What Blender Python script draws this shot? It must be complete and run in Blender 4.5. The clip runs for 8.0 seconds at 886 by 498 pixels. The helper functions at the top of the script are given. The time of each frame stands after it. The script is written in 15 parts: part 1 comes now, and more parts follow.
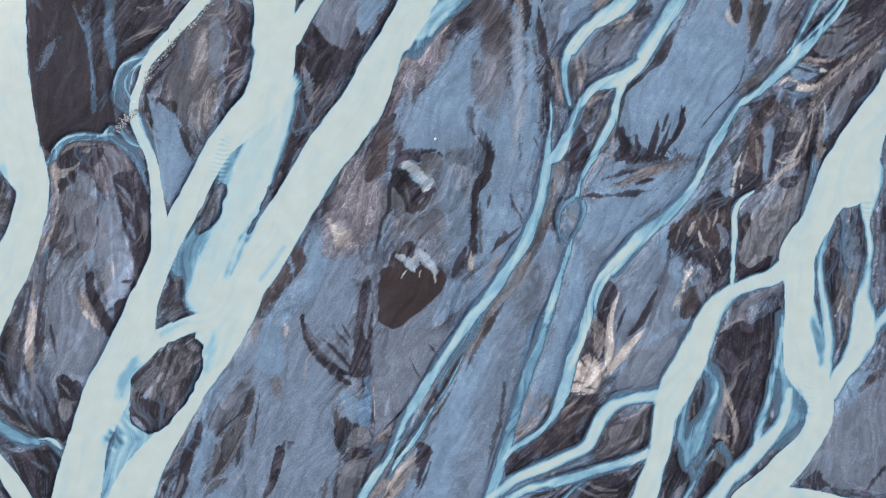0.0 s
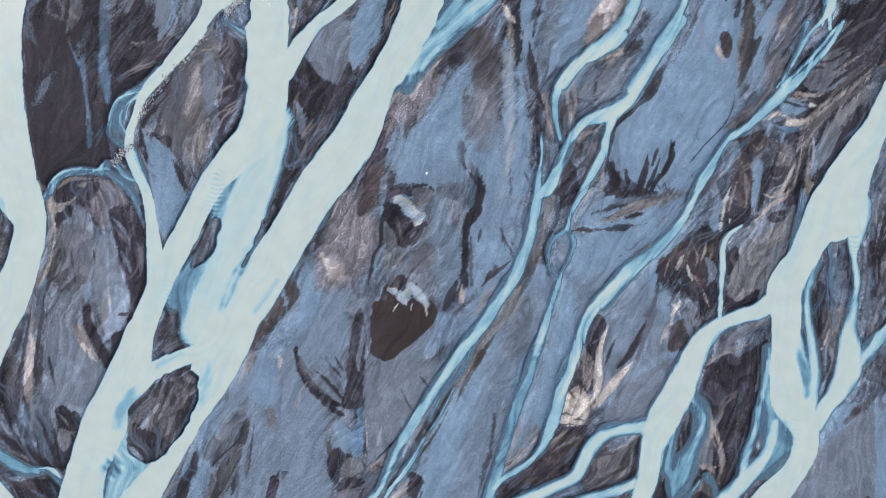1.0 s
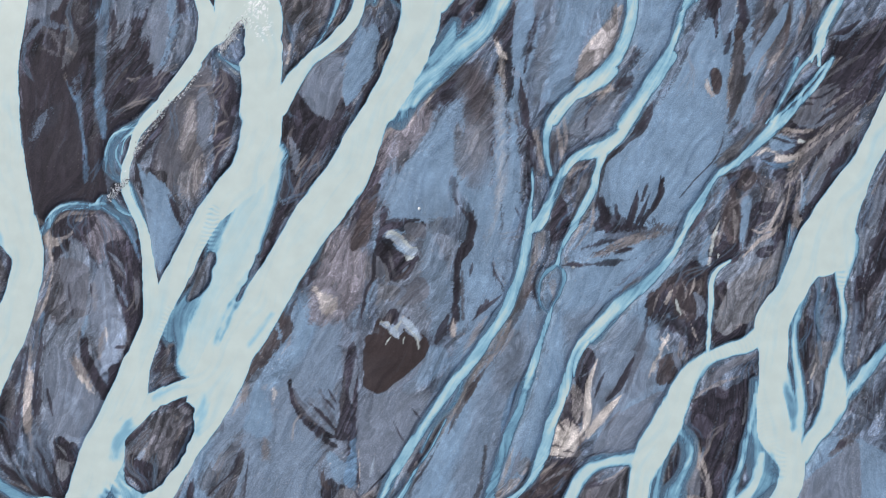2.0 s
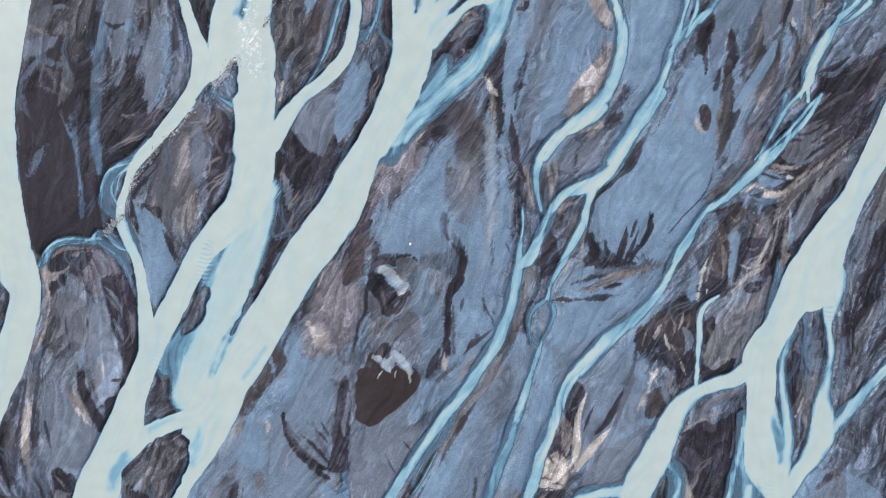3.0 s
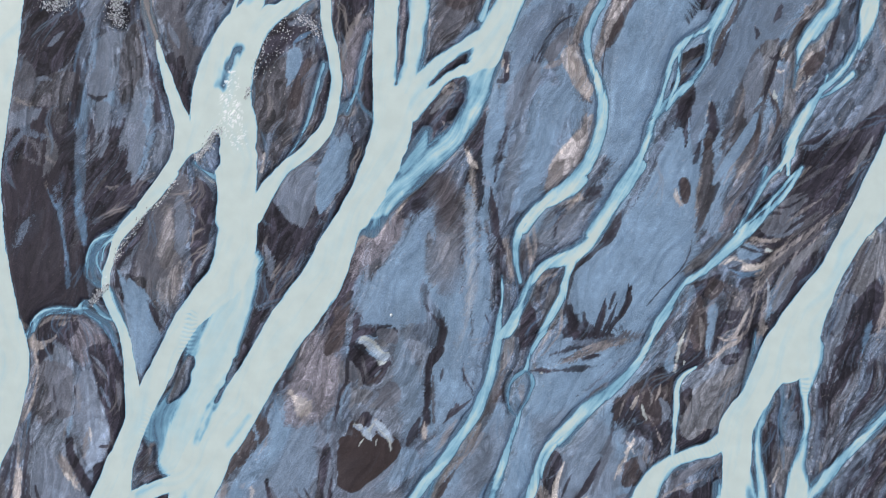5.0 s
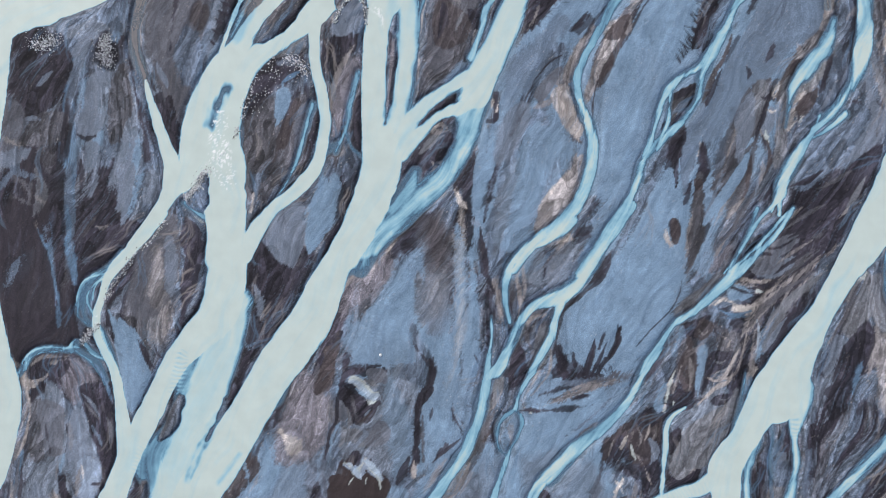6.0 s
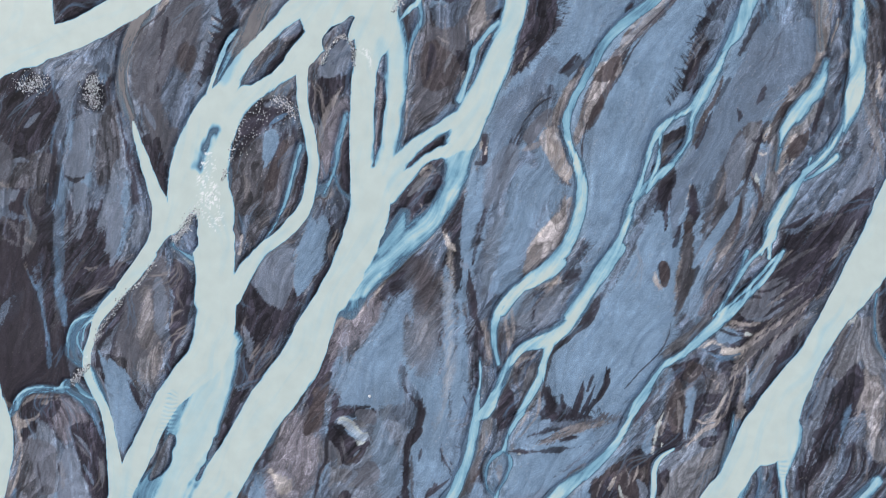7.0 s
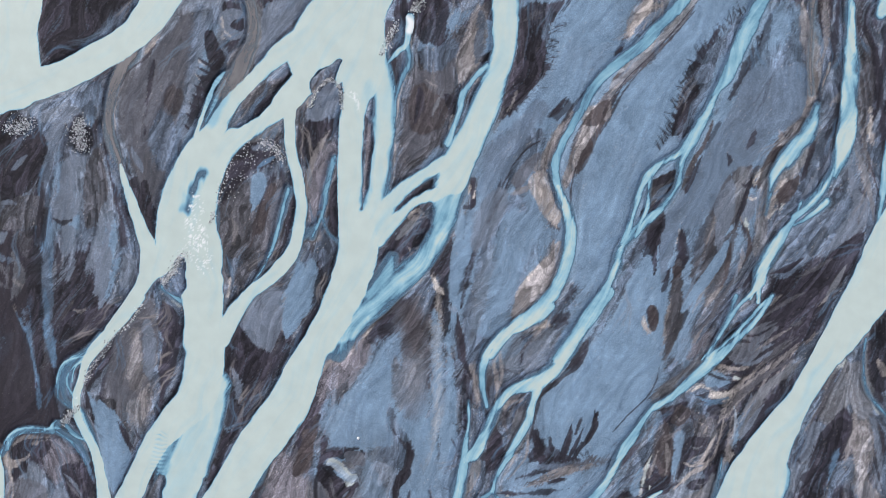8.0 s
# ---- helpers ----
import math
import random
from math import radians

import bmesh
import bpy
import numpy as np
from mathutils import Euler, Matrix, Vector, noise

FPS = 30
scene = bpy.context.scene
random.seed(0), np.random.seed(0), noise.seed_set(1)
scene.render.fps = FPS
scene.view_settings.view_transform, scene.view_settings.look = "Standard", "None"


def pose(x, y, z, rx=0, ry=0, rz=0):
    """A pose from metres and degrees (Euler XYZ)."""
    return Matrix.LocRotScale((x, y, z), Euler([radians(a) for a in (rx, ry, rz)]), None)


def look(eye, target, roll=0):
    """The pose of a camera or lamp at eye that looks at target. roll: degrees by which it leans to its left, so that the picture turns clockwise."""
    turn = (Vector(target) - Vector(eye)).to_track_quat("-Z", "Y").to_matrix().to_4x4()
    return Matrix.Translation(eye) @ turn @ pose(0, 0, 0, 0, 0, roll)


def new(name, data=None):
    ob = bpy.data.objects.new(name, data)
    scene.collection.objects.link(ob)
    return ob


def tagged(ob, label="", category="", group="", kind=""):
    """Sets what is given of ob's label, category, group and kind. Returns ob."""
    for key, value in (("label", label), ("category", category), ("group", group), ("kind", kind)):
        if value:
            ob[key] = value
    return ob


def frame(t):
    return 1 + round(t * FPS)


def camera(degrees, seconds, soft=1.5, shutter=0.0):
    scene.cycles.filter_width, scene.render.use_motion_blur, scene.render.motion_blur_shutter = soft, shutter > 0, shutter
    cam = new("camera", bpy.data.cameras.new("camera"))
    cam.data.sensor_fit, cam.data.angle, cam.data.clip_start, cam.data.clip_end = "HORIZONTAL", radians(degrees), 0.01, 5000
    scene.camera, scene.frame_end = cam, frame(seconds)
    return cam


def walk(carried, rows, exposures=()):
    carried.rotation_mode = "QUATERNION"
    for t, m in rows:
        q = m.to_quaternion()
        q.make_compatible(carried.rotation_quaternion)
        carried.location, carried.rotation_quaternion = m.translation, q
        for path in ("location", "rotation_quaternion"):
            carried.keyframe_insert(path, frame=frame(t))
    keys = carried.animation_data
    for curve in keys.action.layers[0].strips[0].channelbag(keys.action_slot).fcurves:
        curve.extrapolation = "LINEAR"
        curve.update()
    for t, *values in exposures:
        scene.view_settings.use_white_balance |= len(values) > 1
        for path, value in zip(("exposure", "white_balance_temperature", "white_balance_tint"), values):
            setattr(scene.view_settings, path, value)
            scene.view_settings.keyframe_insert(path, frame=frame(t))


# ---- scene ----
cam = camera(73.0, 8.0, soft=0.75)
# seconds, x, y, height over the outwash plain, tilt and turn in degrees
ROWS = [
    (0, 0, 0, 100, 1.954, -0.059, 0),
    (0.5, 0.934, 3.664, 100.817, 1.469, 0.052, 0.024),
    (1, 1.862, 7.292, 101.504, 1.006, 0.166, 0.049),
    (1.5, 2.638, 10.83, 102.206, 0.644, 0.216, 0.093),
    (3, 5.56, 21.237, 104.051, -0.112, 0.598, 0.151),
    (3.5, 6.568, 24.842, 104.468, -0.413, 0.71, 0.165),
    (4, 7.682, 28.62, 104.775, -0.808, 0.837, 0.209),
    (4.5, 8.818, 32.459, 104.907, -1.222, 0.982, 0.236),
    (6, 12.45, 44.97, 104.321, -2.423, 1.486, 0.226),
    (6.5, 13.666, 49.413, 104.009, -2.887, 1.633, 0.215),
    (7, 14.837, 54.128, 103.617, -3.433, 1.743, 0.209),
    (7.5, 15.877, 58.581, 103.153, -3.853, 1.791, 0.17),
    (8, 17.027, 63.135, 102.717, -4.273, 1.88, 0.236),
]
walk(cam, [(t, pose(x, y, z, rx, ry, rz)) for t, x, y, z, rx, ry, rz in ROWS])

# ---- daylight under a bright, thinly overcast sky ----
world = bpy.data.worlds.new("sky")
scene.world = world
world.use_nodes = True
sky_nodes = world.node_tree.nodes
sky = sky_nodes.new("ShaderNodeTexSky")
sky.sky_type = "NISHITA"
sky.sun_disc = False
sky.sun_elevation, sky.sun_rotation = radians(40), radians(-50)
sky.air_density, sky.dust_density, sky.ozone_density = 1.0, 4.0, 1.0
world.node_tree.links.new(sky.outputs["Color"], sky_nodes["Background"].inputs["Color"])
sky_nodes["Background"].inputs["Strength"].default_value = 0.13
sun = new("sun", bpy.data.lights.new("sun", "SUN"))
sun.data.energy, sun.data.angle, sun.data.color = 2.08, radians(10), (0.98, 0.99, 1.0)
sun.matrix_world = look((0, 0, 0), (math.sin(radians(50)) * math.cos(radians(40)), -math.cos(radians(50)) * math.cos(radians(40)), -math.sin(radians(40))))
scene.view_settings.exposure = 0.0


# ---- materials ----
def material(name):
    mat = bpy.data.materials.new(name)
    mat.use_nodes = True
    tree = mat.node_tree
    shader = tree.nodes["Principled BSDF"]

    def node(kind, **values):
        made = tree.nodes.new(kind)
        for key, value in values.items():
            made.inputs[key].default_value = value
        return made

    return mat, shader, node, tree.links.new


def sediment_material():
    """Sand, mud and silt: the colour of the deposit with grain, speckle and relief on top."""
    mat, shader, node, link = material("river_sediment")
    place = node("ShaderNodeNewGeometry").outputs["Position"]
    colour = node("ShaderNodeAttribute")
    colour.attribute_name = "deposit"
    grain = node("ShaderNodeAttribute")
    grain.attribute_name = "grain"
    fine = node("ShaderNodeTexNoise", Scale=8.0, Detail=1.0, Roughness=0.5)
    mid = node("ShaderNodeTexNoise", Scale=3.6, Detail=1.0, Roughness=0.7)
    for tex in (fine, mid):
        link(place, tex.inputs["Vector"])
    speck = node("ShaderNodeMapRange", **{"From Min": 0.42, "From Max": 0.7, "To Min": -0.45, "To Max": 1.5})
    speck.clamp = True
    link(fine.outputs["Fac"], speck.inputs["Value"])
    much = node("ShaderNodeMath")
    much.operation = "MULTIPLY_ADD"
    much.inputs[2].default_value = 1.0
    link(speck.outputs["Result"], much.inputs[0])
    link(grain.outputs["Fac"], much.inputs[1])
    cloud = node("ShaderNodeMapRange", **{"From Min": 0.3, "From Max": 0.7, "To Min": 0.9, "To Max": 1.1})
    link(mid.outputs["Fac"], cloud.inputs["Value"])
    both = node("ShaderNodeMath")
    both.operation = "MULTIPLY"
    link(much.outputs[0], both.inputs[0])
    link(cloud.outputs["Result"], both.inputs[1])
    tinted = node("ShaderNodeVectorMath")
    tinted.operation = "SCALE"
    link(colour.outputs["Color"], tinted.inputs[0])
    link(both.outputs[0], tinted.inputs["Scale"])
    link(tinted.outputs[0], shader.inputs["Base Color"])
    bump = node("ShaderNodeBump", Strength=0.35, Distance=0.06)
    link(fine.outputs["Fac"], bump.inputs["Height"])
    link(bump.outputs["Normal"], shader.inputs["Normal"])
    shader.inputs["Roughness"].default_value = 0.85
    shader.inputs["Specular IOR Level"].default_value = 0.25
    return mat


def water_material():
    """Glacial melt water: clear and blue where it is thin, milky with rock flour where it is deep."""
    mat, shader, node, link = material("glacial_water")
    place = node("ShaderNodeNewGeometry").outputs["Position"]
    murk = node("ShaderNodeAttribute")
    murk.attribute_name = "murk"
    ramp = node("ShaderNodeValToRGB")
    steps = ramp.color_ramp.elements
    steps[0].position, steps[0].color = 0.0, (0.10, 0.20, 0.32, 1)
    steps[1].position, steps[1].color = 1.0, (0.545, 0.63, 0.59, 1)
    for at, rgb in ((0.35, (0.12, 0.24, 0.355)), (0.6, (0.205, 0.40, 0.515)), (0.78, (0.33, 0.54, 0.62)), (0.9, (0.45, 0.60, 0.61))):
        step = steps.new(at)
        step.color = (*rgb, 1)
    link(murk.outputs["Fac"], ramp.inputs["Fac"])
    cloud = node("ShaderNodeTexNoise", Scale=0.35, Detail=3.0)
    link(place, cloud.inputs["Vector"])
    shade = node("ShaderNodeMapRange", **{"From Min": 0.3, "From Max": 0.7, "To Min": 0.96, "To Max": 1.04})
    link(cloud.outputs["Fac"], shade.inputs["Value"])
    tinted = node("ShaderNodeVectorMath")
    tinted.operation = "SCALE"
    link(ramp.outputs["Color"], tinted.inputs[0])
    link(shade.outputs["Result"], tinted.inputs["Scale"])
    foam = node("ShaderNodeAttribute")
    foam.attribute_name = "foam"
    silty = node("ShaderNodeAttribute")
    silty.attribute_name = "silty"
    earthy = node("ShaderNodeMix")
    earthy.data_type = "RGBA"
    earthy.inputs[7].default_value = (0.22, 0.21, 0.215, 1)
    link(silty.outputs["Fac"], earthy.inputs[0])
    link(tinted.outputs[0], earthy.inputs[6])
    froth = node("ShaderNodeMix")
    froth.data_type = "RGBA"
    froth.inputs[7].default_value = (0.86, 0.88, 0.87, 1)
    link(foam.outputs["Fac"], froth.inputs[0])
    link(earthy.outputs[2], froth.inputs[6])
    link(froth.outputs[2], shader.inputs["Base Color"])
    cover = node("ShaderNodeMapRange", **{"From Min": 0.0, "From Max": 0.62, "To Min": 0.0, "To Max": 1.0})
    cover.interpolation_type = "SMOOTHSTEP"
    link(murk.outputs["Fac"], cover.inputs["Value"])
    link(cover.outputs["Result"], shader.inputs["Alpha"])
    shader.inputs["Roughness"].default_value = 0.18
    shader.inputs["IOR"].default_value = 1.33
    ripple = node("ShaderNodeTexNoise", Scale=1.6, Detail=3.0)
    link(place, ripple.inputs["Vector"])
    bump = node("ShaderNodeBump", Strength=0.12, Distance=0.05)
    link(ripple.outputs["Fac"], bump.inputs["Height"])
    link(bump.outputs["Normal"], shader.inputs["Normal"])
    return mat


def stone_material(name, source, output):
    """Washed river stones, pale and dark."""
    mat, shader, node, link = material(name)
    info = node(source)
    tone = node("ShaderNodeValToRGB")
    tone.color_ramp.elements[0].color = (0.08, 0.075, 0.08, 1)
    tone.color_ramp.elements[0].position, tone.color_ramp.elements[1].position = 0.15, 0.6
    tone.color_ramp.elements[1].color = (0.85, 0.87, 0.88, 1)
    link(info.outputs[output], tone.inputs["Fac"])
    rough = node("ShaderNodeTexNoise", Scale=14.0, Detail=3.0)
    shade = node("ShaderNodeMix")
    shade.data_type, shade.blend_type = "RGBA", "MULTIPLY"
    shade.inputs[0].default_value = 0.25
    link(tone.outputs["Color"], shade.inputs[6])
    link(rough.outputs["Color"], shade.inputs[7])
    link(shade.outputs[2], shader.inputs["Base Color"])
    bump = node("ShaderNodeBump", Strength=0.5, Distance=0.02)
    link(rough.outputs["Fac"], bump.inputs["Height"])
    link(bump.outputs["Normal"], shader.inputs["Normal"])
    shader.inputs["Roughness"].default_value = 0.45
    return mat


STONE = stone_material("river_stone", "ShaderNodeObjectInfo", "Random")
PEBBLE = stone_material("river_pebble", "ShaderNodeNewGeometry", "Random Per Island")
SEDIMENT, WATER = sediment_material(), water_material()

# ---- the plan: a fine raster over the stretch of plain that the flight covers ----
STEP = 0.2
GX, GY = np.arange(-84, 99.01, STEP), np.arange(-46, 107.01, STEP)
NX, NY = len(GX), len(GY)
rng = np.random.default_rng(7)


def blur(a, n, rounds=2):
    """A box blur of a raster, n cells to each side."""
    for _ in range(rounds):
        for axis in (0, 1):
            pad = [(n + 1, n) if k == axis else (0, 0) for k in (0, 1)]
            run = np.cumsum(np.pad(a, pad, mode="edge"), axis=axis)
            a = (np.take(run, range(2 * n + 1, run.shape[axis]), axis) - np.take(run, range(run.shape[axis] - 2 * n - 1), axis)) / (2 * n + 1)
    return a


def evened(a):
    return (a - a.mean()) / a.std()


def course(points, parts=6):
    """A smooth course through control points of x, y and width."""
    p = np.array(points, float)
    if len(p) == 1:
        p = np.vstack([p - (0.2, 0.1, 0), p + (0.2, 0.1, 0)])
    p = np.vstack([2 * p[0] - p[1], p, 2 * p[-1] - p[-2]])
    out = []
    for k in range(1, len(p) - 2):
        for u in np.arange(parts) / parts:
            out.append(0.5 * (2 * p[k] + (p[k + 1] - p[k - 1]) * u + (2 * p[k - 1] - 5 * p[k] + 4 * p[k + 1] - p[k + 2]) * u**2 + (3 * p[k] - p[k - 1] - 3 * p[k + 1] + p[k + 2]) * u**3))
    out = np.array(out + [p[-2]])
    out[:, 2] = out[:, 2].clip(0.1)
    return out


FLOW = np.zeros((2, NY, NX))


def beside(points, margin=3.0, pull=1.0):
    """For each cell the metres to the edge of a course, less than nothing inside; far cells keep 9. It also bends the flow."""
    line = course(points)
    far = np.full((NY, NX), 9.0, np.float32)
    for a, b in zip(line[:-1], line[1:]):
        r = max(a[2], b[2]) / 2 + margin
        i0, i1 = np.searchsorted(GX, (min(a[0], b[0]) - r, max(a[0], b[0]) + r))
        j0, j1 = np.searchsorted(GY, (min(a[1], b[1]) - r, max(a[1], b[1]) + r))
        if i1 <= i0 or j1 <= j0:
            continue
        way = b[:2] - a[:2]
        length = max(way @ way, 1e-9)
        dx, dy = GX[None, i0:i1] - a[0], GY[j0:j1, None] - a[1]
        u = ((dx * way[0] + dy * way[1]) / length).clip(0, 1)
        off = np.hypot(dx - u * way[0], dy - u * way[1]) - (a[2] + (b[2] - a[2]) * u) / 2
        far[j0:j1, i0:i1] = np.minimum(far[j0:j1, i0:i1], off)
        i, j = int((a[0] - GX[0]) / STEP), int((a[1] - GY[0]) / STEP)
        if 0 <= i < NX and 0 <= j < NY:
            FLOW[:, j, i] += pull * way * (1 if way[1] < 0 else -1)
    return far


def ramp(a, low, high):
    u = ((a - low) / (high - low)).clip(0, 1)
    return u * u * (3 - 2 * u)


# ---- the channels: name, milkiness, softness of the edge, and the course as x, y, width ----
CHANNELS = []


def channel(name, milk, soft, *points):
    CHANNELS.append((name, milk if milk > 0.9 else 0.96 * milk, soft, points))


channel("west_river", 1, 0.35, (-76.9, 47.6, 13.02), (-76.7, 39.8, 12.78), (-76, 34, 12.22), (-74.5, 28.3, 10.57), (-72.7, 22.5, 8.92), (-70.4, 17.7, 7.65), (-68.7, 13.9, 5.77), (-68.9, 10.1, 5.77), (-70, 5.9, 5.84), (-72.1, 0.7, 6.75), (-74.6, -4, 7.49), (-77.3, -9.7, 7.98))
channel("west_river", 1, 0.28, (-74.1, 79.6, 17.06), (-73.6, 73.7, 14.71), (-74.7, 66.3, 14.62), (-76.4, 54.9, 14.1), (-77, 47, 13.19), (-76.6, 39, 12.57), (-74.7, 29.9, 10.82), (-72.2, 21.9, 8.94))
channel("northwest_river", 1, 0.28, (-30.7, 103, 7.24), (-32.8, 100.3, 7.03), (-36, 95.2, 5.9), (-40.4, 90.8, 4.95), (-45.9, 87.8, 5.12), (-52, 84.9, 5), (-58, 83.2, 5.75), (-63.1, 82, 6.85), (-69.3, 79.6, 8.71), (-74.8, 71.8, 12.93))
channel("northwest_arm", 1, 0.42, (-62, 103.3, 14.79), (-62.3, 97.7, 14.84), (-62, 93, 12.08), (-60.8, 88.2, 10.32), (-61, 84.4, 10.99))
channel("main_river", 1, 0.49, (-0.1, 101.8, 13.03), (-1.3, 96.3, 10.95), (-4.5, 92.2, 12.67), (-6.9, 88.5, 11.75), (-9.4, 85.7, 5.57))
channel("main_river_west", 1, 0.56, (-9.3, 91.7, 4.15), (-13.7, 88.8, 3.48), (-18.1, 84.7, 2.66), (-22.8, 80.3, 2.96), (-26.1, 74.8, 4.23), (-28.7, 70.9, 6.13), (-30.8, 65.1, 8.16), (-32.2, 59.2, 8.53), (-33.6, 55.2, 5.81), (-36.3, 51.7, 3.28))
channel("main_river_mid", 1, 0.56, (-6.4, 88, 5.92), (-11.3, 82.4, 4.64), (-15.8, 78.6, 3.93), (-20.5, 75.5, 3.95), (-24.1, 72.4, 3.97), (-26.3, 68, 4.17), (-27.5, 64.1, 4.71), (-29.5, 59.2, 7.9), (-29.2, 54.3, 8.97), (-28.9, 49.3, 7.4), (-28.4, 43.3, 6.85), (-29.2, 38.8, 6.42))
channel("main_river_west", 1, 0.35, (-28.1, 49.6, 6.71), (-28.2, 43.7, 6.89), (-28.2, 37.9, 7.05), (-28.9, 32.1, 7.37), (-30.7, 27.8, 7), (-34.5, 24, 5.55), (-37.8, 20.1, 4.5), (-40.1, 15.8, 4.2), (-42.9, 10.1, 4.44), (-45.9, 4.5, 4.43), (-48.1, -1.2, 4.36), (-50, -5.9, 5.16), (-51.5, -11.5, 6.89), (-54.6, -17.1, 6.36), (-55.7, -20.8, 7.74), (-58.2, -27.3, 6.73), (-59.5, -32.9, 7.47), (-60.5, -39.3, 8.22))
channel("main_river_mid", 0.93, 1.3, (-26.5, 31.2, 5.42), (-29, 23.5, 6.6), (-31.6, 16.8, 7.43), (-33.6, 11.1, 7.77), (-35.8, 5.4, 7.49), (-38, 0.2, 7.42), (-39.3, -4.5, 7.57))
channel("fork_channel", 1, 0.35, (-12.3, 81.9, 2.97), (-12.7, 77.1, 1.93), (-12.4, 71.9, 1.94), (-11.3, 67.1, 2.12), (-10.8, 62.7, 2.12), (-11.7, 57.3, 2.31), (-13, 53.9, 2.5), (-16.5, 50.2, 2.51), (-19.8, 47.6, 2.34), (-22.9, 43.9, 3.07), (-25.5, 39.3, 3.53))
channel("main_river_east", 1, 0.49, (-0.2, 93.6, 7.64), (-0, 86.1, 7.66), (-1.2, 81.4, 4.74), (-2, 75.7, 4.25), (-2.3, 69, 4.28), (-1.9, 62.3, 5.06), (-1, 56.4, 7.07), (-2.2, 50.5, 6.77), (-4.8, 44.5, 6.28), (-7.5, 39.5, 5.84))
channel("main_river_strand", 0.95, 1.5, (2.3, 90.8, 2.24), (3, 85.2, 3.98), (3.8, 80.5, 3.65), (3.3, 75.7, 4.02), (2.4, 70, 4.32), (1.6, 64.2, 4.33), (0.6, 59.4, 4.8))
channel("main_river_east", 1, 0.42, (-3.2, 50.1, 5.28), (-4.6, 45.7, 4.04), (-6.7, 41.8, 4.19), (-9.1, 37.4, 5.31), (-11.2, 33.1, 6.53), (-13.6, 27.8, 7.54), (-17.4, 22.5, 7.73), (-20.7, 17.7, 7.32), (-23.5, 13, 7.25), (-26.7, 7.8, 7.42), (-30.3, 2.1, 8.24), (-33.3, -2.2, 8.08), (-35.5, -6.8, 8.83), (-37.4, -11.5, 7.52), (-39.1, -16.2, 5.31), (-41, -19.9, 4.07), (-43.7, -24.6, 3.99), (-46.6, -29.2, 4.54), (-49.7, -33.8, 6.57), (-51.9, -39.3, 7.72))
channel("cross_channel", 1, 0.56, (-36, -6.4, 4.74), (-40.7, -8.7, 3.25), (-45.4, -10.6, 3.11), (-49.3, -12.9, 3.65), (-52.6, -16.7, 3.2))
channel("shoal_water", 0.8, 1.5, (-52.2, -24.1, 4.87), (-50.2, -27.3, 8.33), (-51.1, -31, 8.59), (-52, -34.7, 8.6), (-53.1, -39.8, 8.59))
channel("east_feeder", 0.97, 1, (23.7, 100.7, 4.3), (23.9, 94.3, 4.32), (23.8, 89.7, 4.11), (22.7, 85.1, 3.99), (21, 80.4, 4.86), (19, 75.7, 5.02), (16.6, 71, 5.7), (15.2, 67.1, 5.42))
channel("east_feeder_south", 0.84, 1.5, (15.2, 68.1, 6.05), (14.4, 64.3, 5.14), (13.9, 60.4, 3.93), (12.3, 56.5, 3.42), (9.9, 53.1, 3.65), (6.7, 50.1, 3.82), (3.5, 47.1, 3.55), (-0.5, 43.6, 4.28), (-4, 40.1, 4.3))
channel("east_feeder_branch", 0.95, 0.6, (15.2, 71, 2.77), (11.3, 68.6, 2.26), (7.5, 66.2, 2.44), (4.5, 63.3, 3.07), (2.1, 59.4, 3.32))
channel("east_feeder_branch", 0.95, 0.6, (16.1, 66.7, 2.78), (12.3, 64.7, 2.44), (8.9, 63.6, 1.57), (6.7, 61.5, 1.93), (4.5, 59.4, 2.64), (2.6, 56.9, 2.64))
channel("side_stream", 0.7, 0.5, (21, 86.4, 1.19), (18.7, 84.2, 1.03), (17, 81.8, 1.29), (16.3, 79, 1.2), (15.4, 76.2, 1.21), (14.5, 73.4, 1.73))
channel("falls_brook", 0.9, 0.5, (8, 94.4, 1.37), (7.8, 92.1, 1.03), (7.3, 89.8, 0.94), (6, 88.7, 0.77), (4.6, 87.3, 0.77), (3.4, 85.7, 0.69))
channel("falls_brook", 0.55, 0.5, (7.5, 90, 1.03), (7.9, 87, 0.94), (6.7, 84.2, 0.95), (5.5, 81.4, 0.78), (5.1, 79, 0.52))
channel("island_thread", 0.55, 0.6, (-13, 65.6, 0.88), (-14.4, 60.7, 0.98), (-15.7, 56.3, 0.8), (-17.4, 52.4, 0.63), (-19.3, 49.4, 0.45))
channel("bar_thread", 0.5, 0.7, (-5, 71.1, 1.05), (-6.5, 66.1, 0.97), (-7, 62, 0.97), (-8.2, 59.3, 0.71), (-11.2, 57.1, 0.89))
channel("bar_thread", 0.45, 0.7, (-7.4, 61.8, 0.71), (-6.3, 58.3, 0.71), (-4.3, 56.4, 0.71))
channel("west_stream", 1, 0.35, (-42.3, 69.7, 0.63), (-41.6, 66.5, 1.35), (-40.4, 62.6, 1.89), (-39.2, 59.1, 2.26), (-37.9, 55.2, 2.9), (-37.7, 51.4, 4.01))
channel("west_stream", 1, 0.28, (-35.2, 53, 2.9), (-38.1, 50.4, 3.14), (-40.1, 47.2, 2.46), (-42.4, 44.2, 2.19), (-45.2, 40.6, 2.2))
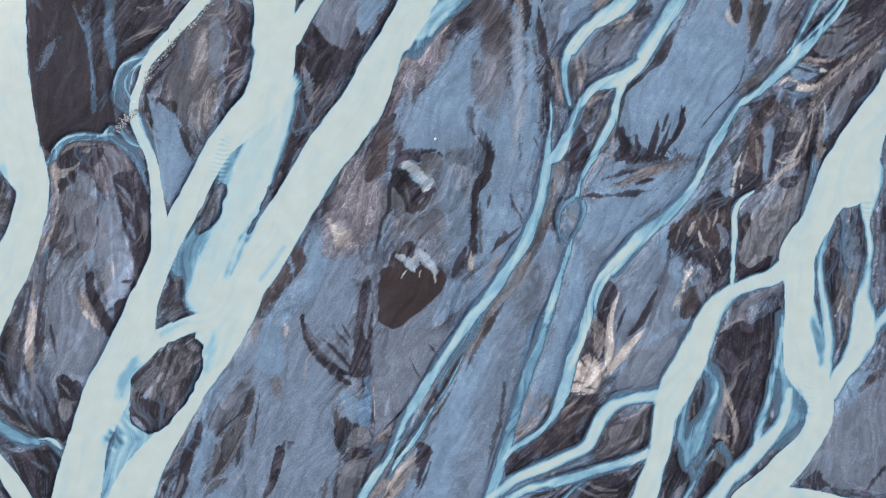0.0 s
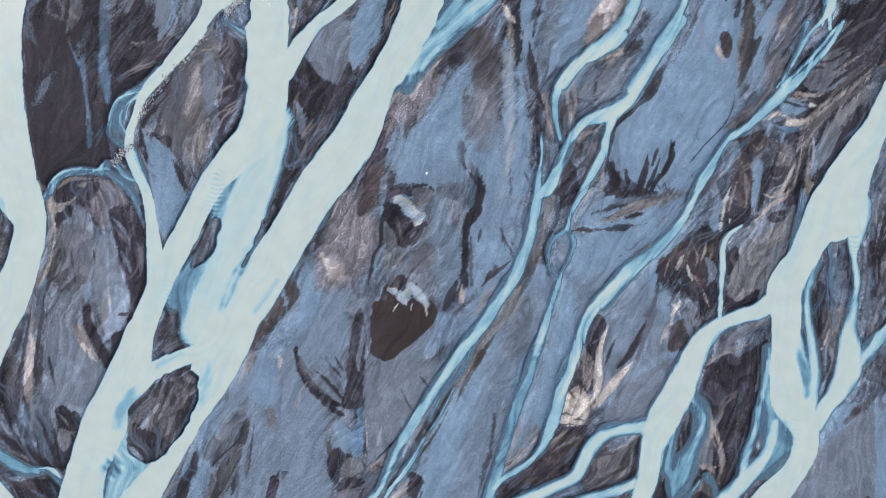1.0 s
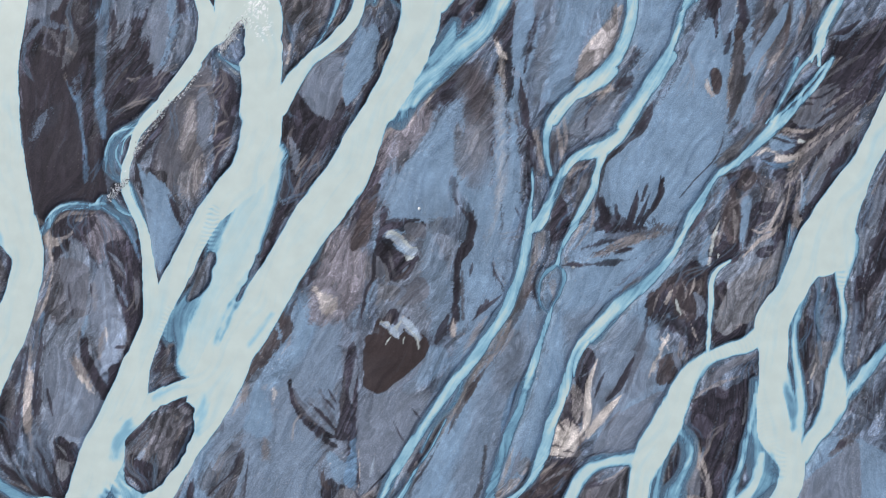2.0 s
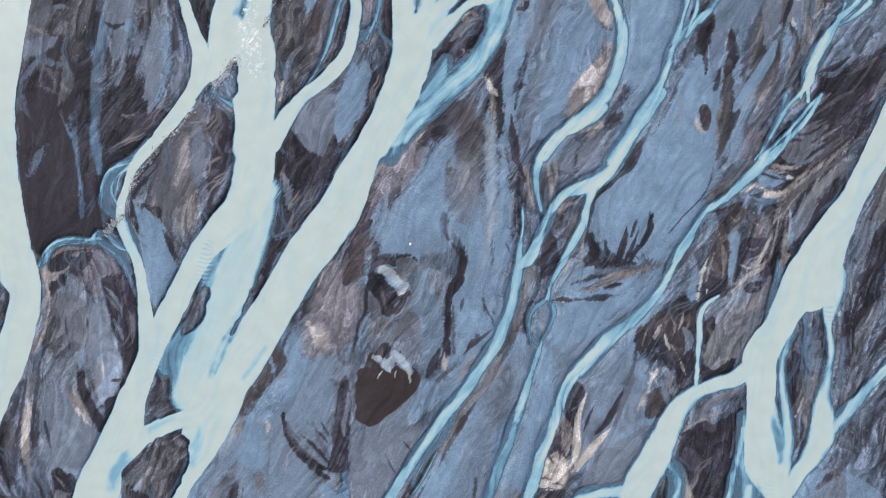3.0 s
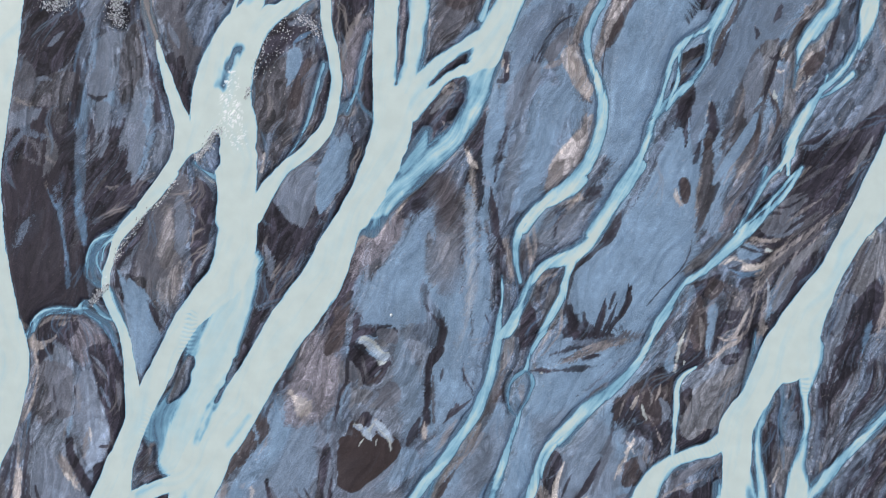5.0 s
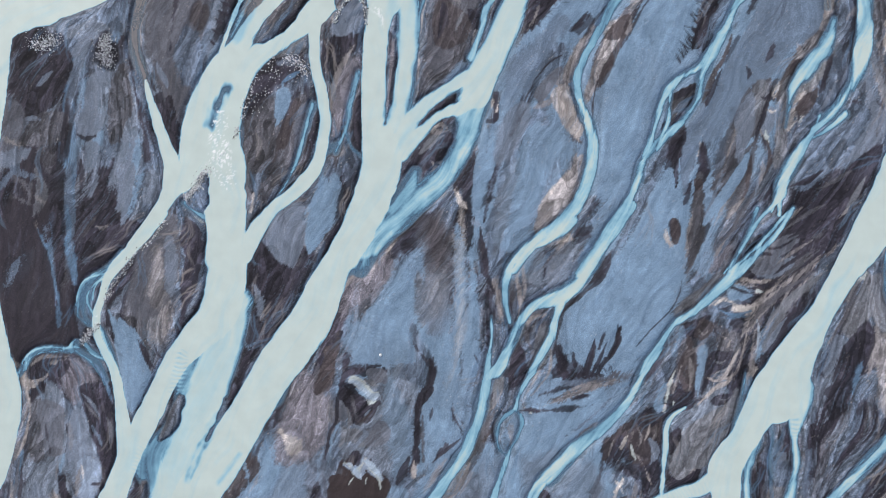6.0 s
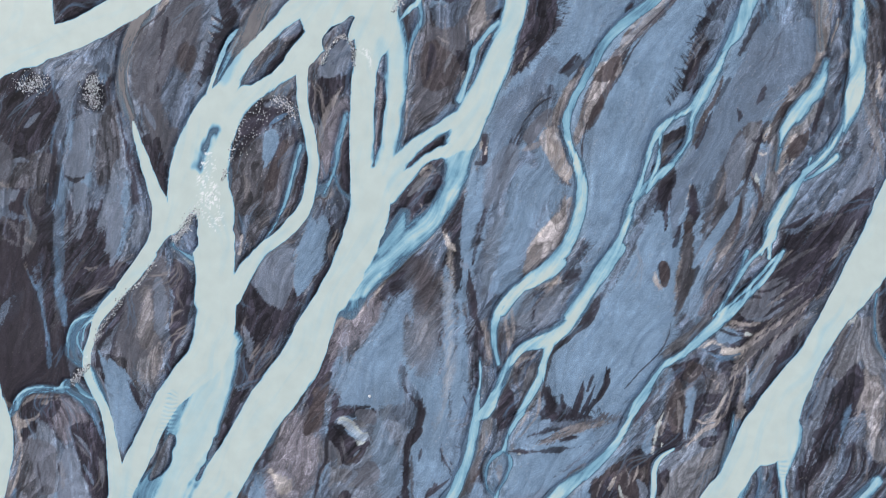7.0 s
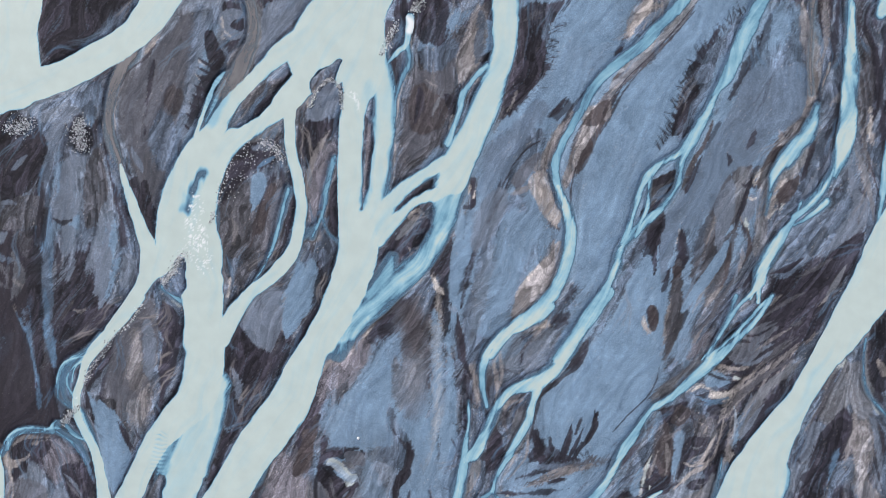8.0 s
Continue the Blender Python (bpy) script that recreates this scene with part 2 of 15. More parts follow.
channel("west_stream", 1, 0.28, (-39.4, 46.6, 1.55), (-41.9, 43.7, 1.72), (-45.2, 40.3, 2.06), (-48, 37.4, 2.23), (-49.7, 35, 1.72), (-50.8, 32.1, 1.37), (-51.7, 29.2, 1.37), (-52, 26.3, 1.54), (-51.6, 24, 1.54), (-50.1, 21.1, 1.62), (-48.8, 18.2, 1.79), (-48.1, 14.9, 1.96), (-47.7, 11.1, 2.38), (-47.4, 7.3, 2.89), (-47.5, 3.5, 2.55))
channel("west_thread", 0.5, 0.5, (-47.1, 39.8, 0.86), (-49.4, 36.9, 0.86), (-52.6, 35.2, 0.86), (-54.4, 33.6, 0.77), (-55.1, 31.2, 0.86), (-55.1, 28.3, 0.77), (-53.4, 26.8, 1.03), (-52.1, 26.3, 0.86))
channel("west_thread", 0.4, 0.5, (-50.4, 35.5, 0.52), (-52, 33.6, 0.51), (-53.2, 31.2, 0.51), (-53, 28.3, 0.51))
channel("brook", 0.42, 0.5, (-48.9, 19.8, 1.02), (-52, 21.4, 1.2), (-54.9, 23.7, 1.28), (-56.6, 22.2, 1.28), (-60.6, 22.5, 1.45), (-63.5, 21.5, 1.45), (-64.9, 19.5, 1.45), (-66.3, 17.7, 1.45))
channel("brook", 0.35, 0.6, (-56.3, 22.5, 1.2), (-53.9, 21.1, 1.54), (-51.5, 19.6, 1.2), (-50.1, 16.8, 0.68))
channel("southwest_brook", 0.5, 0.8, (-75.5, -24.1, 1.68), (-72.2, -26.6, 2.35), (-68.4, -28.4, 2.1), (-65.1, -28.5, 1.09), (-63.1, -30.3, 0.92))
channel("southwest_stream", 1, 0.28, (-75.4, -29.6, 2.52), (-72, -33.6, 2.85), (-68.6, -38.4, 3.01))
channel("silty_brook", 0.42, 0.6, (-40.2, 89, 3.4), (-41.6, 86.2, 2.3), (-43.1, 82.9, 1.96), (-44, 78.6, 1.79), (-43.9, 74.8, 1.61), (-42.8, 71.4, 1.26), (-42.1, 68.4, 0.9))
channel("silty_channel", 0.42, 0.6, (-19.7, 99.2, 1.73), (-18.6, 94.6, 1.74), (-18.8, 90.9, 2.09), (-20.5, 87.1, 2.8), (-22, 84.3, 2.6), (-23.6, 81.8, 2.2))
channel("east_brook", 0.62, 0.6, (54.5, 98.7, 1.82), (52, 95.3, 1.99), (48.9, 92.2, 1.83), (46.1, 89.2, 1.84), (43.3, 87.1, 1.68), (40.6, 84.9, 1.68), (38.6, 82.3, 1.69), (37.2, 79.5, 1.53), (35.2, 76.2, 1.36), (33.5, 72.7, 1.54), (32.6, 69.1, 1.71), (33.2, 65.8, 1.2))
channel("east_brook", 0.88, 0.6, (33.2, 66.2, 1.03), (34.7, 62.4, 1.55), (35.5, 58.6, 1.9), (35.2, 54.7, 2.07), (34.2, 50.8, 2.26), (32.3, 47.4, 2.44), (29.4, 44.4, 2.45), (26.6, 42.6, 1.75), (24.3, 40.1, 1.76), (22.2, 36.9, 1.77))
channel("east_brook", 0.85, 0.6, (32.1, 45.7, 2.24), (30.2, 43.6, 1.9), (27, 42, 1.9), (24.2, 40.8, 1.72), (21.9, 38.1, 1.72), (20.8, 35, 1.55), (20.7, 31.2, 1.29), (21.5, 27.8, 1.03))
channel("north_brook", 0.82, 0.7, (67.3, 99, 2.29), (65.6, 95.9, 2.47), (63.9, 92.3, 2.72), (62.3, 88.2, 2.57), (60.6, 84.3, 2.33), (59.1, 81.9, 1.17), (58, 79, 1.51), (56.3, 75.7, 2.02), (54.5, 72.4, 2.36), (53.6, 70.1, 1.86))
channel("north_brook", 0.8, 0.7, (54.1, 72, 2.02), (50.8, 70.3, 1.35), (48.5, 68.2, 1.7), (47.2, 65.8, 1.28), (46.1, 62, 1.11), (44.9, 57.7, 1.2), (43.7, 54.3, 1.55))
channel("north_brook", 0.75, 0.6, (48.5, 68, 1.19), (48.4, 64.9, 0.85), (48, 62, 0.85), (46.4, 59.1, 1.03), (44.6, 56.5, 1.2))
channel("north_brook", 0.7, 0.7, (53.9, 70.6, 1.69), (53.3, 66.8, 1.19), (51.5, 63.6, 1.02), (49.2, 61.2, 1.36), (46.9, 58.8, 1.2), (44.9, 56.5, 1.2))
channel("north_brook", 0.9, 0.6, (44.1, 55.7, 1.55), (43.3, 52.8, 1.38), (42.2, 49.9, 1.55), (40.5, 46.5, 1.91), (38.7, 43.5, 2.26), (36.3, 40, 2.44), (33.8, 36.2, 2.28))
channel("north_brook", 0.85, 0.6, (41.9, 48.1, 2.59), (39.5, 44.7, 2.67), (37, 40.8, 2.24), (35.1, 37, 2.06), (33.1, 34.3, 2.32), (29.8, 32.1, 2.75), (26.4, 31, 2.06), (24.2, 29.3, 1.46), (22.7, 26.8, 1.29), (21.8, 24.3, 1.28), (20.7, 21.9, 1.8), (19.7, 19.7, 2.22), (17.8, 18.2, 1.71))
channel("split_brook", 0.82, 0.5, (30.4, 31.9, 1.89), (29.4, 28.3, 1.29), (28.6, 24.9, 1.8), (26.8, 21.6, 1.71), (24.9, 18.2, 1.28), (23.4, 15.4, 0.94), (22.7, 12.5, 0.94))
channel("ring_brook", 0.45, 0.4, (22.5, 12.3, 0.85), (20.6, 10.9, 0.77), (19.6, 9, 0.77), (19.4, 6.8, 0.68), (20.1, 4.9, 0.6), (21.5, 3.9, 0.6))
channel("ring_brook", 0.5, 0.4, (22.7, 12.2, 0.77), (23.8, 10.3, 0.68), (23.1, 7.8, 0.68), (22.2, 5.9, 0.68), (21.3, 4.3, 0.68))
channel("split_brook", 0.82, 0.5, (21.7, 4.9, 0.68), (20.7, 2.1, 1.02), (19.6, -1.4, 1.1), (18.5, -5, 1.44), (17.2, -8.7, 1.61))
channel("split_brook", 0.62, 0.7, (17.2, -8.3, 1.61), (16.2, -12.5, 1.86), (14.7, -16.2, 1.86), (13.4, -19.9, 2.02), (12.2, -23.6, 1.85), (11, -27.4, 1.85), (9.9, -30.9, 2.02), (8.7, -34.7, 2.01), (7.4, -39.3, 2.01))
channel("bank_brook", 0.75, 0.6, (18.3, 28.8, 0.6), (18.3, 24.4, 0.77), (17.8, 20.8, 1.11), (17.5, 17.3, 1.88), (16.9, 13.9, 1.96), (16.2, 10.6, 2.22), (14.9, 6.8, 2.21), (13, 3, 2.21), (11, 0.2, 2.04), (9.2, -2.6, 2.04), (6.8, -5.9, 2.2), (4, -9.2, 2.2), (1.1, -13.4, 1.69), (-1.7, -17.6, 1.69), (-4.3, -21.6, 1.69), (-6.3, -25, 1.6), (-7.7, -28.7, 1.43), (-9.1, -31.5, 1.43), (-11.5, -34.7, 1.59), (-14, -38.9, 1.67))
channel("bank_thread", 0.45, 0.7, (6.3, -7.8, 1.35), (4.9, -11.5, 0.85), (1.6, -15.3, 0.68), (-0.7, -19.9, 0.51))
channel("bank_thread", 0.5, 0.6, (-2, -24.1, 0.67), (-3.5, -26.9, 1.01), (-5.7, -29.7, 1.09), (-7.3, -31.8, 0.84), (-8.8, -34.3, 0.67))
channel("north_stream", 0.8, 0.6, (69.8, 47.9, 0.95), (67.3, 43.8, 1.04), (64.3, 40.4, 1.21), (61.4, 37.5, 2.07), (58.7, 35, 2.32), (56, 32.2, 1.72), (53.1, 29.7, 1.46), (50.4, 28.1, 1.37), (49, 26.4, 1.2), (47.3, 23.5, 1.71), (45.5, 20.6, 1.71), (44, 17.3, 1.28), (42.4, 14.4, 1.37), (40.2, 11.6, 1.71), (37.4, 8.9, 2.13), (34.2, 6.1, 2.04), (30.7, 3.1, 1.7), (28, 0.2, 1.87), (26.1, -2.6, 1.87), (24.7, -6.4, 1.86), (23.2, -10.6, 1.86), (21.5, -15.3, 2.03), (20.2, -19.9, 2.02), (18.9, -23.2, 1.69), (17, -26, 1.09), (14.2, -28.1, 1.01), (11.4, -29.9, 0.92), (10.3, -31.2, 1.01))
channel("north_stream", 0.55, 0.6, (63.8, 47.7, 0.95), (62.2, 43.3, 0.95), (60.2, 39.1, 1.03), (58.5, 35.5, 1.2))
channel("north_stream", 0.88, 0.6, (78.9, 69.2, 0.83), (77.9, 66.9, 1), (76.7, 65, 1.09), (75, 63.1, 1.17), (72.9, 61.2, 1.18))
channel("north_stream", 0.88, 0.6, (73.8, 63.5, 0.5), (72.6, 60.5, 1.01), (70.8, 58.3, 1.26), (69.1, 55.4, 1.69), (68, 52.5, 2.2), (67.1, 49.8, 1.27), (66.1, 47.2, 0.17))
channel("silty_stream", 0.4, 0.8, (74.2, 97.6, 1.14), (74.3, 91.3, 0.98), (74.2, 85.9, 0.99), (74.7, 81.7, 1.16))
channel("silty_stream", 0.6, 0.5, (77.3, 86.6, 0.49), (76.9, 84.5, 0.58), (76.1, 82.2, 0.41))
channel("northeast_stream", 0.88, 1.2, (80, 99, 1.14), (80.5, 91.3, 1.63), (81.1, 85.8, 1.97), (81, 81.3, 2.14), (80.7, 77.6, 2.72), (80.5, 73.9, 2.98), (79.9, 70.6, 1.83), (79.1, 68.7, 1))
channel("corner_river", 0.9, 0.8, (90.3, 100.2, 5.8), (86.9, 97.1, 3.97), (85.2, 94.4, 1.95))
channel("edge_stream", 0.85, 0.5, (88.9, 78.5, 1.64), (87.6, 72.9, 1.15), (87.3, 68.3, 1.32), (87.1, 64.5, 1), (86.5, 58.9, 0.5))
channel("east_river", 1, 0.42, (99.9, 76.7, 10.34), (95.1, 66.4, 9.43), (90.1, 57.9, 8.97), (87, 50.3, 8.47), (83.6, 44.5, 7.01), (81.3, 40.5, 5.9), (78.2, 35.6, 4.59), (75.5, 30.6, 4.35), (72.8, 25.8, 5.56), (70.1, 20.5, 7.79), (67.7, 14.9, 9.15))
channel("east_river", 1, 0.35, (73.6, 26.8, 4.14), (72.8, 25.4, 5.48), (70.1, 20.6, 7.08), (67.1, 15.9, 7.53), (64.5, 11.6, 5.97), (62.2, 7.3, 5.32), (59.4, 2.6, 6.05), (59.6, -2.2, 5.28), (59.4, -6.9, 4.71), (59.5, -11.5, 5.24), (60.2, -16.2, 6.79), (62.1, -19.9, 5.4), (62.7, -22.7, 4.5), (61.8, -26.4, 4.37), (60, -29.2, 4.16), (57.4, -32, 4.96), (54.8, -34.8, 5.24), (50.5, -38.9, 6.37))
channel("east_river_strand", 0.95, 1.2, (64.8, 7.8, 1.7), (63.3, 2.6, 1.28), (63.1, -2.2, 1.44), (63.9, -6.9, 1.7), (64.2, -11.5, 2.2), (63.8, -16.2, 2.37), (63.1, -19.9, 2.87))
channel("east_river_fork", 0.97, 1.3, (70.8, 20.4, 3.71), (71.7, 16.3, 4.91), (71.5, 12.8, 3.79), (71.1, 10, 2.05), (71.2, 7.3, 1.11), (71.6, 3.5, 1.28), (71.1, -0.3, 1.62), (70.2, -5, 2.89), (70.3, -8.7, 4.52), (69.9, -11.5, 4.63), (68.1, -14.8, 3.38), (66.4, -17.1, 2.97), (64.2, -20.4, 3.04))
channel("east_tributary", 0.85, 0.7, (87.3, 7.9, 2.09), (82.1, 1.6, 1.58), (77.8, -2.9, 1.75), (74.7, -6.7, 2.11), (72, -9.7, 2.29))
channel("south_river", 1, 0.28, (57.5, -37.5, 3.36), (61.2, -37.9, 3.09), (66.8, -39, 2.68), (75.1, -40.5, 2.68))
channel("fan_thread", 0.75, 0.6, (44.8, -30, 0.84), (42.8, -32.7, 0.84), (41.3, -35.7, 0.84), (39.3, -38.9, 1.01))
channel("fan_thread", 0.4, 0.6, (40.4, -30.6, 0.67), (41, -33.4, 0.67), (41.7, -34.7, 0.67))
channel("fan_thread", 0.35, 0.6, (46, -29.2, 1.68), (47.4, -31.1, 0.84), (47.3, -33.4, 0.5))
channel("pale_stream", 0.95, 0.4, (52.1, 13, 0.43), (50.1, 11.6, 0.77), (49, 9.2, 0.94), (48.9, 5.4, 1.02), (48.6, 1.6, 0.85), (48.4, -2.6, 1.02))
channel("river_thread", 0.6, 0.8, (62.4, 19.2, 0.43), (62, 15.9, 0.77), (61.3, 12, 1.11), (60.3, 8.2, 1.02))
channel("east_thread", 0.5, 0.6, (85.7, 40.6, 0.51), (85.6, 35.7, 0.59), (86.6, 31.3, 0.68), (90.2, 27.1, 0.77))
channel("grey_thread", 0.4, 0.7, (67, 11.1, 0.51), (67.4, 7.3, 0.51), (67, 3.5, 0.43), (67.7, 0.7, 0.43))
channel("shallow_fan", 0.5, 1.2, (3.1, 47.6, 2.59), (0.2, 43.7, 3.1), (-3.1, 40.8, 2.75), (-5.8, 37.4, 1.89))
channel("west_thread", 0.4, 0.6, (-46.1, 38.4, 0.86), (-49.7, 36, 1.03), (-53.2, 34, 1.37), (-54.2, 31.2, 1.37), (-54.1, 28.3, 1.2), (-52.4, 26.3, 1.2))
channel("west_thread", 0.38, 0.6, (-51.1, 25.9, 1.03), (-49.9, 23.5, 1.03), (-48.7, 20.4, 0.85), (-48.1, 16.8, 0.68))
channel("shoal_water", 0.6, 1.2, (-34, 24.2, 2.22), (-35.4, 20.4, 2.9), (-36.5, 15.8, 2.56), (-37.7, 11.1, 2.04), (-39.4, 7.1, 3.3), (-41.3, 4.3, 4.87), (-42.9, 1.1, 5.63), (-41.9, -2.2, 4.16))
channel("middle_river", 1, 1, (58.3, 0.7, 4.08), (55.4, -1.1, 2.89), (51.6, -2.3, 2.58), (47.8, -4, 2.85), (45.1, -6.9, 3.95), (42.8, -11.5, 4.64), (41.2, -15.3, 5.47), (39.7, -18.1, 5.96), (38.1, -20.9, 5.34), (37, -24.1, 4.53), (36.4, -27.4, 3.87), (35.9, -30.1, 3.81), (34.9, -32.9, 3.73), (32.8, -39.3, 4.44))
channel("middle_river_west", 0.93, 1.1, (36.7, -20.7, 2.53), (31.6, -21.4, 2.19), (28.8, -22.3, 2.36), (26.9, -24.1, 2.53), (25.2, -26.9, 2.36), (23.5, -29.4, 2.27), (18.9, -31.6, 2.35), (14.7, -33.4, 2.18), (11.4, -34.9, 2.01), (7.9, -37.7, 2.01))
channel("middle_river_south", 0.88, 1, (34.3, -30.3, 2.19), (29.1, -32.2, 1.68), (25.9, -33.1, 1.85), (22.1, -34.3, 2.01), (18.4, -35.2, 1.85), (13.7, -36.4, 1.68), (10.4, -38.2, 1.51))
channel("middle_river_south", 0.8, 0.6, (24, -34.3, 0.84), (21.2, -36.6, 0.84), (18.8, -39.3, 0.84))
channel("blue_fan", 0.6, 2, (43.3, -15.3, 2.2), (45.1, -18.3, 2.87), (44.9, -21.8, 2.53), (43.3, -25, 2.86), (42, -27.8, 4.48), (41, -30.3, 3.89), (40.3, -32.4, 1.68))
channel("blue_fan", 0.86, 1.6, (43.5, -16.2, 1.52), (45.5, -19, 1.69), (44.7, -22.3, 1.69), (43.1, -26, 1.52), (41.8, -29.2, 1.18))
channel("blue_fan", 0.5, 1.2, (41.3, -20.1, 1.01), (40, -24.1, 1.69), (39.5, -27.8, 2.02), (40.4, -30.1, 1.68))
channel("blue_fan", 0.85, 0.6, (39.1, -22, 0.67), (38.5, -26, 0.76), (37.3, -29.7, 0.76), (36.1, -31.5, 0.84))
channel("fan_channel", 0.82, 1, (56.5, -10.1, 1.36), (55.9, -13.4, 1.35), (55.3, -16.2, 1.27), (54.6, -19.5, 1.52), (53.8, -22.3, 1.43), (52.6, -25.7, 1.68), (51.6, -29.7, 1.18))
channel("fan_channel", 0.96, 1.1, (57.5, -20.1, 2.03), (56.6, -24.1, 2.02), (55.1, -26.9, 2.36), (52.5, -29.7, 2.86), (49.7, -32.4, 3.03), (46.8, -35.2, 2.91), (44, -39.3, 3.41))
channel("fan_veil", 0.6, 2.4, (56.6, -7.8, 2.03), (56.9, -11.5, 2.88), (56.8, -16.2, 3.57), (57.1, -19.9, 4.57), (58.3, -23.2, 5.99), (57.3, -26, 3.29), (55.3, -28.3, 2.53))
channel("fan_shoal", 0.62, 2, (57.5, -16.2, 2.03), (58.8, -19.9, 4.08), (59.7, -22.9, 4.31), (58.7, -25.3, 2.53))
channel("west_thread", 0.85, 0.3, (-46.1, 39.3, 0.43), (-49.7, 36.2, 0.43), (-52.9, 35.2, 0.43), (-54.6, 33.8, 0.43), (-55.4, 31.2, 0.34), (-55.7, 28.7, 0.34), (-54.3, 27.5, 0.43))
channel("west_thread", 0.8, 0.3, (-49.1, 35.6, 0.43), (-51.6, 34.4, 0.43), (-53.1, 32.7, 0.34), (-53.6, 31, 0.34), (-52.7, 29, 0.34), (-51.9, 27.3, 0.43))
channel("west_thread", 0.75, 0.3, (-47.8, 37.1, 0.34), (-50.8, 35.2, 0.34), (-52.1, 33.3, 0.34), (-52.5, 31.2, 0.26))
channel("west_thread", 0.72, 0.3, (-46.1, 39.8, 0.43), (-48.2, 38.3, 0.43), (-50.4, 36.7, 0.34), (-52.6, 35.6, 0.26))
channel("west_thread", 0.75, 0.3, (-51, 25.4, 0.43), (-50.1, 23, 0.43), (-48.9, 20.4, 0.34), (-48.3, 16.8, 0.34))
channel("south_arc", 0.8, 0.4, (-66.2, 17.9, 0.51), (-65.2, 20.4, 0.51), (-63.2, 22.1, 0.51), (-60.1, 22.7, 0.51), (-57.3, 22.5, 0.51), (-56, 23.9, 0.43), (-54.9, 24.2, 0.34))
channel("south_arc", 0.7, 0.4, (-65.5, 18.3, 0.43), (-64.3, 20.4, 0.34), (-62, 21.6, 0.34), (-59.2, 21.8, 0.34), (-56.3, 22.7, 0.34), (-54.4, 22.3, 0.43), (-52, 21, 0.51), (-49.8, 20.4, 0.43))
channel("south_arc", 0.6, 0.4, (-55.8, 22, 0.43), (-53.2, 20.1, 0.51), (-51.5, 17.7, 0.43), (-50.5, 15.8, 0.34))
channel("north_stream", 0.86, 0.5, (73.2, 62, 0.69), (70.9, 57.4, 1.22), (68.6, 53.5, 1.74), (67.5, 50.1, 1.92), (66.4, 48.4, 0.87), (63.9, 45.7, 0.61), (62, 42.3, 0.61), (60, 38.9, 0.61), (58.4, 36.6, 0.53))
channel("north_stream", 0.8, 0.5, (67.5, 49.1, 1.04), (67.4, 46.7, 0.52))
channel("north_stream", 0.86, 0.5, (69.1, 47.4, 0.44), (67.7, 45.7, 0.61), (64.4, 41.8, 0.79), (62, 39.4, 0.87), (59.4, 36.8, 1.14))
channel("north_stream", 0.75, 0.5, (78, 63.7, 1.38), (74.9, 61.1, 0.95), (72.8, 59.8, 0.69))
channel("north_stream", 0.74, 1, (36.6, 8.7, 1.7), (33.8, 5.9, 2.72), (30.9, 3, 2.72), (28.5, -0.3, 1.87))
channel("bank_brook_arm", 0.7, 0.4, (3.5, -14.3, 0.59), (1.1, -19, 0.59), (-1.7, -23.2, 0.67), (-4, -26.9, 0.76), (-6.3, -30.1, 0.84), (-8.2, -32.9, 0.84))
channel("main_river_veil", 0.62, 1.5, (-10.9, 29.7, 1.2), (-12.6, 26.4, 2.06), (-13.6, 24, 2.22), (-14.7, 21.1, 1.03))
channel("main_river_veil", 0.6, 1.3, (-17.5, 16.8, 0.85), (-19.4, 13.7, 1.53), (-20.9, 11.5, 0.68))
channel("main_river_veil", 0.62, 1.6, (4.9, 54, 1.76), (3.5, 50.6, 3.01), (1, 46.6, 3.15), (-2, 42.1, 3.22), (-4.7, 37, 1.98))

# ---- smaller water ----
channel("nose_brook", .5, .6, (-35.8, 48.5, 0.69), (-33.8, 46.9, 0.99), (-31.1, 45.2, 0.69))
channel("east_river_strand", .95, .9, (60.7, -1.2, 1.51), (61.5, -7.8, 2.44), (62.6, -13.4, 3), (62.9, -18, 3), (63.5, -21.3, 2.24))
channel("comb_shallows", .7, .8, (-23, 85, 1.15), (-24.4, 82.5, 1.54), (-25.8, 79.7, 1.35), (-27.1, 77.1, 0.77))
channel("main_river_west", .97, .4, (-23.7, 85.4, 0.58), (-25.3, 83.5, 0.77), (-26.8, 80.3, 0.87), (-28.1, 77.1, 0.77), (-29.1, 74.3, 0.78))
channel("northeast_stream", .9, .7, (80.3, 97, 1.11), (80.6, 91.2, 1.67), (80.6, 84.9, 2.23), (80.8, 78.5, 2.99), (80.5, 73.9, 3.19), (79.6, 70.1, 1.69), (79, 68.1, 0.75))
channel("shallow_flow", .75, 1.2, (74.5, 77.4, 0.94), (73.4, 73.8, 2.07), (71.9, 71.4, 2.45), (69.9, 69, 1.32), (68.6, 65.9, 0.66), (68.1, 61.6, 0.28))
channel("southwest_stream", .97, .3, (-66.8, -28.1, 0.37), (-65.1, -28, 0.65), (-63.8, -28.7, 0.65), (-62.9, -29.6, 0.37))
channel("bar_thread", .6, .5, (-4.9, 70.3, 0.48), (-6.3, 65.6, 0.87), (-7.2, 61.3, 0.78), (-9, 57.4, 0.59))
channel("shallow_flow", .78, 1.2, (75.6, 79.7, 1.14), (74.5, 75.2, 2.47), (71.6, 72, 2.86), (69.3, 68.5, 1.72), (68.6, 65.4, 0.86), (68.3, 62.2, 0.29))


# ---- islands and shoals within the water: height, and the course ----
ISLES = []


def isle(height, *points):
    ISLES.append((height, points))


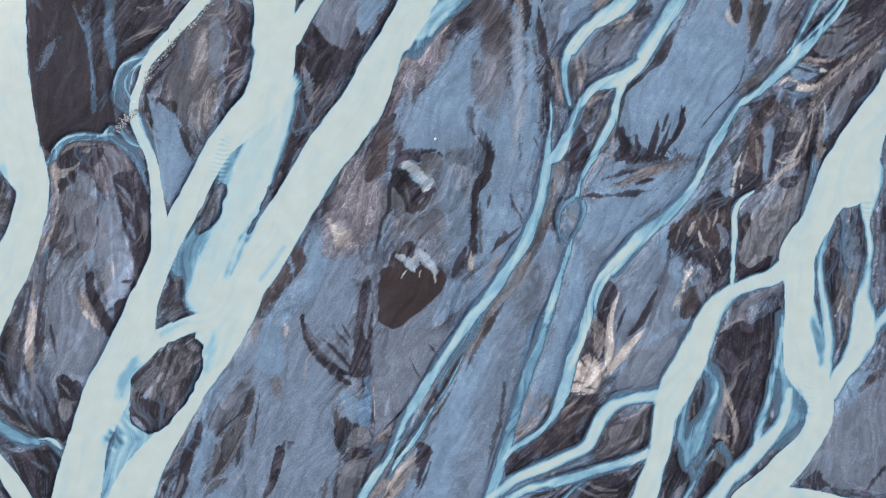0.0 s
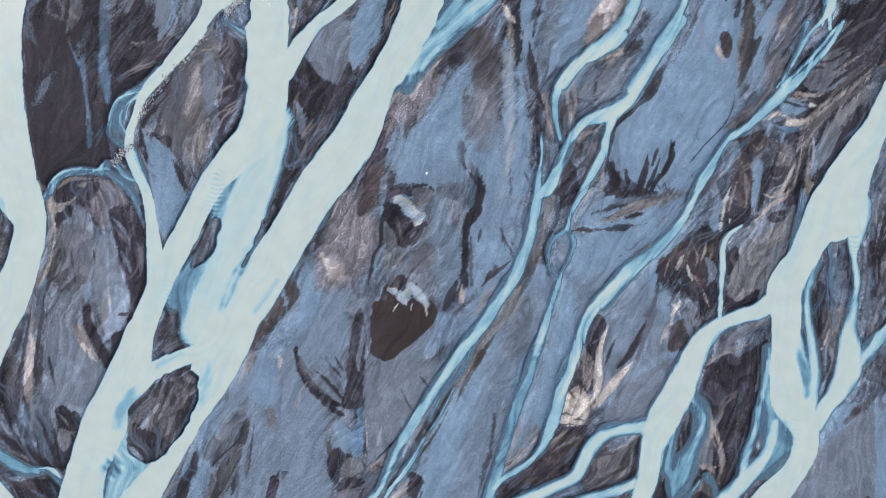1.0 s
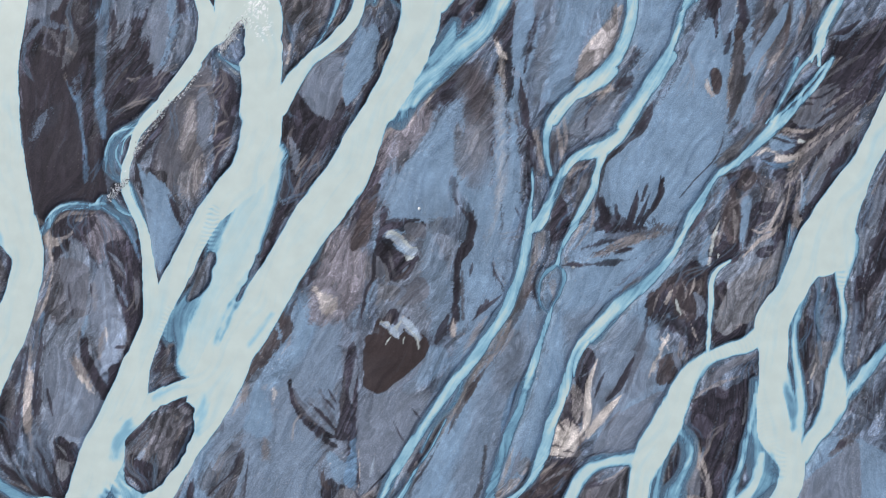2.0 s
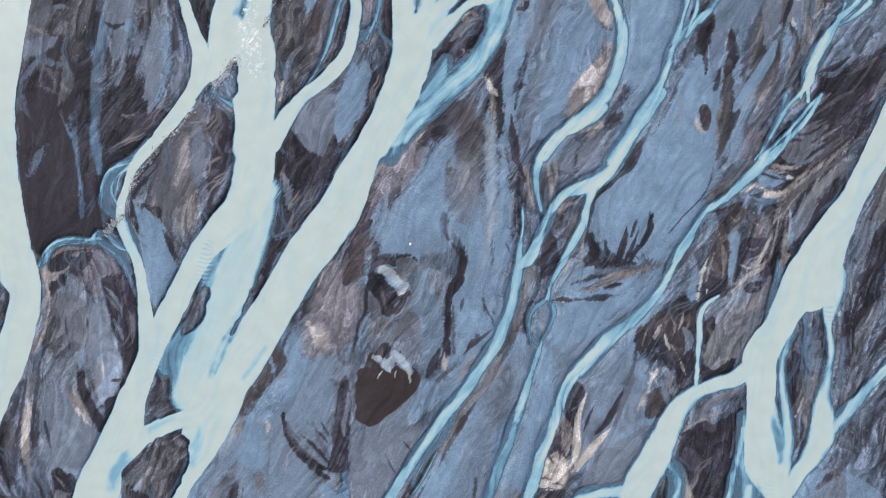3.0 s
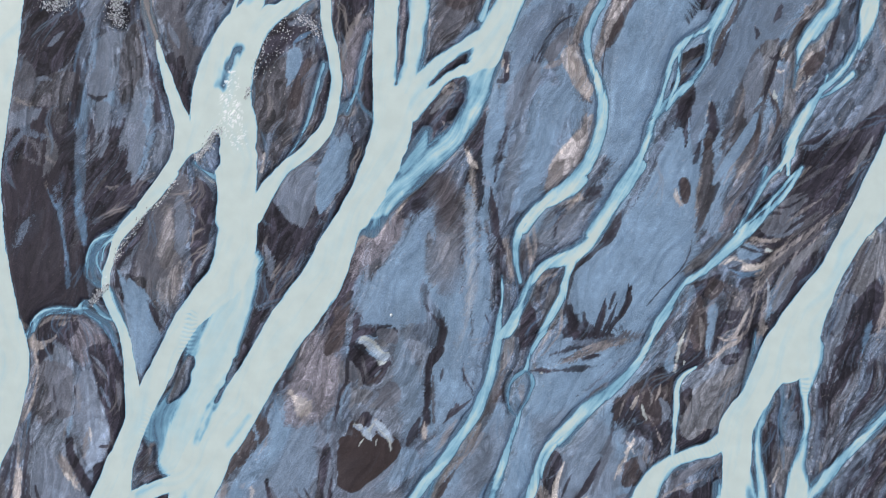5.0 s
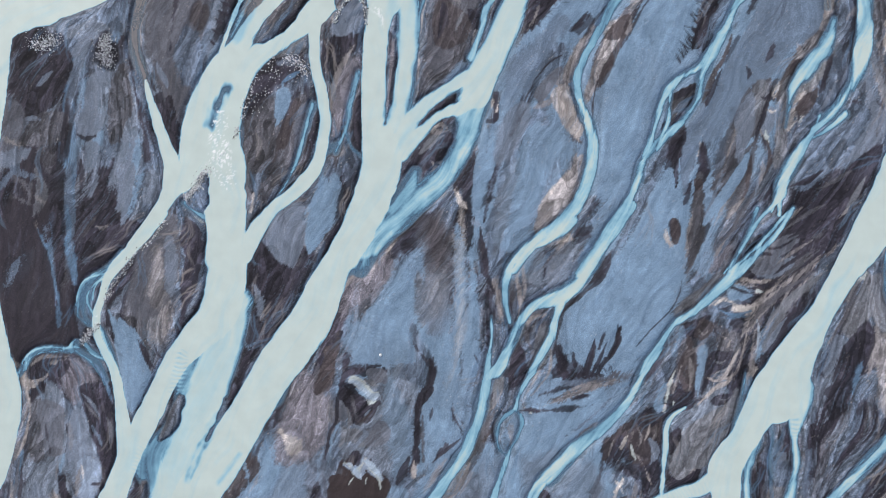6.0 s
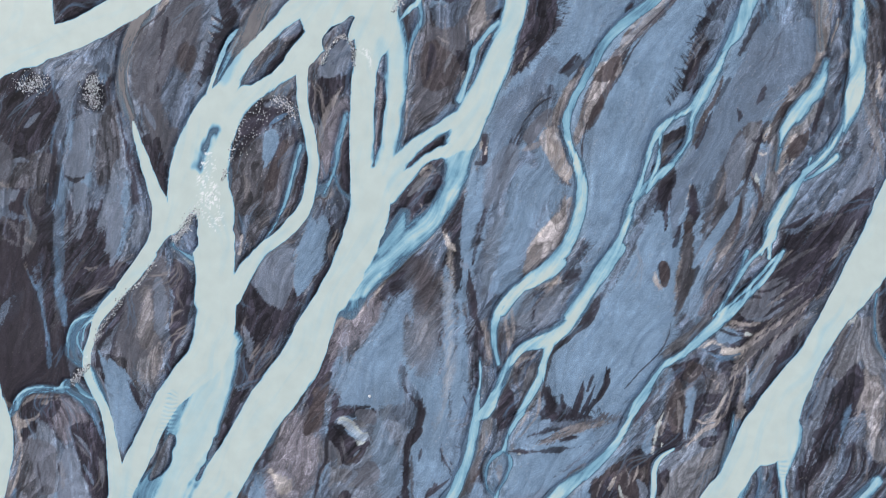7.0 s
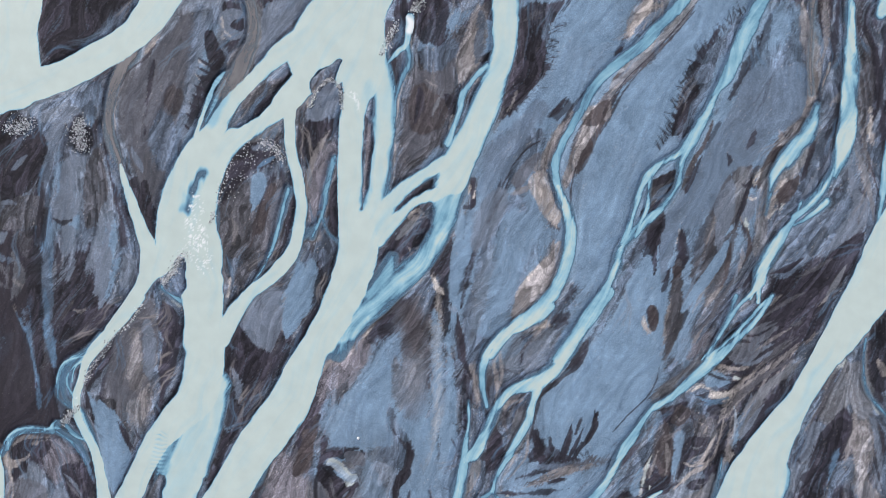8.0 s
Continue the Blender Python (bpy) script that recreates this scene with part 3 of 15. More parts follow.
isle(0.3, (-13.9, 84.8, 0.97), (-16.5, 82.4, 2.92), (-19, 79.5, 3.32), (-21.5, 77.2, 1.76), (-22.9, 76.3, 0.49))
isle(-0.12, (-28, 68.4, 0.99), (-29.8, 65.3, 1.69), (-30.9, 62.3, 1.2))
isle(0.2, (-3.8, 87.2, 0.38), (-5.5, 85.4, 1.93), (-7, 83.3, 3.86))
isle(-0.15, (61.6, -8.9, 0.47), (62.4, -11.7, 1.22), (62.9, -15.3, 0.47))
isle(-0.2, (-24.2, 84.8, 2.93), (-25, 81, 3.92), (-26.1, 77.2, 1.96))
isle(0.1, (-28.9, 13.5, 0.57), (-30.4, 10.1, 0.28))
isle(-0.2, (-30.4, 10.3, 0.38), (-31.8, 6.8, 0.38), (-32.8, 4.9, 0.19))
isle(-0.2, (-32.8, 4.9, 0.38), (-34.4, 2.1, 0.47), (-36.1, -1.2, 0.28))
isle(0.35, (-41.6, -13.2, 3.38), (-43.9, -16.2, 7.69), (-46.2, -19.9, 8.24), (-48.2, -23.2, 6.92), (-48.5, -25, 2.8))
isle(-0.16, (-51.1, -15.3, 1.12), (-52.5, -18.2, 1.69), (-53.2, -20.8, 1.12))
isle(-0.15, (-55.4, -28.1, 0.93), (-53.5, -28.3, 1.12))
isle(-0.25, (0.7, 83.3, 1.54), (1.2, 78.6, 1.35))
isle(-0.12, (1.2, 75.2, 0.87), (0.7, 70, 0.87), (-0.1, 63.7, 0.49))
isle(-0.07, (-28.1, 68.4, 0.79), (-29.1, 67, 1.39), (-30.2, 64.9, 1.09))
isle(-0.14, (-30.7, 64.3, 1.39), (-31.4, 62.3, 1.2))
isle(-0.2, (-38, -10.1, 0.75), (-38.4, -13.4, 1.31), (-39.3, -16.4, 1.12))
isle(-0.2, (-74, 16.8, 0.76), (-73.8, 13.5, 1.14), (-73.9, 12, 0.57))

# ---- smaller shoals ----
isle(0.3, (-32.3, 53.5, 0.89), (-32.6, 51.3, 2.57), (-33.4, 48.6, 3.56))
isle(-0.2, (-47, -10.6, 0.19), (-44.4, -9.6, 0.84), (-42.3, -8.9, 0.28))
isle(-0.2, (-43.1, -1.2, 2.07), (-43.4, 1.1, 2.45), (-42.2, 3.5, 1.88), (-40.8, 5.4, 1.32))
isle(0.12, (-45.1, -6.8, 0.38), (-44.2, -4.2, 1.6), (-43.8, -2.1, 1.03))
isle(0.1, (-37, 13.7, 0.95), (-37.9, 10.9, 1.89), (-39.3, 8, 1.51), (-40.6, 6.3, 0.57))
isle(0.1, (-29, 12.5, 0.28), (-31, 8.7, 0.14), (-32.3, 6.3, 0.09))
isle(-0.15, (-32.2, 6.5, 0.14), (-33.7, 3.8, 0.14), (-35.7, -0.3, 0.09))
isle(-0.2, (61.5, -8, 0.14), (62.2, -9.5, 0.33), (62.6, -10.8, 0.14))
isle(-0.2, (-30.2, -1.6, 0.09), (-28.3, 0.9, 0.19), (-26.5, 3.7, 0.09))
isle(-0.2, (62, -12, 0.14), (62.7, -13.6, 0.38), (63.3, -15.3, 0.14))
isle(-0.25, (-55.4, -28, 0.28), (-53.8, -28.4, 0.75), (-52.1, -29, 0.19))
isle(-0.15, (-54.9, -27, 0.19), (-52.9, -27.1, 0.47), (-50.4, -28.1, 0.19))
isle(-0.18, (58.8, -20.4, 1.5), (59.6, -22.2, 2.24), (60.3, -23.8, 1.31))
isle(0.1, (1.2, 76.5, 0.86), (0.9, 71.9, 0.87), (0.3, 67.1, 0.58), (-0.3, 62.3, 0.15))


# ---- depth, bank height and milkiness from the channels ----
EDGE = np.full((NY, NX), 9.0)
OWNER = np.zeros((NY, NX), int)
MURK = np.zeros((NY, NX))
SILTY = np.zeros((NY, NX))
fuzz = evened(blur(rng.normal(size=(NY, NX)), 3))
fine_fuzz = evened(blur(rng.normal(size=(NY, NX)), 1))
NAMES = []
OFFS = []
for name, milk, soft, points in CHANNELS:
    if name not in NAMES:
        NAMES.append(name)
    off = (beside(points) - 0.22 * min(soft, 1.5) + 0.05 * fuzz).astype(np.float32)
    OFFS.append(off)
    OWNER[off < EDGE] = NAMES.index(name)
    EDGE = np.minimum(EDGE, off)

# ---- the way the water ran over the bars, and streaks drawn out along it ----
broad = [blur(FLOW[k], 10, 2) * 60 + blur(FLOW[k], 50, 2) * 30 + (-0.0022, -0.0045)[k] for k in (0, 1)]
size = np.hypot(*broad) + 1e-9
swirl = blur(rng.normal(size=(NY, NX)), 12, 3)
turn = np.gradient(swirl)
strong = np.hypot(*turn).std() * 3
wayx, wayy = broad[0] / size + 0.4 * turn[0] / strong, broad[1] / size - 0.4 * turn[1] / strong
size = np.hypot(wayx, wayy) + 1e-9
wayx, wayy = wayx / size, wayy / size


def drawn_out(seed, steps):
    """A noise smeared along the flow, steps cells to each side."""
    total = seed.copy()
    for sense in (1, -1):
        px, py = np.meshgrid(np.arange(NX, dtype=float), np.arange(NY, dtype=float))
        for _ in range(steps):
            i, j = px.round().astype(int).clip(0, NX - 1), py.round().astype(int).clip(0, NY - 1)
            px += sense * wayx[j, i]
            py += sense * wayy[j, i]
            total += seed[py.round().astype(int).clip(0, NY - 1), px.round().astype(int).clip(0, NX - 1)]
    return evened(total)


streak = drawn_out(rng.normal(size=(NY, NX)), 12)
thread = drawn_out(rng.normal(size=(NY, NX)), 30)
strand = drawn_out(evened(blur(rng.normal(size=(NY, NX)), 1)), 20)
drift = drawn_out(evened(blur(rng.normal(size=(NY, NX)), 2)), 30)
band = drawn_out(evened(blur(rng.normal(size=(NY, NX)), 4)), 45)
sheet_form = drawn_out(evened(blur(rng.normal(size=(NY, NX)), 6)), 60)
wide = evened(blur(rng.normal(size=(NY, NX)), 22))
pool = evened(blur(rng.normal(size=(NY, NX)), 12)).clip(-1.5, 1.2)

for (name, milk, soft, points), off in zip(CHANNELS, OFFS):
    stir = 0.08 * streak + 0.10 * strand + 0.10 * band
    MURK = np.maximum(MURK, milk * (1 + ((0.02 if milk > 0.9 else 0.11) * (strand + 0.5 * streak + (1.2 if milk > 0.9 else 0.5) * drift) + (0.0 if milk > 0.9 else 0.12) * pool)) * ramp(-off + min(soft, 0.6) * stir, -0.05, soft * (0.6 if milk > 0.96 else 0.85) * (1 + 0.7 * ramp(pool + 0.3 * band, 0.2, 1.3))))
    if milk < 0.96:
        reach = off - (0.25 * band + 0.35 * pool - 0.1).clip(0, 0.7)
        MURK = np.maximum(MURK, 0.4 * milk * (1 + 0.25 * streak) * ramp(-reach, -0.05, 0.5))
        EDGE = np.minimum(EDGE, reach)
    if name.startswith("silty"):
        SILTY = np.maximum(SILTY, ramp(-off, -1.0, 0.2))
SILTY *= 1 - ramp(MURK, 0.55, 0.8)
del OFFS
BED = np.where(EDGE < 0, -0.4 * (1 - np.exp(EDGE.clip(-9, 0) / 1.5)), 0.0)
for height, points in ISLES:
    off = beside(points, pull=0.3) + 0.12 * fuzz
    inside = ramp(-off, -0.3, 0.4)
    if height > 0:
        EDGE = np.maximum(EDGE, np.where(off < 2, -off, -9))
        MURK *= ramp(off + 0.1 * strand, 0.0, 0.22 if height > 0.15 else 0.55)
        BED = BED * (1 - inside) + height * inside
    else:
        MURK *= 1 + (3.2 * -height + 0.1 - 1) * ramp(-off + 0.3 * strand, -0.8, 0.6) * (MURK > 0.3)
        BED = BED * (1 - inside) + height * inside

# ---- deposits: real colours of dry and wet sand, mud, silt and gravel ----
DEPOSITS = {
    "sand": (0.172, 0.257, 0.357), "pale_sand": (0.22, 0.27, 0.35), "grey": (0.145, 0.170, 0.212), "mud": (0.032, 0.029, 0.040),
    "brown": (0.086, 0.085, 0.098), "silt": (0.240, 0.222, 0.224), "pale": (0.50, 0.46, 0.43), "blue": (0.11, 0.19, 0.29), "slate": (0.104, 0.134, 0.184),
    "flour": (0.42, 0.46, 0.45), "peat": (0.030, 0.026, 0.034), "bed": (0.12, 0.19, 0.25), "pond": (0.040, 0.030, 0.031), "tan": (0.345, 0.31, 0.295), "ash": (0.150, 0.178, 0.228),
    "grit": (0.175, 0.165, 0.190), "frost": (0.33, 0.40, 0.48), "dusk": (0.088, 0.090, 0.107), "steel": (0.130, 0.176, 0.242), "lead": (0.120, 0.128, 0.155), "taupe": (0.147, 0.153, 0.172), "umber": (0.057, 0.047, 0.050),
}
GRAINY = {"sand": 0.22, "pale_sand": 0.24, "grey": 0.28, "mud": 0.08, "brown": 0.24, "silt": 0.22, "pale": 0.4, "blue": 0.14, "slate": 0.3, "flour": 0.1, "pond": 0.04, "tan": 0.18, "peat": 0.05, "bed": 0.2, "ash": 0.2, "frost": 0.15, "dusk": 0.16, "steel": 0.2, "lead": 0.06, "grit": 0.75, "taupe": 0.16, "umber": 0.1}
STREAKY = {"sand": 0.03, "pale_sand": 0.08, "grey": 0.14, "mud": 0.22, "brown": 0.26, "silt": 0.18, "pale": 0.10, "blue": 0.16, "slate": 0.18, "flour": 0.05, "pond": 0.03, "tan": 0.12, "peat": 0.06, "bed": 0.1, "ash": 0.06, "frost": 0.04, "dusk": 0.06, "steel": 0.03, "lead": 0.08, "grit": 0.12, "taupe": 0.14, "umber": 0.12}


def mixed(kind, cover):
    """Lay a deposit all over the plain by a cover of 0 to 1."""
    global LAND
    LAND = LAND + (np.array(DEPOSITS[kind]) - LAND) * cover[..., None]


share = ramp(0.7 * band + 0.5 * strand + 0.6 * wide, -0.9, 0.9)[..., None]
LAND = np.array(DEPOSITS["mud"]) * (1 - share) + np.array(DEPOSITS["slate"]) * share
mixed("grey", 0.7 * ramp(0.8 * strand + 0.5 * streak - 0.4 * wide, 0.2, 1.2))
mixed("brown", 0.7 * ramp(drift + 0.3 * streak, 0.6, 1.5))
GRAIN = 0.25 + 0.15 * share[..., 0]
ROUGH = np.ones((NY, NX))
lump = evened(blur(rng.normal(size=(NY, NX)), 7))
stipple = np.random.default_rng(3).normal(size=(NY, NX))
ragged = 0.5 * band + 0.5 * strand + 0.35 * streak + 0.2 * fine_fuzz + 0.4 * lump


def window(span, r):
    """The rows and columns of the raster round some spots, r metres out."""
    i0, i1 = np.searchsorted(GX, (span[:, 0].min() - r, span[:, 0].max() + r))
    j0, j1 = np.searchsorted(GY, (span[:, 1].min() - r, span[:, 1].max() + r))
    return slice(j0, j1), slice(i0, i1)


def lay(kind, points, strength=1.0, edge=0.8, rag=0.5):
    """Lay a deposit along a course; rag draws its edge out along the flow."""
    span = np.array(points)
    if len(span) > 2 and kind != "pond":
        span[[0, -1], 2] *= np.where(span[[0, -1], 2] < 4, 0.45, 1.0)
        points = span
    w = window(span, span[:, 2].max() / 2 + 4)
    spread(kind, w, beside(points, margin=4.0)[w], span[:, 2].max() < 2, strength, edge, rag)


def patch(kind, points, strength=1.0, edge=0.8, rag=0.5):
    """Lay a deposit within a closed, rounded outline."""
    span = np.array(points)
    w = window(span, 4)
    p = np.vstack([span[-1], span, span[:2]])
    u = np.arange(4)[:, None] / 4
    line = np.vstack([0.5 * (2 * p[k] + (p[k + 1] - p[k - 1]) * u + (2 * p[k - 1] - 5 * p[k] + 4 * p[k + 1] - p[k + 2]) * u**2 + (3 * p[k] - p[k - 1] - 3 * p[k + 1] + p[k + 2]) * u**3) for k in range(1, len(p) - 2)])
    x, y = GX[None, w[1]], GY[w[0], None]
    away = np.full((y.size, x.size), 9.0)
    inside = np.zeros((y.size, x.size), bool)
    for a, b in zip(line, np.roll(line, -1, 0)):
        way = b - a
        t = (((x - a[0]) * way[0] + (y - a[1]) * way[1]) / max(way @ way, 1e-9)).clip(0, 1)
        away = np.minimum(away, np.hypot(x - a[0] - t * way[0], y - a[1] - t * way[1]))
        if a[1] != b[1]:
            inside ^= ((a[1] > y) != (b[1] > y)) & (x < a[0] + (y - a[1]) * way[0] / way[1])
    spread(kind, w, np.where(inside, -away, away), False, strength, edge, rag)


def spread(kind, w, off, thin, strength, edge, rag):
    """Cover the cells of a window by their metres to the edge of a deposit, and mark the bar or streak that it makes."""
    sown = 0.22 * min(edge, 1.5) * stipple[w] if GRAINY[kind] > 0.2 else 0.0
    rim_off = off + 0.65 * rag * ragged[w]
    cover, solid = (strength * ramp(-(rim_off + d), -0.3 * edge, 0.3 * edge) * (off < 4) for d in (sown, 0.0))
    amount = STREAKY[kind]
    if kind in ("pale", "tan", "silt"):
        cover = cover * (0.62 + 0.38 * ramp(0.7 * strand[w] + 0.5 * streak[w] + 0.5 * fine_fuzz[w], -0.9, 0.7))
    tone = (1 + amount * (0.1 * streak[w] + 0.45 * strand[w] + 1.1 * band[w] + 0.5 * lump[w]))[..., None].clip(0.45, 1.8)
    LAND[w] += (np.array(DEPOSITS[kind]) * tone - LAND[w]) * cover[..., None]
    GRAIN[w] += (GRAINY[kind] - GRAIN[w]) * cover
    ROUGH[w] += ((0.35 if thin else min(1.0, 5 * amount)) - ROUGH[w]) * cover
    under = BAR_OF[w][(solid > 0.55) & (BAR_OF[w] > 0)]
    if kind in BARS and strength >= 0.9 and not thin:
        BAR_KIND.append(kind)
        BAR_OF[w] = np.where(solid > 0.45, len(BAR_KIND), BAR_OF[w])
        BAR_COVER[w] = np.where(solid > 0.45, solid, BAR_COVER[w])
        STREAK_OF[w] = np.where(solid > 0.45, 0, STREAK_OF[w])
    elif strength >= 0.6 and edge < 2:
        STREAK_OF[w] = np.where(solid > 0.55, 0, STREAK_OF[w])
        if len(under) > 30:
            marks, counts = np.unique(under, return_counts=True)
            STREAKS.append((kind, marks[counts.argmax()]))
            STREAK_OF[w] = np.where((solid > 0.55) & (BAR_OF[w] == STREAKS[-1][1]), len(STREAKS), STREAK_OF[w])
        BAR_OF[w] = np.where(solid > 0.55, 0, BAR_OF[w])


BARS = {
    "sand": ("sand_bar", "blue-grey speckled sand bar between braided streams", "sand bar", 0.08),
    "pale_sand": ("sand_bar", "pale grey sand bar beside a dark mud hollow", "sand bar", 0.07),
    "silt": ("silt_fan", "tan silt fan laid down along a stream bend", "silt", 0.04),
    "pale": ("silt_patch", "whitish dried silt patch on dark ground", "silt", 0.04),
    "pond": ("mud_flat", "smooth dark brown mud hollow among grey sand", "mud flat", 0.02),
    "peat": ("mud_flat", "smooth black mud flat beside a river arm", "mud flat", 0.02),
    "mud": ("mud_flat", "dark wet mud flat between sand bars", "mud flat", 0.03),
    "grey": ("gravel_bar", "grey streaked gravel bar between river arms", "gravel bar", 0.08),
}
BAR_KIND, BAR_OF, BAR_COVER = [], np.zeros((NY, NX), int), np.zeros((NY, NX))
STREAKS, STREAK_OF = [], np.zeros((NY, NX), int)
STREAK_NAMES = {
    "mud": ("mud_streak", "dark wet mud"), "peat": ("mud_streak", "black mud"), "brown": ("gravel_streak", "brown gravel"), "silt": ("silt_streak", "tan silt"), "tan": ("silt_streak", "pale tan silt"),
    "pale": ("silt_streak", "whitish dried silt"), "slate": ("wet_streak", "damp slate-grey sand"), "grey": ("gravel_streak", "grey gravel"), "blue": ("wet_streak", "wet blue sand"),
    "sand": ("sand_streak", "blue-grey sand"), "pale_sand": ("sand_streak", "pale grey sand"), "flour": ("silt_streak", "white rock flour"), "bed": ("wet_streak", "wet blue sand"), "pond": ("mud_streak", "dark brown mud"), "ash": ("sand_streak", "ash-grey sand"),
    "frost": ("silt_streak", "pale blue silt"), "steel": ("sand_streak", "steel-blue damp sand"), "dusk": ("gravel_streak", "dusky purple-brown gravel"), "lead": ("mud_streak", "smooth lead-grey mud"), "grit": ("gravel_streak", "speckled brown and white grit"), "taupe": ("silt_streak", "taupe silt"), "umber": ("mud_streak", "dark brown mud"),
}
lay("sand", [(1.6, 37, 15.28), (1.6, 21.6, 20.91), (6.4, 12, 21.79)], .75, 3, 1.5)
lay("sand", [(-21, 0.7, 13.2), (-22.8, -7.8, 15.05), (-25.6, -17.1, 22.49), (-27.4, -26.4, 28.03), (-29.1, -39.3, 29.76)], .75, 3, 1.5)
lay("sand", [(13.9, 0.7, 15.1), (11, -11.5, 18.8), (5.3, -26.4, 21.5), (2.5, -39.3, 21.41)], .8, 3, 1.2)
lay("sand", [(26.1, -4, 11.31), (28.1, 4.5, 18.91), (33.8, 13, 18.96)], .75, 3, 1.2)
lay("sand", [(45.8, 48.6, 15.36), (42.7, 37.9, 20.08), (39.7, 28.3, 20.97)], .8, 3, 1.2)
lay("sand", [(37.4, -4, 13.2), (34.5, -13.4, 14.09)], .6, 3, 1.5)
lay("slate", [(-58.1, 13.9, 11.36), (-60.7, 2.6, 14.14), (-62.2, -11.5, 15.95)], .6, 3, 1.5)
lay("slate", [(-2.2, 13.9, 15.16), (-4.1, 2.6, 16.99), (-4, -16.2, 15.95), (-8.7, -26.4, 9.35)], .7, 3, 1.5)
lay("sand", [(35.7, 94.3, 20.51), (31.2, 81.3, 17), (25.8, 66.2, 16.29), (23, 54.6, 16.46), (20.2, 41.8, 13.7)], .75, 3, 1.5)
lay("sand", [(57.9, 94.1, 14.71), (48.2, 80.4, 21.5), (42.9, 66.3, 18.01), (39.4, 55.7, 14.36)], .85, 3, 1)
lay("sand", [(68.2, 89.5, 13.74), (62.4, 72.9, 15.83), (57.3, 59.7, 16.98), (47.3, 44.1, 17.29)], .75, 3, 1.2)
lay("slate", [(-30, 95.6, 19.43), (-34.4, 78.6, 17.76), (-35.8, 66, 10.96)], .6, 3, 1.5)
lay("slate", [(-52.7, 68.9, 14.07), (-46.2, 55.1, 14.15)], .5, 3, 1.5)
lay("slate", [(78.4, 85.9, 10.95), (76.1, 59.8, 13.05)], .5, 3, 1.5)
lay("mud", [(-67.4, 49.5, 9.58), (-66.2, 41.8, 10.51), (-65.1, 34, 12.39), (-63.1, 28.3, 14.27), (-61.1, 23.5, 14.24)], .9, 2, .6)
lay("mud", [(-54.8, 42.7, 9.56), (-55.6, 36, 9.54), (-56.4, 28.3, 7.61)], .9, 1.5, .6)
lay("mud", [(-48.1, 44.7, 5.74), (-50.9, 39.8, 4.78)], .9, 1.5, .6)
lay("sand", [(-62.4, 39.8, 3.34), (-65.2, 36.9, 3.05), (-67.5, 34.5, 2.67), (-69.1, 32.1, 1.71)], .55, 1.6, 1)
lay("slate", [(-60.6, 45.7, 3.83), (-61.4, 39.8, 3.82), (-60.9, 35, 2.1)], .7, 1.5, 1)
lay("blue", [(-56.8, 46.6, 1.34), (-56.9, 41.8, 1.34), (-56.2, 37.9, 1.43), (-55.6, 35, 0.76)], .55, .8, .3)
lay("blue", [(-59.7, 40.8, 0.48), (-59.2, 35, 0.67), (-58.6, 31.2, 0.76), (-58.3, 28.3, 0.67)], .5, .6, .3)
lay("brown", [(-57.6, 36.9, 2.39), (-57, 31.2, 2.09)], .5, 1, .6)
lay("silt", [(-68.7, 31.3, 1.14), (-67.4, 29.7, 0.76)], .65, .6, .4)
lay("brown", [(-65, 28.3, 1.33), (-63.5, 25.9, 0.76)], .6, .8, .5)
lay("brown", [(-48.6, 44.2, 2.1), (-51.4, 39.4, 1.72), (-53, 36.7, 0.95)], .6, 1, .6)
lay("brown", [(-60.1, 23.5, 5.7), (-55.4, 24.9, 1.14)], .5, .6, .6)
lay("silt", [(-65.2, 17.7, 0.95), (-64.7, 15.8, 1.42), (-64.2, 13.5, 0.76), (-65.1, 10.6, 0.66)], .8, .6, .3)
lay("mud", [(-62.4, 19.2, 3.6), (-58.6, 18.2, 4.74), (-56.2, 15.8, 5.68)], .9, .6, .4)
lay("mud", [(-52.4, 16.8, 5.69), (-50.9, 11.1, 3.78), (-49.9, 5.4, 2.36), (-51, 3, 0.94)], .95, .8, .5)
lay("silt", [(-63.9, 20.2, 0.66), (-60.1, 20.7, 0.76), (-55.8, 21.6, 0.66)], .7, .4, .3)
lay("grey", [(-60.9, 13, 6.62), (-60.8, 7.3, 8.5), (-61.1, 0.7, 9.42), (-61.4, -5, 10.35), (-61.3, -10.6, 10.33), (-62.2, -15.3, 9.37)], .95, 1.5, .6)
lay("slate", [(-61.8, 13.9, 1.33), (-60.8, 9.2, 3.78), (-59.8, 5.4, 2.83)], .7, .8, .8)
lay("pale_sand", [(-55.9, 11.8, 1.32), (-55.1, 7.8, 3.97), (-54.5, 2.6, 5.28), (-53.2, -2.2, 4.52), (-53.7, -5.9, 3.39)], .9, .4, .2)
lay("brown", [(-55.9, 0.7, 2.83), (-55.3, -4, 2.82)], .4, 1.5, .6)
lay("pale", [(-55, 2.6, 0.47), (-54.8, -0.7, 0.47)], .6, .5, .4)
lay("mud", [(-52.8, 10.6, 0.95), (-51.5, 6.3, 1.89), (-50.5, 1.6, 1.89), (-51.9, -3.1, 2.35), (-53.3, -6.4, 2.44), (-53.8, -9.7, 1.69)], .95, .5, .4)
lay("mud", [(-58.9, 0.7, 0.66), (-58.2, -4, 1.22), (-56.2, -7.8, 1.32), (-55.1, -10.8, 0.66)], .85, .5, .4)
lay("silt", [(-60.5, -3.6, 1.32), (-59.1, -6.4, 1.5), (-57.1, -10.1, 1.13)], .7, .8, .6)
lay("pale", [(-58.6, -7.8, 0.56), (-57, -11.2, 0.66)], .6, .4, .5)
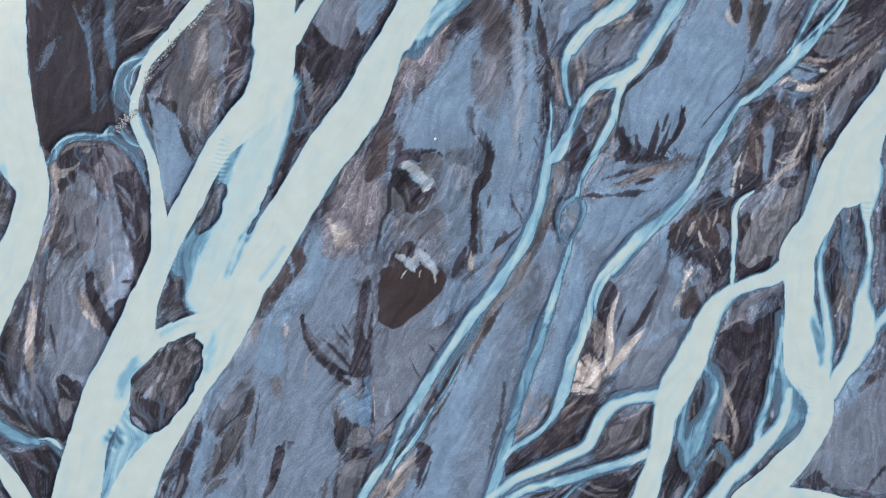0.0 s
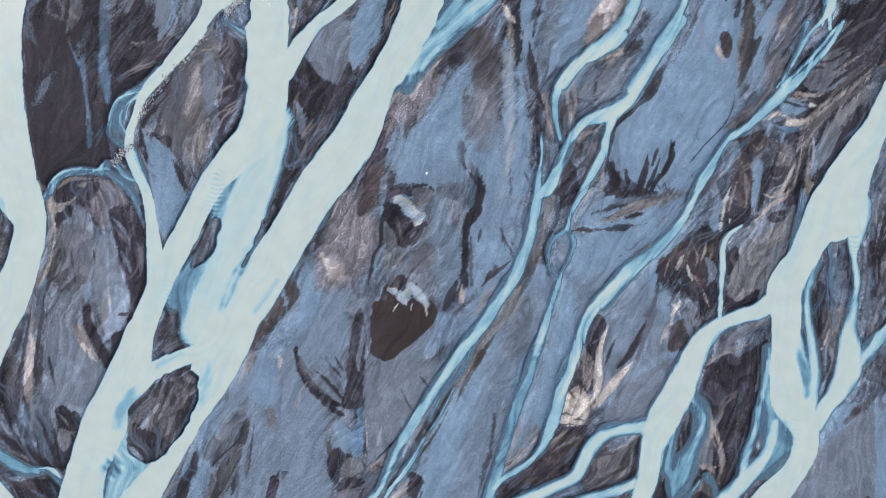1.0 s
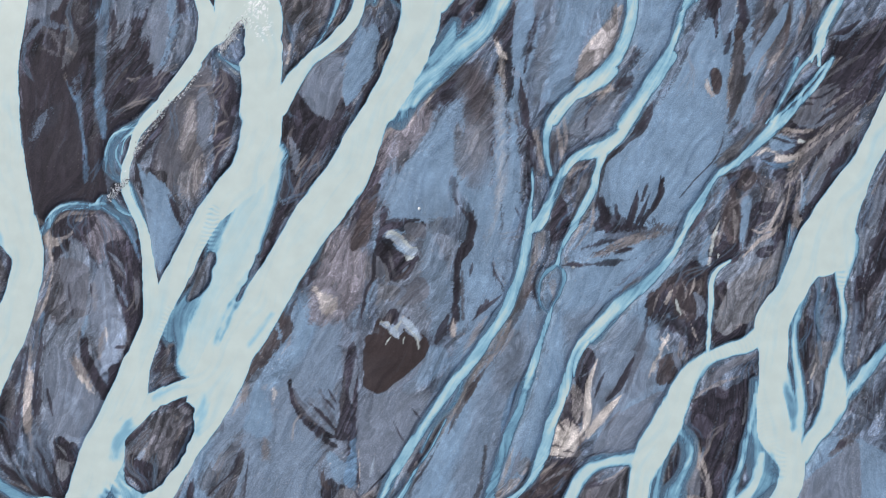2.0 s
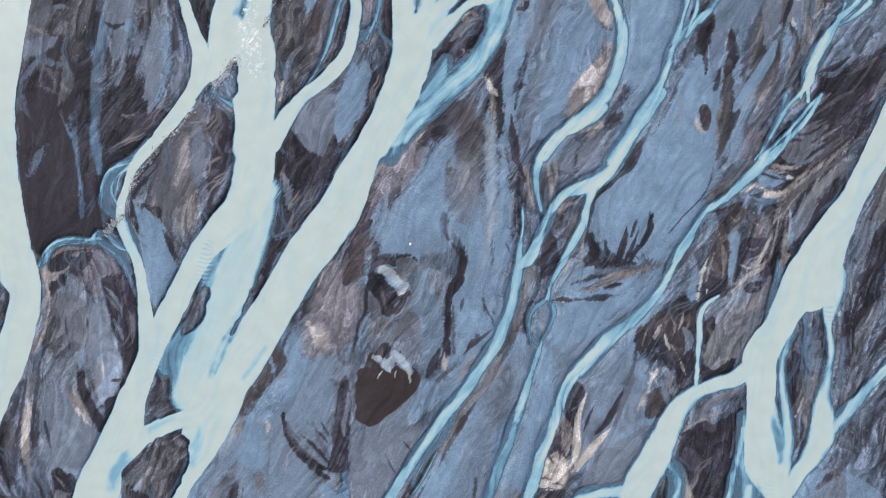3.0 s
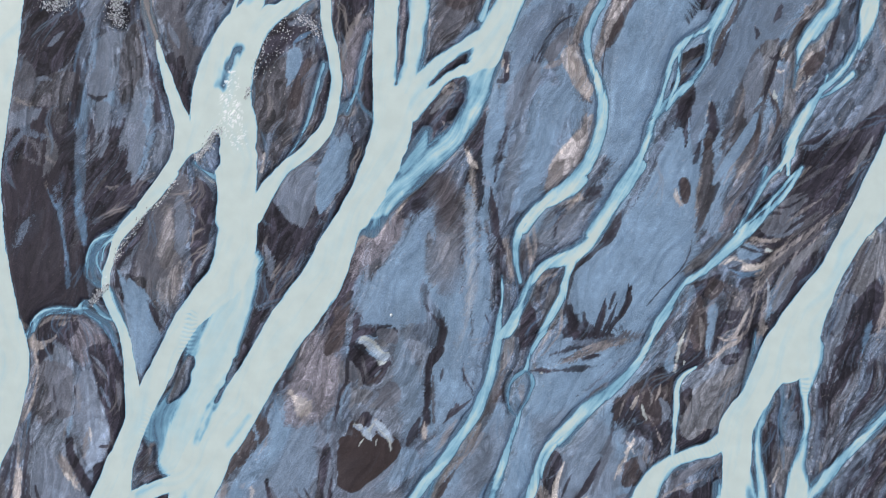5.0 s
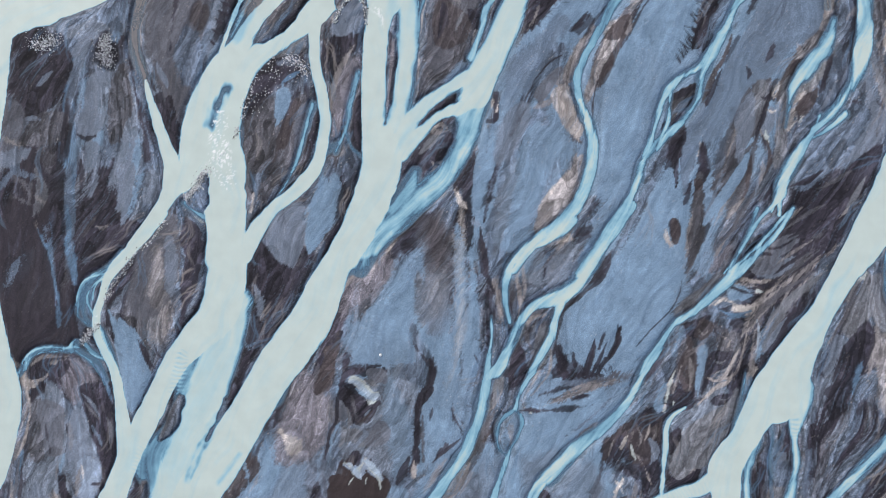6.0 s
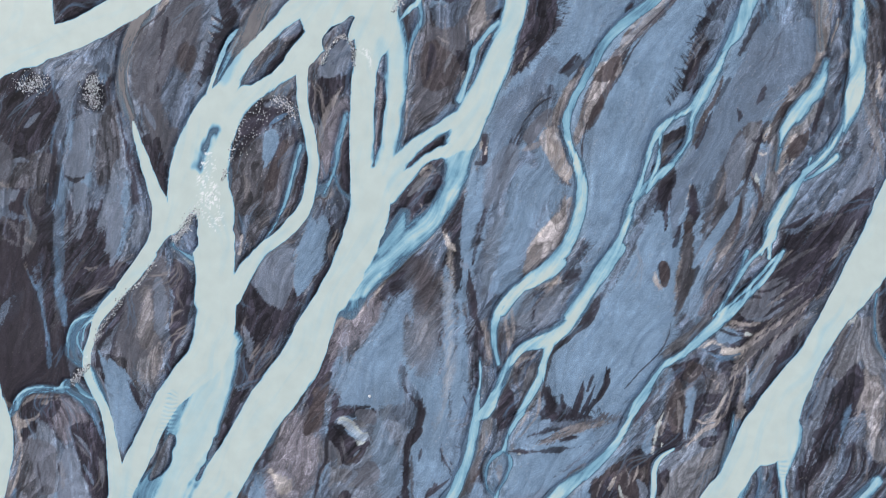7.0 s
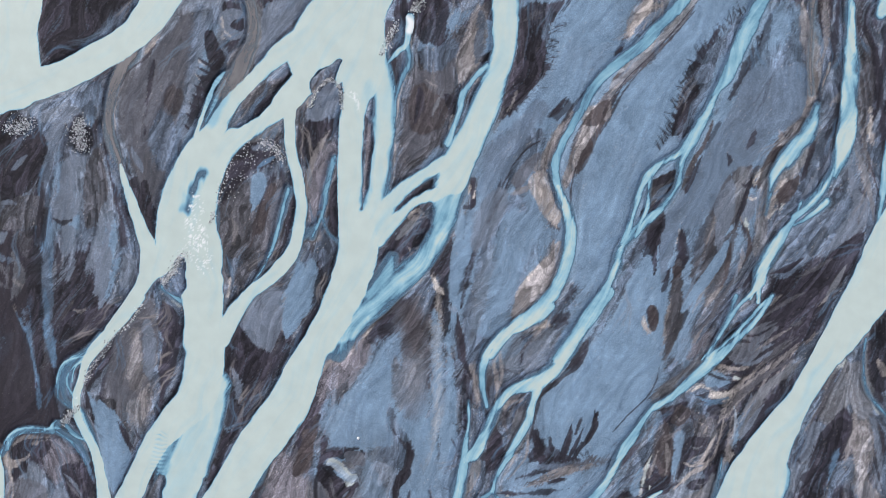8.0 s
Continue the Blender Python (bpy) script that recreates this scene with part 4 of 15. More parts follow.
lay("pale_sand", [(-61.8, -11.1, 5.63), (-59.4, -13.9, 4.69), (-58.4, -16.2, 2.81)], .7, 1, .5)
lay("pale_sand", [(-58.8, 2.6, 1.13), (-57.8, 0.7, 0.94)], .6, .6, .4)
lay("silt", [(-68.6, -6.4, 0.75), (-68.3, -9.7, 0.84), (-68.2, -15.3, 0.56)], .7, .6, .3)
lay("mud", [(-72.1, -10.6, 3.75), (-70.8, -15.3, 3.37), (-71.4, -19.9, 3.37)], .75, 1, .6)
lay("mud", [(-69.5, -2.6, 1.13), (-70.8, -7.8, 1.69)], .7, .6, .5)
lay("mud", [(-67, -7.8, 0.94), (-66.4, -13.4, 1.13), (-65.3, -19.9, 1.12)], .5, .6, .5)
lay("brown", [(-66.4, 6.3, 0.94), (-68, 1.6, 0.85)], .6, .8, .5)
lay("mud", [(-63.2, -18.2, 2.43), (-61.3, -19.9, 3.37), (-61.8, -23.6, 3.36), (-62.3, -26.9, 1.87)], .95, .3, .3)
lay("mud", [(-59.3, -17.3, 1.5), (-60.2, -18.2, 0.94)], .9, .3, .4)
lay("silt", [(-62.8, -19.9, 0.47), (-61.8, -22.9, 0.93)], .5, .3, .4)
lay("slate", [(-67.7, -19, 4.68), (-66.2, -24.6, 4.67)], .7, 1, .6)
lay("mud", [(-71.8, -23.2, 2.8), (-67.5, -25.7, 1.49), (-64.7, -27.8, 1.31)], .8, .8, .6)
lay("mud", [(-67.4, -31.9, 4.66), (-65.9, -35.6, 5.21), (-64.1, -32.4, 2.79)], 1, .6, .4)
lay("slate", [(-66.5, -31, 2.8), (-64.6, -32.9, 1.86)], .5, .6, .6)
lay("brown", [(-42.9, -15.3, 5.63), (-45.2, -18.1, 7.49), (-47.1, -21.3, 5.61)], .95, .6, .4)
lay("grey", [(-44.4, -15.3, 3.75), (-46.7, -18.1, 3.75)], .6, .8, .6)
lay("mud", [(-48, -24.1, 4.67), (-49.9, -22.2, 2.81), (-45.2, -24.1, 2.43)], 1, .6, .3)
lay("pale", [(-47.8, -20.2, 0.75), (-49.3, -21, 0.65)], .5, .5, .4)
lay("mud", [(-41, -17.6, 0.94), (-42.9, -21.3, 0.75)], .6, .5, .5)
lay("brown", [(-39.5, 44.7, 5.74), (-41.3, 37.9, 7.64), (-42.2, 32.1, 8.58), (-42.6, 27.3, 8.56)], .9, 1, .5)
lay("silt", [(-40.2, 36, 1.53), (-39.7, 31.2, 2.48), (-39.1, 27.3, 2.47)], .7, 1.5, .8)
lay("silt", [(-41.7, 26.4, 1.9), (-40.2, 24.4, 1.71)], .5, 1.2, .6)
lay("sand", [(-37.3, 35.5, 1.14), (-37.8, 31.2, 1.52)], .8, .8, .4)
lay("sand", [(-47.7, 27.8, 1.33), (-45.9, 23, 5.13), (-45.1, 18.2, 5.5), (-45.6, 13.9, 3.41), (-45.8, 10.6, 0.76)], .95, .4, .2)
lay("sand", [(-42.7, 29.7, 2.48), (-42.1, 25.9, 2.66), (-40.7, 22.5, 2.09)], .7, .8, .6)
lay("sand", [(-39, 41.8, 0.96), (-40.4, 36.9, 0.95)], .6, .8, .6)
lay("mud", [(-33.8, 42.8, 3.06), (-34.2, 38.9, 2.29), (-35.4, 33.1, 1.33), (-36, 29.2, 1.14), (-37.1, 25.4, 0.76)], .9, .5, .4)
lay("sand", [(-35.2, 43.7, 0.77), (-33.6, 42.9, 1.15)], .6, .6, .4)
lay("mud", [(-44, 24.2, 0.67), (-43, 21.8, 0.95), (-42.3, 19.2, 0.66)], .9, .4, .3)
lay("mud", [(-49.6, 29.7, 0.86), (-49.4, 27.3, 0.95), (-48.3, 25.4, 0.57)], .95, .4, .3)
lay("mud", [(-44.4, 35.5, 1.91), (-46.8, 31.2, 1.52)], .6, .8, .6)
lay("grey", [(-23.3, 48.6, 0.96), (-24.8, 44.7, 0.38)], .9, .6, .4)
lay("mud", [(-16.5, 39.9, 7.65), (-19.8, 35, 7.25), (-21.7, 29.7, 6.1), (-23.3, 25.4, 3.8), (-25.5, 21.6, 2.85), (-27, 17.3, 1.14)], .9, .8, .5)
lay("sand", [(-17.5, 45.7, 5.75), (-18.5, 41.8, 4.21), (-18.9, 38.9, 1.91)], .6, 1.2, .9)
lay("sand", [(-12.3, 46.7, 4.02), (-12.9, 42.8, 3.25), (-13.5, 39.9, 1.91)], 1, .4, .2)
lay("silt", [(-14.6, 44.7, 0.29), (-14.4, 40.8, 0.29)], .6, .3, .2)
lay("sand", [(-22.7, 33.1, 2.48), (-24.1, 28.3, 3.43), (-24.8, 24, 2.28)], .6, 1.4, 1)
lay("brown", [(-27.2, 22.5, 0.85), (-27.7, 18.7, 1.04)], .6, .6, .5)
lay("mud", [(-8.9, 44.2, 1.72), (-11.7, 39.4, 1.91), (-15.1, 35.5, 1.72)], .9, .6, .4)
lay("sand", [(-13.2, 37.4, 1.91), (-17.4, 31.2, 1.33)], .5, .8, .6)
lay("slate", [(-28.9, 13.2, 0.85), (-31.3, 7.5, 0.57)], .8, .6, .5)
lay("brown", [(-39.1, 12, 1.7), (-40.7, 8.7, 1.7)], .7, .6, .4)
lay("slate", [(-42.3, 4.9, 2.83), (-44.6, 2.1, 1.89)], .8, .8, .5)
lay("brown", [(-43.6, -2.6, 2.26), (-45, -5, 1.32)], .7, .6, .5)
lay("mud", [(-45.3, -1.2, 0.66), (-45.4, -5.9, 0.56)], .9, .4, .3)
lay("brown", [(-1.2, 37, 4.78), (-3.6, 32.1, 4.2), (-5.8, 27.3, 2.86)], .85, 1, .6)
lay("mud", [(-5.8, 35.5, 2.67), (-8.1, 29.2, 2.86), (-10.2, 24, 3.23), (-11.9, 18.7, 2.85), (-13.4, 15.4, 1.9)], .97, .6, .3)
lay("brown", [(-8.8, 22.5, 0.76), (-10.2, 18.2, 0.76)], .5, .6, .4)
lay("mud", [(5, 45.7, 5.75), (1.6, 41.8, 3.44), (-1.2, 37.4, 3.44), (-4.6, 33.3, 2.48)], .7, .8, 1)
lay("slate", [(7.4, 45.7, 3.83), (3.5, 41.3, 2.87), (-0.3, 37, 1.91)], .5, .8, 1.2)
lay("sand", [(3.1, 37.9, 0.96), (2.6, 31.2, 5.72), (1.2, 26.4, 10.47), (-0.8, 22.5, 11.41), (-2.2, 21.1, 8.55)], 1, .8, .4)
lay("sand", [(7.3, 29.2, 4.76), (9.2, 21.6, 7.22), (9.2, 14.9, 7.59), (10.1, 9.7, 5.68), (8.4, 5.4, 2.27)], .95, .8, .5)
lay("brown", [(9.3, 46.7, 3.83), (8.3, 41.8, 3.83), (8.1, 37, 3.44), (7.5, 32.1, 2.86)], .8, 1.2, .8)
lay("silt", [(5.3, 37, 1.15), (5.9, 31.2, 2.1), (6.4, 27.3, 2.09)], .5, 1, .6)
lay("pale", [(12, 43.7, 0.96), (12.6, 36, 0.96), (13.1, 30.2, 1.14), (12.8, 24, 0.95)], .35, 1, .9)
lay("sand", [(14.6, 41.8, 1.15), (15, 33.1, 1.72), (14.7, 21.6, 3.42), (13.5, 13.9, 2.28)], .9, .6, .3)
lay("mud", [(16.3, 44.2, 0.77), (16.9, 39.9, 1.24), (18.1, 35.5, 1.24), (18.8, 32.6, 0.57)], .9, .4, .3)
lay("grey", [(3.7, 29.2, 0.76), (4.5, 23.5, 2.85), (1.6, 16.8, 8.54), (-1, 9.2, 8.52), (-2, 3.5, 7.55)], .85, 1, .5)
lay("brown", [(0.7, 13.9, 5.69), (-1.2, 5.4, 4.72)], .35, 1.5, .8)
lay("mud", [(-7.6, 20.8, 0.85), (-6.5, 21.8, 1.14), (-6, 20.4, 0.57)], .9, .25, .3)
lay("mud", [(-7.9, 17.3, 1.33), (-5.8, 14.4, 3.79), (-5.2, 12, 3.6), (-6.4, 9.9, 1.7)], .85, .6, .4)
lay("brown", [(-6.7, 13, 1.33), (-4.5, 12, 1.14)], .6, .5, .5)
lay("sand", [(-7.7, 12.5, 0.95), (-7.4, 10.6, 0.76)], .6, .4, .3)
lay("mud", [(-6.4, 19.2, 0.57), (-3.6, 19.7, 0.76), (-1.7, 19.9, 1.14), (-1, 17.8, 0.95), (-2.6, 16.8, 0.57)], .85, .3, .3)
lay("pale_sand", [(-6.4, 17.7, 0.85), (-4.5, 16, 1.33), (-2.9, 14.9, 1.33), (-1.7, 15.7, 0.47)], .9, .25, .1)
lay("pale", [(-5.8, 17.9, 0.47), (-3.9, 16.8, 0.47)], .8, .2, .1)
lay("mud", [(8.1, 21.1, 0.57), (7.5, 16.8, 0.85), (6, 14.4, 0.85), (5.2, 12, 0.66), (5.5, 7.3, 0.85), (5, 3.5, 0.94), (3.5, 0.5, 1.13)], .9, .3, .4)
lay("silt", [(4.6, 3, 0.47), (4.7, 0.7, 0.85)], .8, .3, .2)
lay("mud", [(10.6, 5.9, 1.32), (8.7, 4, 0.76)], .9, .3, .3)
lay("mud", [(11.6, 13.5, 0.57), (12, 9.7, 0.76), (13.4, 7.8, 0.57)], .7, .3, .4)
lay("pond", [(-6.4, 4.3, 2.46), (-6.7, 0.7, 4.72), (-5.7, -3.1, 8.86), (-5.9, -5.9, 8.66), (-7, -8.4, 6.21)], 1, .3, .15)
lay("pond", [(-3.6, -1.2, 6.22), (-0.7, -1.2, 2.45)], 1, .3, .15)
lay("grey", [(-3.6, -8.7, 1.13), (-0.3, -5, 1.7), (1.1, -3.1, 0.94)], .8, .6, .4)
lay("pale_sand", [(-7.6, 2.1, 0.66), (-5.9, 1.6, 0.85), (-4.2, 3, 1.13), (-2.9, 1.4, 1.32), (-1.6, -0.3, 0.66)], .9, .2, .2)
lay("pale", [(-3.9, 3.3, 0.57), (-5, 0.7, 0.38)], .8, .15, .1)
lay("sand", [(-5.5, 1.1, 1.32)], .7, .25, .1)
lay("mud", [(-3.1, 2.9, 0.66)], .8, .2, .1)
lay("grey", [(-3.6, -11.5, 9.39), (-4.5, -16.2, 10.32), (-6.4, -20.9, 8.43), (-8.7, -25, 4.68)], 1, 1, .4)
lay("slate", [(-5.9, -13.4, 5.63), (-4, -19, 3.75)], .4, 1, .5)
lay("sand", [(-17.3, 5.9, 4.72), (-18, 0.7, 7.17), (-19.1, -5, 8.28), (-17.4, -10.6, 3.76)], .95, .8, .5)
lay("pale", [(-19, 7.8, 0.66), (-17.9, 5.9, 1.04), (-16.7, 2.8, 0.47)], .95, .4, .3)
lay("brown", [(-15.9, 13.9, 4.74), (-14.5, 10.6, 5.68), (-13, 7.8, 3.78)], .7, 1, .7)
lay("silt", [(-11.8, 14.4, 1.52), (-10.9, 10.1, 1.14), (-13.3, 4.9, 0.76)], .5, .8, .6)
lay("blue", [(-10.9, 11.1, 0.47), (-11.6, 7.3, 0.47), (-12.5, 3.5, 0.47), (-12.1, -0.7, 0.57)], .4, .4, .3)
lay("mud", [(-21.1, 9.7, 1.51), (-22.5, 5.9, 1.13), (-24.8, 1.6, 1.32), (-26.7, -2.6, 1.51)], .8, .6, .5)
lay("mud", [(-13.8, -2.2, 0.85), (-13.4, -7.8, 1.88), (-13, -12.5, 3.19), (-13.2, -17.1, 2.63), (-12.2, -22.7, 2.43), (-12.2, -27.3, 2.24), (-13.3, -29.4, 2.61)], .92, .4, .2)
lay("blue", [(-12, -19.9, 0.94), (-11.9, -24.6, 1.4)], .35, .6, .3)
lay("mud", [(-22.8, -8.7, 0.94), (-20.9, -12.5, 1.31), (-18.1, -15.5, 1.31), (-15.1, -18.3, 0.94)], .8, .5, .4)
lay("slate", [(-18.1, -11.5, 1.88), (-16.2, -14.3, 1.31)], .5, .5, .6)
lay("pale_sand", [(-16.7, -17.1, 2.25), (-15.1, -19.9, 1.31)], .7, .5, .5)
lay("sand", [(-29.4, -9.7, 4.7), (-30.3, -15.3, 7.5), (-32.1, -21.8, 8.42), (-35.7, -32, 9.32), (-36.6, -37.5, 9.31)], .9, 1.2, .7)
lay("sand", [(-24.7, -16.2, 6.56), (-24.6, -24.6, 8.41), (-24.5, -32, 8.39), (-26.3, -38.4, 8.37)], .9, 1.2, .7)
lay("sand", [(-20.9, -19.9, 5.62), (-19.9, -26.4, 5.61), (-20.8, -32.9, 5.59)], .9, 1, .5)
lay("brown", [(-29, -6.4, 2.07), (-31.5, -11.1, 1.13)], .6, .8, .7)
lay("silt", [(-27.5, -8.9, 1.32)], .5, .6, .6)
lay("mud", [(-30.6, -17.9, 0.47), (-31.5, -21.8, 0.65), (-33, -25.5, 0.75), (-35.8, -27.5, 0.56), (-37.2, -27, 0.28)], .8, .3, .3)
lay("mud", [(-40, -25.3, 0.65), (-40.9, -29.2, 0.84), (-42.2, -32.9, 1.21), (-42.6, -35.6, 1.12), (-44.2, -38.9, 1.02)], .9, .4, .3)
lay("slate", [(-33.2, -27.3, 0.47), (-32.9, -32.9, 0.56), (-32.3, -38.4, 0.47)], .6, .4, .4)
lay("mud", [(-27.2, -29.4, 0.56), (-26.4, -30.1, 0.65), (-26.9, -32.9, 0.84), (-28.2, -36.7, 0.65)], .9, .25, .3)
lay("mud", [(-25, -28.7, 0.47), (-25.3, -29.7, 0.47)], .8, .25, .3)
lay("mud", [(-30.9, -24.1, 0.28), (-31.5, -29.2, 0.37)], .6, .3, .3)
lay("brown", [(-33.4, -26.9, 2.43), (-36.5, -31, 2.42), (-39.4, -36.1, 2.42)], .55, 1, .6)
lay("brown", [(-27.6, -18.5, 0.75), (-27.4, -20.9, 0.56)], .5, .6, .5)
lay("mud", [(-17.1, -26.4, 0.84), (-16.5, -30.6, 0.75), (-17.8, -36.6, 0.74)], .8, .4, .4)
lay("brown", [(-13.3, -31.5, 4.1), (-14.2, -35.6, 4.29)], .7, .8, .6)
lay("sand", [(-15.7, -27.3, 0.84), (-16, -29.2, 0.56)], .7, .4, .3)
lay("mud", [(-4.2, -29.2, 1.12), (-2.5, -30.1, 1.12), (-3.1, -32.9, 0.84), (-4.2, -36.1, 0.65)], .9, .3, .4)
lay("silt", [(-5.1, -32.4, 1.31), (-7.4, -35.2, 2.42), (-9.6, -37.9, 2.61)], .8, .6, .5)
lay("silt", [(6.3, -10.6, 0.38), (1.6, -15.7, 0.47), (-0.3, -19.9, 0.56)], .6, .4, .3)
lay("brown", [(-0.7, -19.9, 0.75), (-2.4, -23.2, 0.84)], .7, .4, .3)
lay("sand", [(9.1, -7.8, 4.14), (7.4, -13.4, 7.51), (5.5, -20.9, 10.12), (3.7, -28.3, 9.9), (1.6, -35.7, 10.25)], 1, .5, .3)
lay("brown", [(14.3, -1.2, 4.72), (13.8, -7.8, 4.14)], .45, 1.2, .5)
lay("silt", [(15.3, 4.9, 0.66), (11, -2.2, 0.75), (8, -7.8, 0.56), (4.6, -13.4, 0.47)], .6, .6, .4)
lay("brown", [(17.5, 7.8, 1.04), (19.3, 13.9, 1.23)], .7, .6, .4)
lay("mud", [(19.4, 18.7, 1.52), (22.5, 18.5, 2.09), (21.5, 15.7, 1.14)], .9, .4, .3)
lay("sand", [(24.3, -0.3, 6.23), (22.3, -5.9, 4.52), (20.6, -11.5, 3.76), (19, -17.1, 3.38), (16.8, -22.3, 2.43)], .95, .6, .4)
lay("sand", [(28.1, 6.3, 9.46), (31, 11.1, 9.1), (34.8, 13.9, 7.59)], .9, .8, .5)
lay("mud", [(27.7, 12.5, 0.57), (25.3, 11.8, 0.85), (23.4, 11.8, 0.76)], .8, .4, .4)
lay("mud", [(33, 17.9, 3.42), (30.1, 19.2, 2.66), (36.9, 18.5, 2.28), (26.3, 14.9, 0.95)], .85, .6, .6)
lay("silt", [(28.2, 13.5, 0.57), (32, 15.1, 0.85), (36.7, 16.6, 0.85), (40.5, 17.8, 0.57)], .6, .5, .4)
lay("sand", [(45.9, 46.7, 10.55), (43.9, 39.9, 12.44), (41.9, 34.1, 16.05), (39.9, 29.3, 16.78), (38.8, 25.9, 14.29)], 1, .35, .2)
lay("mud", [(36.3, 25.2, 0.57), (35.9, 22.1, 0.86), (34.9, 18.7, 1.14)], .95, .25, .2)
lay("mud", [(37.8, 26.1, 0.29), (37, 23.3, 0.48)], .9, .25, .2)
lay("mud", [(40.5, 26.6, 0.48), (40.4, 24.6, 0.67), (38.9, 21.6, 0.48)], .95, .25, .2)
lay("mud", [(30.2, 23.7, 1.14), (30.5, 20.8, 1.14), (31.2, 18.2, 1.33)], .9, .3, .2)
lay("mud", [(38.2, 21.6, 0.38), (36.3, 18.2, 0.57)], .9, .25, .2)
lay("mud", [(32.6, 22.5, 0.29), (32.8, 20.4, 0.57)], .9, .25, .2)
lay("mud", [(49.8, 45.2, 1.73), (50, 42.6, 2.11)], .95, .3, .15)
lay("pale", [(48.3, 44, 0.48), (48.4, 42.2, 0.77)], .7, .3, .2)
lay("mud", [(39.1, 40.1, 1.15), (37.6, 37.9, 1.24), (36, 36.3, 0.67)], .9, .35, .3)
lay("grey", [(31.1, 38.9, 3.44), (30.1, 35.5, 2.48)], .8, .6, .5)
lay("silt", [(28.9, 38.4, 0.67), (27.9, 34.6, 0.48)], .65, .4, .4)
lay("silt", [(31.5, 44.2, 1.53), (29.9, 40.8, 1.15)], .6, .5, .4)
lay("sand", [(33, 37.2, 1.72), (31.4, 34.8, 1.34)], .8, .4, .3)
lay("silt", [(23.4, 37.9, 0.48), (24, 33.6, 0.57), (23.2, 30.2, 0.48)], .7, .3, .2)
lay("grey", [(25.7, 35.5, 2.67), (26.7, 39.4, 1.72)], .8, .5, .4)
lay("silt", [(19, 35, 0.76), (19.3, 31.2, 0.57), (19.9, 27.8, 0.57)], .7, .4, .3)
lay("brown", [(24.3, 25.9, 0.86), (25.4, 22.5, 0.67)], .8, .4, .3)
lay("sand", [(23.2, 46.7, 5.75), (21.3, 41.8, 4.79), (20.3, 38.4, 2.87)], .95, .5, .3)
lay("mud", [(48.4, 24.6, 2.09), (47.1, 20.8, 2.09), (45.1, 17.8, 1.14)], .9, .4, .3)
lay("sand", [(51.2, 26.9, 1.14), (49.7, 22.5, 1.14)], .7, .5, .4)
lay("sand", [(53.9, 44.3, 3.83), (54.2, 39.9, 5.36), (55.3, 36, 3.44)], .65, 1, .6)
lay("brown", [(52.2, 43.8, 1.15), (52, 39.9, 1.24)], .7, .6, .5)
lay("silt", [(59.2, 39.4, 0.86), (56.2, 34.3, 1.72), (52.2, 31, 1.91)], .5, .8, .5)
lay("mud", [(71.6, 43.8, 10.55), (68.6, 38.9, 10.53), (66.5, 32.2, 10.5), (63.5, 24.5, 9.52), (62.2, 18.2, 7.6)], .85, 1, .7)
lay("brown", [(72.9, 38.4, 0.86), (67.7, 34.1, 1.15), (65.5, 30.2, 1.05), (63.5, 26.4, 1.05)], .5, .5, .7)
lay("silt", [(63.8, 29.5, 0.67), (61.8, 24.7, 0.57), (60.6, 21.6, 0.57), (58.3, 20.1, 0.48)], .5, .4, .5)
lay("silt", [(59.2, 24.9, 0.95), (58.5, 23.5, 0.86)], .45, .4, .5)
lay("pale", [(61.1, 30.7, 1.05), (59.8, 30.2, 0.48)], .5, .35, .4)
lay("slate", [(62.3, 34.6, 2.48), (60.6, 32.3, 2.1)], .7, .6, .6)
lay("sand", [(67.1, 38.4, 2.3), (64.7, 36, 1.53)], .6, .8, .8)
lay("slate", [(68.3, 27.3, 2.1), (66.3, 22.5, 1.52)], .6, .6, .8)
lay("brown", [(71.3, 33.1, 0.96), (68.3, 28.3, 0.76)], .6, .5, .6)
lay("brown", [(52.2, 23.5, 1.52), (52.2, 19.2, 2.09)], .8, .5, .4)
lay("silt", [(52.8, 20.6, 0.86), (52.9, 16.8, 0.76)], .5, .5, .4)
lay("mud", [(52.1, 14.7, 2.28), (51, 16.8, 1.71)], .95, .4, .3)
lay("mud", [(53, 25.9, 0.95), (52.1, 24, 0.76)], .9, .4, .3)
lay("sand", [(54.7, 23.3, 1.71), (54, 17.8, 1.43)], .75, .5, .3)
lay("pale", [(49.8, 18.2, 0.29), (49.2, 15.4, 0.38), (48.3, 12.5, 0.57)], .9, .2, .2)
lay("sand", [(48.4, 16.3, 1.9), (47.5, 13, 1.71)], .85, .4, .3)
lay("mud", [(45.4, 10.1, 5.31), (46.2, 5.4, 4.16), (43.2, 3.5, 5.29), (44.1, -0.3, 2.83)], .85, .8, .7)
lay("brown", [(44.7, 7.3, 2.84), (45.6, 3.5, 1.89)], .5, .6, .8)
lay("pale", [(41.6, 9, 0.85), (41.8, 7.1, 0.85), (40.6, 5.2, 0.47)], .5, .4, .5)
lay("sand", [(41.8, 3.5, 1.32), (47, 4.5, 0.95)], .5, .5, .4)
lay("grey", [(57.1, 14.9, 4.75), (55.1, 10.1, 7.2), (53.2, 5.9, 5.68), (51.7, 2.8, 3.21)], .95, .6, .5)
lay("brown", [(55.6, 12, 4.74), (53.7, 7.3, 4.73)], .4, .6, .7)
lay("mud", [(53.1, 0.9, 3.21), (49.9, -0.3, 1.89)], 1, .35, .3)
lay("mud", [(57.5, 12.5, 0.95), (54.2, 10.1, 0.76), (52.2, 7.8, 0.76)], .7, .4, .5)
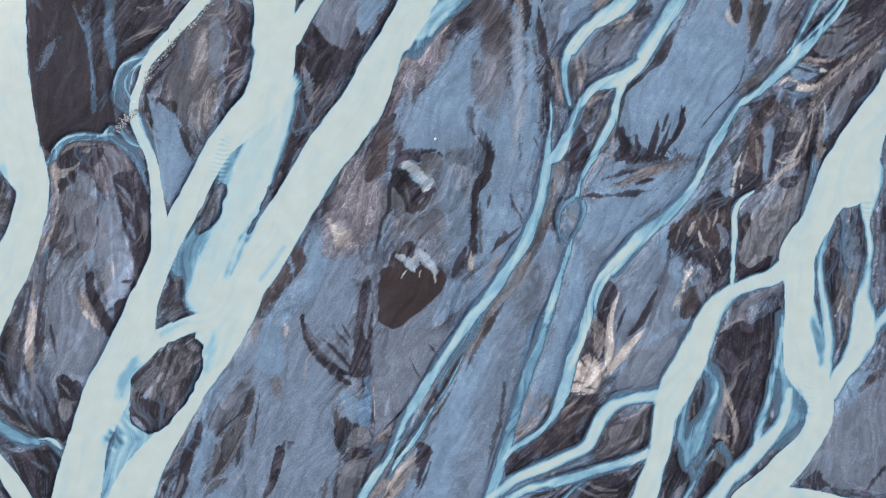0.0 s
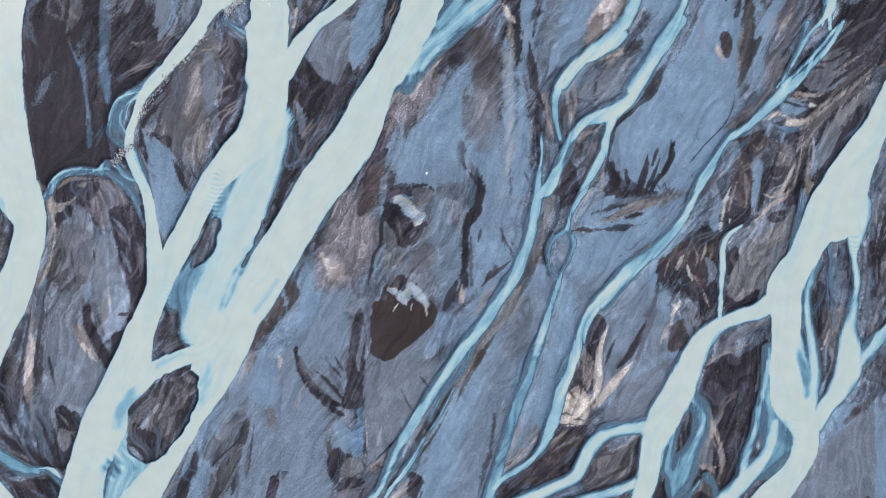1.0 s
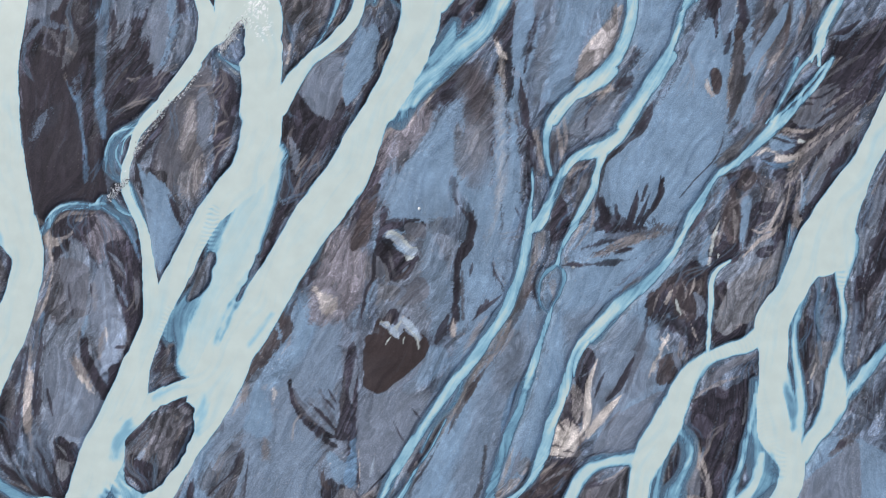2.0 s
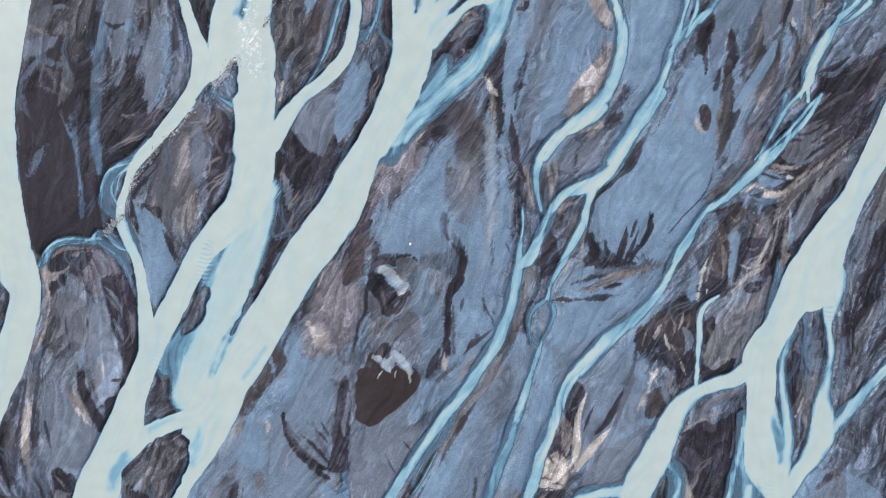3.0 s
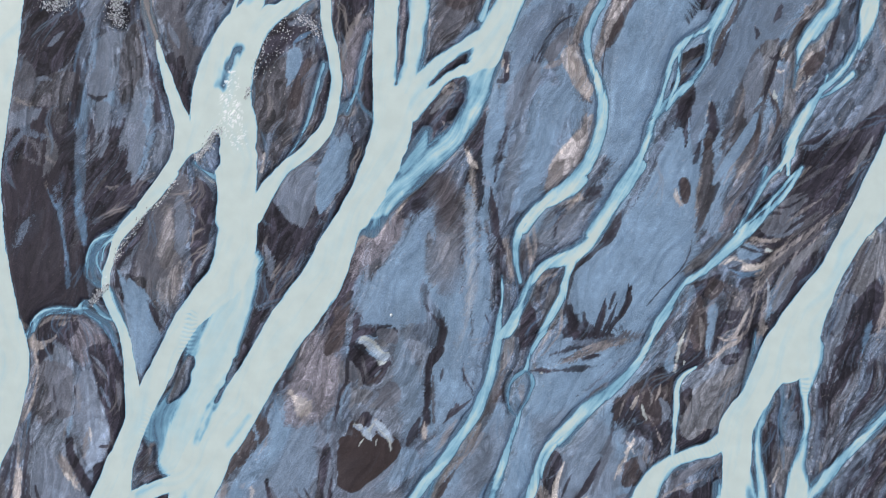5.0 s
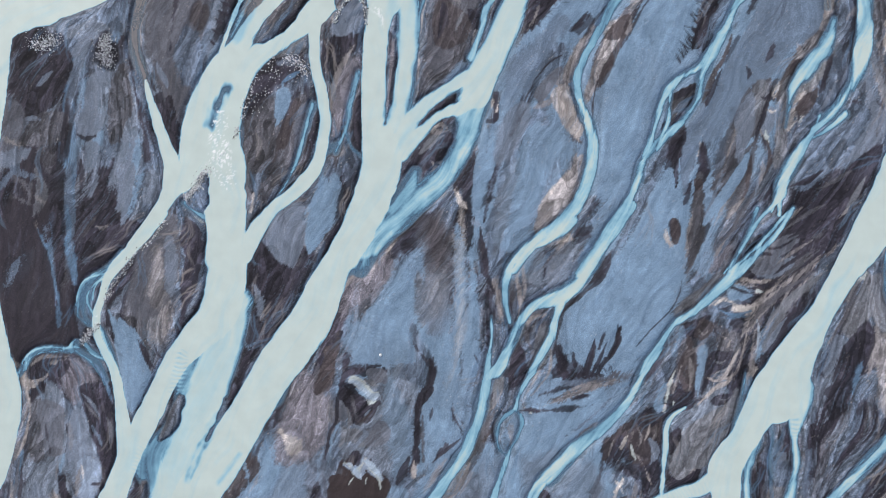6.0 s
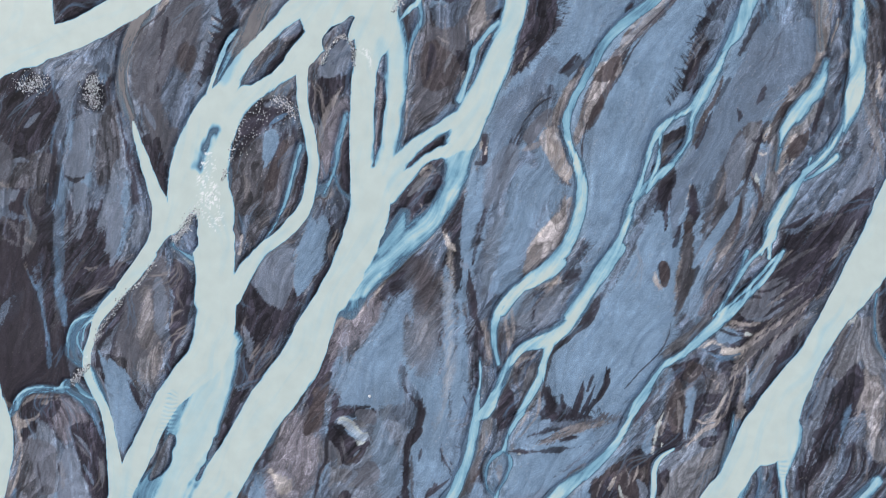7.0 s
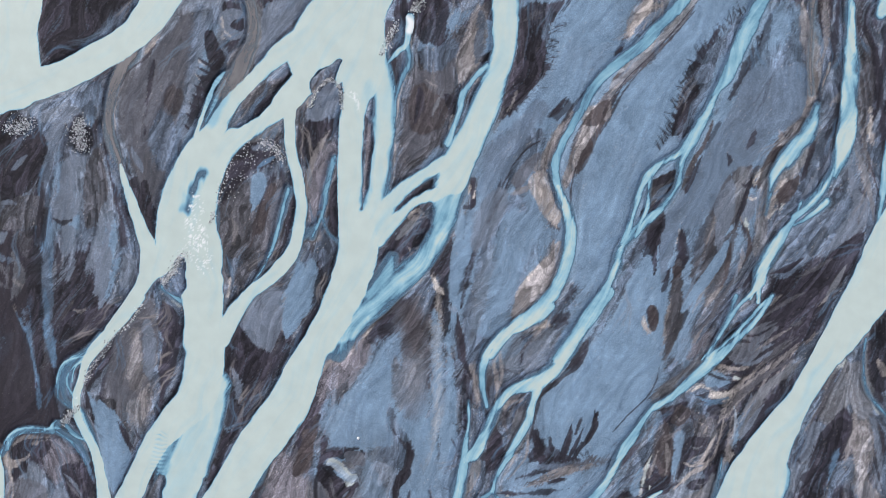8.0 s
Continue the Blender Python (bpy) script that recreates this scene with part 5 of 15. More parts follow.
lay("sand", [(36.8, 4, 4.16), (33.9, -1.7, 5.28), (31.7, -6.9, 4.14)], .9, .8, .5)
lay("sand", [(38.9, -1.2, 2.26), (37.4, -5, 1.88)], .85, .6, .5)
lay("mud", [(30.4, -3.1, 1.13), (28.1, -7.8, 1.88), (26.2, -11.5, 1.13)], .85, .5, .5)
lay("mud", [(38, 3, 1.13), (36, -5, 1.04), (33.1, -11.1, 1.03)], .85, .5, .5)
lay("mud", [(41.3, 2.6, 1.32), (39.8, -0.3, 0.94)], .7, .5, .5)
lay("pale", [(28.5, -5.7, 0.38), (27.9, -9.7, 0.75), (27.3, -13.4, 0.85), (27.7, -16.7, 1.5)], .85, .25, .2)
lay("pale", [(32.8, -10.9, 0.66), (30.2, -13.9, 1.22), (28.3, -16, 1.22)], .85, .25, .2)
lay("silt", [(25.6, -11.1, 2.07), (24.1, -15.3, 2.44), (24.1, -19.5, 2.81)], .7, .5, .8)
lay("silt", [(22.2, -19, 1.69), (26, -19.9, 1.69)], .5, .3, .6)
lay("mud", [(26.2, -15.3, 0.66), (24.9, -17.1, 0.75)], .7, .3, .5)
lay("sand", [(40, -8.7, 3.76), (38.3, -12, 5.64), (35.4, -15.7, 8.07), (31.8, -18.7, 4.69)], .95, .5, .3)
lay("pale", [(40.9, -1, 0.94), (39.8, -3.6, 0.57)], .7, .3, .3)
lay("brown", [(42.3, -4, 2.45), (42.7, -6.9, 1.7)], .85, .5, .4)
lay("mud", [(28.2, -26.9, 6.55), (23.1, -24.6, 6.55), (18.4, -26.4, 5.24), (14.2, -30.1, 3.74)], .85, .8, .6)
lay("mud", [(30.6, -29.2, 4.67), (25.9, -31.5, 1.31)], .85, .8, .6)
lay("mud", [(27.7, -36.1, 3.73), (22.1, -38, 2.79)], .8, .6, .6)
lay("mud", [(49.8, -10.6, 4.7), (50.6, -16.2, 8.08), (49.6, -20.9, 7.5), (50.2, -26.4, 4.68), (48.3, -30.1, 4.3)], 1, .8, .4)
lay("slate", [(52, -6.4, 5.28), (48.7, -8.7, 3.77)], .6, .8, .5)
lay("brown", [(50.5, -10.1, 3.76), (53.3, -13.4, 1.88)], .6, .6, .6)
lay("silt", [(46.7, -15.3, 0.38), (47, -20.4, 0.75), (48.2, -24.6, 0.94), (48.3, -29.2, 0.47)], .7, .4, .4)
lay("grey", [(45.4, -24.1, 1.87), (46, -27.4, 1.5)], .7, .5, .4)
lay("mud", [(37.2, -34.9, 3.36), (39.4, -33.1, 2.43), (40.9, -36.4, 2.05)], .9, .6, .4)
lay("mud", [(43.5, -35.9, 2.8), (45.1, -32.9, 1.68)], .9, .6, .4)
lay("mud", [(41.4, -20.9, 0.94), (42, -24.6, 0.94), (41.1, -22.7, 0.94)], .9, .5, .4)
lay("silt", [(38.4, -36.6, 0.75), (39.4, -34.7, 0.56)], .5, .4, .4)
lay("slate", [(65.1, -29.2, 5.61), (68.1, -24.6, 10.3), (71.4, -20.9, 10.32), (75.7, -19, 9.39)], .8, 1, .4)
lay("sand", [(65.1, -31.1, 5.61), (68, -28.3, 8.42), (72.7, -25.5, 9.36), (72.6, -32, 9.34)], .7, 1.2, .5)
lay("brown", [(71.5, -18.5, 1.88), (68.6, -20.1, 0.94)], .8, .7, .4)
lay("mud", [(62.2, -34.9, 2.43), (60.4, -34.6, 0.93)], .9, .5, .4)
lay("mud", [(69.6, -36.4, 2.8), (73, -33.8, 1.31)], .7, .6, .5)
lay("mud", [(67.1, 7.3, 3.79), (66.6, 1.6, 5.29), (67.6, -4, 4.34), (67.3, -9.2, 2.26)], .85, .8, .6)
lay("brown", [(68.7, 0.7, 1.13), (67.6, -4, 1.32)], .6, .5, .7)
lay("blue", [(67.4, 9.7, 0.95), (67.6, 6.3, 0.76), (66.8, 3.5, 0.57)], .4, .5, .4)
lay("mud", [(73.5, 7.3, 1.52), (73.4, 0.7, 1.32), (72.8, -5.9, 1.32)], .85, .6, .5)
lay("slate", [(74.2, 13.9, 1.33), (73.8, 11.1, 1.14)], .7, .5, .4)
lay("mud", [(-49.3, 100.4, 10.78), (-50.1, 94.8, 12.41), (-51.2, 91, 7.9)], 1, .6, .3)
lay("slate", [(-42.2, 95.7, 3.52), (-44.3, 92.4, 2.95)], .7, 1, .8)
lay("blue", [(-47.9, 88.9, 1.18), (-43.8, 91.2, 1.18)], .5, .6, .4)
lay("grey", [(-28.5, 98.4, 11.62), (-30.9, 91.9, 14.62), (-33, 85.3, 15.69), (-35.2, 78.6, 14.8), (-36, 72.8, 11.9), (-36.2, 66, 6.98), (-36.8, 60.1, 2.4)], .95, 1.2, .5)
lay("brown", [(-29.6, 93.7, 3.5), (-32.1, 83.4, 4.52)], .5, 1.2, .8)
lay("mud", [(-32.3, 84.3, 2.35), (-31.6, 79.5, 1.77)], .5, .8, .8)
lay("slate", [(-34.2, 84.3, 0.98), (-35, 75.7, 1.58), (-34.7, 69, 1.99)], .6, .8, .6)
lay("sand", [(-25.4, 92.8, 2.91), (-27.3, 88.1, 2.54), (-28.6, 83.4, 1.96)], .6, 1, .7)
lay("sand", [(-30.5, 78.6, 3.35), (-31.6, 72.8, 4.35), (-33.5, 68, 3.38)], .6, 1, .7)
lay("mud", [(-36.2, 79.6, 0.79), (-37.4, 70.9, 0.99), (-37.5, 64.1, 1.8), (-37, 58.2, 1.6)], .9, .5, .4)
lay("mud", [(-24.8, 89.5, 2.33), (-25.6, 85.7, 2.54), (-27.9, 81.9, 1.76), (-29.7, 78.1, 1.18), (-30.7, 75.7, 0.79)], .85, .4, .9)
lay("silt", [(-35.2, 91.7, 0.88), (-36.6, 88.9, 1.18)], .8, .4, .3)
lay("pale", [(-23.1, 93.2, 1.16), (-23.7, 91.3, 1.16)], .5, .5, .4)
lay("mud", [(-20.5, 93.5, 1.74), (-22.2, 89.5, 1.94)], .8, .4, .4)
lay("grey", [(-10.6, 97.3, 5.75), (-14.6, 92.7, 4.82), (-18.5, 89, 1.94)], .9, .8, .5)
lay("sand", [(-15.5, 95.5, 2.89), (-18, 91.8, 1.93), (-18.3, 88, 1.36)], .6, .8, .6)
lay("silt", [(-18.2, 95.5, 0.48), (-18, 91.8, 0.48), (-19.5, 87.1, 0.49)], .6, .5, .4)
lay("mud", [(-61.4, 75.7, 7.04), (-58.6, 72.3, 8.05), (-59.8, 66.9, 8.09), (-61.4, 56, 8.16), (-60.8, 47, 8.21), (-59.2, 38.9, 9.28)], .95, 1, .6)
lay("grey", [(-59.2, 79.1, 3), (-53.2, 79.1, 5.99), (-48.2, 81, 4.57), (-45.8, 78.6, 2.98)], .85, 1, .5)
lay("slate", [(-61.5, 64, 5.07), (-59.6, 61, 5.07), (-61.8, 67.9, 2.43)], .8, .8, .6)
lay("sand", [(-52.7, 68.9, 3.62), (-52.3, 64, 3.63), (-51.3, 60.1, 2.42), (-52.3, 55.1, 2.43)], .65, .8, .7)
lay("sand", [(-53.9, 75.7, 1.6), (-53.8, 71.8, 2.01)], .4, .8, .7)
lay("sand", [(-44.9, 59.1, 4.43), (-45.2, 54.2, 4.45), (-45.8, 49.2, 3.45), (-46.6, 45.1, 1.02)], .85, .8, .8)
lay("grey", [(-44.8, 67, 5.61), (-46, 61.1, 5.03)], .8, .8, .6)
lay("blue", [(-55.2, 66, 1.21), (-55.6, 59.1, 1.42), (-55.7, 52.1, 1.43), (-56.4, 43, 1.44), (-56.9, 34.8, 1.24)], .55, .6, .3)
lay("mud", [(-42.3, 62.1, 1.61), (-42.1, 56.2, 1.81)], .9, .6, .4)
lay("mud", [(-49.9, 52.1, 5.69), (-49.6, 46.1, 6.12), (-46.8, 41.1, 4.08)], .9, .8, .5)
lay("grey", [(-41, 53.2, 2.42), (-42, 49.2, 2.63)], .7, .6, .5)
lay("brown", [(-61.5, 53, 1.64), (-62.9, 47, 1.44)], .6, .6, .6)
lay("brown", [(-51.8, 43.1, 1.64), (-49.9, 39, 2.05)], .6, .6, .6)
lay("pale", [(-39.1, 70.9, 0.8), (-39.7, 69.7, 0.8)], .5, .5, .5)
lay("mud", [(-44.2, 68.9, 0.8), (-43.4, 64, 1), (-42.5, 59.1, 0.8)], .8, .4, .4)
lay("sand", [(-48.8, 66, 2.01), (-58.5, 52.1, 1.63), (-59.5, 43, 1.03)], .5, .6, .6)
lay("mud", [(-19.8, 72.6, 4.32), (-22.9, 68, 4.93), (-24.7, 64.1, 3.96), (-25.4, 61.2, 1.59)], 1, .6, .4)
lay("grey", [(-18.8, 75, 2.15), (-14.8, 75.9, 1.95)], .9, .4, .3)
lay("brown", [(-20.1, 60.2, 9.91), (-21.3, 55.3, 8.96), (-23, 50.3, 4)], .9, .8, .5)
lay("sand", [(-17.7, 67.8, 1.77), (-18.5, 64.6, 1.38), (-19, 62.7, 0.79)], 1, .3, .15)
lay("brown", [(-15.9, 59.3, 2.57), (-17, 55.3, 1.79)], .7, .6, .6)
lay("mud", [(-16.6, 62.7, 1.28), (-15.9, 57.8, 0.99)], .85, .4, .4)
lay("mud", [(-14, 69, 1.57), (-13.6, 64.6, 1.38)], .85, .4, .4)
lay("grey", [(-21.6, 58.3, 1.99), (-22.7, 53.3, 1.6)], .6, .6, .5)
lay("pale", [(-23.4, 50.1, 0.4), (-23.8, 46.9, 0.5)], .8, .3, .2)
lay("silt", [(-25, 56.5, 0.7), (-24.8, 55.5, 0.7)], .9, .3, .2)
lay("slate", [(-32.2, 52.8, 2.61), (-31.8, 50.3, 4.42), (-31.6, 47.3, 4.03)], .9, .5, .3)
lay("mud", [(-31.5, 48.8, 2.41), (-31.7, 51.5, 1)], .9, .4, .3)
lay("blue", [(-34.4, 47.8, 1.41), (-32.4, 46.3, 1.41)], .45, .5, .4)
lay("slate", [(-4.9, 81.9, 3.28), (-6.2, 80, 5.23), (-7, 78.1, 3.49)], 1, .3, .15)
lay("blue", [(-5.5, 80.9, 2.32), (-7, 79, 1.55)], .35, .6, .4)
lay("mud", [(-6.6, 76.5, 2.14), (-8.5, 76.5, 1.17), (-10, 74.3, 1.36)], .95, .3, .2)
lay("brown", [(-6.6, 73.3, 3.31), (-7.9, 69, 4.3), (-8.1, 65.1, 2.94)], .9, .5, .4)
lay("silt", [(-5.3, 76.5, 0.68), (-7.5, 72.9, 0.88), (-9.4, 69.3, 0.68)], .7, .3, .3)
lay("slate", [(-9.1, 66.1, 1.96), (-8, 63.2, 2.35)], .6, .5, .4)
lay("mud", [(-4.3, 66.1, 0.88), (-4.7, 60.3, 1.18)], .85, .4, .3)
lay("mud", [(-10.9, 76.7, 0.97), (-11.2, 71.9, 0.98), (-10.6, 68, 0.59)], .8, .4, .3)
lay("sand", [(-9.1, 52.9, 3.17), (-9.7, 48, 3.97), (-11, 44, 3.39)], 1, .4, .2)
lay("mud", [(-6.5, 53.4, 1.78), (-7.2, 47.5, 2.58), (-9.2, 41.5, 2.99)], .85, .5, .5)
lay("slate", [(-6.8, 56.4, 2.96), (-6.3, 51.5, 1.19)], .6, .6, .7)
lay("brown", [(12.2, 83.3, 7.25), (12.4, 76.7, 7.67), (9.9, 73.3, 5.78)], .85, 1, .6)
lay("brown", [(15.5, 91.6, 4.16), (7.5, 69, 4.84)], .7, .8, .6)
lay("mud", [(9.9, 81.9, 2.87), (8.9, 77.1, 2.5)], .85, .6, .5)
lay("mud", [(15.1, 80.9, 1.91), (15.1, 78.6, 1.53)], .8, .6, .5)
lay("mud", [(9.8, 95.8, 3.22), (11.3, 94.4, 1.33)], .85, .5, .4)
lay("mud", [(4.6, 92.6, 2.48), (3.8, 89.8, 1.53)], .9, .4, .3)
lay("mud", [(4.8, 86.6, 1.72), (5.5, 87.2, 0.96)], .95, .3, .2)
lay("sand", [(11.3, 88.4, 3.43), (13.6, 92.6, 4.74), (17.9, 95.3, 2.83)], .65, .9, .7)
lay("sand", [(13.2, 71, 3.85), (11.3, 69.1, 2.9)], .6, .6, .5)
lay("silt", [(12, 84.4, 1.34), (14.2, 81.8, 0.95)], .5, .5, .5)
lay("silt", [(19.9, 94.8, 0.94), (18.7, 89.8, 2.08), (18.1, 86, 2.47), (19.4, 84, 1.33)], .85, .5, .4)
lay("sand", [(20.7, 92.1, 2.07), (20.6, 89.3, 1.32)], .8, .4, .3)
lay("mud", [(21, 87.7, 0.95)], .9, .3, .2)
lay("mud", [(19.2, 80.9, 1.9), (18.8, 78.6, 1.72)], .95, .3, .2)
lay("silt", [(5.5, 76.7, 0.77), (6, 80.5, 0.58), (6.7, 83.3, 0.48)], .6, .3, .3)
lay("mud", [(26.8, 95.2, 2.81), (28.8, 89.7, 5.64), (26.9, 84.6, 5.67), (25.1, 80.4, 3.79), (22.8, 76.2, 1.52)], .95, .8, 1)
lay("brown", [(25.2, 94.3, 1.13), (26.8, 92.9, 1.88), (25, 89.3, 1.32)], .6, .6, .6)
lay("sand", [(38.4, 97, 12.08), (34.4, 90.6, 12.17), (31.2, 84.1, 10.37), (27.5, 78.5, 7.59), (23.3, 72.9, 5.73)], .95, 1, .9)
lay("mud", [(34.6, 79.5, 0.94), (32.7, 78.1, 1.13)], .75, .5, .5)
lay("mud", [(25.2, 71.5, 2.48), (23.3, 70, 1.34), (29.9, 75.3, 0.76)], .75, .5, .8)
lay("slate", [(30.5, 66.2, 5.73), (27.7, 61.4, 7.68), (24.9, 55.6, 9.28), (22.6, 48.8, 8.75), (20.2, 42.8, 6.85), (19.3, 36.8, 4.91)], .9, .8, .4)
lay("sand", [(27.8, 58.5, 4.81), (25, 51.7, 4.84), (22.2, 43.8, 3.9)], .6, 1, .6)
lay("sand", [(18.3, 60.4, 2.51), (17.8, 54.6, 3.5), (16.7, 47.7, 3.13), (15.3, 43.3, 2.94)], .95, .4, .3)
lay("mud", [(23.8, 68.6, 0.48), (22, 62.4, 0.48), (19.7, 56.6, 0.68), (17.8, 50.7, 0.68), (16.9, 45.3, 0.68)], .85, .35, .3)
lay("mud", [(18.7, 66.7, 1.15), (18.7, 63.1, 1.25)], .85, .4, .3)
lay("pale", [(19.2, 66.7, 0.29), (18.7, 64.1, 0.48)], .8, .2, .2)
lay("pale_sand", [(23.1, 62.2, 0.67), (23.7, 62.3, 0.67)], .95, .15, 0)
lay("mud", [(8.9, 65.7, 2.91), (11.3, 66.7, 1.93), (7.4, 62.8, 0.78)], .9, .4, .4)
lay("mud", [(7.6, 57, 3.32), (11.3, 58.3, 2.53), (6, 53.5, 2.55)], .9, .5, .4)
lay("silt", [(7.9, 60.4, 0.88), (9.2, 57, 0.97), (10.2, 55.3, 0.68), (7.4, 54.5, 0.59)], .65, .4, .5)
lay("mud", [(12.8, 52.6, 4.29), (14.3, 56.5, 3.31), (13.8, 47.7, 3.33)], .9, .6, .5)
lay("pale", [(12.1, 51.1, 0.39), (12.6, 48.9, 0.78), (13.8, 47.5, 0.59)], .9, .25, .2)
lay("silt", [(29.4, 67.7, 1.91), (30.6, 64.5, 2.49), (32.1, 61.3, 1.72), (33, 59.5, 0.67)], .9, .35, .3)
lay("brown", [(32.1, 60, 1.15), (33.4, 59.1, 0.58)], .9, .4, .3)
lay("silt", [(33.1, 55.7, 1.35), (31.5, 52.7, 2.51), (29.7, 49.8, 4.26), (27.2, 46.3, 2.72), (25.6, 43.9, 0.97)], .85, .4, .4)
lay("brown", [(31.3, 49.8, 1.74), (28.4, 46.8, 1.16)], .5, .4, .5)
lay("silt", [(31.9, 42.4, 1.94), (30, 39.9, 1.56), (28.1, 35.9, 1.17)], .7, .4, .4)
lay("mud", [(34.8, 43, 1.55), (33.4, 42, 0.97)], .8, .4, .4)
lay("sand", [(59, 95.5, 5.14), (54.5, 91.4, 8.12), (50.1, 85.9, 10.04), (46.5, 79.5, 11.05), (42.9, 72.9, 10.94), (41.2, 66.3, 8.16), (39.5, 59.6, 6.3), (38.4, 54.7, 4.41)], 1, .3, .15)
lay("mud", [(59.6, 92.8, 0.64), (56.8, 88.9, 0.83), (55.1, 85.5, 0.83), (53.7, 81.8, 1.12)], .85, .4, .5)
lay("mud", [(54, 80.4, 1.86), (53.7, 77.6, 2.43), (52.5, 75.3, 1.31)], .9, .4, .4)
lay("slate", [(59, 88.7, 2.21), (57.3, 85, 1.85), (56.1, 80.4, 1.3)], .8, .6, .4)
lay("brown", [(49.3, 90.4, 0.83), (45.4, 86, 1.12), (41.8, 82.3, 1.31), (38.1, 76.7, 2.08), (36.3, 72.9, 2.08), (35.3, 69.1, 0.95)], .85, .4, .4)
lay("silt", [(45.7, 86.9, 0.56), (41.1, 81.8, 0.56), (38.8, 78.5, 0.47)], .7, .4, .4)
lay("silt", [(44.3, 91.7, 0.65), (46.1, 94.7, 0.83), (49.2, 95.8, 0.92), (50.5, 96.9, 0.92)], .85, .35, .4)
lay("mud", [(43.1, 88.9, 0.65)], .8, .3, .4)
lay("silt", [(35.3, 78.7, 1.04), (32.8, 74.8, 0.95), (30.7, 69.9, 1.14)], .8, .4, .4)
lay("mud", [(36.9, 79, 0.57), (34.2, 73.8, 0.47)], .6, .4, .4)
lay("sand", [(68.8, 91.4, 6.4), (67, 85, 9.75), (64.2, 78.5, 9.82), (61.7, 72, 9.32), (59.2, 65.4, 9.95), (57.5, 59.7, 9.43), (56.7, 54.9, 5.68)], .85, 1, .4)
lay("slate", [(70.3, 84, 3.68), (66.9, 77.6, 3.7)], .5, 1.5, .6)
lay("mud", [(65.6, 75.3, 0.83), (63.9, 71.5, 0.75)], .6, .5, .5)
lay("mud", [(53, 60.6, 1.7), (51.8, 55.8, 2.47), (51.2, 50.5, 1.34)], .9, .4, .4)
lay("mud", [(54, 58.7, 0.76), (54.4, 54.8, 1.52), (53.8, 52.4, 0.95)], .9, .4, .3)
lay("sand", [(48.9, 55.8, 4.76), (48.1, 50, 7.26), (46.6, 44.1, 9.61), (45.8, 38.1, 11.59)], .9, .8, .4)
lay("brown", [(61.7, 68.2, 1.5), (60.4, 65.4, 1.88), (58.7, 59.7, 1.89), (57.1, 54.9, 1.52), (56.1, 51, 0.86)], .85, .5, .4)
lay("silt", [(59.4, 59.7, 0.75), (57.9, 55.8, 0.57)], .5, .5, .4)
lay("silt", [(73.4, 95, 1.46), (74.4, 86.8, 2.01), (73.3, 78.5, 2.39), (71, 72.5, 4.26), (68.7, 67.3, 4.1), (67.6, 61.6, 2.43), (67.6, 56.9, 1.03)], .7, .8, .5)
lay("brown", [(64.9, 70.1, 1.49), (63.9, 63.5, 1.12), (64.9, 57.3, 1.13)], .7, .5, .5)
lay("sand", [(64.7, 66.3, 1.5), (65.6, 63.3, 1.4)], .6, .5, .4)
lay("brown", [(61.7, 55.9, 1.32), (60.9, 51, 1.33), (59.8, 44.2, 1.52)], .75, .5, .4)
lay("sand", [(60.2, 56.8, 1.32), (57.6, 50, 1.9), (55.5, 44.2, 1.91)], .7, .5, .4)
lay("slate", [(77.6, 88.6, 2.19), (78.2, 93.1, 2.18), (77.8, 80.3, 1.28)], .75, .6, .4)
lay("mud", [(73.4, 79.6, 0.46), (70.7, 74.8, 0.55), (68.8, 72.7, 0.46)], .8, .4, .4)
lay("pale", [(70.5, 63.5, 1.12), (67.2, 59.7, 0.38)], .5, .3, .4)
lay("brown", [(76.4, 76.2, 1.47), (75.5, 72, 1.2), (74.2, 68.7, 0.93)], .8, .4, .4)
lay("mud", [(70.2, 65.9, 0.93), (70.1, 63.1, 0.75)], .85, .4, .3)
lay("slate", [(80.6, 61.7, 4.64), (76.6, 57.4, 4.29), (72.6, 54, 3.38)], .85, .8, .5)
lay("mud", [(75.5, 51.1, 8.07), (71.6, 44.3, 9.46), (76.7, 45.8, 6.59), (68.1, 38.4, 7.61)], .9, .8, .6)
lay("brown", [(80.3, 52.6, 2.24), (76, 44.9, 1.13), (73.4, 41.4, 1.04), (70.7, 38.3, 1.05)], .5, .5, .6)
lay("silt", [(80.3, 50.2, 1.31), (78.5, 47.8, 0.75)], .5, .4, .4)
lay("mud", [(83.6, 91.3, 0.91), (84.1, 84.9, 1.09), (83.9, 78.5, 1.28)], .8, .4, .4)
lay("mud", [(84.1, 66.4, 1.11), (82.6, 59.8, 2.78), (81.8, 56.9, 2.23)], .8, .5, .4)
lay("silt", [(82.5, 78.5, 1.01), (83.7, 72.9, 1.01), (84.9, 68.3, 0.92)], .6, .4, .4)
lay("mud", [(80.9, 28.7, 4.75), (83.1, 22.8, 5.34), (78.5, 20.2, 4.22)], .9, .8, .6)
lay("silt", [(85, 31.8, 1.04), (84.4, 25.8, 1.24), (83.5, 20.8, 1.53)], .7, .5, .5)
lay("slate", [(87.8, 36.7, 2.45), (86.9, 40.6, 1.31)], .8, .6, .4)
lay("brown", [(87.3, 24.8, 2.85), (86.8, 17.8, 2.86)], .7, .6, .5)
lay("slate", [(-52.9, 31.2, 3.81), (-52.4, 28.3, 3.81)], .6, .8, .5)
lay("blue", [(-53.5, 33.1, 2.29), (-53.8, 29.7, 2.47)], .4, .6, .4)
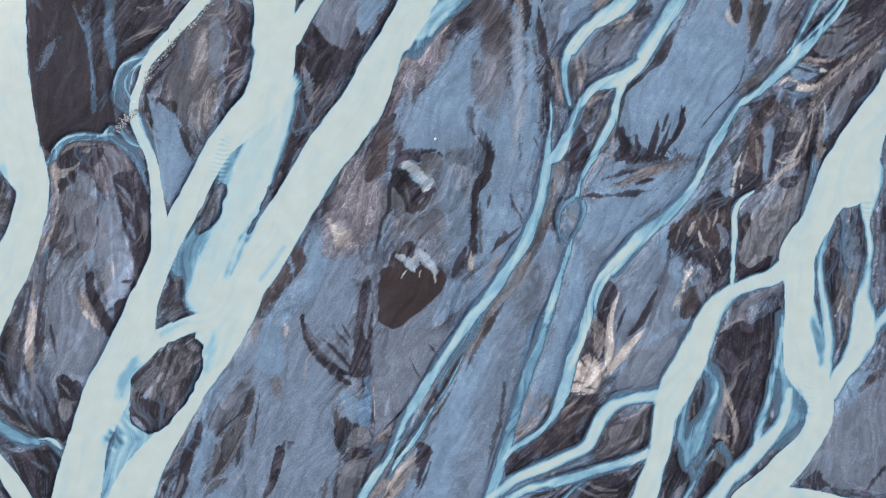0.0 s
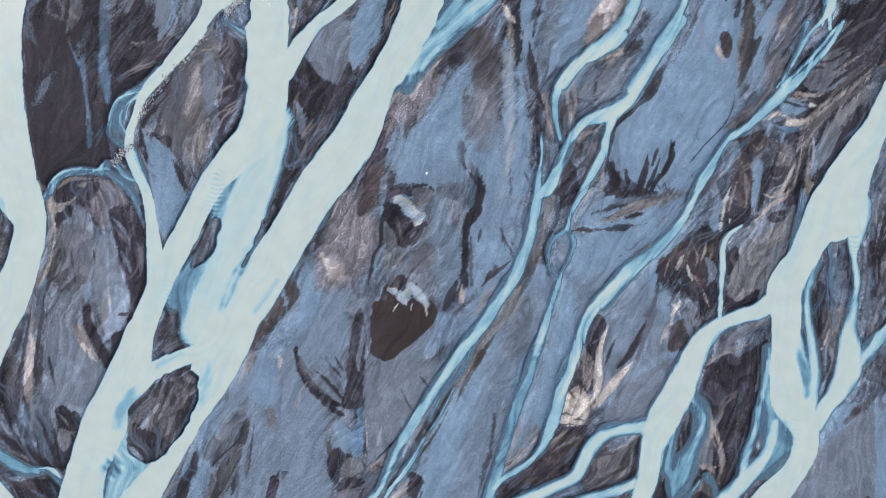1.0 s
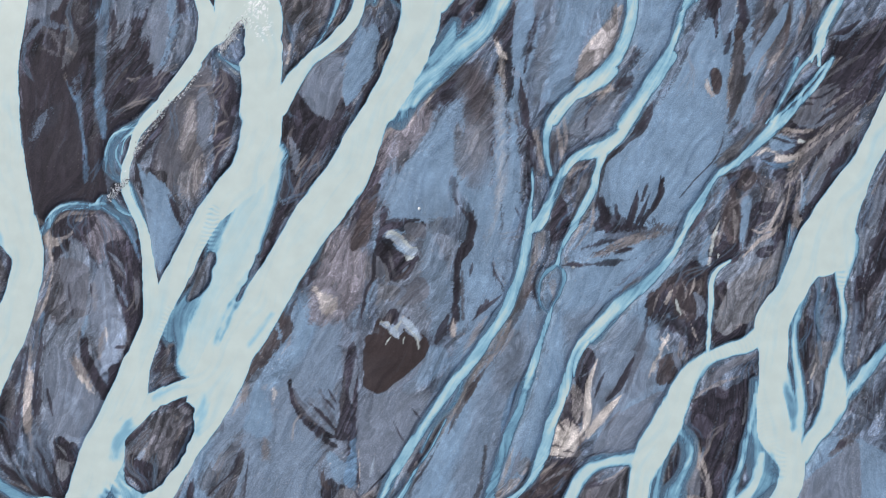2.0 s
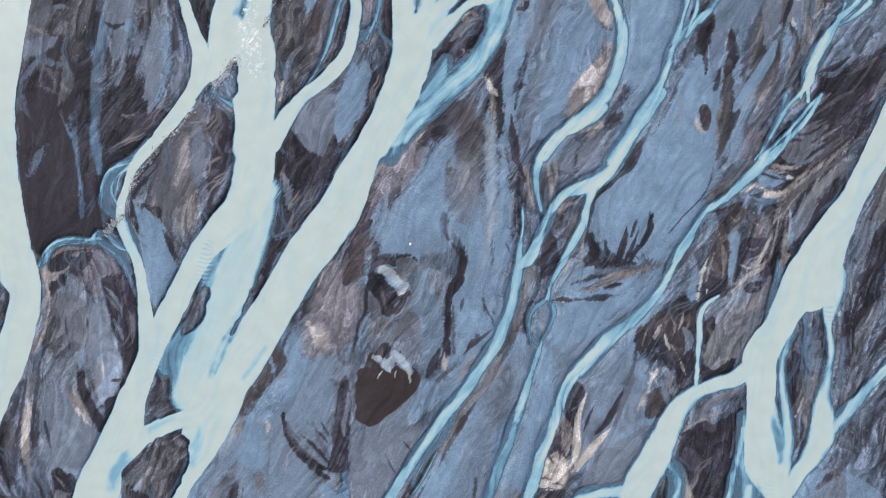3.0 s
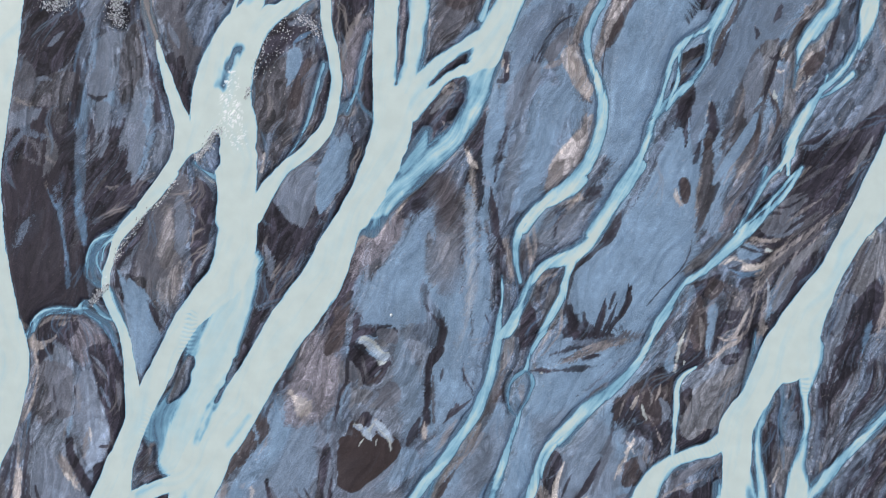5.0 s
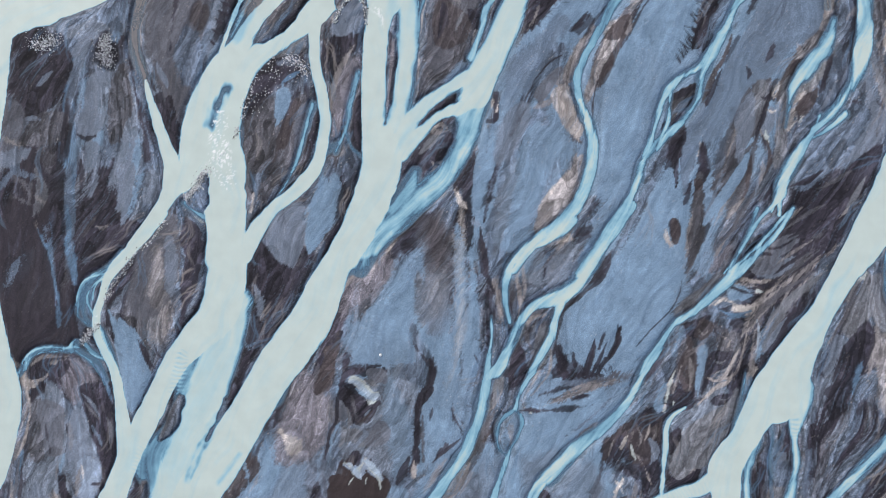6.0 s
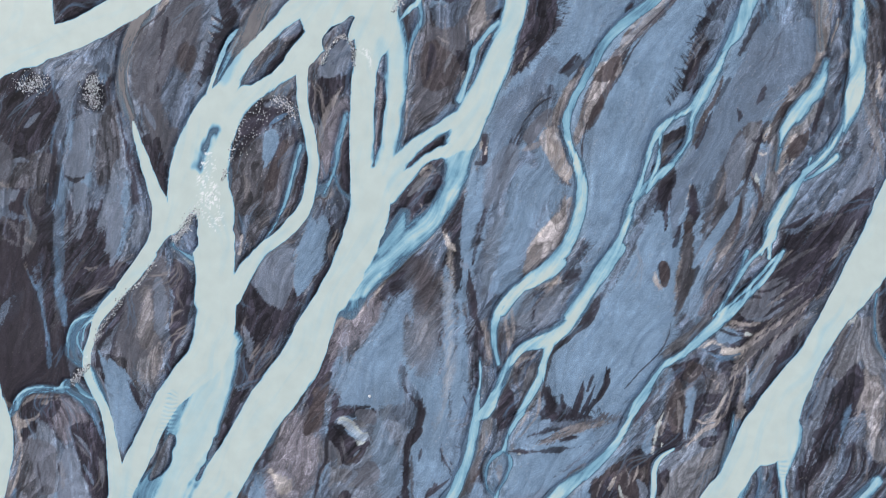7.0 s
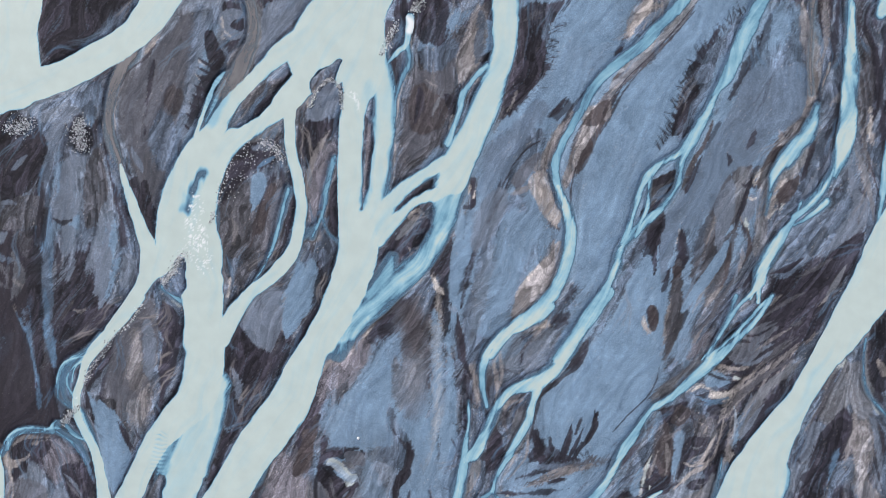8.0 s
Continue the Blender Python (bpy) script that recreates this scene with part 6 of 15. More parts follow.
lay("tan", [(-65.2, 18.2, 0.76), (-64.7, 15.6, 1.23), (-64.3, 13.5, 0.57)], .6, .4, .4)
lay("tan", [(19.3, 35.5, 0.67), (19.4, 32.1, 0.57), (20, 28.8, 0.57)], .6, .4, .3)
lay("tan", [(23.6, 37.5, 0.38), (24.1, 33.6, 0.48)], .5, .4, .4)
lay("peat", [(-65.9, 48.6, 3.83), (-66.5, 42.7, 5.73), (-65.7, 38.9, 4.77)], .92, .8, .5)
lay("peat", [(-65.6, 35, 3.81), (-64.1, 31.1, 8.57), (-64.5, 27.3, 7.61), (-61.1, 24, 8.55), (-56.3, 23, 2.85)], .95, .8, .5)
lay("peat", [(-56.3, 31.2, 2.29), (-56.6, 27.3, 4.75), (-57.3, 24.4, 2.85)], .9, .7, .5)
lay("peat", [(-49.8, 42.3, 2.87), (-51.8, 37.9, 2.86), (-53.2, 36, 0.95)], .9, .7, .5)
lay("peat", [(-61.5, 74.7, 5.03), (-60.1, 72.8, 6.04), (-61.3, 68.9, 5.05)], .92, .8, .5)
lay("peat", [(-62.5, 55, 6.13), (-61.2, 49, 7.17), (-59.6, 40.9, 7.21)], .92, .8, .5)
lay("peat", [(-50.4, 52.1, 3.05), (-49.6, 47.6, 5.7), (-48.2, 43.1, 5.1)], .9, .8, .5)
lay("peat", [(-50.4, 99.5, 8.83), (-51.1, 94.8, 9.85), (-51.7, 90.5, 5.93)], .92, .8, .5)
lay("peat", [(50.3, -11.5, 2.82), (50.9, -16.2, 7.14), (49.9, -21.8, 6.19), (50.2, -26.9, 3.37)], .95, .6, .4)
lay("peat", [(-49.4, -22, 2.81), (-47.8, -24.1, 4.3), (-45.2, -24.1, 1.87)], .95, .5, .3)
lay("peat", [(-67.4, -32.4, 2.79), (-65.9, -35.2, 4.65), (-64.5, -37.5, 3.72)], .95, .6, .4)
lay("peat", [(-21.3, 35, 3.82), (-19.8, 32.1, 3.81), (-22.2, 28.3, 3.81), (-24.5, 24, 1.9)], .9, .6, .5)
lay("mud", [(26.5, 94.3, 2.44), (28.3, 89.7, 4.7), (26.9, 85.1, 5.29), (25.4, 81.4, 4.17), (23.2, 77.1, 1.9)], .95, .6, .5)
lay("brown", [(24.9, 94.8, 0.94), (26.5, 92.9, 2.07), (25.9, 89.7, 1.32)], .7, .5, .4)
lay("brown", [(23.7, 79, 1.14), (22.3, 75.7, 0.95)], .6, .5, .5)
lay("mud", [(30.3, 92.5, 2.81), (28.8, 86, 2.83)], .7, .5, .8)
lay("slate", [(-4.6, 82.4, 2.9), (-5.8, 80.5, 5.03), (-6.8, 78.3, 3.3)], 1, .25, .1)
lay("blue", [(-5.1, 81.2, 2.13), (-6.4, 79, 1.94)], .4, .5, .3)
lay("mud", [(-6.1, 76.5, 1.75), (-8.4, 76.5, 1.36), (-9.8, 75.1, 1.36)], 1, .25, .15)
lay("grey", [(-9.5, 72.7, 0.98), (-10.1, 69, 0.98)], .7, .4, .4)
lay("brown", [(-6.3, 73.6, 2.72), (-7.9, 69, 3.91), (-8.5, 65.1, 2.55)], .9, .4, .4)
lay("silt", [(-5.3, 76.3, 0.68), (-7.3, 73, 0.88), (-9.3, 69.4, 0.78)], .8, .25, .2)
lay("brown", [(52.9, 93.7, 0.92), (49.3, 90.1, 1.3), (45.7, 86, 1.68), (42, 82.1, 1.87), (38.4, 76.9, 2.45), (36.6, 73.1, 2.46), (35.4, 69.1, 1.33)], .9, .35, .2)
lay("silt", [(46.1, 86.7, 0.75), (41.6, 82.4, 0.75), (38.8, 79, 0.75), (37, 74.3, 0.95)], .6, .4, .4)
lay("mud", [(55.6, 95.8, 0.28), (52, 91.4, 0.28), (48.9, 88, 0.28), (45.7, 84.6, 0.28), (43.3, 81.3, 0.37), (41.2, 77.1, 0.38), (39, 73.4, 0.38), (37.2, 69.1, 0.38)], .85, .25, .1)
lay("tan", [(44.3, 91.7, 0.74), (46.1, 94.7, 0.93), (49.2, 95.8, 1.02)], .8, .3, .3)
lay("mud", [(42.8, 88.9, 0.84), (43.8, 91.3, 0.56)], .8, .3, .3)
lay("tan", [(35.3, 78.5, 1.04), (32.8, 74.8, 1.04), (30.7, 69.9, 1.24)], .8, .35, .3)
lay("mud", [(34.6, 77.9, 0.47), (31.9, 72.7, 0.47)], .7, .25, .3)
lay("tan", [(29.4, 68, 1.72), (30.6, 64.8, 2.49), (32, 61.5, 1.72), (33, 59.3, 0.67)], .92, .3, .25)
lay("tan", [(33.6, 56.6, 1.54), (31.7, 52.9, 2.7), (29.7, 49.8, 4.26), (27.2, 46.3, 2.53)], .85, .35, .3)
lay("brown", [(31.6, 50.8, 1.35), (28.4, 47.3, 1.55)], .5, .3, .4)
lay("silt", [(73, 95, 1.27), (74.4, 86.8, 2.01), (73.7, 79.4, 2.21), (71.3, 72.7, 4.07), (68.8, 67.3, 3.73), (67.6, 61.1, 2.06)], .7, .5, .4)
lay("sand", [(75, 91.3, 0.73), (75.4, 83.1, 0.73)], .4, .4, .4)
lay("brown", [(62.6, 69.2, 1.31), (61.3, 64.9, 1.69), (59.4, 59.7, 1.7), (57.5, 54.9, 1.33), (56.2, 50.5, 0.86)], .8, .4, .3)
lay("brown", [(63.8, 66.3, 0.84), (63, 59.7, 0.85), (62.4, 55.9, 1.04), (61.4, 52, 1.14), (59.9, 45.7, 1.33)], .8, .4, .3)
lay("mud", [(63, 69.2, 0.56), (63.7, 64.4, 0.66), (64.7, 57.8, 0.75)], .85, .35, .3)
lay("mud", [(53, 61.1, 1.51), (51.5, 56.7, 2.28), (51.1, 50.9, 0.95)], .9, .3, .2)
lay("mud", [(54.2, 59.2, 0.76), (54.6, 54.8, 1.71), (53.6, 51.9, 1.14)], .9, .3, .2)
lay("sand", [(53.4, 57.7, 0.47), (53, 52.9, 0.57), (52.6, 48, 0.48)], .8, .3, .2)
lay("brown", [(53.3, 51.9, 0.86), (53.1, 48, 1.24), (52.9, 43.2, 1.44), (52.7, 38.2, 1.44)], .9, .4, .3)
lay("mud", [(49.4, 45.3, 1.53), (49.7, 43.5, 1.92)], .95, .25, .1)
lay("pale", [(48.1, 43.9, 0.48), (48.4, 42.5, 0.86)], .8, .25, .15)
lay("brown", [(80.8, 57.9, 0.93), (77.4, 52.1, 0.75), (74.7, 48.2, 0.75)], .6, .3, .5)
lay("brown", [(79.2, 53.1, 1.31), (76.7, 47.3, 0.94), (73.1, 42.4, 0.85)], .6, .3, .5)
lay("silt", [(82, 53.1, 0.93), (79.8, 50.2, 1.12), (78.1, 47.3, 0.75)], .6, .3, .4)
lay("slate", [(80.2, 60.7, 3.72), (76.2, 56.9, 3.36), (72.6, 53.8, 2.44)], .8, .5, .4)
lay("mud", [(73.6, 52.6, 2.82), (70, 50.1, 1.32)], .8, .4, .4)
lay("mud", [(23.8, 69.1, 0.48), (22.2, 62.9, 0.58), (20.1, 57.5, 0.87), (18, 51.2, 0.97), (16.8, 45.3, 0.78)], .9, .25, .15)
lay("mud", [(18.8, 67.2, 1.35), (18.7, 63.1, 1.16)], .9, .3, .2)
lay("pale", [(19.3, 67, 0.38), (18.9, 64.3, 0.58)], .95, .2, .15)
lay("silt", [(7, 60.6, 0.78), (9.2, 60.9, 0.78)], .7, .3, .3)
lay("silt", [(9, 59.4, 0.58), (8.6, 56, 0.68), (10.2, 55.4, 0.59)], .7, .3, .3)
lay("mud", [(10.8, 58, 1.27), (9.9, 56.3, 0.88)], .95, .3, .2)
lay("mud", [(6.9, 56.7, 2.34), (5.9, 53.5, 1.57)], .95, .3, .2)
lay("mud", [(9.4, 65.7, 3.1), (11.8, 66.4, 1.35)], .9, .3, .2)
lay("pale", [(12.1, 51.4, 0.39), (12.7, 48.9, 0.88), (13.7, 47.5, 0.69)], .95, .2, .15)
lay("silt", [(10.2, 50.4, 1.76), (7.4, 48.6, 1.37), (4.5, 46.6, 0.99)], .7, .4, .4)
lay("mud", [(13.5, 45.7, 3.33), (12.9, 41.7, 3.34)], .9, .5, .5)
lay("sand", [(-17.7, 67.8, 1.97), (-18.5, 64.6, 1.58), (-19.2, 62.2, 0.79)], .95, .3, .15)
lay("mud", [(-16.2, 64.6, 1.38), (-16.1, 59.3, 1.19), (-17.2, 54.4, 0.79)], .9, .3, .3)
lay("slate", [(-22.1, 57.3, 2.98), (-23, 51.3, 2)], .7, .5, .5)
lay("sand", [(-53, 66, 2.01), (-52.1, 63.5, 2.62), (-51.2, 60.6, 2.22), (-52.9, 59.1, 1.01)], .9, .4, .5)
lay("sand", [(-45.6, 58.1, 2.62), (-45.2, 54.2, 3.44), (-45.8, 49.2, 2.64), (-46.6, 45.1, 1.02)], .85, .5, .6)
lay("mud", [(-48.2, 56.1, 1.42), (-49.5, 49.1, 3.05), (-47.7, 43.1, 2.65)], .9, .5, .4)
lay("mud", [(-57.3, 77.2, 2), (-60.5, 74.7, 4.02)], .8, .4, .4)
lay("mud", [(-49.3, 77.2, 2.39), (-48.7, 73.8, 3)], .8, .4, .4)
lay("mud", [(39.1, 40.3, 1.34), (37.7, 37.9, 1.43), (36, 36.2, 0.76)], .95, .25, .15)
lay("silt", [(36.5, 35.9, 0.38), (34.1, 33.6, 0.38)], .7, .25, .2)
lay("mud", [(36, 35.5, 0.29), (32.6, 31.7, 0.29), (30.2, 28.8, 0.29), (29.6, 24.9, 0.29)], .9, .2, .1)
lay("mud", [(30.6, 21.6, 1.71), (31.1, 18.7, 2.09), (34.4, 17.8, 1.9), (37.7, 18.2, 1.33)], .9, .4, .4)
lay("silt", [(26.3, 12.5, 0.47), (30.1, 14.3, 0.85), (34.8, 16, 0.95), (39.6, 17.4, 0.85)], .8, .3, .3)
lay("brown", [(74.4, 39.9, 0.96), (69.5, 35.1, 1.15), (65.5, 31.2, 1.34), (64, 27.3, 0.95)], .7, .3, .5)
lay("silt", [(67.5, 32.2, 0.57), (64.8, 29.7, 0.76), (63.1, 26.9, 0.67), (61.7, 23, 0.57), (60.1, 20.4, 0.57), (57.2, 19.5, 0.57)], .6, .25, .4)
lay("pale", [(59.8, 31, 0.48), (61.5, 30.4, 0.86)], .7, .25, .3)
lay("pale", [(58.7, 25.2, 0.48), (59.7, 24, 0.76)], .6, .25, .3)
lay("slate", [(59.9, 33.1, 1.53), (62.7, 33.6, 1.91)], .8, .4, .4)
lay("sand", [(65.9, 26.9, 1.33), (63.9, 22.5, 1.14)], .7, .4, .5)
lay("mud", [(58.9, 35.5, 0.57), (61.8, 36, 0.57), (65.7, 37, 0.57)], .9, .25, .3)
lay("mud", [(56.9, 27.8, 0.76), (58.8, 26.4, 0.57)], .9, .25, .3)
lay("brown", [(53.5, 27.3, 1.33), (52.5, 22.5, 2.09), (52.4, 17.8, 1.9)], .9, .3, .3)
lay("mud", [(52.1, 14.9, 2.28), (51.4, 12.5, 0.95)], .95, .3, .2)
lay("mud", [(53.6, 25.9, 0.86), (53, 24, 0.86)], .95, .3, .2)
lay("sand", [(55.1, 24, 1.52), (54.4, 19.7, 1.71), (53.8, 16.3, 0.95)], .9, .3, .2)
lay("sand", [(48.7, 16.8, 1.71), (47.6, 13.5, 1.71)], .9, .3, .2)
lay("pale", [(49.9, 18.7, 0.38), (49.3, 15.7, 0.47), (48.4, 12.5, 0.66)], .95, .2, .15)
lay("silt", [(58.5, 37.5, 0.77), (55.6, 33.1, 1.72), (52.7, 31.2, 1.91), (50.7, 29.7, 0.95)], .7, .4, .3)
lay("silt", [(36.1, 7.3, 1.51), (32.8, 3.5, 2.08)], .5, .5, .3)
lay("pale", [(41.9, 9.2, 0.76), (42.1, 6.8, 0.85), (40.9, 5.4, 0.57)], .7, .3, .4)
lay("pale", [(40.5, -0.3, 0.94), (41.7, -2.2, 0.57)], .8, .25, .3)
lay("pale", [(39.8, -3.6, 0.57)], .8, .25, .3)
lay("brown", [(42.6, -3.6, 2.45), (43, -6.9, 1.51)], .9, .3, .3)
lay("grey", [(57.6, 15.4, 3.8), (55.1, 10.1, 6.63), (53.2, 6.3, 5.3), (51.2, 3.5, 2.84)], .92, .4, .3)
lay("mud", [(58, 12, 0.57), (53.7, 8.7, 0.57)], .6, .3, .4)
lay("mud", [(56.1, 13.9, 0.57), (52.8, 11.1, 0.47)], .6, .3, .4)
lay("tan", [(50.5, 2.1, 0.85), (52.6, 1.1, 0.85)], .5, .25, .3)
lay("mud", [(54.7, 3.5, 0.95), (53.1, 0.7, 2.08), (50.2, -0.5, 1.6)], .95, .4, .3)
lay("pale", [(28.7, -5.4, 0.47), (28, -9.2, 0.85), (27.4, -12.5, 0.75), (27.7, -16.7, 1.5)], .95, .2, .15)
lay("pale", [(33, -10.8, 0.85), (30.5, -13.6, 1.41), (28.3, -16.2, 1.31)], .95, .2, .15)
lay("tan", [(26.1, -10.6, 1.88), (25.1, -14.3, 2.44), (24.1, -18.1, 2.44)], .7, .4, .5)
lay("mud", [(26, -16.7, 0.56), (25, -17.9, 0.75)], .85, .2, .2)
lay("mud", [(23.2, -19.9, 0.66)], .85, .2, .2)
lay("mud", [(49.6, -10.6, 4.14), (50.6, -16.2, 7.89), (49.8, -21.8, 7.12), (50, -27.4, 4.12)], .95, .5, .3)
lay("silt", [(47, -15.3, 0.38), (47.3, -19.9, 0.84), (48.4, -24.1, 1.03), (48.5, -29.2, 0.47)], .85, .25, .2)
lay("silt", [(45.5, -26.9, 0.94), (46.7, -28.8, 0.75), (47.1, -32.9, 0.47)], .6, .25, .25)
lay("sand", [(65.1, -32, 4.67), (67.1, -24.6, 7.49), (70.9, -21.8, 10.31), (75.6, -24.6, 11.24)], .92, .4, .2)
lay("sand", [(69.8, -30.1, 10.28), (75.4, -30.1, 9.35)], .92, .4, .2)
lay("brown", [(71.8, -17.9, 1.88), (69.1, -19.9, 0.94)], .85, .5, .3)
lay("grey", [(-4.5, -9.3, 0.75), (-1.7, -6.5, 1.69), (1.1, -3.3, 1.51)], .9, .3, .2)
lay("mud", [(-12.1, 3.5, 0.38), (-11.4, -0.3, 0.75), (-10.8, -4, 0.57), (-11.2, -9.7, 0.47)], .9, .25, .15)
lay("slate", [(-12.1, 0.7, 1.32), (-12.5, -4, 1.88)], .7, .4, .3)
lay("pale_sand", [(-6.7, 17.9, 0.66), (-5, 16.8, 1.23), (-3.3, 15.1, 1.42), (-1.6, 15.8, 0.57)], .95, .2, .1)
lay("mud", [(-8.8, 16.8, 0.57), (-7.4, 13.9, 2.65), (-4.5, 12.5, 3.03), (-3.9, 10.6, 1.33)], .9, .3, .2)
lay("slate", [(-7.7, 12.5, 1.14)], .7, .3, .2)
lay("slate", [(67, 9.2, 2.84), (67, 3.5, 3.22), (67.6, -4, 3.21)], .6, .5, .6)
lay("silt", [(68.9, 1.6, 0.95), (68.1, -4, 1.13)], .4, .3, .5)
lay("brown", [(64.9, 3.5, 0.76), (65.6, -2.2, 1.13)], .7, .4, .4)
lay("slate", [(73.5, 5.4, 1.33), (72.9, -4, 1.32)], .6, .5, .6)
lay("tan", [(-68.7, -6.7, 0.56), (-68.3, -10.6, 0.75), (-68.3, -14.8, 0.47)], .8, .3, .3)
lay("tan", [(-60.1, -4, 0.75), (-58.4, -7.3, 0.94), (-56.8, -10.8, 0.75)], .7, .3, .5)
lay("pale", [(-55, 2.4, 0.47), (-54.8, -0.5, 0.47)], .8, .25, .4)
lay("mud", [(-53.1, 10.9, 0.85), (-51.7, 6.8, 1.89), (-50.3, 2.1, 2.07), (-51.5, -2.6, 2.26), (-53, -5.9, 2.26), (-53.8, -10.1, 1.5)], .95, .3, .25)
lay("slate", [(-51.5, 8.2, 0.57), (-50.3, 4.4, 0.57)], .7, .4, .5)
lay("mud", [(-59.2, 0.9, 0.57), (-58.4, -3.6, 1.22), (-56.2, -7.6, 1.32), (-55, -10.8, 0.75)], .9, .3, .3)
lay("mud", [(-64.8, 20.4, 0.95), (-62, 19.2, 3.22), (-58.6, 16.8, 3.79)], .85, .3, .3)
lay("grey", [(-63.7, 13.9, 1.89), (-62.6, 7.3, 2.27)], .7, .4, .4)
lay("mud", [(-64.7, 13, 0.57), (-64.9, 5.4, 0.75), (-65.5, -2.2, 0.75)], .8, .3, .4)
lay("sand", [(-69.1, 31.6, 1.33), (-67.8, 34.8, 2.48), (-65.2, 37.7, 2.86), (-63.1, 39.8, 2.29)], .55, .8, .9)
lay("slate", [(-62.9, 43.7, 1.91), (-62.4, 39.8, 2.86), (-61.6, 36.5, 1.72)], .6, .6, .7)
lay("tan", [(-62.6, 42.9, 0.76), (-61.5, 41.6, 0.76)], .5, .3, .4)
lay("slate", [(-60.4, 34, 1.14), (-61.2, 28.3, 0.76)], .6, .5, .5)
lay("blue", [(-57.2, 46.6, 1.15), (-57, 41.8, 1.24), (-56.2, 38.4, 1.43), (-55.1, 35.5, 0.95)], .7, .4, .2)
lay("blue", [(-59.8, 41.8, 0.48), (-59.3, 36, 0.57), (-58.7, 32.1, 0.76), (-58.2, 28.3, 0.67)], .6, .3, .2)
lay("brown", [(-57.8, 37.9, 1.53), (-57.3, 32.1, 1.33)], .5, .5, .5)
lay("brown", [(-51.5, 43.7, 2.87), (-48.6, 41.8, 1.91)], .6, .5, .5)
lay("silt", [(-48.9, 43.9, 0.77), (-49.8, 42.7, 0.57)], .5, .3, .4)
lay("tan", [(-69.1, 31.1, 0.95), (-67.7, 30.2, 0.76)], .6, .3, .3)
lay("brown", [(-65, 28.3, 1.14), (-63.8, 26.3, 0.86)], .6, .4, .4)
lay("silt", [(-40.9, 38.9, 0.76), (-41.3, 35, 1.14), (-42.2, 31.2, 1.33)], .7, .6, .6)
lay("tan", [(-39.6, 32.1, 1.52), (-39.1, 28.8, 1.71)], .5, .6, .5)
lay("sand", [(-37, 36.9, 0.95), (-37.5, 33.1, 1.33), (-38.4, 30.2, 1.14)], .85, .4, .3)
lay("mud", [(-37.1, 39.8, 0.57), (-35.6, 38.4, 0.76), (-35.8, 35, 0.57)], .9, .3, .3)
lay("sand", [(-43.1, 29.7, 2.28), (-41.7, 26.8, 2.85), (-40.7, 24, 2.28), (-40.2, 21.8, 1.14)], .8, .5, .5)
lay("mud", [(-44.2, 24, 0.67), (-43, 21.6, 1.04), (-42.2, 19.2, 0.76)], .85, .3, .3)
lay("pale", [(11.7, 42.8, 0.77), (12.6, 37, 1.15), (13.1, 31.2, 1.33), (12.9, 25.4, 1.14), (12.3, 22.5, 0.76)], .5, .6, .8)
lay("slate", [(3.7, 29.7, 0.57), (4.3, 26.4, 1.71), (5, 22.5, 3.8), (5.9, 19.2, 5.7)], .8, .5, .3)
lay("mud", [(4.5, 44.7, 4.79), (1.6, 41.3, 3.44), (-1.2, 37.9, 1.91)], .6, .4, 1.2)
lay("tan", [(-4.6, 36.5, 0.76), (-6.5, 35, 0.76), (-7.9, 33.1, 0.57)], .6, .4, .4)
lay("brown", [(-21.3, 34.1, 1.14), (-22.7, 31.2, 1.33)], .6, .5, .5)
lay("silt", [(-13.6, 36.5, 0.48), (-17.4, 30.7, 0.57), (-21.2, 24.4, 0.57), (-24, 20.1, 0.47)], .5, .3, .3)
lay("silt", [(-16.4, 14.9, 3.79), (-13.5, 12, 4.73), (-12.6, 8.2, 2.84)], .55, 1, .6)
lay("pale", [(-11.6, 13.9, 1.9), (-10.5, 10.1, 0.95)], .4, .8, .8)
lay("brown", [(19.2, 13.9, 1.33), (17.7, 8.2, 1.32), (15.8, 4.5, 1.13), (13.9, 0.7, 0.94)], .75, .4, .4)
lay("silt", [(14.7, 4.5, 0.47), (12.2, -0.1, 0.57), (10.1, -4, 0.57), (8, -7.8, 0.47)], .6, .3, .3)
lay("silt", [(9.2, 2.6, 0.94), (7.7, -0.3, 0.94), (6.3, -3.6, 0.75)], .5, .3, .4)
lay("mud", [(-22.8, -8.9, 0.75), (-21.7, -11.5, 1.31), (-19.5, -14.8, 1.5), (-17.1, -17.1, 1.12), (-15.3, -19.5, 0.75)], .95, .3, .2)
lay("grey", [(-20, -10.6, 0.94), (-18.6, -12.9, 1.31), (-16.7, -15.3, 1.31)], .8, .4, .4)
lay("mud", [(-18.1, -9.2, 0.75), (-16.7, -12.5, 0.94), (-15.3, -15.3, 0.94)], .85, .3, .3)
lay("pale_sand", [(-17.2, -16.7, 1.5), (-15.1, -18.5, 2.25), (-14.3, -20.4, 1.12)], .9, .4, .5)
lay("brown", [(-17.1, -19.9, 0.75), (-18.1, -22.7, 0.94), (-17.3, -25.5, 1.12)], .8, .4, .4)
lay("sand", [(-16, -22.7, 1.87), (-15.2, -24.6, 1.31)], .7, .4, .4)
lay("pale", [(-16.6, -21.3, 0.47), (-16.3, -22.2, 0.56)], .8, .25, .3)
lay("mud", [(-14.2, -10.6, 1.32), (-12.7, -13.4, 2.82), (-12.9, -18.1, 2.44), (-13.4, -20.9, 1.87)], .95, .3, .2)
lay("mud", [(-12.6, -20.9, 2.06), (-12.4, -24.6, 2.43), (-12.9, -28.3, 2.24)], .9, .3, .2)
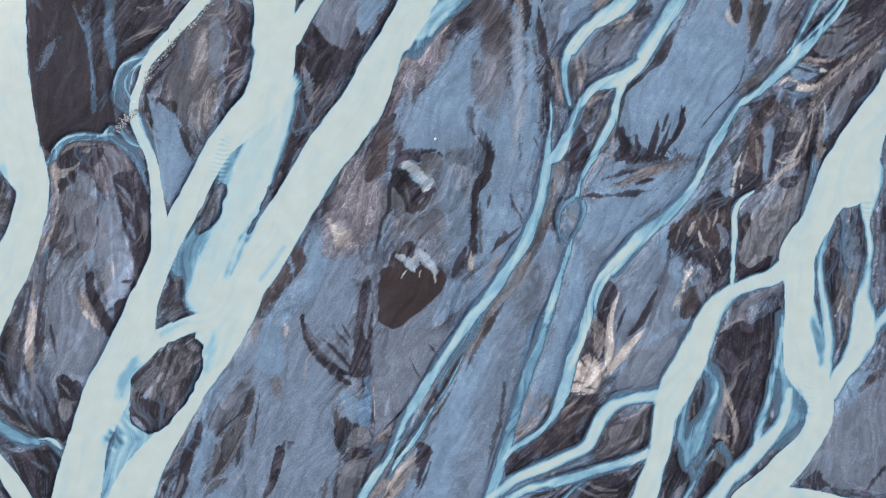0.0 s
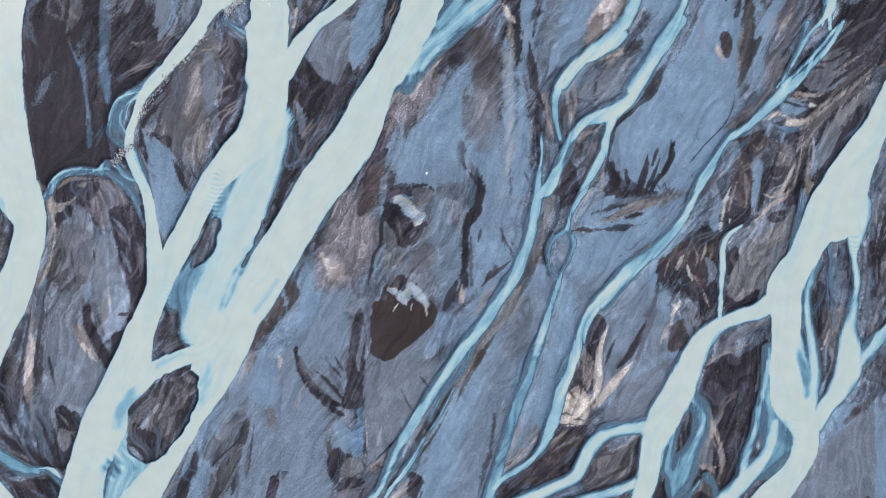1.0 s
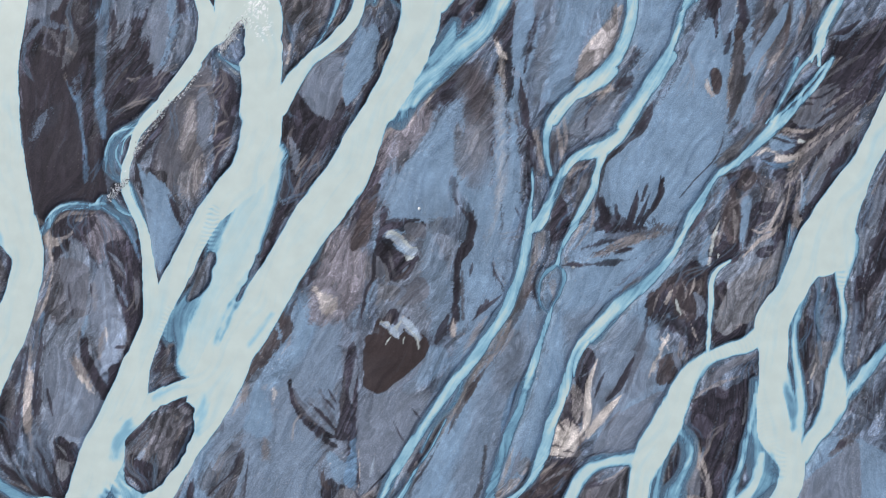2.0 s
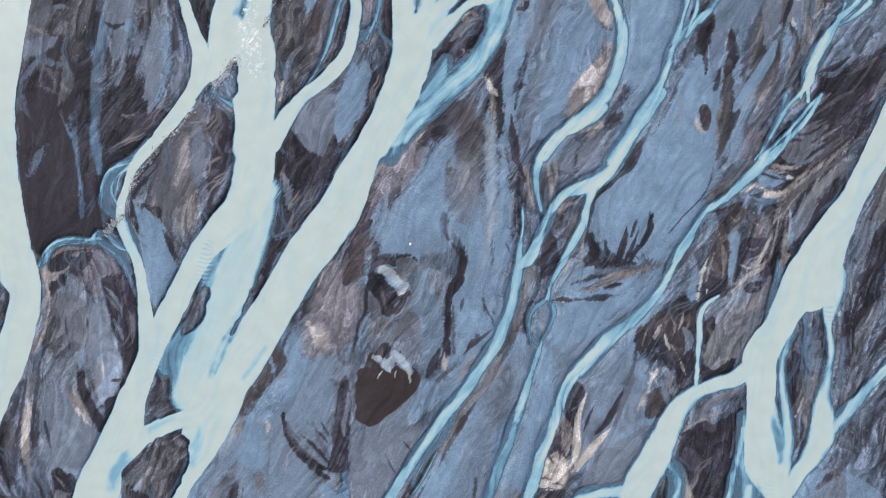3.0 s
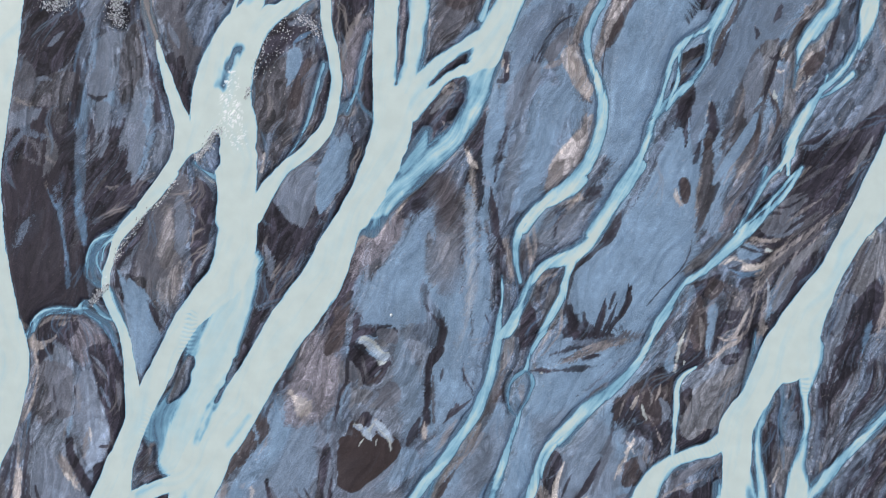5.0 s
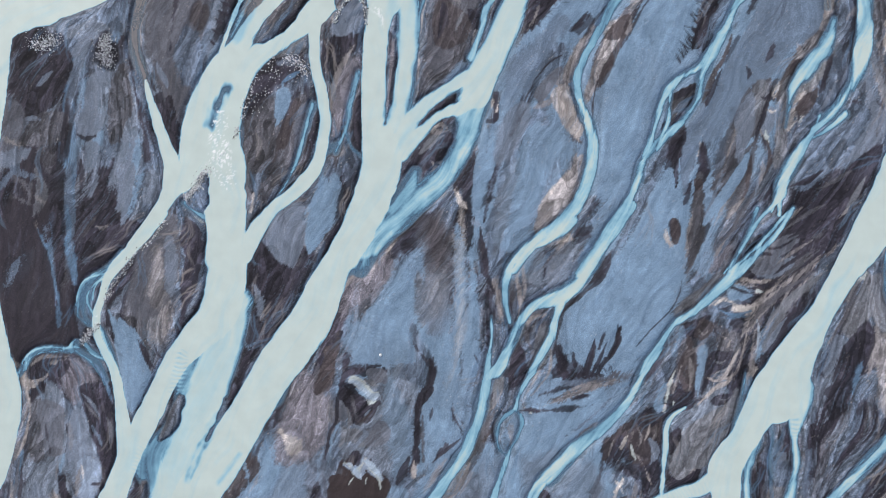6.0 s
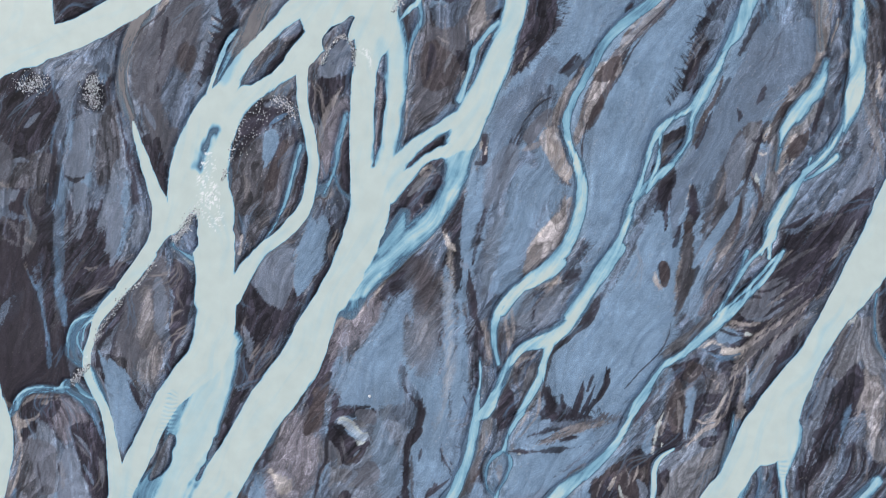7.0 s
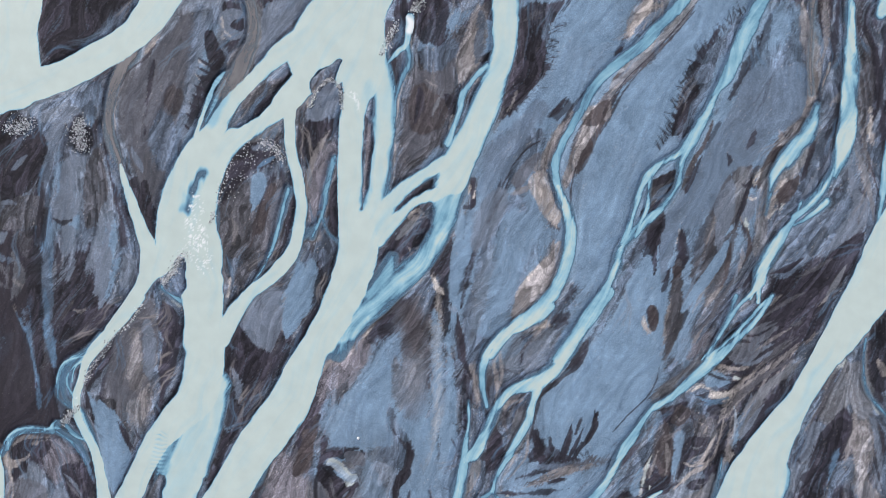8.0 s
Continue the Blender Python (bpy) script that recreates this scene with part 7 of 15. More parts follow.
lay("blue", [(-12, -20.9, 1.12), (-12, -24.1, 1.68), (-12.4, -26.9, 1.12)], .55, .4, .2)
lay("mud", [(-17.3, -26.9, 0.75), (-16.6, -29.2, 0.93), (-16.9, -32, 0.75), (-17.5, -34.7, 0.75), (-18.1, -37.9, 0.74)], .95, .3, .25)
lay("brown", [(-13.3, -30.1, 3.73), (-14.7, -33.8, 4.66), (-13.3, -36.6, 3.72)], .85, .4, .4)
lay("mud", [(-11.5, -29.2, 1.12), (-10.1, -28.3, 0.75)], .9, .3, .3)
lay("silt", [(-11, -27.8, 0.93), (-8.7, -26.4, 0.75)], .6, .3, .4)
lay("mud", [(-4.5, -28.7, 0.93), (-2.6, -29.7, 1.49), (-3.1, -32, 1.12), (-4.2, -35.2, 0.84)], .95, .25, .2)
lay("brown", [(-5.1, -30.1, 1.31), (-4.5, -33.8, 1.49)], .7, .4, .4)
lay("tan", [(-4.2, -30.1, 0.47), (-5.7, -32.9, 1.31), (-7.7, -35.5, 2.24), (-9.6, -37.9, 2.42)], .85, .35, .4)
lay("mud", [(-8.7, -36.6, 0.56), (-10.3, -38.4, 0.56)], .8, .25, .3)
lay("mud", [(-1, -19.7, 0.75), (-1.8, -21.3, 0.94), (-2.9, -23.1, 0.75)], .9, .25, .2)
lay("brown", [(1.6, -15.3, 0.94), (0.2, -18.1, 0.75)], .7, .3, .3)
lay("silt", [(6.5, -10.6, 0.38), (4.4, -13.4, 0.38), (2.1, -16.2, 0.47), (-0.3, -19.9, 0.47), (-2.1, -22.7, 0.37), (-4, -26.4, 0.37)], .7, .25, .2)
lay("slate", [(-8.7, -20.9, 1.87), (-9.2, -23.6, 1.5)], .5, .3, .3)
lay("mud", [(-5.7, -13.9, 0.19), (-4.5, -16.2, 0.19), (-3.3, -18.5, 0.19)], .7, .2, .15)
lay("mud", [(-2, -12.5, 0.19), (-1, -13.9, 0.19), (0.1, -15.3, 0.19)], .7, .2, .15)
lay("brown", [(-33.4, -27.3, 2.24), (-36.2, -31, 2.24), (-38.9, -34.7, 2.42)], .6, .4, .4)
lay("mud", [(-31.7, -18.1, 0.56), (-31.4, -20.9, 0.84), (-32.8, -24.1, 0.75), (-34.8, -26.4, 0.75), (-36.9, -27.2, 0.56)], .9, .25, .2)
lay("mud", [(-40.3, -25.5, 0.75), (-40.6, -27.8, 1.03), (-41.8, -31, 1.12), (-42.7, -33.8, 1.3), (-43.6, -37.5, 1.12)], .95, .25, .2)
lay("slate", [(-33.2, -25.5, 0.56), (-33.4, -30.1, 0.65), (-32.7, -34.7, 0.65), (-32.3, -38.4, 0.56)], .8, .3, .2)
lay("mud", [(-31.1, -24.6, 0.37), (-31.6, -28.3, 0.47)], .9, .2, .2)
lay("brown", [(-27.7, -17.1, 0.56), (-27.4, -19.9, 0.75)], .7, .3, .4)
lay("pale", [(-27.4, -20.9, 0.75)], .4, .4, .4)
lay("mud", [(-27.2, -29.7, 0.56), (-26.2, -29.9, 0.84), (-26.8, -32.4, 0.93), (-28, -35.6, 0.75), (-29.1, -37.9, 0.74)], .95, .2, .2)
lay("mud", [(-25.3, -29, 0.56), (-24.7, -28.5, 0.47)], .9, .2, .2)
lay("silt", [(-68.3, -11.5, 0.94), (-67.9, -17.1, 0.66), (-67.2, -21.8, 0.47)], .6, .4, .3)
lay("slate", [(-65.4, -15.3, 1.31), (-64.4, -20.8, 0.94)], .7, .4, .5)
lay("silt", [(-71.3, -24.1, 0.56), (-68.5, -25.7, 0.56), (-65.6, -27.1, 0.47)], .7, .25, .3)
lay("tan", [(-63.4, -20.8, 0.47), (-62.2, -22.7, 0.93), (-61.5, -22.2, 0.47)], .6, .3, .4)
lay("mud", [(-63.5, -18.2, 1.5), (-61.9, -19.9, 2.43), (-60.6, -20.8, 1.87)], .95, .25, .25)
lay("mud", [(-62.7, -24.1, 2.24), (-62.1, -26.4, 1.68)], .95, .25, .25)
lay("grey", [(-59.4, -11.5, 3.75), (-58, -14.3, 2.25)], .7, .5, .4)
lay("pale", [(-47.8, -20.1, 0.84), (-49.1, -20.8, 0.75)], .7, .3, .4)
lay("mud", [(-32.8, 82.4, 2.36), (-31.8, 79.1, 1.77)], .7, .6, .6)
lay("sand", [(-53.9, 75.2, 1.4), (-54.8, 71.3, 1.61)], .5, .6, .7)
lay("sand", [(-46.7, 79.6, 1.39), (-47.8, 77.2, 1)], .6, .5, .6)
lay("pale", [(-40, 71.9, 0.5), (-39.1, 69.4, 0.9)], .8, .3, .4)
lay("slate", [(58.3, 87.8, 2.22), (56.9, 83.2, 2.23), (55.7, 79.5, 1.49)], .75, .6, .3)
lay("slate", [(70.5, 89.5, 3.66), (67.8, 82.2, 5.53), (66, 75.7, 4.64)], .55, 1.2, .5)
lay("mud", [(65.6, 74.8, 1.11), (64.3, 72, 0.93)], .7, .5, .6)
lay("slate", [(56.2, 60.1, 2.83), (56.5, 55.8, 2.84)], .6, .8, .5)
lay("mud", [(50.6, 61.1, 1.89), (48.8, 58.7, 2.28), (46.1, 53.8, 1.34), (43.9, 48, 0.96)], .85, .5, .5)
lay("mud", [(65.1, 75.3, 0.93), (63.6, 72.2, 1.12)], .8, .4, .4)
lay("brown", [(-29.8, 94.7, 2.92), (-28.7, 90, 1.95)], .6, .5, .5)
lay("slate", [(-25.1, 95.6, 1.94), (-26.4, 91.8, 2.33)], .6, .5, .5)
lay("sand", [(-26.1, 90, 1.75), (-27.3, 85.7, 1.56)], .6, .5, .5)
lay("peat", [(-63.4, 44.7, 10.52), (-64, 36.9, 10.49), (-63.9, 31.1, 8.57), (-62.6, 25.9, 7.6)], .92, 1.2, .3)
lay("peat", [(-56.6, 36, 2.86), (-56.9, 30.2, 3.24), (-56.9, 26.3, 2.85)], .85, 1, .3)
lay("slate", [(-69.3, 32.1, 1.33), (-68.6, 34.2, 2.48), (-66.7, 36.4, 2.67), (-64.5, 39.3, 3.25), (-61.9, 40.8, 2.1), (-60.5, 42.7, 1.34)], .75, 1.6, .7)
lay("slate", [(-64.1, 37.7, 2.48), (-61.5, 34.8, 1.53), (-59.6, 32.1, 0.95)], .6, 1.6, .7)
lay("sand", [(-69.1, 32.9, 1.14), (-67.8, 35.2, 1.53), (-65.7, 37.1, 1.34), (-63.5, 39.1, 1.34)], .5, 1.4, .8)
lay("blue", [(-59.2, 46.4, 0.77), (-59.5, 40.8, 0.76), (-59.6, 36, 0.67), (-58.8, 32.1, 0.57), (-58.3, 28.7, 0.38)], .7, .6, .5)
lay("slate", [(-60.6, 43.7, 1.34), (-59.7, 39.8, 1.53), (-59, 36, 0.95)], .7, 1.5, .7)
lay("blue", [(-56.6, 46.4, 2.49), (-56.7, 41.8, 1.91), (-56, 37.9, 1.15), (-55.8, 34, 0.57)], .7, 1.2, .5)
lay("brown", [(-57.8, 39.8, 1.53), (-57.2, 36.9, 1.72), (-57.3, 33.6, 1.14)], .6, 1.5, .7)
lay("tan", [(-69.2, 30.7, 0.76), (-68.1, 30.4, 0.95), (-67.3, 29.4, 0.57)], .55, .6, .8)
lay("brown", [(-67.5, 29.2, 0.95), (-65.9, 28.1, 0.76)], .7, .8, .8)
lay("brown", [(-64.8, 27.8, 0.76), (-63.8, 26.3, 0.76), (-63.2, 25.8, 0.29)], .7, .8, .8)
lay("brown", [(-49.8, 42.7, 1.15), (-47.7, 44.3, 1.15)], .7, .8, .8)
lay("tan", [(-62.5, 44.7, 0.48), (-61.9, 42.7, 0.48), (-61.3, 41.6, 0.38)], .4, .6, .8)
lay("tan", [(-68.4, 20.4, 0.57), (-66.7, 19.5, 0.76)], .5, .6, .8)
lay("slate", [(-55, 29.7, 1.33), (-54.7, 26.8, 1.14), (-55.4, 23.5, 0.95)], .6, 1.2, .6)
lay("brown", [(59.2, 37.5, 1.15), (56.1, 34.3, 1.53), (53.2, 32.2, 1.53), (50.1, 30, 1.14)], .75, 1, .7)
lay("silt", [(59.2, 37.2, 0.77), (55.6, 33.9, 0.96), (51.2, 30.7, 0.76)], .5, 1, .7)
lay("brown", [(53.4, 46.2, 1.53), (53.1, 41.8, 1.53), (51.9, 38.4, 0.96)], .8, 1, .6)
lay("tan", [(52.6, 45.7, 0.48), (52, 40.9, 0.48), (51.1, 37.5, 0.29)], .5, .8, .6)
lay("mud", [(55.1, 44.9, 0.96), (54.7, 42.4, 0.77)], .8, .6, .5)
lay("brown", [(59, 45.2, 1.15), (57, 41.3, 1.34), (55, 39.7, 0.77)], .75, .8, .7)
lay("mud", [(62.8, 36.8, 2.1), (66.1, 36.2, 1.72), (68.5, 35.2, 0.76)], .8, .6, .5)
lay("tan", [(61, 35.2, 0.96), (63.7, 34.3, 0.76), (64.6, 33.7, 0.48)], .7, .5, .7)
lay("pale", [(63.9, 33.7, 0.67)], .8, .3, .4)
lay("slate", [(59.1, 33.1, 1.34), (61.8, 32.6, 1.34)], .8, .8, .5)
lay("pale", [(60, 30.4, 0.95), (61.9, 30.5, 0.76)], .75, .4, .6)
lay("mud", [(57.4, 29.7, 0.57), (59.6, 29.3, 0.67), (62.5, 30, 0.57), (64.6, 31.6, 0.38)], .85, .4, .3)
lay("blue", [(56.7, 29.5, 0.48), (59, 28.9, 0.48), (62.6, 29.5, 0.38)], .6, .4, .3)
lay("brown", [(56.4, 27.8, 1.14), (58.8, 25.9, 1.91), (59.5, 24, 1.52)], .8, .6, .6)
lay("tan", [(58.3, 25.6, 0.76), (59.9, 24.7, 0.76)], .6, .4, .8)
lay("mud", [(57, 24.5, 0.95), (56.6, 20.4, 0.95), (55.6, 18.2, 0.76)], .85, .6, .5)
lay("silt", [(69.5, 36, 0.76), (65.2, 31.2, 0.95), (63.2, 27.7, 0.95), (61.4, 24, 0.86), (59.8, 20.4, 0.76), (57.4, 16.8, 0.66)], .8, .6, .5)
lay("tan", [(67.5, 33.9, 0.48), (64.2, 30.2, 0.38), (62.2, 25.9, 0.38)], .6, .4, .5)
lay("flour", [(62.2, 26.4, 0.29), (60.6, 22.5, 0.38), (59.1, 20.1, 0.38)], .6, .4, .3)
lay("pale", [(58.6, 19.9, 0.38), (57.1, 19.3, 0.48), (55.6, 18.5, 0.57)], .7, .3, .3)
lay("silt", [(63.8, 27.8, 0.48), (64.3, 25.2, 0.48), (63.6, 21.6, 0.48), (62.8, 17.2, 0.48)], .75, .5, .4)
lay("sand", [(68.4, 31.2, 0.95), (66.4, 27.8, 1.33), (65.2, 24, 1.14), (64.4, 21.6, 0.57)], .75, 1.4, .6)
lay("tan", [(74.4, 41.3, 0.38), (70, 37.5, 0.38), (65.6, 33.1, 0.38)], .65, .4, .5)
lay("tan", [(74.5, 37.2, 0.48), (70.4, 33.9, 0.76), (68, 32.2, 0.57)], .55, .6, .6)
lay("mud", [(74.4, 43.3, 1.34), (71.5, 41.6, 0.96), (68.6, 40.3, 0.77)], .8, .6, .5)
lay("silt", [(68.7, 43.8, 0.48), (71.6, 44.6, 0.58), (74.5, 45.7, 0.58)], .6, .6, .6)
lay("mud", [(71.3, 30.2, 1.53), (68.8, 26.4, 1.33), (66.3, 22.5, 1.14)], .8, .8, .6)
lay("pale", [(64.2, 20.1, 0.48), (63.2, 19.2, 0.57)], .7, .3, .5)
lay("mud", [(41.4, -21.3, 1.5), (41.7, -23.7, 1.31)], .85, .6, .4)
lay("silt", [(40.5, -20.9, 0.37), (40.6, -24.6, 0.37)], .7, .4, .4)
lay("grey", [(46.1, -20.9, 1.31), (45.8, -24.1, 2.25), (45.4, -26.4, 1.5)], .8, .8, .4)
lay("silt", [(47.4, -15.3, 0.38), (46.4, -18.3, 0.47), (47.1, -21.3, 0.94), (48.2, -24.1, 0.94), (48.5, -27.8, 0.75), (47.9, -30.1, 0.56)], .75, .5, .5)
lay("tan", [(46.2, -19, 0.38), (47, -20.9, 0.47), (47.9, -23.2, 0.47)], .6, .4, .5)
lay("tan", [(44.8, -27.4, 0.56), (46, -27.5, 0.75), (46.9, -28.1, 0.47)], .7, .4, .5)
lay("silt", [(44.3, -32.4, 0.75), (45.9, -31.2, 1.49), (47.1, -32.4, 1.12)], .8, .5, .6)
lay("tan", [(46.2, -33.4, 0.93), (46, -34.3, 0.47)], .6, .4, .6)
lay("mud", [(41.9, -32.5, 0.93), (42.3, -33.6, 0.56)], .85, .5, .4)
lay("mud", [(54.3, -20.9, 0.66), (54.3, -23.2, 0.75), (54, -24.4, 0.37)], .85, .4, .3)
lay("mud", [(51.4, -11.5, 4.7), (50.4, -17.1, 3.75), (50.1, -22.7, 2.25), (49.8, -28.3, 1.68)], .8, .6, .5)
lay("brown", [(54.3, -11.5, 1.13), (54, -16.2, 1.13), (52.7, -19.9, 0.94)], .5, 1.4, .8)
lay("silt", [(54.8, -10.6, 0.47), (54.2, -13.9, 0.56), (53.8, -16.7, 0.38)], .5, .5, .7)
lay("silt", [(40.3, -32.9, 0.56), (39.4, -35.7, 0.75), (38.9, -37.5, 0.56)], .7, .5, .7)
lay("brown", [(28.7, -26.4, 2.81), (30.6, -25, 1.87)], .7, .8, .8)
lay("silt", [(28.2, -28.7, 1.12), (31, -28.1, 0.93), (33.4, -26.4, 0.56)], .5, .5, .8)
lay("brown", [(24.9, -35.8, 1.49), (28.6, -36.4, 1.86), (30.5, -34.7, 1.12)], .6, .6, .8)
lay("tan", [(25.8, -36.6, 0.75), (29.1, -37.5, 0.75)], .4, .5, .8)
lay("sand", [(50.7, 87.8, 2.78), (47.2, 83.2, 3.36), (44.5, 77.6, 3.76), (41.8, 72.9, 3.77)], .85, .8, .3)
lay("brown", [(54.3, 96.4, 0.74), (52, 93.3, 1.11), (49.3, 90.5, 1.3), (46.7, 88, 1.49), (43.9, 85, 1.68), (42.1, 82.3, 1.87), (40.5, 79, 2.26), (38.5, 75.3, 2.45), (36.7, 71.5, 2.46), (35.1, 68, 1.71)], .85, .6, .4)
lay("silt", [(48.8, 90.9, 0.74), (46.1, 87.8, 0.74), (43, 83.2, 1.12), (39.8, 78.1, 0.75), (37.5, 73.8, 0.76), (36, 70.1, 0.95)], .6, .6, .5)
lay("mud", [(55.6, 96.9, 0.37), (53.8, 94, 0.37), (50.7, 90.1, 0.37), (47.1, 86.7, 0.37), (43.6, 83, 0.37), (41.6, 79.5, 0.66), (39.5, 74.8, 0.76), (37.1, 70.2, 0.47)], .8, .3, .1)
lay("mud", [(44.5, 85.2, 0.75), (43, 83.9, 0.65)], .7, .6, .5)
lay("tan", [(47.3, 97.4, 1.29), (46.6, 94.9, 1.48), (45, 92.4, 1.11), (44.3, 90.4, 0.74)], .6, .6, .5)
lay("grey", [(47.8, 94.2, 1.48), (46.2, 91.9, 1.3)], .7, .8, .4)
lay("brown", [(50, 96, 1.29), (48.5, 93.7, 0.93)], .6, .6, .5)
lay("mud", [(34.3, 80.6, 0.57), (32.7, 78.9, 0.76), (31.3, 78, 0.38)], .8, .5, .4)
lay("mud", [(39.6, 85.2, 0.28), (36.9, 81.5, 0.28), (34.4, 78.1, 0.38), (32.8, 75.3, 0.28)], .7, .3, .1)
lay("mud", [(24.7, 71.5, 1.91), (26.8, 73.1, 1.52), (28, 74.8, 0.95)], .85, .8, .5)
lay("slate", [(62.7, 93.9, 0.73), (60.1, 90.9, 1.1), (57.4, 87.3, 1.66), (56.1, 83.6, 2.04), (54.9, 79.9, 2.42), (54.1, 76.2, 2.05), (53.1, 74, 0.94)], .85, .6, .3)
lay("slate", [(55.4, 85.9, 1.85), (54.8, 81.8, 2.79), (54.1, 77.6, 2.8)], .8, .6, .2)
lay("mud", [(55.2, 81.8, 0.65), (54.4, 78.1, 0.93), (53.9, 75.3, 0.75)], .7, .5, .2)
lay("mud", [(67.2, 95.4, 1.1), (66.9, 92.3, 0.73), (65.7, 88.2, 0.55), (63.6, 84.1, 0.46), (62.1, 81.3, 0.46)], .7, .5, .4)
lay("mud", [(59.7, 76.7, 0.56), (58.2, 73.9, 0.56), (56.7, 71.5, 0.56)], .7, .4, .4)
lay("mud", [(-18.3, 72.6, 2.16), (-21.1, 69.2, 4.53), (-23.7, 64.9, 3.96)], .85, .8, .5)
lay("slate", [(-14.9, 72.1, 0.98), (-16.3, 70.9, 1.57), (-17.9, 70, 0.79)], .8, .5, .4)
lay("pale", [(-19, 73.8, 0.49), (-16.8, 74.1, 0.59), (-14.7, 73.6, 0.59), (-14.1, 72.3, 0.49)], .7, .4, .5)
lay("sand", [(-17.5, 68.2, 1.97), (-18, 65.6, 2.37), (-19, 62, 1.19)], .88, .5, .3)
lay("mud", [(-15.4, 68.2, 1.37), (-16.8, 64.9, 1.38), (-18.2, 62, 0.99)], .85, .5, .4)
lay("tan", [(-24.8, 56.8, 0.8), (-25, 55.5, 0.6)], .8, .3, .4)
lay("sand", [(-25.9, 63.9, 0.79), (-26.3, 59.2, 0.9), (-25.7, 54.8, 0.8)], .8, .6, .3)
lay("grey", [(-8.4, 79.5, 2.13), (-6.6, 80.8, 3.68), (-4.9, 81.8, 2.51)], .88, .5, .2)
lay("mud", [(-6.6, 77.2, 2.13), (-7.1, 75.1, 1.17)], .85, .5, .3)
lay("pale", [(-9.3, 79.5, 0.39), (-8.7, 81.6, 0.39), (-7.2, 83.1, 0.39), (-5.4, 83.9, 0.39), (-3.8, 83.1, 0.39)], .6, .3, .5)
lay("tan", [(-4.9, 76.1, 0.49), (-6.7, 73.6, 0.49), (-8.3, 70.5, 0.49), (-9.3, 67.6, 0.59), (-9.8, 64, 0.49)], .7, .3, .3)
lay("silt", [(-10.2, 56.4, 0.79), (-8.2, 56.9, 0.79), (-6.7, 58.8, 0.49)], .7, .4, .4)
lay("silt", [(75.8, 97.6, 0.91), (76.5, 91.3, 0.91), (76.1, 86.8, 0.73)], .8, .6, .5)
lay("tan", [(73.5, 96.8, 0.82), (73.5, 92.7, 0.82)], .6, .4, .8)
lay("silt", [(73.3, 89.5, 0.73), (73.3, 85, 1.28), (73, 81.7, 1.65), (72.4, 78.5, 1.84), (70.3, 76.5, 1.11)], .8, .8, .6)
lay("tan", [(69.8, 74.2, 1.11), (68.7, 70.7, 1.3)], .7, .6, .6)
lay("mud", [(70.1, 75, 0.56), (70.7, 74.8, 0.37)], .85, .4, .4)
lay("mud", [(76.1, 78.5, 0.37), (74.4, 75.3, 0.37), (71.9, 72.7, 0.46), (69.2, 70.9, 0.46), (68.1, 70.1, 0.28)], .85, .3, .1)
lay("mud", [(75.8, 76.7, 0.55), (75.2, 72.9, 0.65), (74.3, 69.2, 0.65), (72.9, 66.4, 0.56)], .85, .4, .3)
lay("silt", [(74.5, 72.7, 1.66), (71.7, 69.2, 2.97), (69.1, 65.9, 2.98), (67.9, 62.6, 2.62), (67.3, 59.2, 2.25)], .85, .6, .4)
lay("tan", [(73.7, 71.1, 0.93), (71, 68.2, 0.93), (69.3, 64.5, 0.75)], .5, .6, .6)
lay("mud", [(72.2, 67.5, 0.74), (70.8, 64.9, 1.12), (69.8, 62, 0.93)], .85, .5, .4)
lay("pale", [(70.2, 62.4, 0.93), (70.8, 63.5, 0.56)], .75, .3, .5)
lay("mud", [(82.3, 92.2, 1.27), (83.1, 85.8, 1.27), (83.3, 81.3, 1.1), (83.9, 78.7, 0.73)], .85, .6, .5)
lay("tan", [(84.1, 77.4, 1.28), (84.5, 74.3, 1.28), (85.1, 72.2, 0.55)], .75, .5, .6)
lay("silt", [(82.4, 70.6, 1.29), (84, 67.3, 1.66), (85.2, 63.6, 1.48)], .75, .6, .5)
lay("blue", [(82.1, 68.3, 0.92), (82.5, 64.5, 0.92)], .65, .6, .4)
lay("mud", [(79.3, 80.3, 0.73), (78.7, 77.1, 0.64), (78.1, 74.8, 0.37)], .8, .5, .4)
lay("silt", [(79.7, 81.7, 0.64), (78, 80.3, 0.83), (77, 78.9, 0.55)], .75, .4, .4)
lay("mud", [(81.8, 65, 0.93), (78.9, 65.9, 0.93), (76.8, 64.3, 0.74)], .85, .5, .5)
lay("brown", [(65.9, 69.2, 1.12), (63.9, 64.9, 1.5), (62.1, 61.1, 1.69), (60.2, 58.2, 1.32)], .85, .6, .5)
lay("mud", [(65.8, 66.8, 0.93)], .85, .4, .4)
lay("mud", [(64.8, 64.3, 0.66), (64.3, 62.4, 0.56)], .85, .4, .4)
lay("pale", [(66.9, 68.9, 0.37), (66, 66.8, 0.37)], .7, .3, .5)
lay("mud", [(65.5, 76.2, 0.93), (66.2, 74.8, 0.74)], .8, .5, .4)
lay("mud", [(74.8, 84.9, 0.27), (75.2, 81.7, 0.37)], .8, .4, .3)
lay("peat", [(-64.1, 70.7, 6.03), (-62.1, 66.8, 5.03), (-60.1, 70.7, 5.02)], .85, 1, .4)
lay("grey", [(-66.7, 60.7, 2.42), (-63.2, 61.9, 3.02), (-59.3, 63.8, 2.41), (-57.1, 66.8, 1.2)], .75, 1, .7)
lay("ash", [(-68.5, 54.7, 1.82), (-66.5, 56.5, 3.43), (-63.6, 57.5, 2.42)], .8, 1, .6)
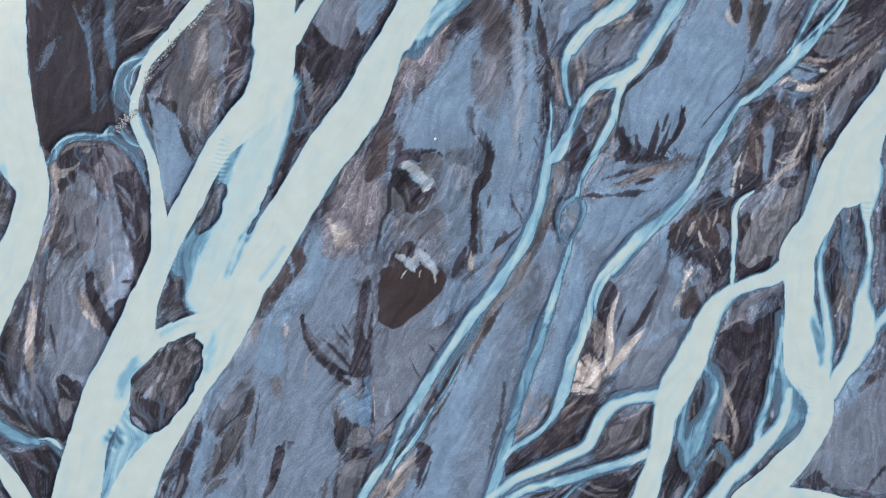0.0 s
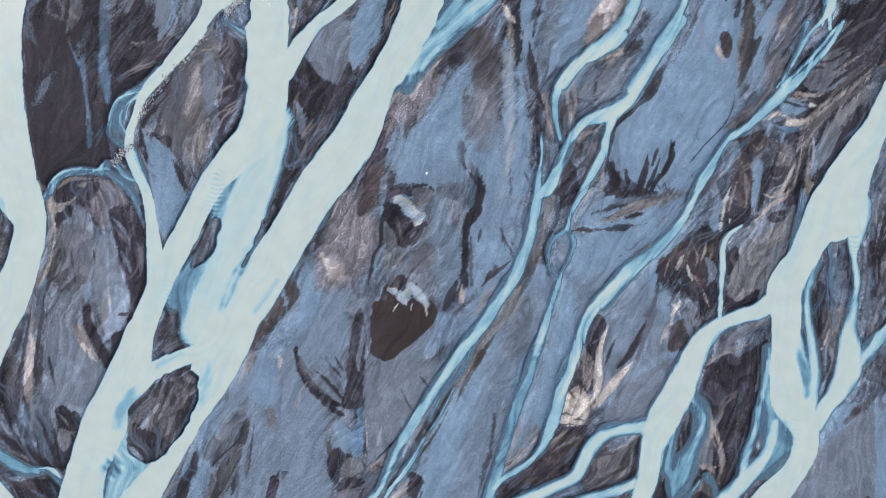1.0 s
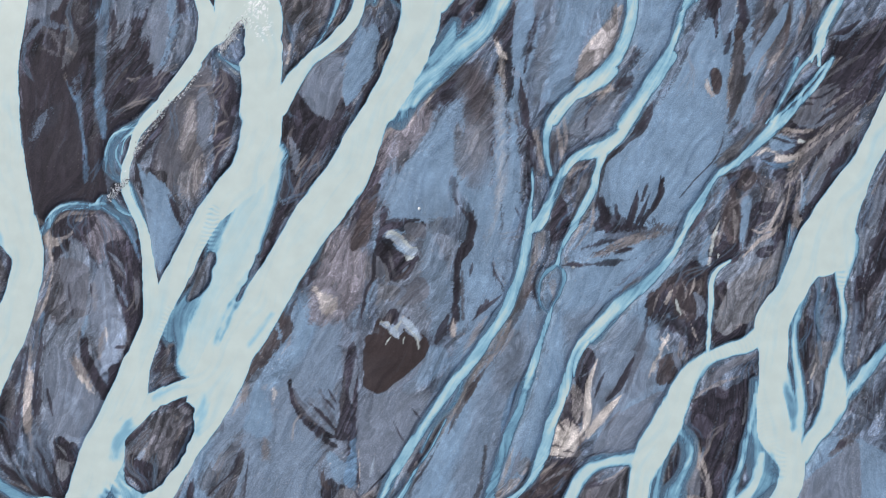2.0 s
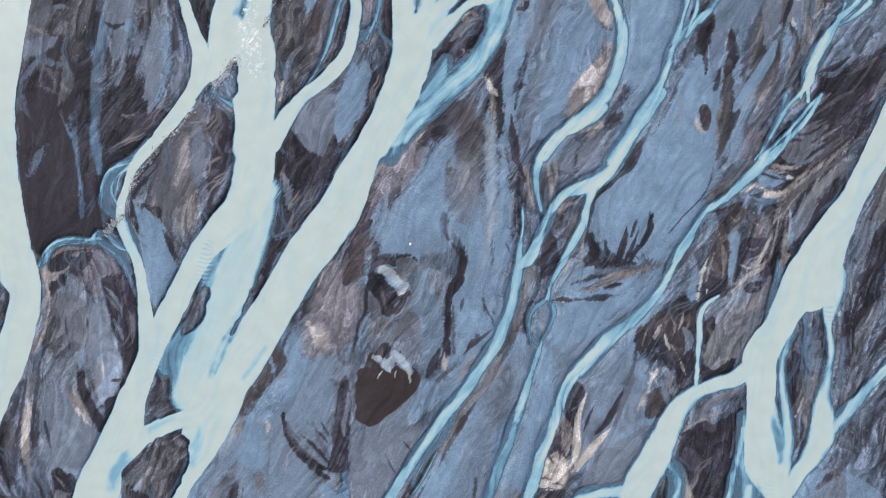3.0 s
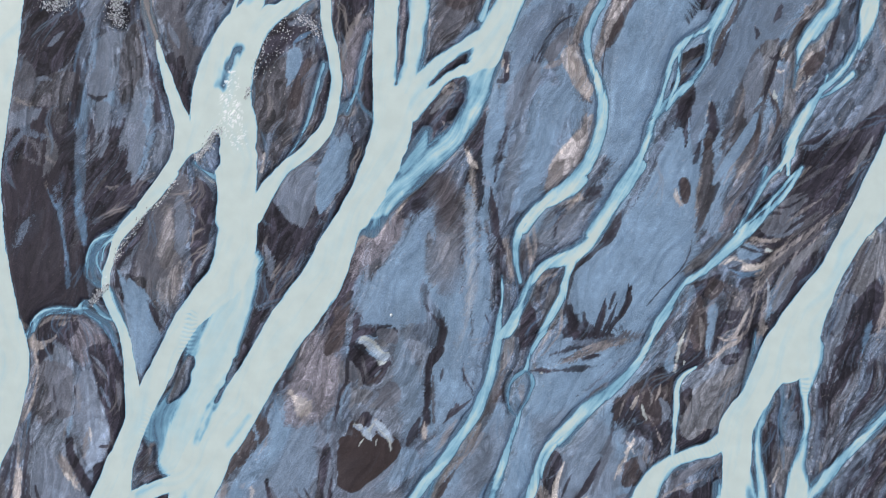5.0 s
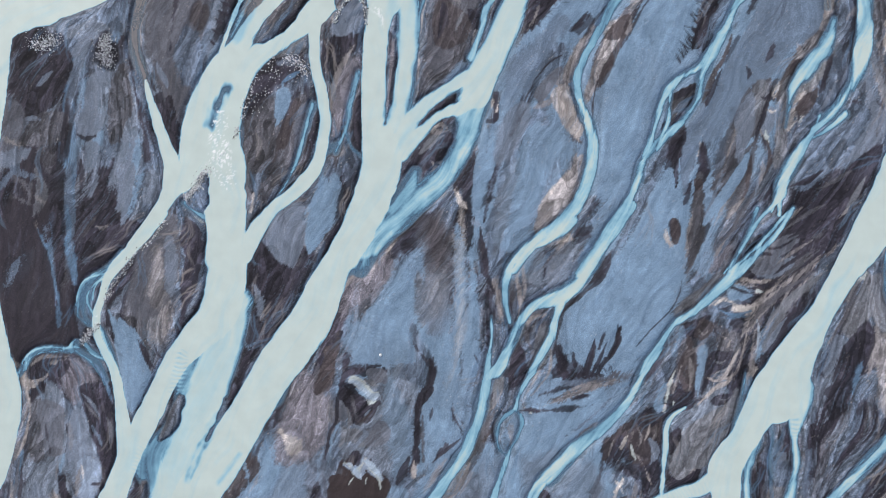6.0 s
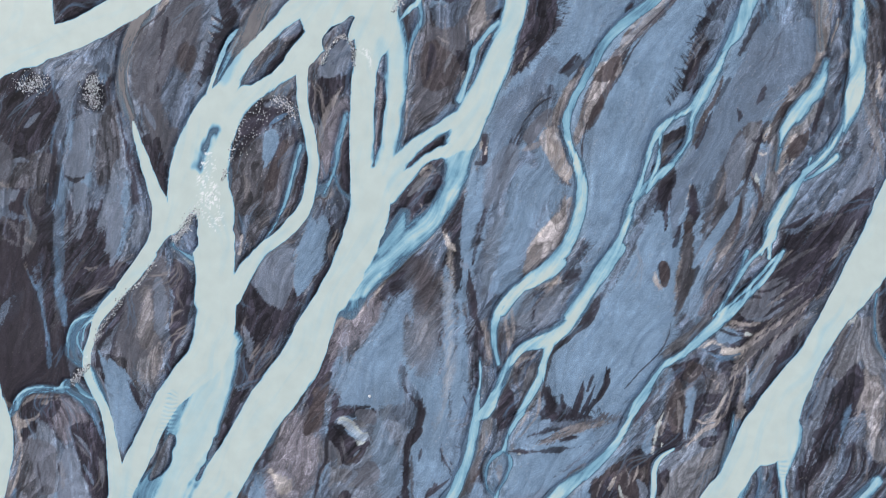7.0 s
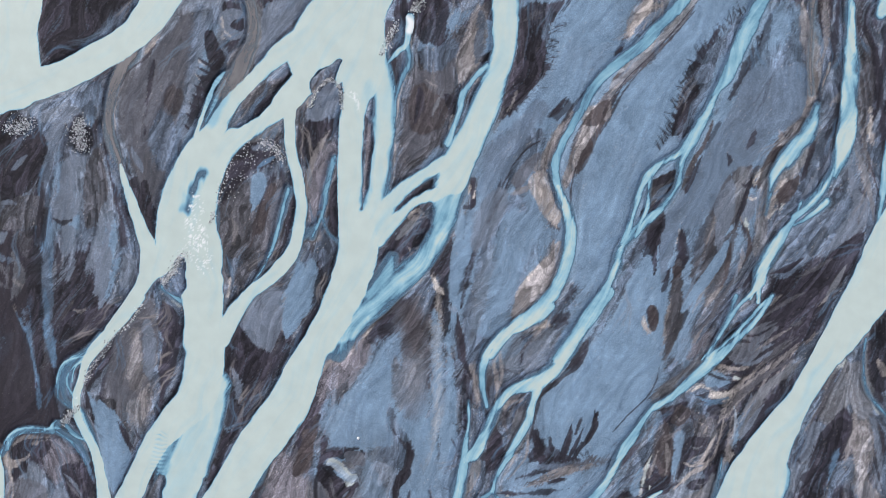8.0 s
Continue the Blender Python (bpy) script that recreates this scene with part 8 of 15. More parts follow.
lay("tan", [(-66.4, 58.9, 0.61), (-64.2, 58.8, 0.5)], .6, .5, .7)
lay("brown", [(-67.1, 53.3, 1.41), (-65.1, 52.4, 1.21), (-63.5, 50.5, 1.62), (-63.5, 48.5, 0.81)], .8, .7, .7)
lay("mud", [(-67.5, 51.3, 2.02), (-68.2, 50, 1.21)], .85, .6, .5)
lay("mud", [(-61.8, 51.2, 1.82), (-60.4, 53.9, 1.81), (-58.7, 56.9, 1.21)], .85, .6, .5)
lay("blue", [(-55, 73.2, 1.4), (-56, 67.8, 1.2), (-56.6, 60.9, 1.41), (-56.8, 53.9, 1.51), (-56.4, 48, 1.41), (-56.7, 41, 1.31)], .7, 1, .4)
lay("ash", [(-57.2, 53.9, 1.41), (-57.5, 50, 1.41)], .6, 1, .7)
lay("grey", [(-47.6, 69.7, 4), (-48.6, 64.8, 5.01), (-47.6, 59.9, 3.01)], .7, 1, .7)
lay("ash", [(-51.5, 69.2, 0.8), (-52.3, 64.3, 1.81), (-53.7, 61.1, 1.81)], .85, .6, .9)
lay("ash", [(-52, 57.9, 2.01), (-52.6, 53.9, 1.21)], .85, .6, .9)
lay("ash", [(-45.3, 61.8, 1.6), (-46.4, 54.9, 3.61), (-46.8, 50, 3.01), (-46.6, 45.5, 1)], .88, .6, 1)
lay("mud", [(-49.6, 49, 2.01), (-49.6, 45.5, 2.82), (-50.6, 52.5, 1)], .85, .6, .6)
lay("brown", [(-49.1, 44, 1.21), (-52.8, 42.5, 2.02)], .75, .6, .7)
lay("slate", [(-44.3, 71.2, 1.8), (-43.5, 66.8, 1.3), (-42, 60.9, 0.9), (-40.4, 53.9, 0.9)], .8, .8, .4)
lay("mud", [(-44.7, 68.7, 0.7), (-43, 64.6, 0.9), (-41.1, 58.9, 0.9)], .8, .5, .4)
lay("mud", [(-39.3, 65.8, 1), (-38.1, 61.8, 1.3), (-37.3, 57.7, 1.1)], .85, .5, .4)
lay("slate", [(-36, 47.4, 0.8), (-34, 46.2, 1.4), (-31.6, 44.9, 1)], .75, .5, .5)
lay("flour", [(-35.6, 47.8, 0.3), (-33.7, 45.8, 0.3), (-31.4, 44.5, 0.3)], .5, .3, .4)
lay("mud", [(-32.8, 41.9, 1.4), (-33.6, 39.6, 1.2)], .85, .5, .5)
lay("ash", [(-36.4, 43.1, 1.2), (-35.6, 39.6, 1.4), (-35, 36.1, 1.2)], .8, .7, .6)
lay("sand", [(-11.1, 52.5, 3.37), (-11.5, 47.1, 4.37), (-12.7, 41.6, 2.59)], .88, .5, .3)
lay("tan", [(-13.9, 47.6, 0.3), (-14.2, 44.1, 0.4), (-14.3, 40.6, 0.3)], .6, .3, .4)
lay("mud", [(-7.3, 30.2, 2.19), (-8.8, 24.3, 2.59), (-10.1, 18.3, 2.8)], .8, .8, .5)
lay("brown", [(-8.1, 27.3, 1.39), (-11.2, 17.3, 1.4)], .5, .8, .8)
lay("mud", [(7.6, 46.6, 3.36), (5.6, 43.6, 3.95), (3.1, 40.2, 2.38)], .8, .8, .6)
lay("slate", [(6.8, 44.6, 1.58), (5.1, 42.2, 1.98)], .6, .4, 1)
lay("tan", [(10.7, 51.2, 0.59), (8, 49.6, 0.79), (5, 47.8, 0.59), (2.6, 44.1, 0.59), (0.1, 40, 0.59), (-2.3, 37.2, 0.79), (-5.3, 34.6, 0.89)], .75, .4, .4)
lay("sand", [(3.2, 36.2, 1.19), (1.3, 31.3, 4.56), (-1.1, 25.3, 8.55), (-2.3, 21.3, 5.97)], .88, .8, .4)
lay("brown", [(5.4, 36.7, 1.78), (6.6, 31.3, 3.57), (7.8, 25.9, 1.78)], .55, 1.8, .7)
lay("brown", [(9.7, 45.1, 2.37), (9.8, 38.2, 2.57), (9.4, 31.3, 1.78)], .5, 1.8, .7)
lay("pale", [(12.8, 47.9, 0.59), (13.2, 44.2, 0.59), (13.3, 36.3, 0.59), (13.7, 29.4, 0.89), (12.8, 23.9, 0.79)], .35, .8, .5)
lay("mud", [(3.6, 28.1, 0.3), (3.9, 25.3, 0.4), (5.7, 22.4, 0.4), (7.7, 19.6, 0.6), (7.5, 16.9, 0.89), (6.9, 14.6, 0.8)], .8, .3, .2)
lay("mud", [(19.1, 56.4, 0.79), (17.6, 51, 0.79), (16.4, 47.3, 0.79)], .65, .6, .4)
lay("mud", [(16.5, 43.4, 0.89), (17, 39.7, 1.38), (17.6, 35.5, 0.99)], .85, .5, .3)
lay("silt", [(32.6, 57.1, 0.78), (32.1, 53.5, 1.96), (30.3, 50.3, 3.52), (28, 49.1, 1.96)], .92, .5, .3)
lay("silt", [(27, 47.9, 1.37), (26.5, 44.2, 1.37), (25.3, 42, 0.88)], .8, .5, .3)
lay("brown", [(31.1, 54, 0.39), (29.2, 50.9, 0.39)], .6, .3, .6)
lay("mud", [(33.3, 43.4, 1.37), (35.1, 44, 1.37)], .8, .5, .4)
lay("tan", [(29.8, 42.6, 1.18), (31.6, 42.6, 1.18)], .8, .4, .4)
lay("tan", [(30.4, 41.4, 0.39), (28.9, 37.3, 0.39), (28.3, 32.9, 0.39)], .6, .3, .3)
lay("grey", [(32.2, 40.8, 2.35), (30.2, 39.3, 2.36)], .75, .8, .4)
lay("sand", [(32.2, 39.1, 0.98), (31.2, 37.1, 2.16), (29.7, 34.6, 1.18)], .85, .5, .3)
lay("brown", [(21.8, 34.8, 0.98), (22.2, 31.9, 0.79)], .7, .6, .4)
lay("tan", [(23, 39.3, 0.39), (22.7, 35.3, 0.49), (23.3, 31.4, 0.59), (22.6, 27.4, 0.49)], .75, .3, .3)
lay("slate", [(46.5, 56.9, 2.92), (44.4, 52, 2.53), (42.5, 46.2, 1.95), (40.2, 41.3, 1.76)], .75, 1, .4)
lay("mud", [(39.2, 39.8, 1.57), (37.5, 38.5, 1.57), (36.1, 37.1, 0.78)], .7, .6, .5)
lay("tan", [(35.2, 36.2, 0.49), (33.6, 34.6, 0.39)], .7, .3, .4)
lay("mud", [(33.7, 33.8, 0.29), (31.1, 30.6, 0.39), (30, 26.5, 0.39), (29, 22, 0.39)], .85, .3, .1)
lay("brown", [(27.8, 27.9, 1.38), (27.2, 23.7, 1.18), (26.3, 21, 0.79)], .8, .5, .5)
lay("tan", [(27.6, 29.2, 0.39), (24.9, 28.2, 0.39), (23.5, 26.2, 0.39)], .7, .3, .3)
lay("brown", [(22.9, 24, 1.38), (23.1, 20.5, 1.58)], .7, .6, .5)
lay("mud", [(52.6, 61.3, 1.75), (51.5, 55.5, 1.75), (51.2, 50.1, 0.88)], .85, .5, .4)
lay("mud", [(54, 57.4, 1.46), (53.6, 53.2, 1.26)], .85, .4, .4)
lay("pale", [(53.6, 59.1, 0.29), (52.9, 55.5, 0.29)], .7, .2, .2)
lay("brown", [(61.7, 62.3, 1.93), (59.9, 57.4, 1.94), (58, 53, 1.75), (56.7, 49.9, 0.87)], .88, .5, .4)
lay("silt", [(61.1, 61.8, 0.77), (59.1, 56.9, 0.77), (57.2, 52.1, 0.58)], .5, .4, .6)
lay("brown", [(53.9, 49.6, 1.26), (53.7, 44.7, 1.95), (52.7, 40.3, 1.56), (51.9, 35.9, 0.68)], .85, .5, .4)
lay("tan", [(52.5, 45.2, 0.29), (52, 40.3, 0.39)], .6, .3, .4)
lay("sand", [(61, 56, 0.97), (58.8, 51.6, 1.75), (55.9, 47.2, 1.55)], .9, .4, .3)
lay("brown", [(60, 48.2, 1.75), (58.5, 45.2, 2.33), (56.6, 41.3, 1.36)], .75, .5, .6)
lay("tan", [(58.6, 47.2, 0.78), (58.1, 44.3, 0.78)], .5, .3, .6)
lay("slate", [(78.1, 59.8, 3.85), (74.8, 56, 3.85), (71.7, 52.6, 2.9)], .7, 1.5, .5)
lay("mud", [(75.8, 49.2, 2.12), (72.5, 44.5, 1.74), (69.2, 40.4, 1.16)], .85, .6, .6)
lay("mud", [(81, 56.9, 1.54), (79.1, 53.5, 1.35)], .8, .5, .6)
lay("tan", [(80.4, 51.6, 0.48), (77.6, 46.7, 0.58)], .65, .3, .5)
lay("tan", [(77.9, 41.9, 0.39), (72.7, 37.7, 0.48), (67.6, 34, 0.49)], .65, .3, .5)
lay("silt", [(75.2, 44.3, 0.39), (70, 40.4, 0.39), (66.4, 38.2, 0.29)], .65, .3, .5)
lay("silt", [(77, 38.9, 0.39), (72.7, 34.5, 0.48), (69.4, 30.6, 0.39)], .6, .3, .5)
lay("mud", [(80.5, 34.1, 0.97), (77.4, 29.8, 1.16)], .8, .5, .4)
lay("brown", [(82.5, 31.6, 1.74), (80.3, 26.7, 1.94)], .8, .6, .5)
lay("mud", [(-62.7, 17.7, 1.9), (-61, 19.2, 2.09)], .85, .5, .4)
lay("mud", [(-63.5, 13.9, 1.51), (-61.9, 15.6, 2.08)], .85, .5, .4)
lay("mud", [(-58.6, 18.2, 3.41), (-55.3, 16.8, 2.84)], .85, .6, .6)
lay("tan", [(-65.4, 17.2, 0.76), (-64.2, 15.7, 1.33), (-62.7, 16.6, 0.76), (-60.8, 17.7, 0.38)], .75, .4, .4)
lay("tan", [(-60.3, 19.8, 0.57), (-57.4, 20.3, 0.57)], .7, .4, .4)
lay("silt", [(-65.5, 16.6, 0.57), (-64.6, 13, 0.66), (-65.1, 10.1, 0.57), (-66.2, 7.1, 0.57), (-67.1, 2.6, 0.57)], .75, .4, .4)
lay("slate", [(-59.9, 10.6, 3.21), (-60.2, 5.4, 2.83)], .8, .8, .5)
lay("pale_sand", [(-55.6, 11.3, 1.89), (-55.3, 5.4, 4.34), (-54.4, -0.3, 5.09), (-53.8, -3.6, 3.2)], .9, .7, .3)
lay("brown", [(-56.3, 3.5, 0.94), (-55.9, -1.2, 1.13)], .55, 1, .6)
lay("pale", [(-54.8, 1.6, 0.57), (-54.6, -1.2, 0.47)], .55, .5, .8)
lay("mud", [(-53.6, 9.7, 0.76), (-52, 4.9, 1.32), (-50.4, 0.7, 1.32)], .8, .5, .4)
lay("mud", [(-59.5, 0.7, 0.57), (-58.5, -4, 1.03), (-56.7, -8, 1.22), (-55.1, -10.8, 0.84)], .85, .5, .3)
lay("pale_sand", [(-62.5, -7.3, 2.82), (-60.4, -11.5, 7.13), (-59.3, -15.7, 8.25)], .88, .8, .4)
lay("pale", [(-61.3, -5, 0.47), (-59.1, -7.8, 0.75), (-57.6, -10.1, 0.47)], .6, .4, .8)
lay("silt", [(-67.4, -6.7, 0.85), (-68.1, -10.6, 1.13), (-68, -16.2, 1.12)], .85, .4, .4)
lay("mud", [(-66.3, -7.3, 0.75), (-66.5, -13.4, 0.75)], .8, .4, .4)
lay("mud", [(-69.6, -10.6, 1.69), (-70, -15.3, 1.87)], .8, .6, .5)
lay("blue", [(-65.8, 3.7, 0.47), (-66.6, -0.3, 0.47), (-68.1, -3.3, 0.38)], .75, .4, .3)
lay("mud", [(-8.7, 29.7, 2.29), (-10.5, 24.4, 2.28), (-11.5, 19.7, 2.28), (-12.1, 15.7, 1.14)], .85, .6, .4)
lay("brown", [(-14.3, 16.8, 3.41), (-16.2, 11.8, 3.41), (-12.1, 10.6, 2.65)], .55, 1.5, .8)
lay("silt", [(-17.3, 7.8, 1.51), (-16.5, 5.4, 1.32)], .6, .5, .8)
lay("pale", [(-19.1, 7.9, 0.47), (-17.9, 6, 0.85), (-16.7, 3.3, 0.47)], .85, .3, .6)
lay("sand", [(-20.5, 4.9, 3.4), (-19.1, -0.3, 7.17), (-17.2, -5.9, 6.21)], .9, .7, .3)
lay("sand", [(-9.2, 21.6, 0.76), (-8.7, 16.8, 0.66), (-9.5, 11.1, 0.66), (-10.5, 7.8, 0.76), (-12, 3.5, 0.76), (-12.5, -1.2, 0.94)], .8, .4, .3)
lay("mud", [(-8.1, 15.8, 0.28), (-8.7, 12, 0.28), (-10.1, 7.1, 0.28), (-11.4, 2.6, 0.28)], .8, .2, .1)
lay("mud", [(-7.1, 21.4, 1.14), (-6.7, 19.7, 1.14), (-4.1, 20, 1.14), (-1.7, 19.7, 0.76)], .88, .4, .3)
lay("pond", [(-7.3, 14.9, 1.52), (-6.1, 12.8, 2.08), (-3.9, 12, 1.33)], .88, .4, .3)
lay("flour", [(-6.9, 17.5, 0.66), (-5.8, 17.7, 1.14), (-4.4, 16.2, 1.42), (-3.2, 14.9, 1.61), (-2, 14.7, 1.14)], .85, .25, .15)
lay("flour", [(-2.9, 13.7, 0.95), (-3.3, 12.8, 0.38)], .7, .25, .15)
lay("tan", [(-7.9, 15.8, 0.28), (-6.5, 13.5, 0.28), (-5.5, 10.9, 0.28)], .5, .2, .4)
lay("mud", [(-1.4, 14.4, 0.47), (-2.9, 12, 0.47), (-4.1, 10.3, 0.38)], .85, .3, .2)
lay("mud", [(-5.6, 4, 1.32), (-5.4, 2.6, 1.32)], .85, .4, .3)
lay("flour", [(-7.6, 2.4, 0.47), (-6.7, 2.1, 0.57), (-5.7, 0.7, 0.85), (-3.9, 2.3, 0.76), (-2.5, 1.1, 0.75), (-1.4, -0.3, 0.57), (-1.1, -1.8, 0.38)], .75, .25, .2)
lay("mud", [(7.8, 20.8, 0.48), (8.1, 18.7, 0.76), (7.5, 16.8, 0.57), (6.2, 14.9, 0.76), (5.4, 12.4, 0.76), (5.2, 7.3, 0.76), (4.4, 2.1, 0.76)], .85, .3, .2)
lay("tan", [(4.9, 2.4, 0.66), (4.8, 0.2, 0.75)], .8, .3, .3)
lay("brown", [(-3.1, 7.3, 2.84), (0.2, 6.8, 2.27)], .45, 2, .6)
lay("mud", [(-12.9, -2.9, 1.13), (-13.3, -7.8, 1.88), (-13.6, -12.7, 2.07), (-12.8, -17.1, 1.5), (-12.2, -20.9, 1.12), (-11.7, -24.8, 0.47)], .85, .5, .3)
lay("slate", [(-13, -20.9, 1.5), (-13.2, -23.6, 1.5)], .8, .5, .3)
lay("mud", [(-20.2, -11.3, 0.47), (-17.2, -14.3, 0.75), (-14.7, -16.8, 0.56)], .8, .4, .3)
lay("brown", [(-20.9, -13.4, 1.31), (-18.1, -17.1, 1.31), (-16, -19.9, 0.75)], .7, .6, .6)
lay("pale", [(-16.4, -21.4, 0.56)], .75, .3, .5)
lay("pale_sand", [(-15.3, -17.6, 1.87), (-14, -18.8, 1.12)], .8, .4, .4)
lay("brown", [(-13.4, -26.6, 1.68), (-16.9, -26.6, 1.31)], .75, .5, .6)
lay("mud", [(-17.6, -31.6, 0.47), (-15.6, -29.9, 0.56), (-14.1, -28.6, 0.37)], .8, .4, .3)
lay("mud", [(-17, -37.5, 0.93), (-17.2, -34.7, 0.75)], .85, .5, .4)
lay("brown", [(10.3, -2, 0.75), (8, -7, 0.56), (5.8, -11.3, 0.85), (3.3, -14.8, 1.31), (0.9, -19, 0.75)], .75, .4, .4)
lay("silt", [(9.1, -5, 0.38), (5.8, -11.7, 0.47), (2.1, -17.5, 0.56), (-1, -22.7, 0.47), (-3.1, -25.7, 0.47), (-5.1, -29.4, 0.75), (-6.8, -33.1, 1.31), (-8.8, -36, 1.3)], .7, .3, .4)
lay("mud", [(0.5, -18.3, 0.75), (-1, -21.2, 1.03)], .85, .4, .3)
lay("mud", [(3.7, -16, 0.28), (0.2, -22, 0.37), (-2.9, -26.9, 0.28)], .8, .2, .2)
lay("tan", [(-6.2, -32.5, 1.49), (-8.5, -35.8, 1.68)], .65, .4, .6)
lay("mud", [(-3.3, -28.8, 0.56), (-3.5, -30.1, 1.12), (-3.8, -34.7, 0.93)], .85, .4, .3)
lay("mud", [(-5.9, -15.1, 0.28), (-4.5, -17.5, 0.28), (-3.7, -18.8, 0.28)], .7, .2, .2)
lay("mud", [(10.7, -33.6, 1.31), (13.3, -31.5, 2.24), (15.1, -30.6, 1.12)], .85, .5, .4)
lay("brown", [(12.3, -27.4, 1.5), (14.7, -25.7, 1.12)], .7, .5, .5)
lay("brown", [(28.9, 14.3, 0.66), (32, 15.3, 0.76), (34.8, 16.7, 1.04), (37.9, 17.9, 0.95), (40.8, 19.3, 0.67)], .85, .4, .5)
lay("mud", [(32.7, 14.5, 0.57), (35.2, 15.1, 0.57)], .8, .4, .4)
lay("brown", [(35.5, 8.9, 1.14), (33.4, 7.5, 0.95)], .7, .6, .4)
lay("silt", [(21.7, 9.2, 1.14), (21.9, 6.3, 1.13)], .6, .3, .5)
lay("mud", [(41.6, 8.7, 2.46), (40.4, 5.9, 2.46), (40, 3.5, 1.51)], .88, .5, .5)
lay("tan", [(42.1, 8.7, 0.57), (40.8, 6, 0.76)], .75, .3, .5)
lay("silt", [(43.6, 0.5, 0.94), (41.7, -0.3, 0.76)], .7, .4, .5)
lay("pale", [(41.4, 0.3, 0.66), (40.1, -2.2, 0.75)], .8, .3, .5)
lay("pale", [(39.3, -5, 0.47), (38.9, -5.9, 0.38)], .7, .3, .4)
lay("brown", [(40.8, -4.5, 1.7), (41.4, -5.9, 1.51)], .8, .5, .5)
lay("mud", [(42.3, -7.4, 1.13)], .85, .4, .3)
lay("sand", [(33.7, 0.2, 3.4), (32.2, -4.5, 4.34), (30.6, -7.8, 2.26)], .85, .6, .3)
lay("mud", [(36.7, -2.2, 0.75), (34.2, -6.7, 1.13), (30.9, -10.4, 0.56)], .85, .4, .3)
lay("mud", [(28.2, -4.5, 1.32), (26.8, -7.4, 0.75)], .85, .4, .4)
lay("tan", [(33.3, -10.2, 0.56), (30.9, -12.5, 1.22), (29, -14.3, 1.31), (27.5, -15.8, 1.13)], .88, .3, .4)
lay("pale", [(28.5, -7.4, 0.38), (27.9, -10.8, 0.66), (27.2, -14.2, 0.66)], .8, .25, .3)
lay("silt", [(25.5, -9.5, 1.32), (26, -12.5, 1.32)], .8, .4, .5)
lay("silt", [(26, -16.2, 2.25), (24.7, -19.9, 1.69)], .8, .4, .7)
lay("brown", [(16.9, 12.5, 0.66), (17.3, 8.4, 1.14), (16.3, 5, 0.85)], .8, .5, .4)
lay("silt", [(15, 0.9, 0.47), (12.9, -3.1, 0.47)], .6, .3, .4)
lay("silt", [(9.2, 2.4, 0.85), (8, -0.1, 0.85)], .55, .4, .5)
lay("mud", [(9.6, 4.3, 0.85), (11.6, 6.3, 0.76)], .8, .4, .3)
lay("brown", [(-38.7, 13, 0.76), (-40.4, 9.2, 1.13), (-41.5, 7.1, 0.76)], .75, .6, .5)
lay("pale_sand", [(-38.9, 12, 0.47), (-40.2, 9.4, 0.57)], .6, .6, .5)
lay("slate", [(-42.5, 85.3, 1.38), (-43.6, 81.5, 1.78), (-44.1, 77.6, 1.79), (-43.6, 72.8, 1.39), (-42.6, 68.7, 0.8)], .85, .5, .3)
lay("tan", [(-44.5, 79.6, 0.3), (-45.1, 75.7, 0.3), (-44.5, 72.2, 0.3)], .65, .25, .3)
lay("tan", [(-41.2, 83.6, 0.39), (-42.8, 79.6, 0.3), (-42.9, 74.8, 0.4)], .65, .25, .3)
lay("tan", [(-34.6, 91.3, 0.59), (-36.4, 89.1, 0.88), (-38.4, 87.6, 0.49)], .7, .3, .4)
lay("brown", [(-32, 86.7, 3.53), (-32.1, 81.9, 2.36)], .5, 1.2, .6)
lay("mud", [(-36, 83.8, 0.89), (-36.8, 78.6, 0.99), (-37.8, 72.8, 0.99)], .65, .8, .5)
lay("pale", [(-28.7, 85.4, 0.49), (-29.6, 82.9, 0.59), (-30, 81.3, 0.39)], .65, .3, .8)
lay("peat", [(-57.3, 73.8, 4.42), (-58.5, 69.9, 4.43), (-60.9, 66, 3.44)], .8, .8, .6)
lay("ash", [(-52.1, 77.6, 1.3), (-53.4, 74.7, 1.6), (-54.6, 70.9, 1.31), (-55.6, 66.9, 1.11), (-56.2, 61.8, 0.91)], .75, .7, .5)
lay("ash", [(-53.3, 63.2, 2.22), (-52.5, 60.5, 2.02)], .85, .4, .9)
lay("ash", [(-50.4, 70.4, 1.4), (-52.2, 67, 0.91)], .75, .5, .8)
lay("slate", [(-46, 81.3, 1.79), (-47.7, 78.6, 1.39)], .6, .6, .6)
lay("mud", [(-46, 72, 0.9), (-44.4, 66, 1.1), (-43.3, 62.1, 0.9)], .8, .5, .5)
lay("mud", [(-40, 65, 0.9), (-37.7, 61.9, 1.1)], .85, .5, .4)
lay("mud", [(-49.4, 75.5, 3.19), (-48.9, 73, 2)], .75, .6, .4)
lay("slate", [(-52.1, 87.6, 0.5), (-47.9, 88.8, 0.59), (-43.6, 91.2, 0.49)], .8, .4, .3)
lay("mud", [(5.7, 56.7, 2.15), (4.5, 53.7, 1.37)], .85, .5, .4)
lay("mud", [(11.1, 57.7, 1.75), (10.4, 56, 0.97)], .85, .4, .3)
lay("tan", [(6.9, 60.9, 1.36), (9, 59.9, 0.88), (10.9, 60.9, 0.49)], .8, .25, .4)
lay("tan", [(9, 58.6, 0.58), (9.3, 55.3, 0.49)], .8, .25, .4)
lay("tan", [(7.4, 57.1, 0.49), (8, 54.5, 0.59), (5.9, 52.9, 0.49)], .8, .25, .4)
lay("mud", [(13.5, 56.5, 2.33), (12.9, 51.6, 2.54)], .8, .6, .5)
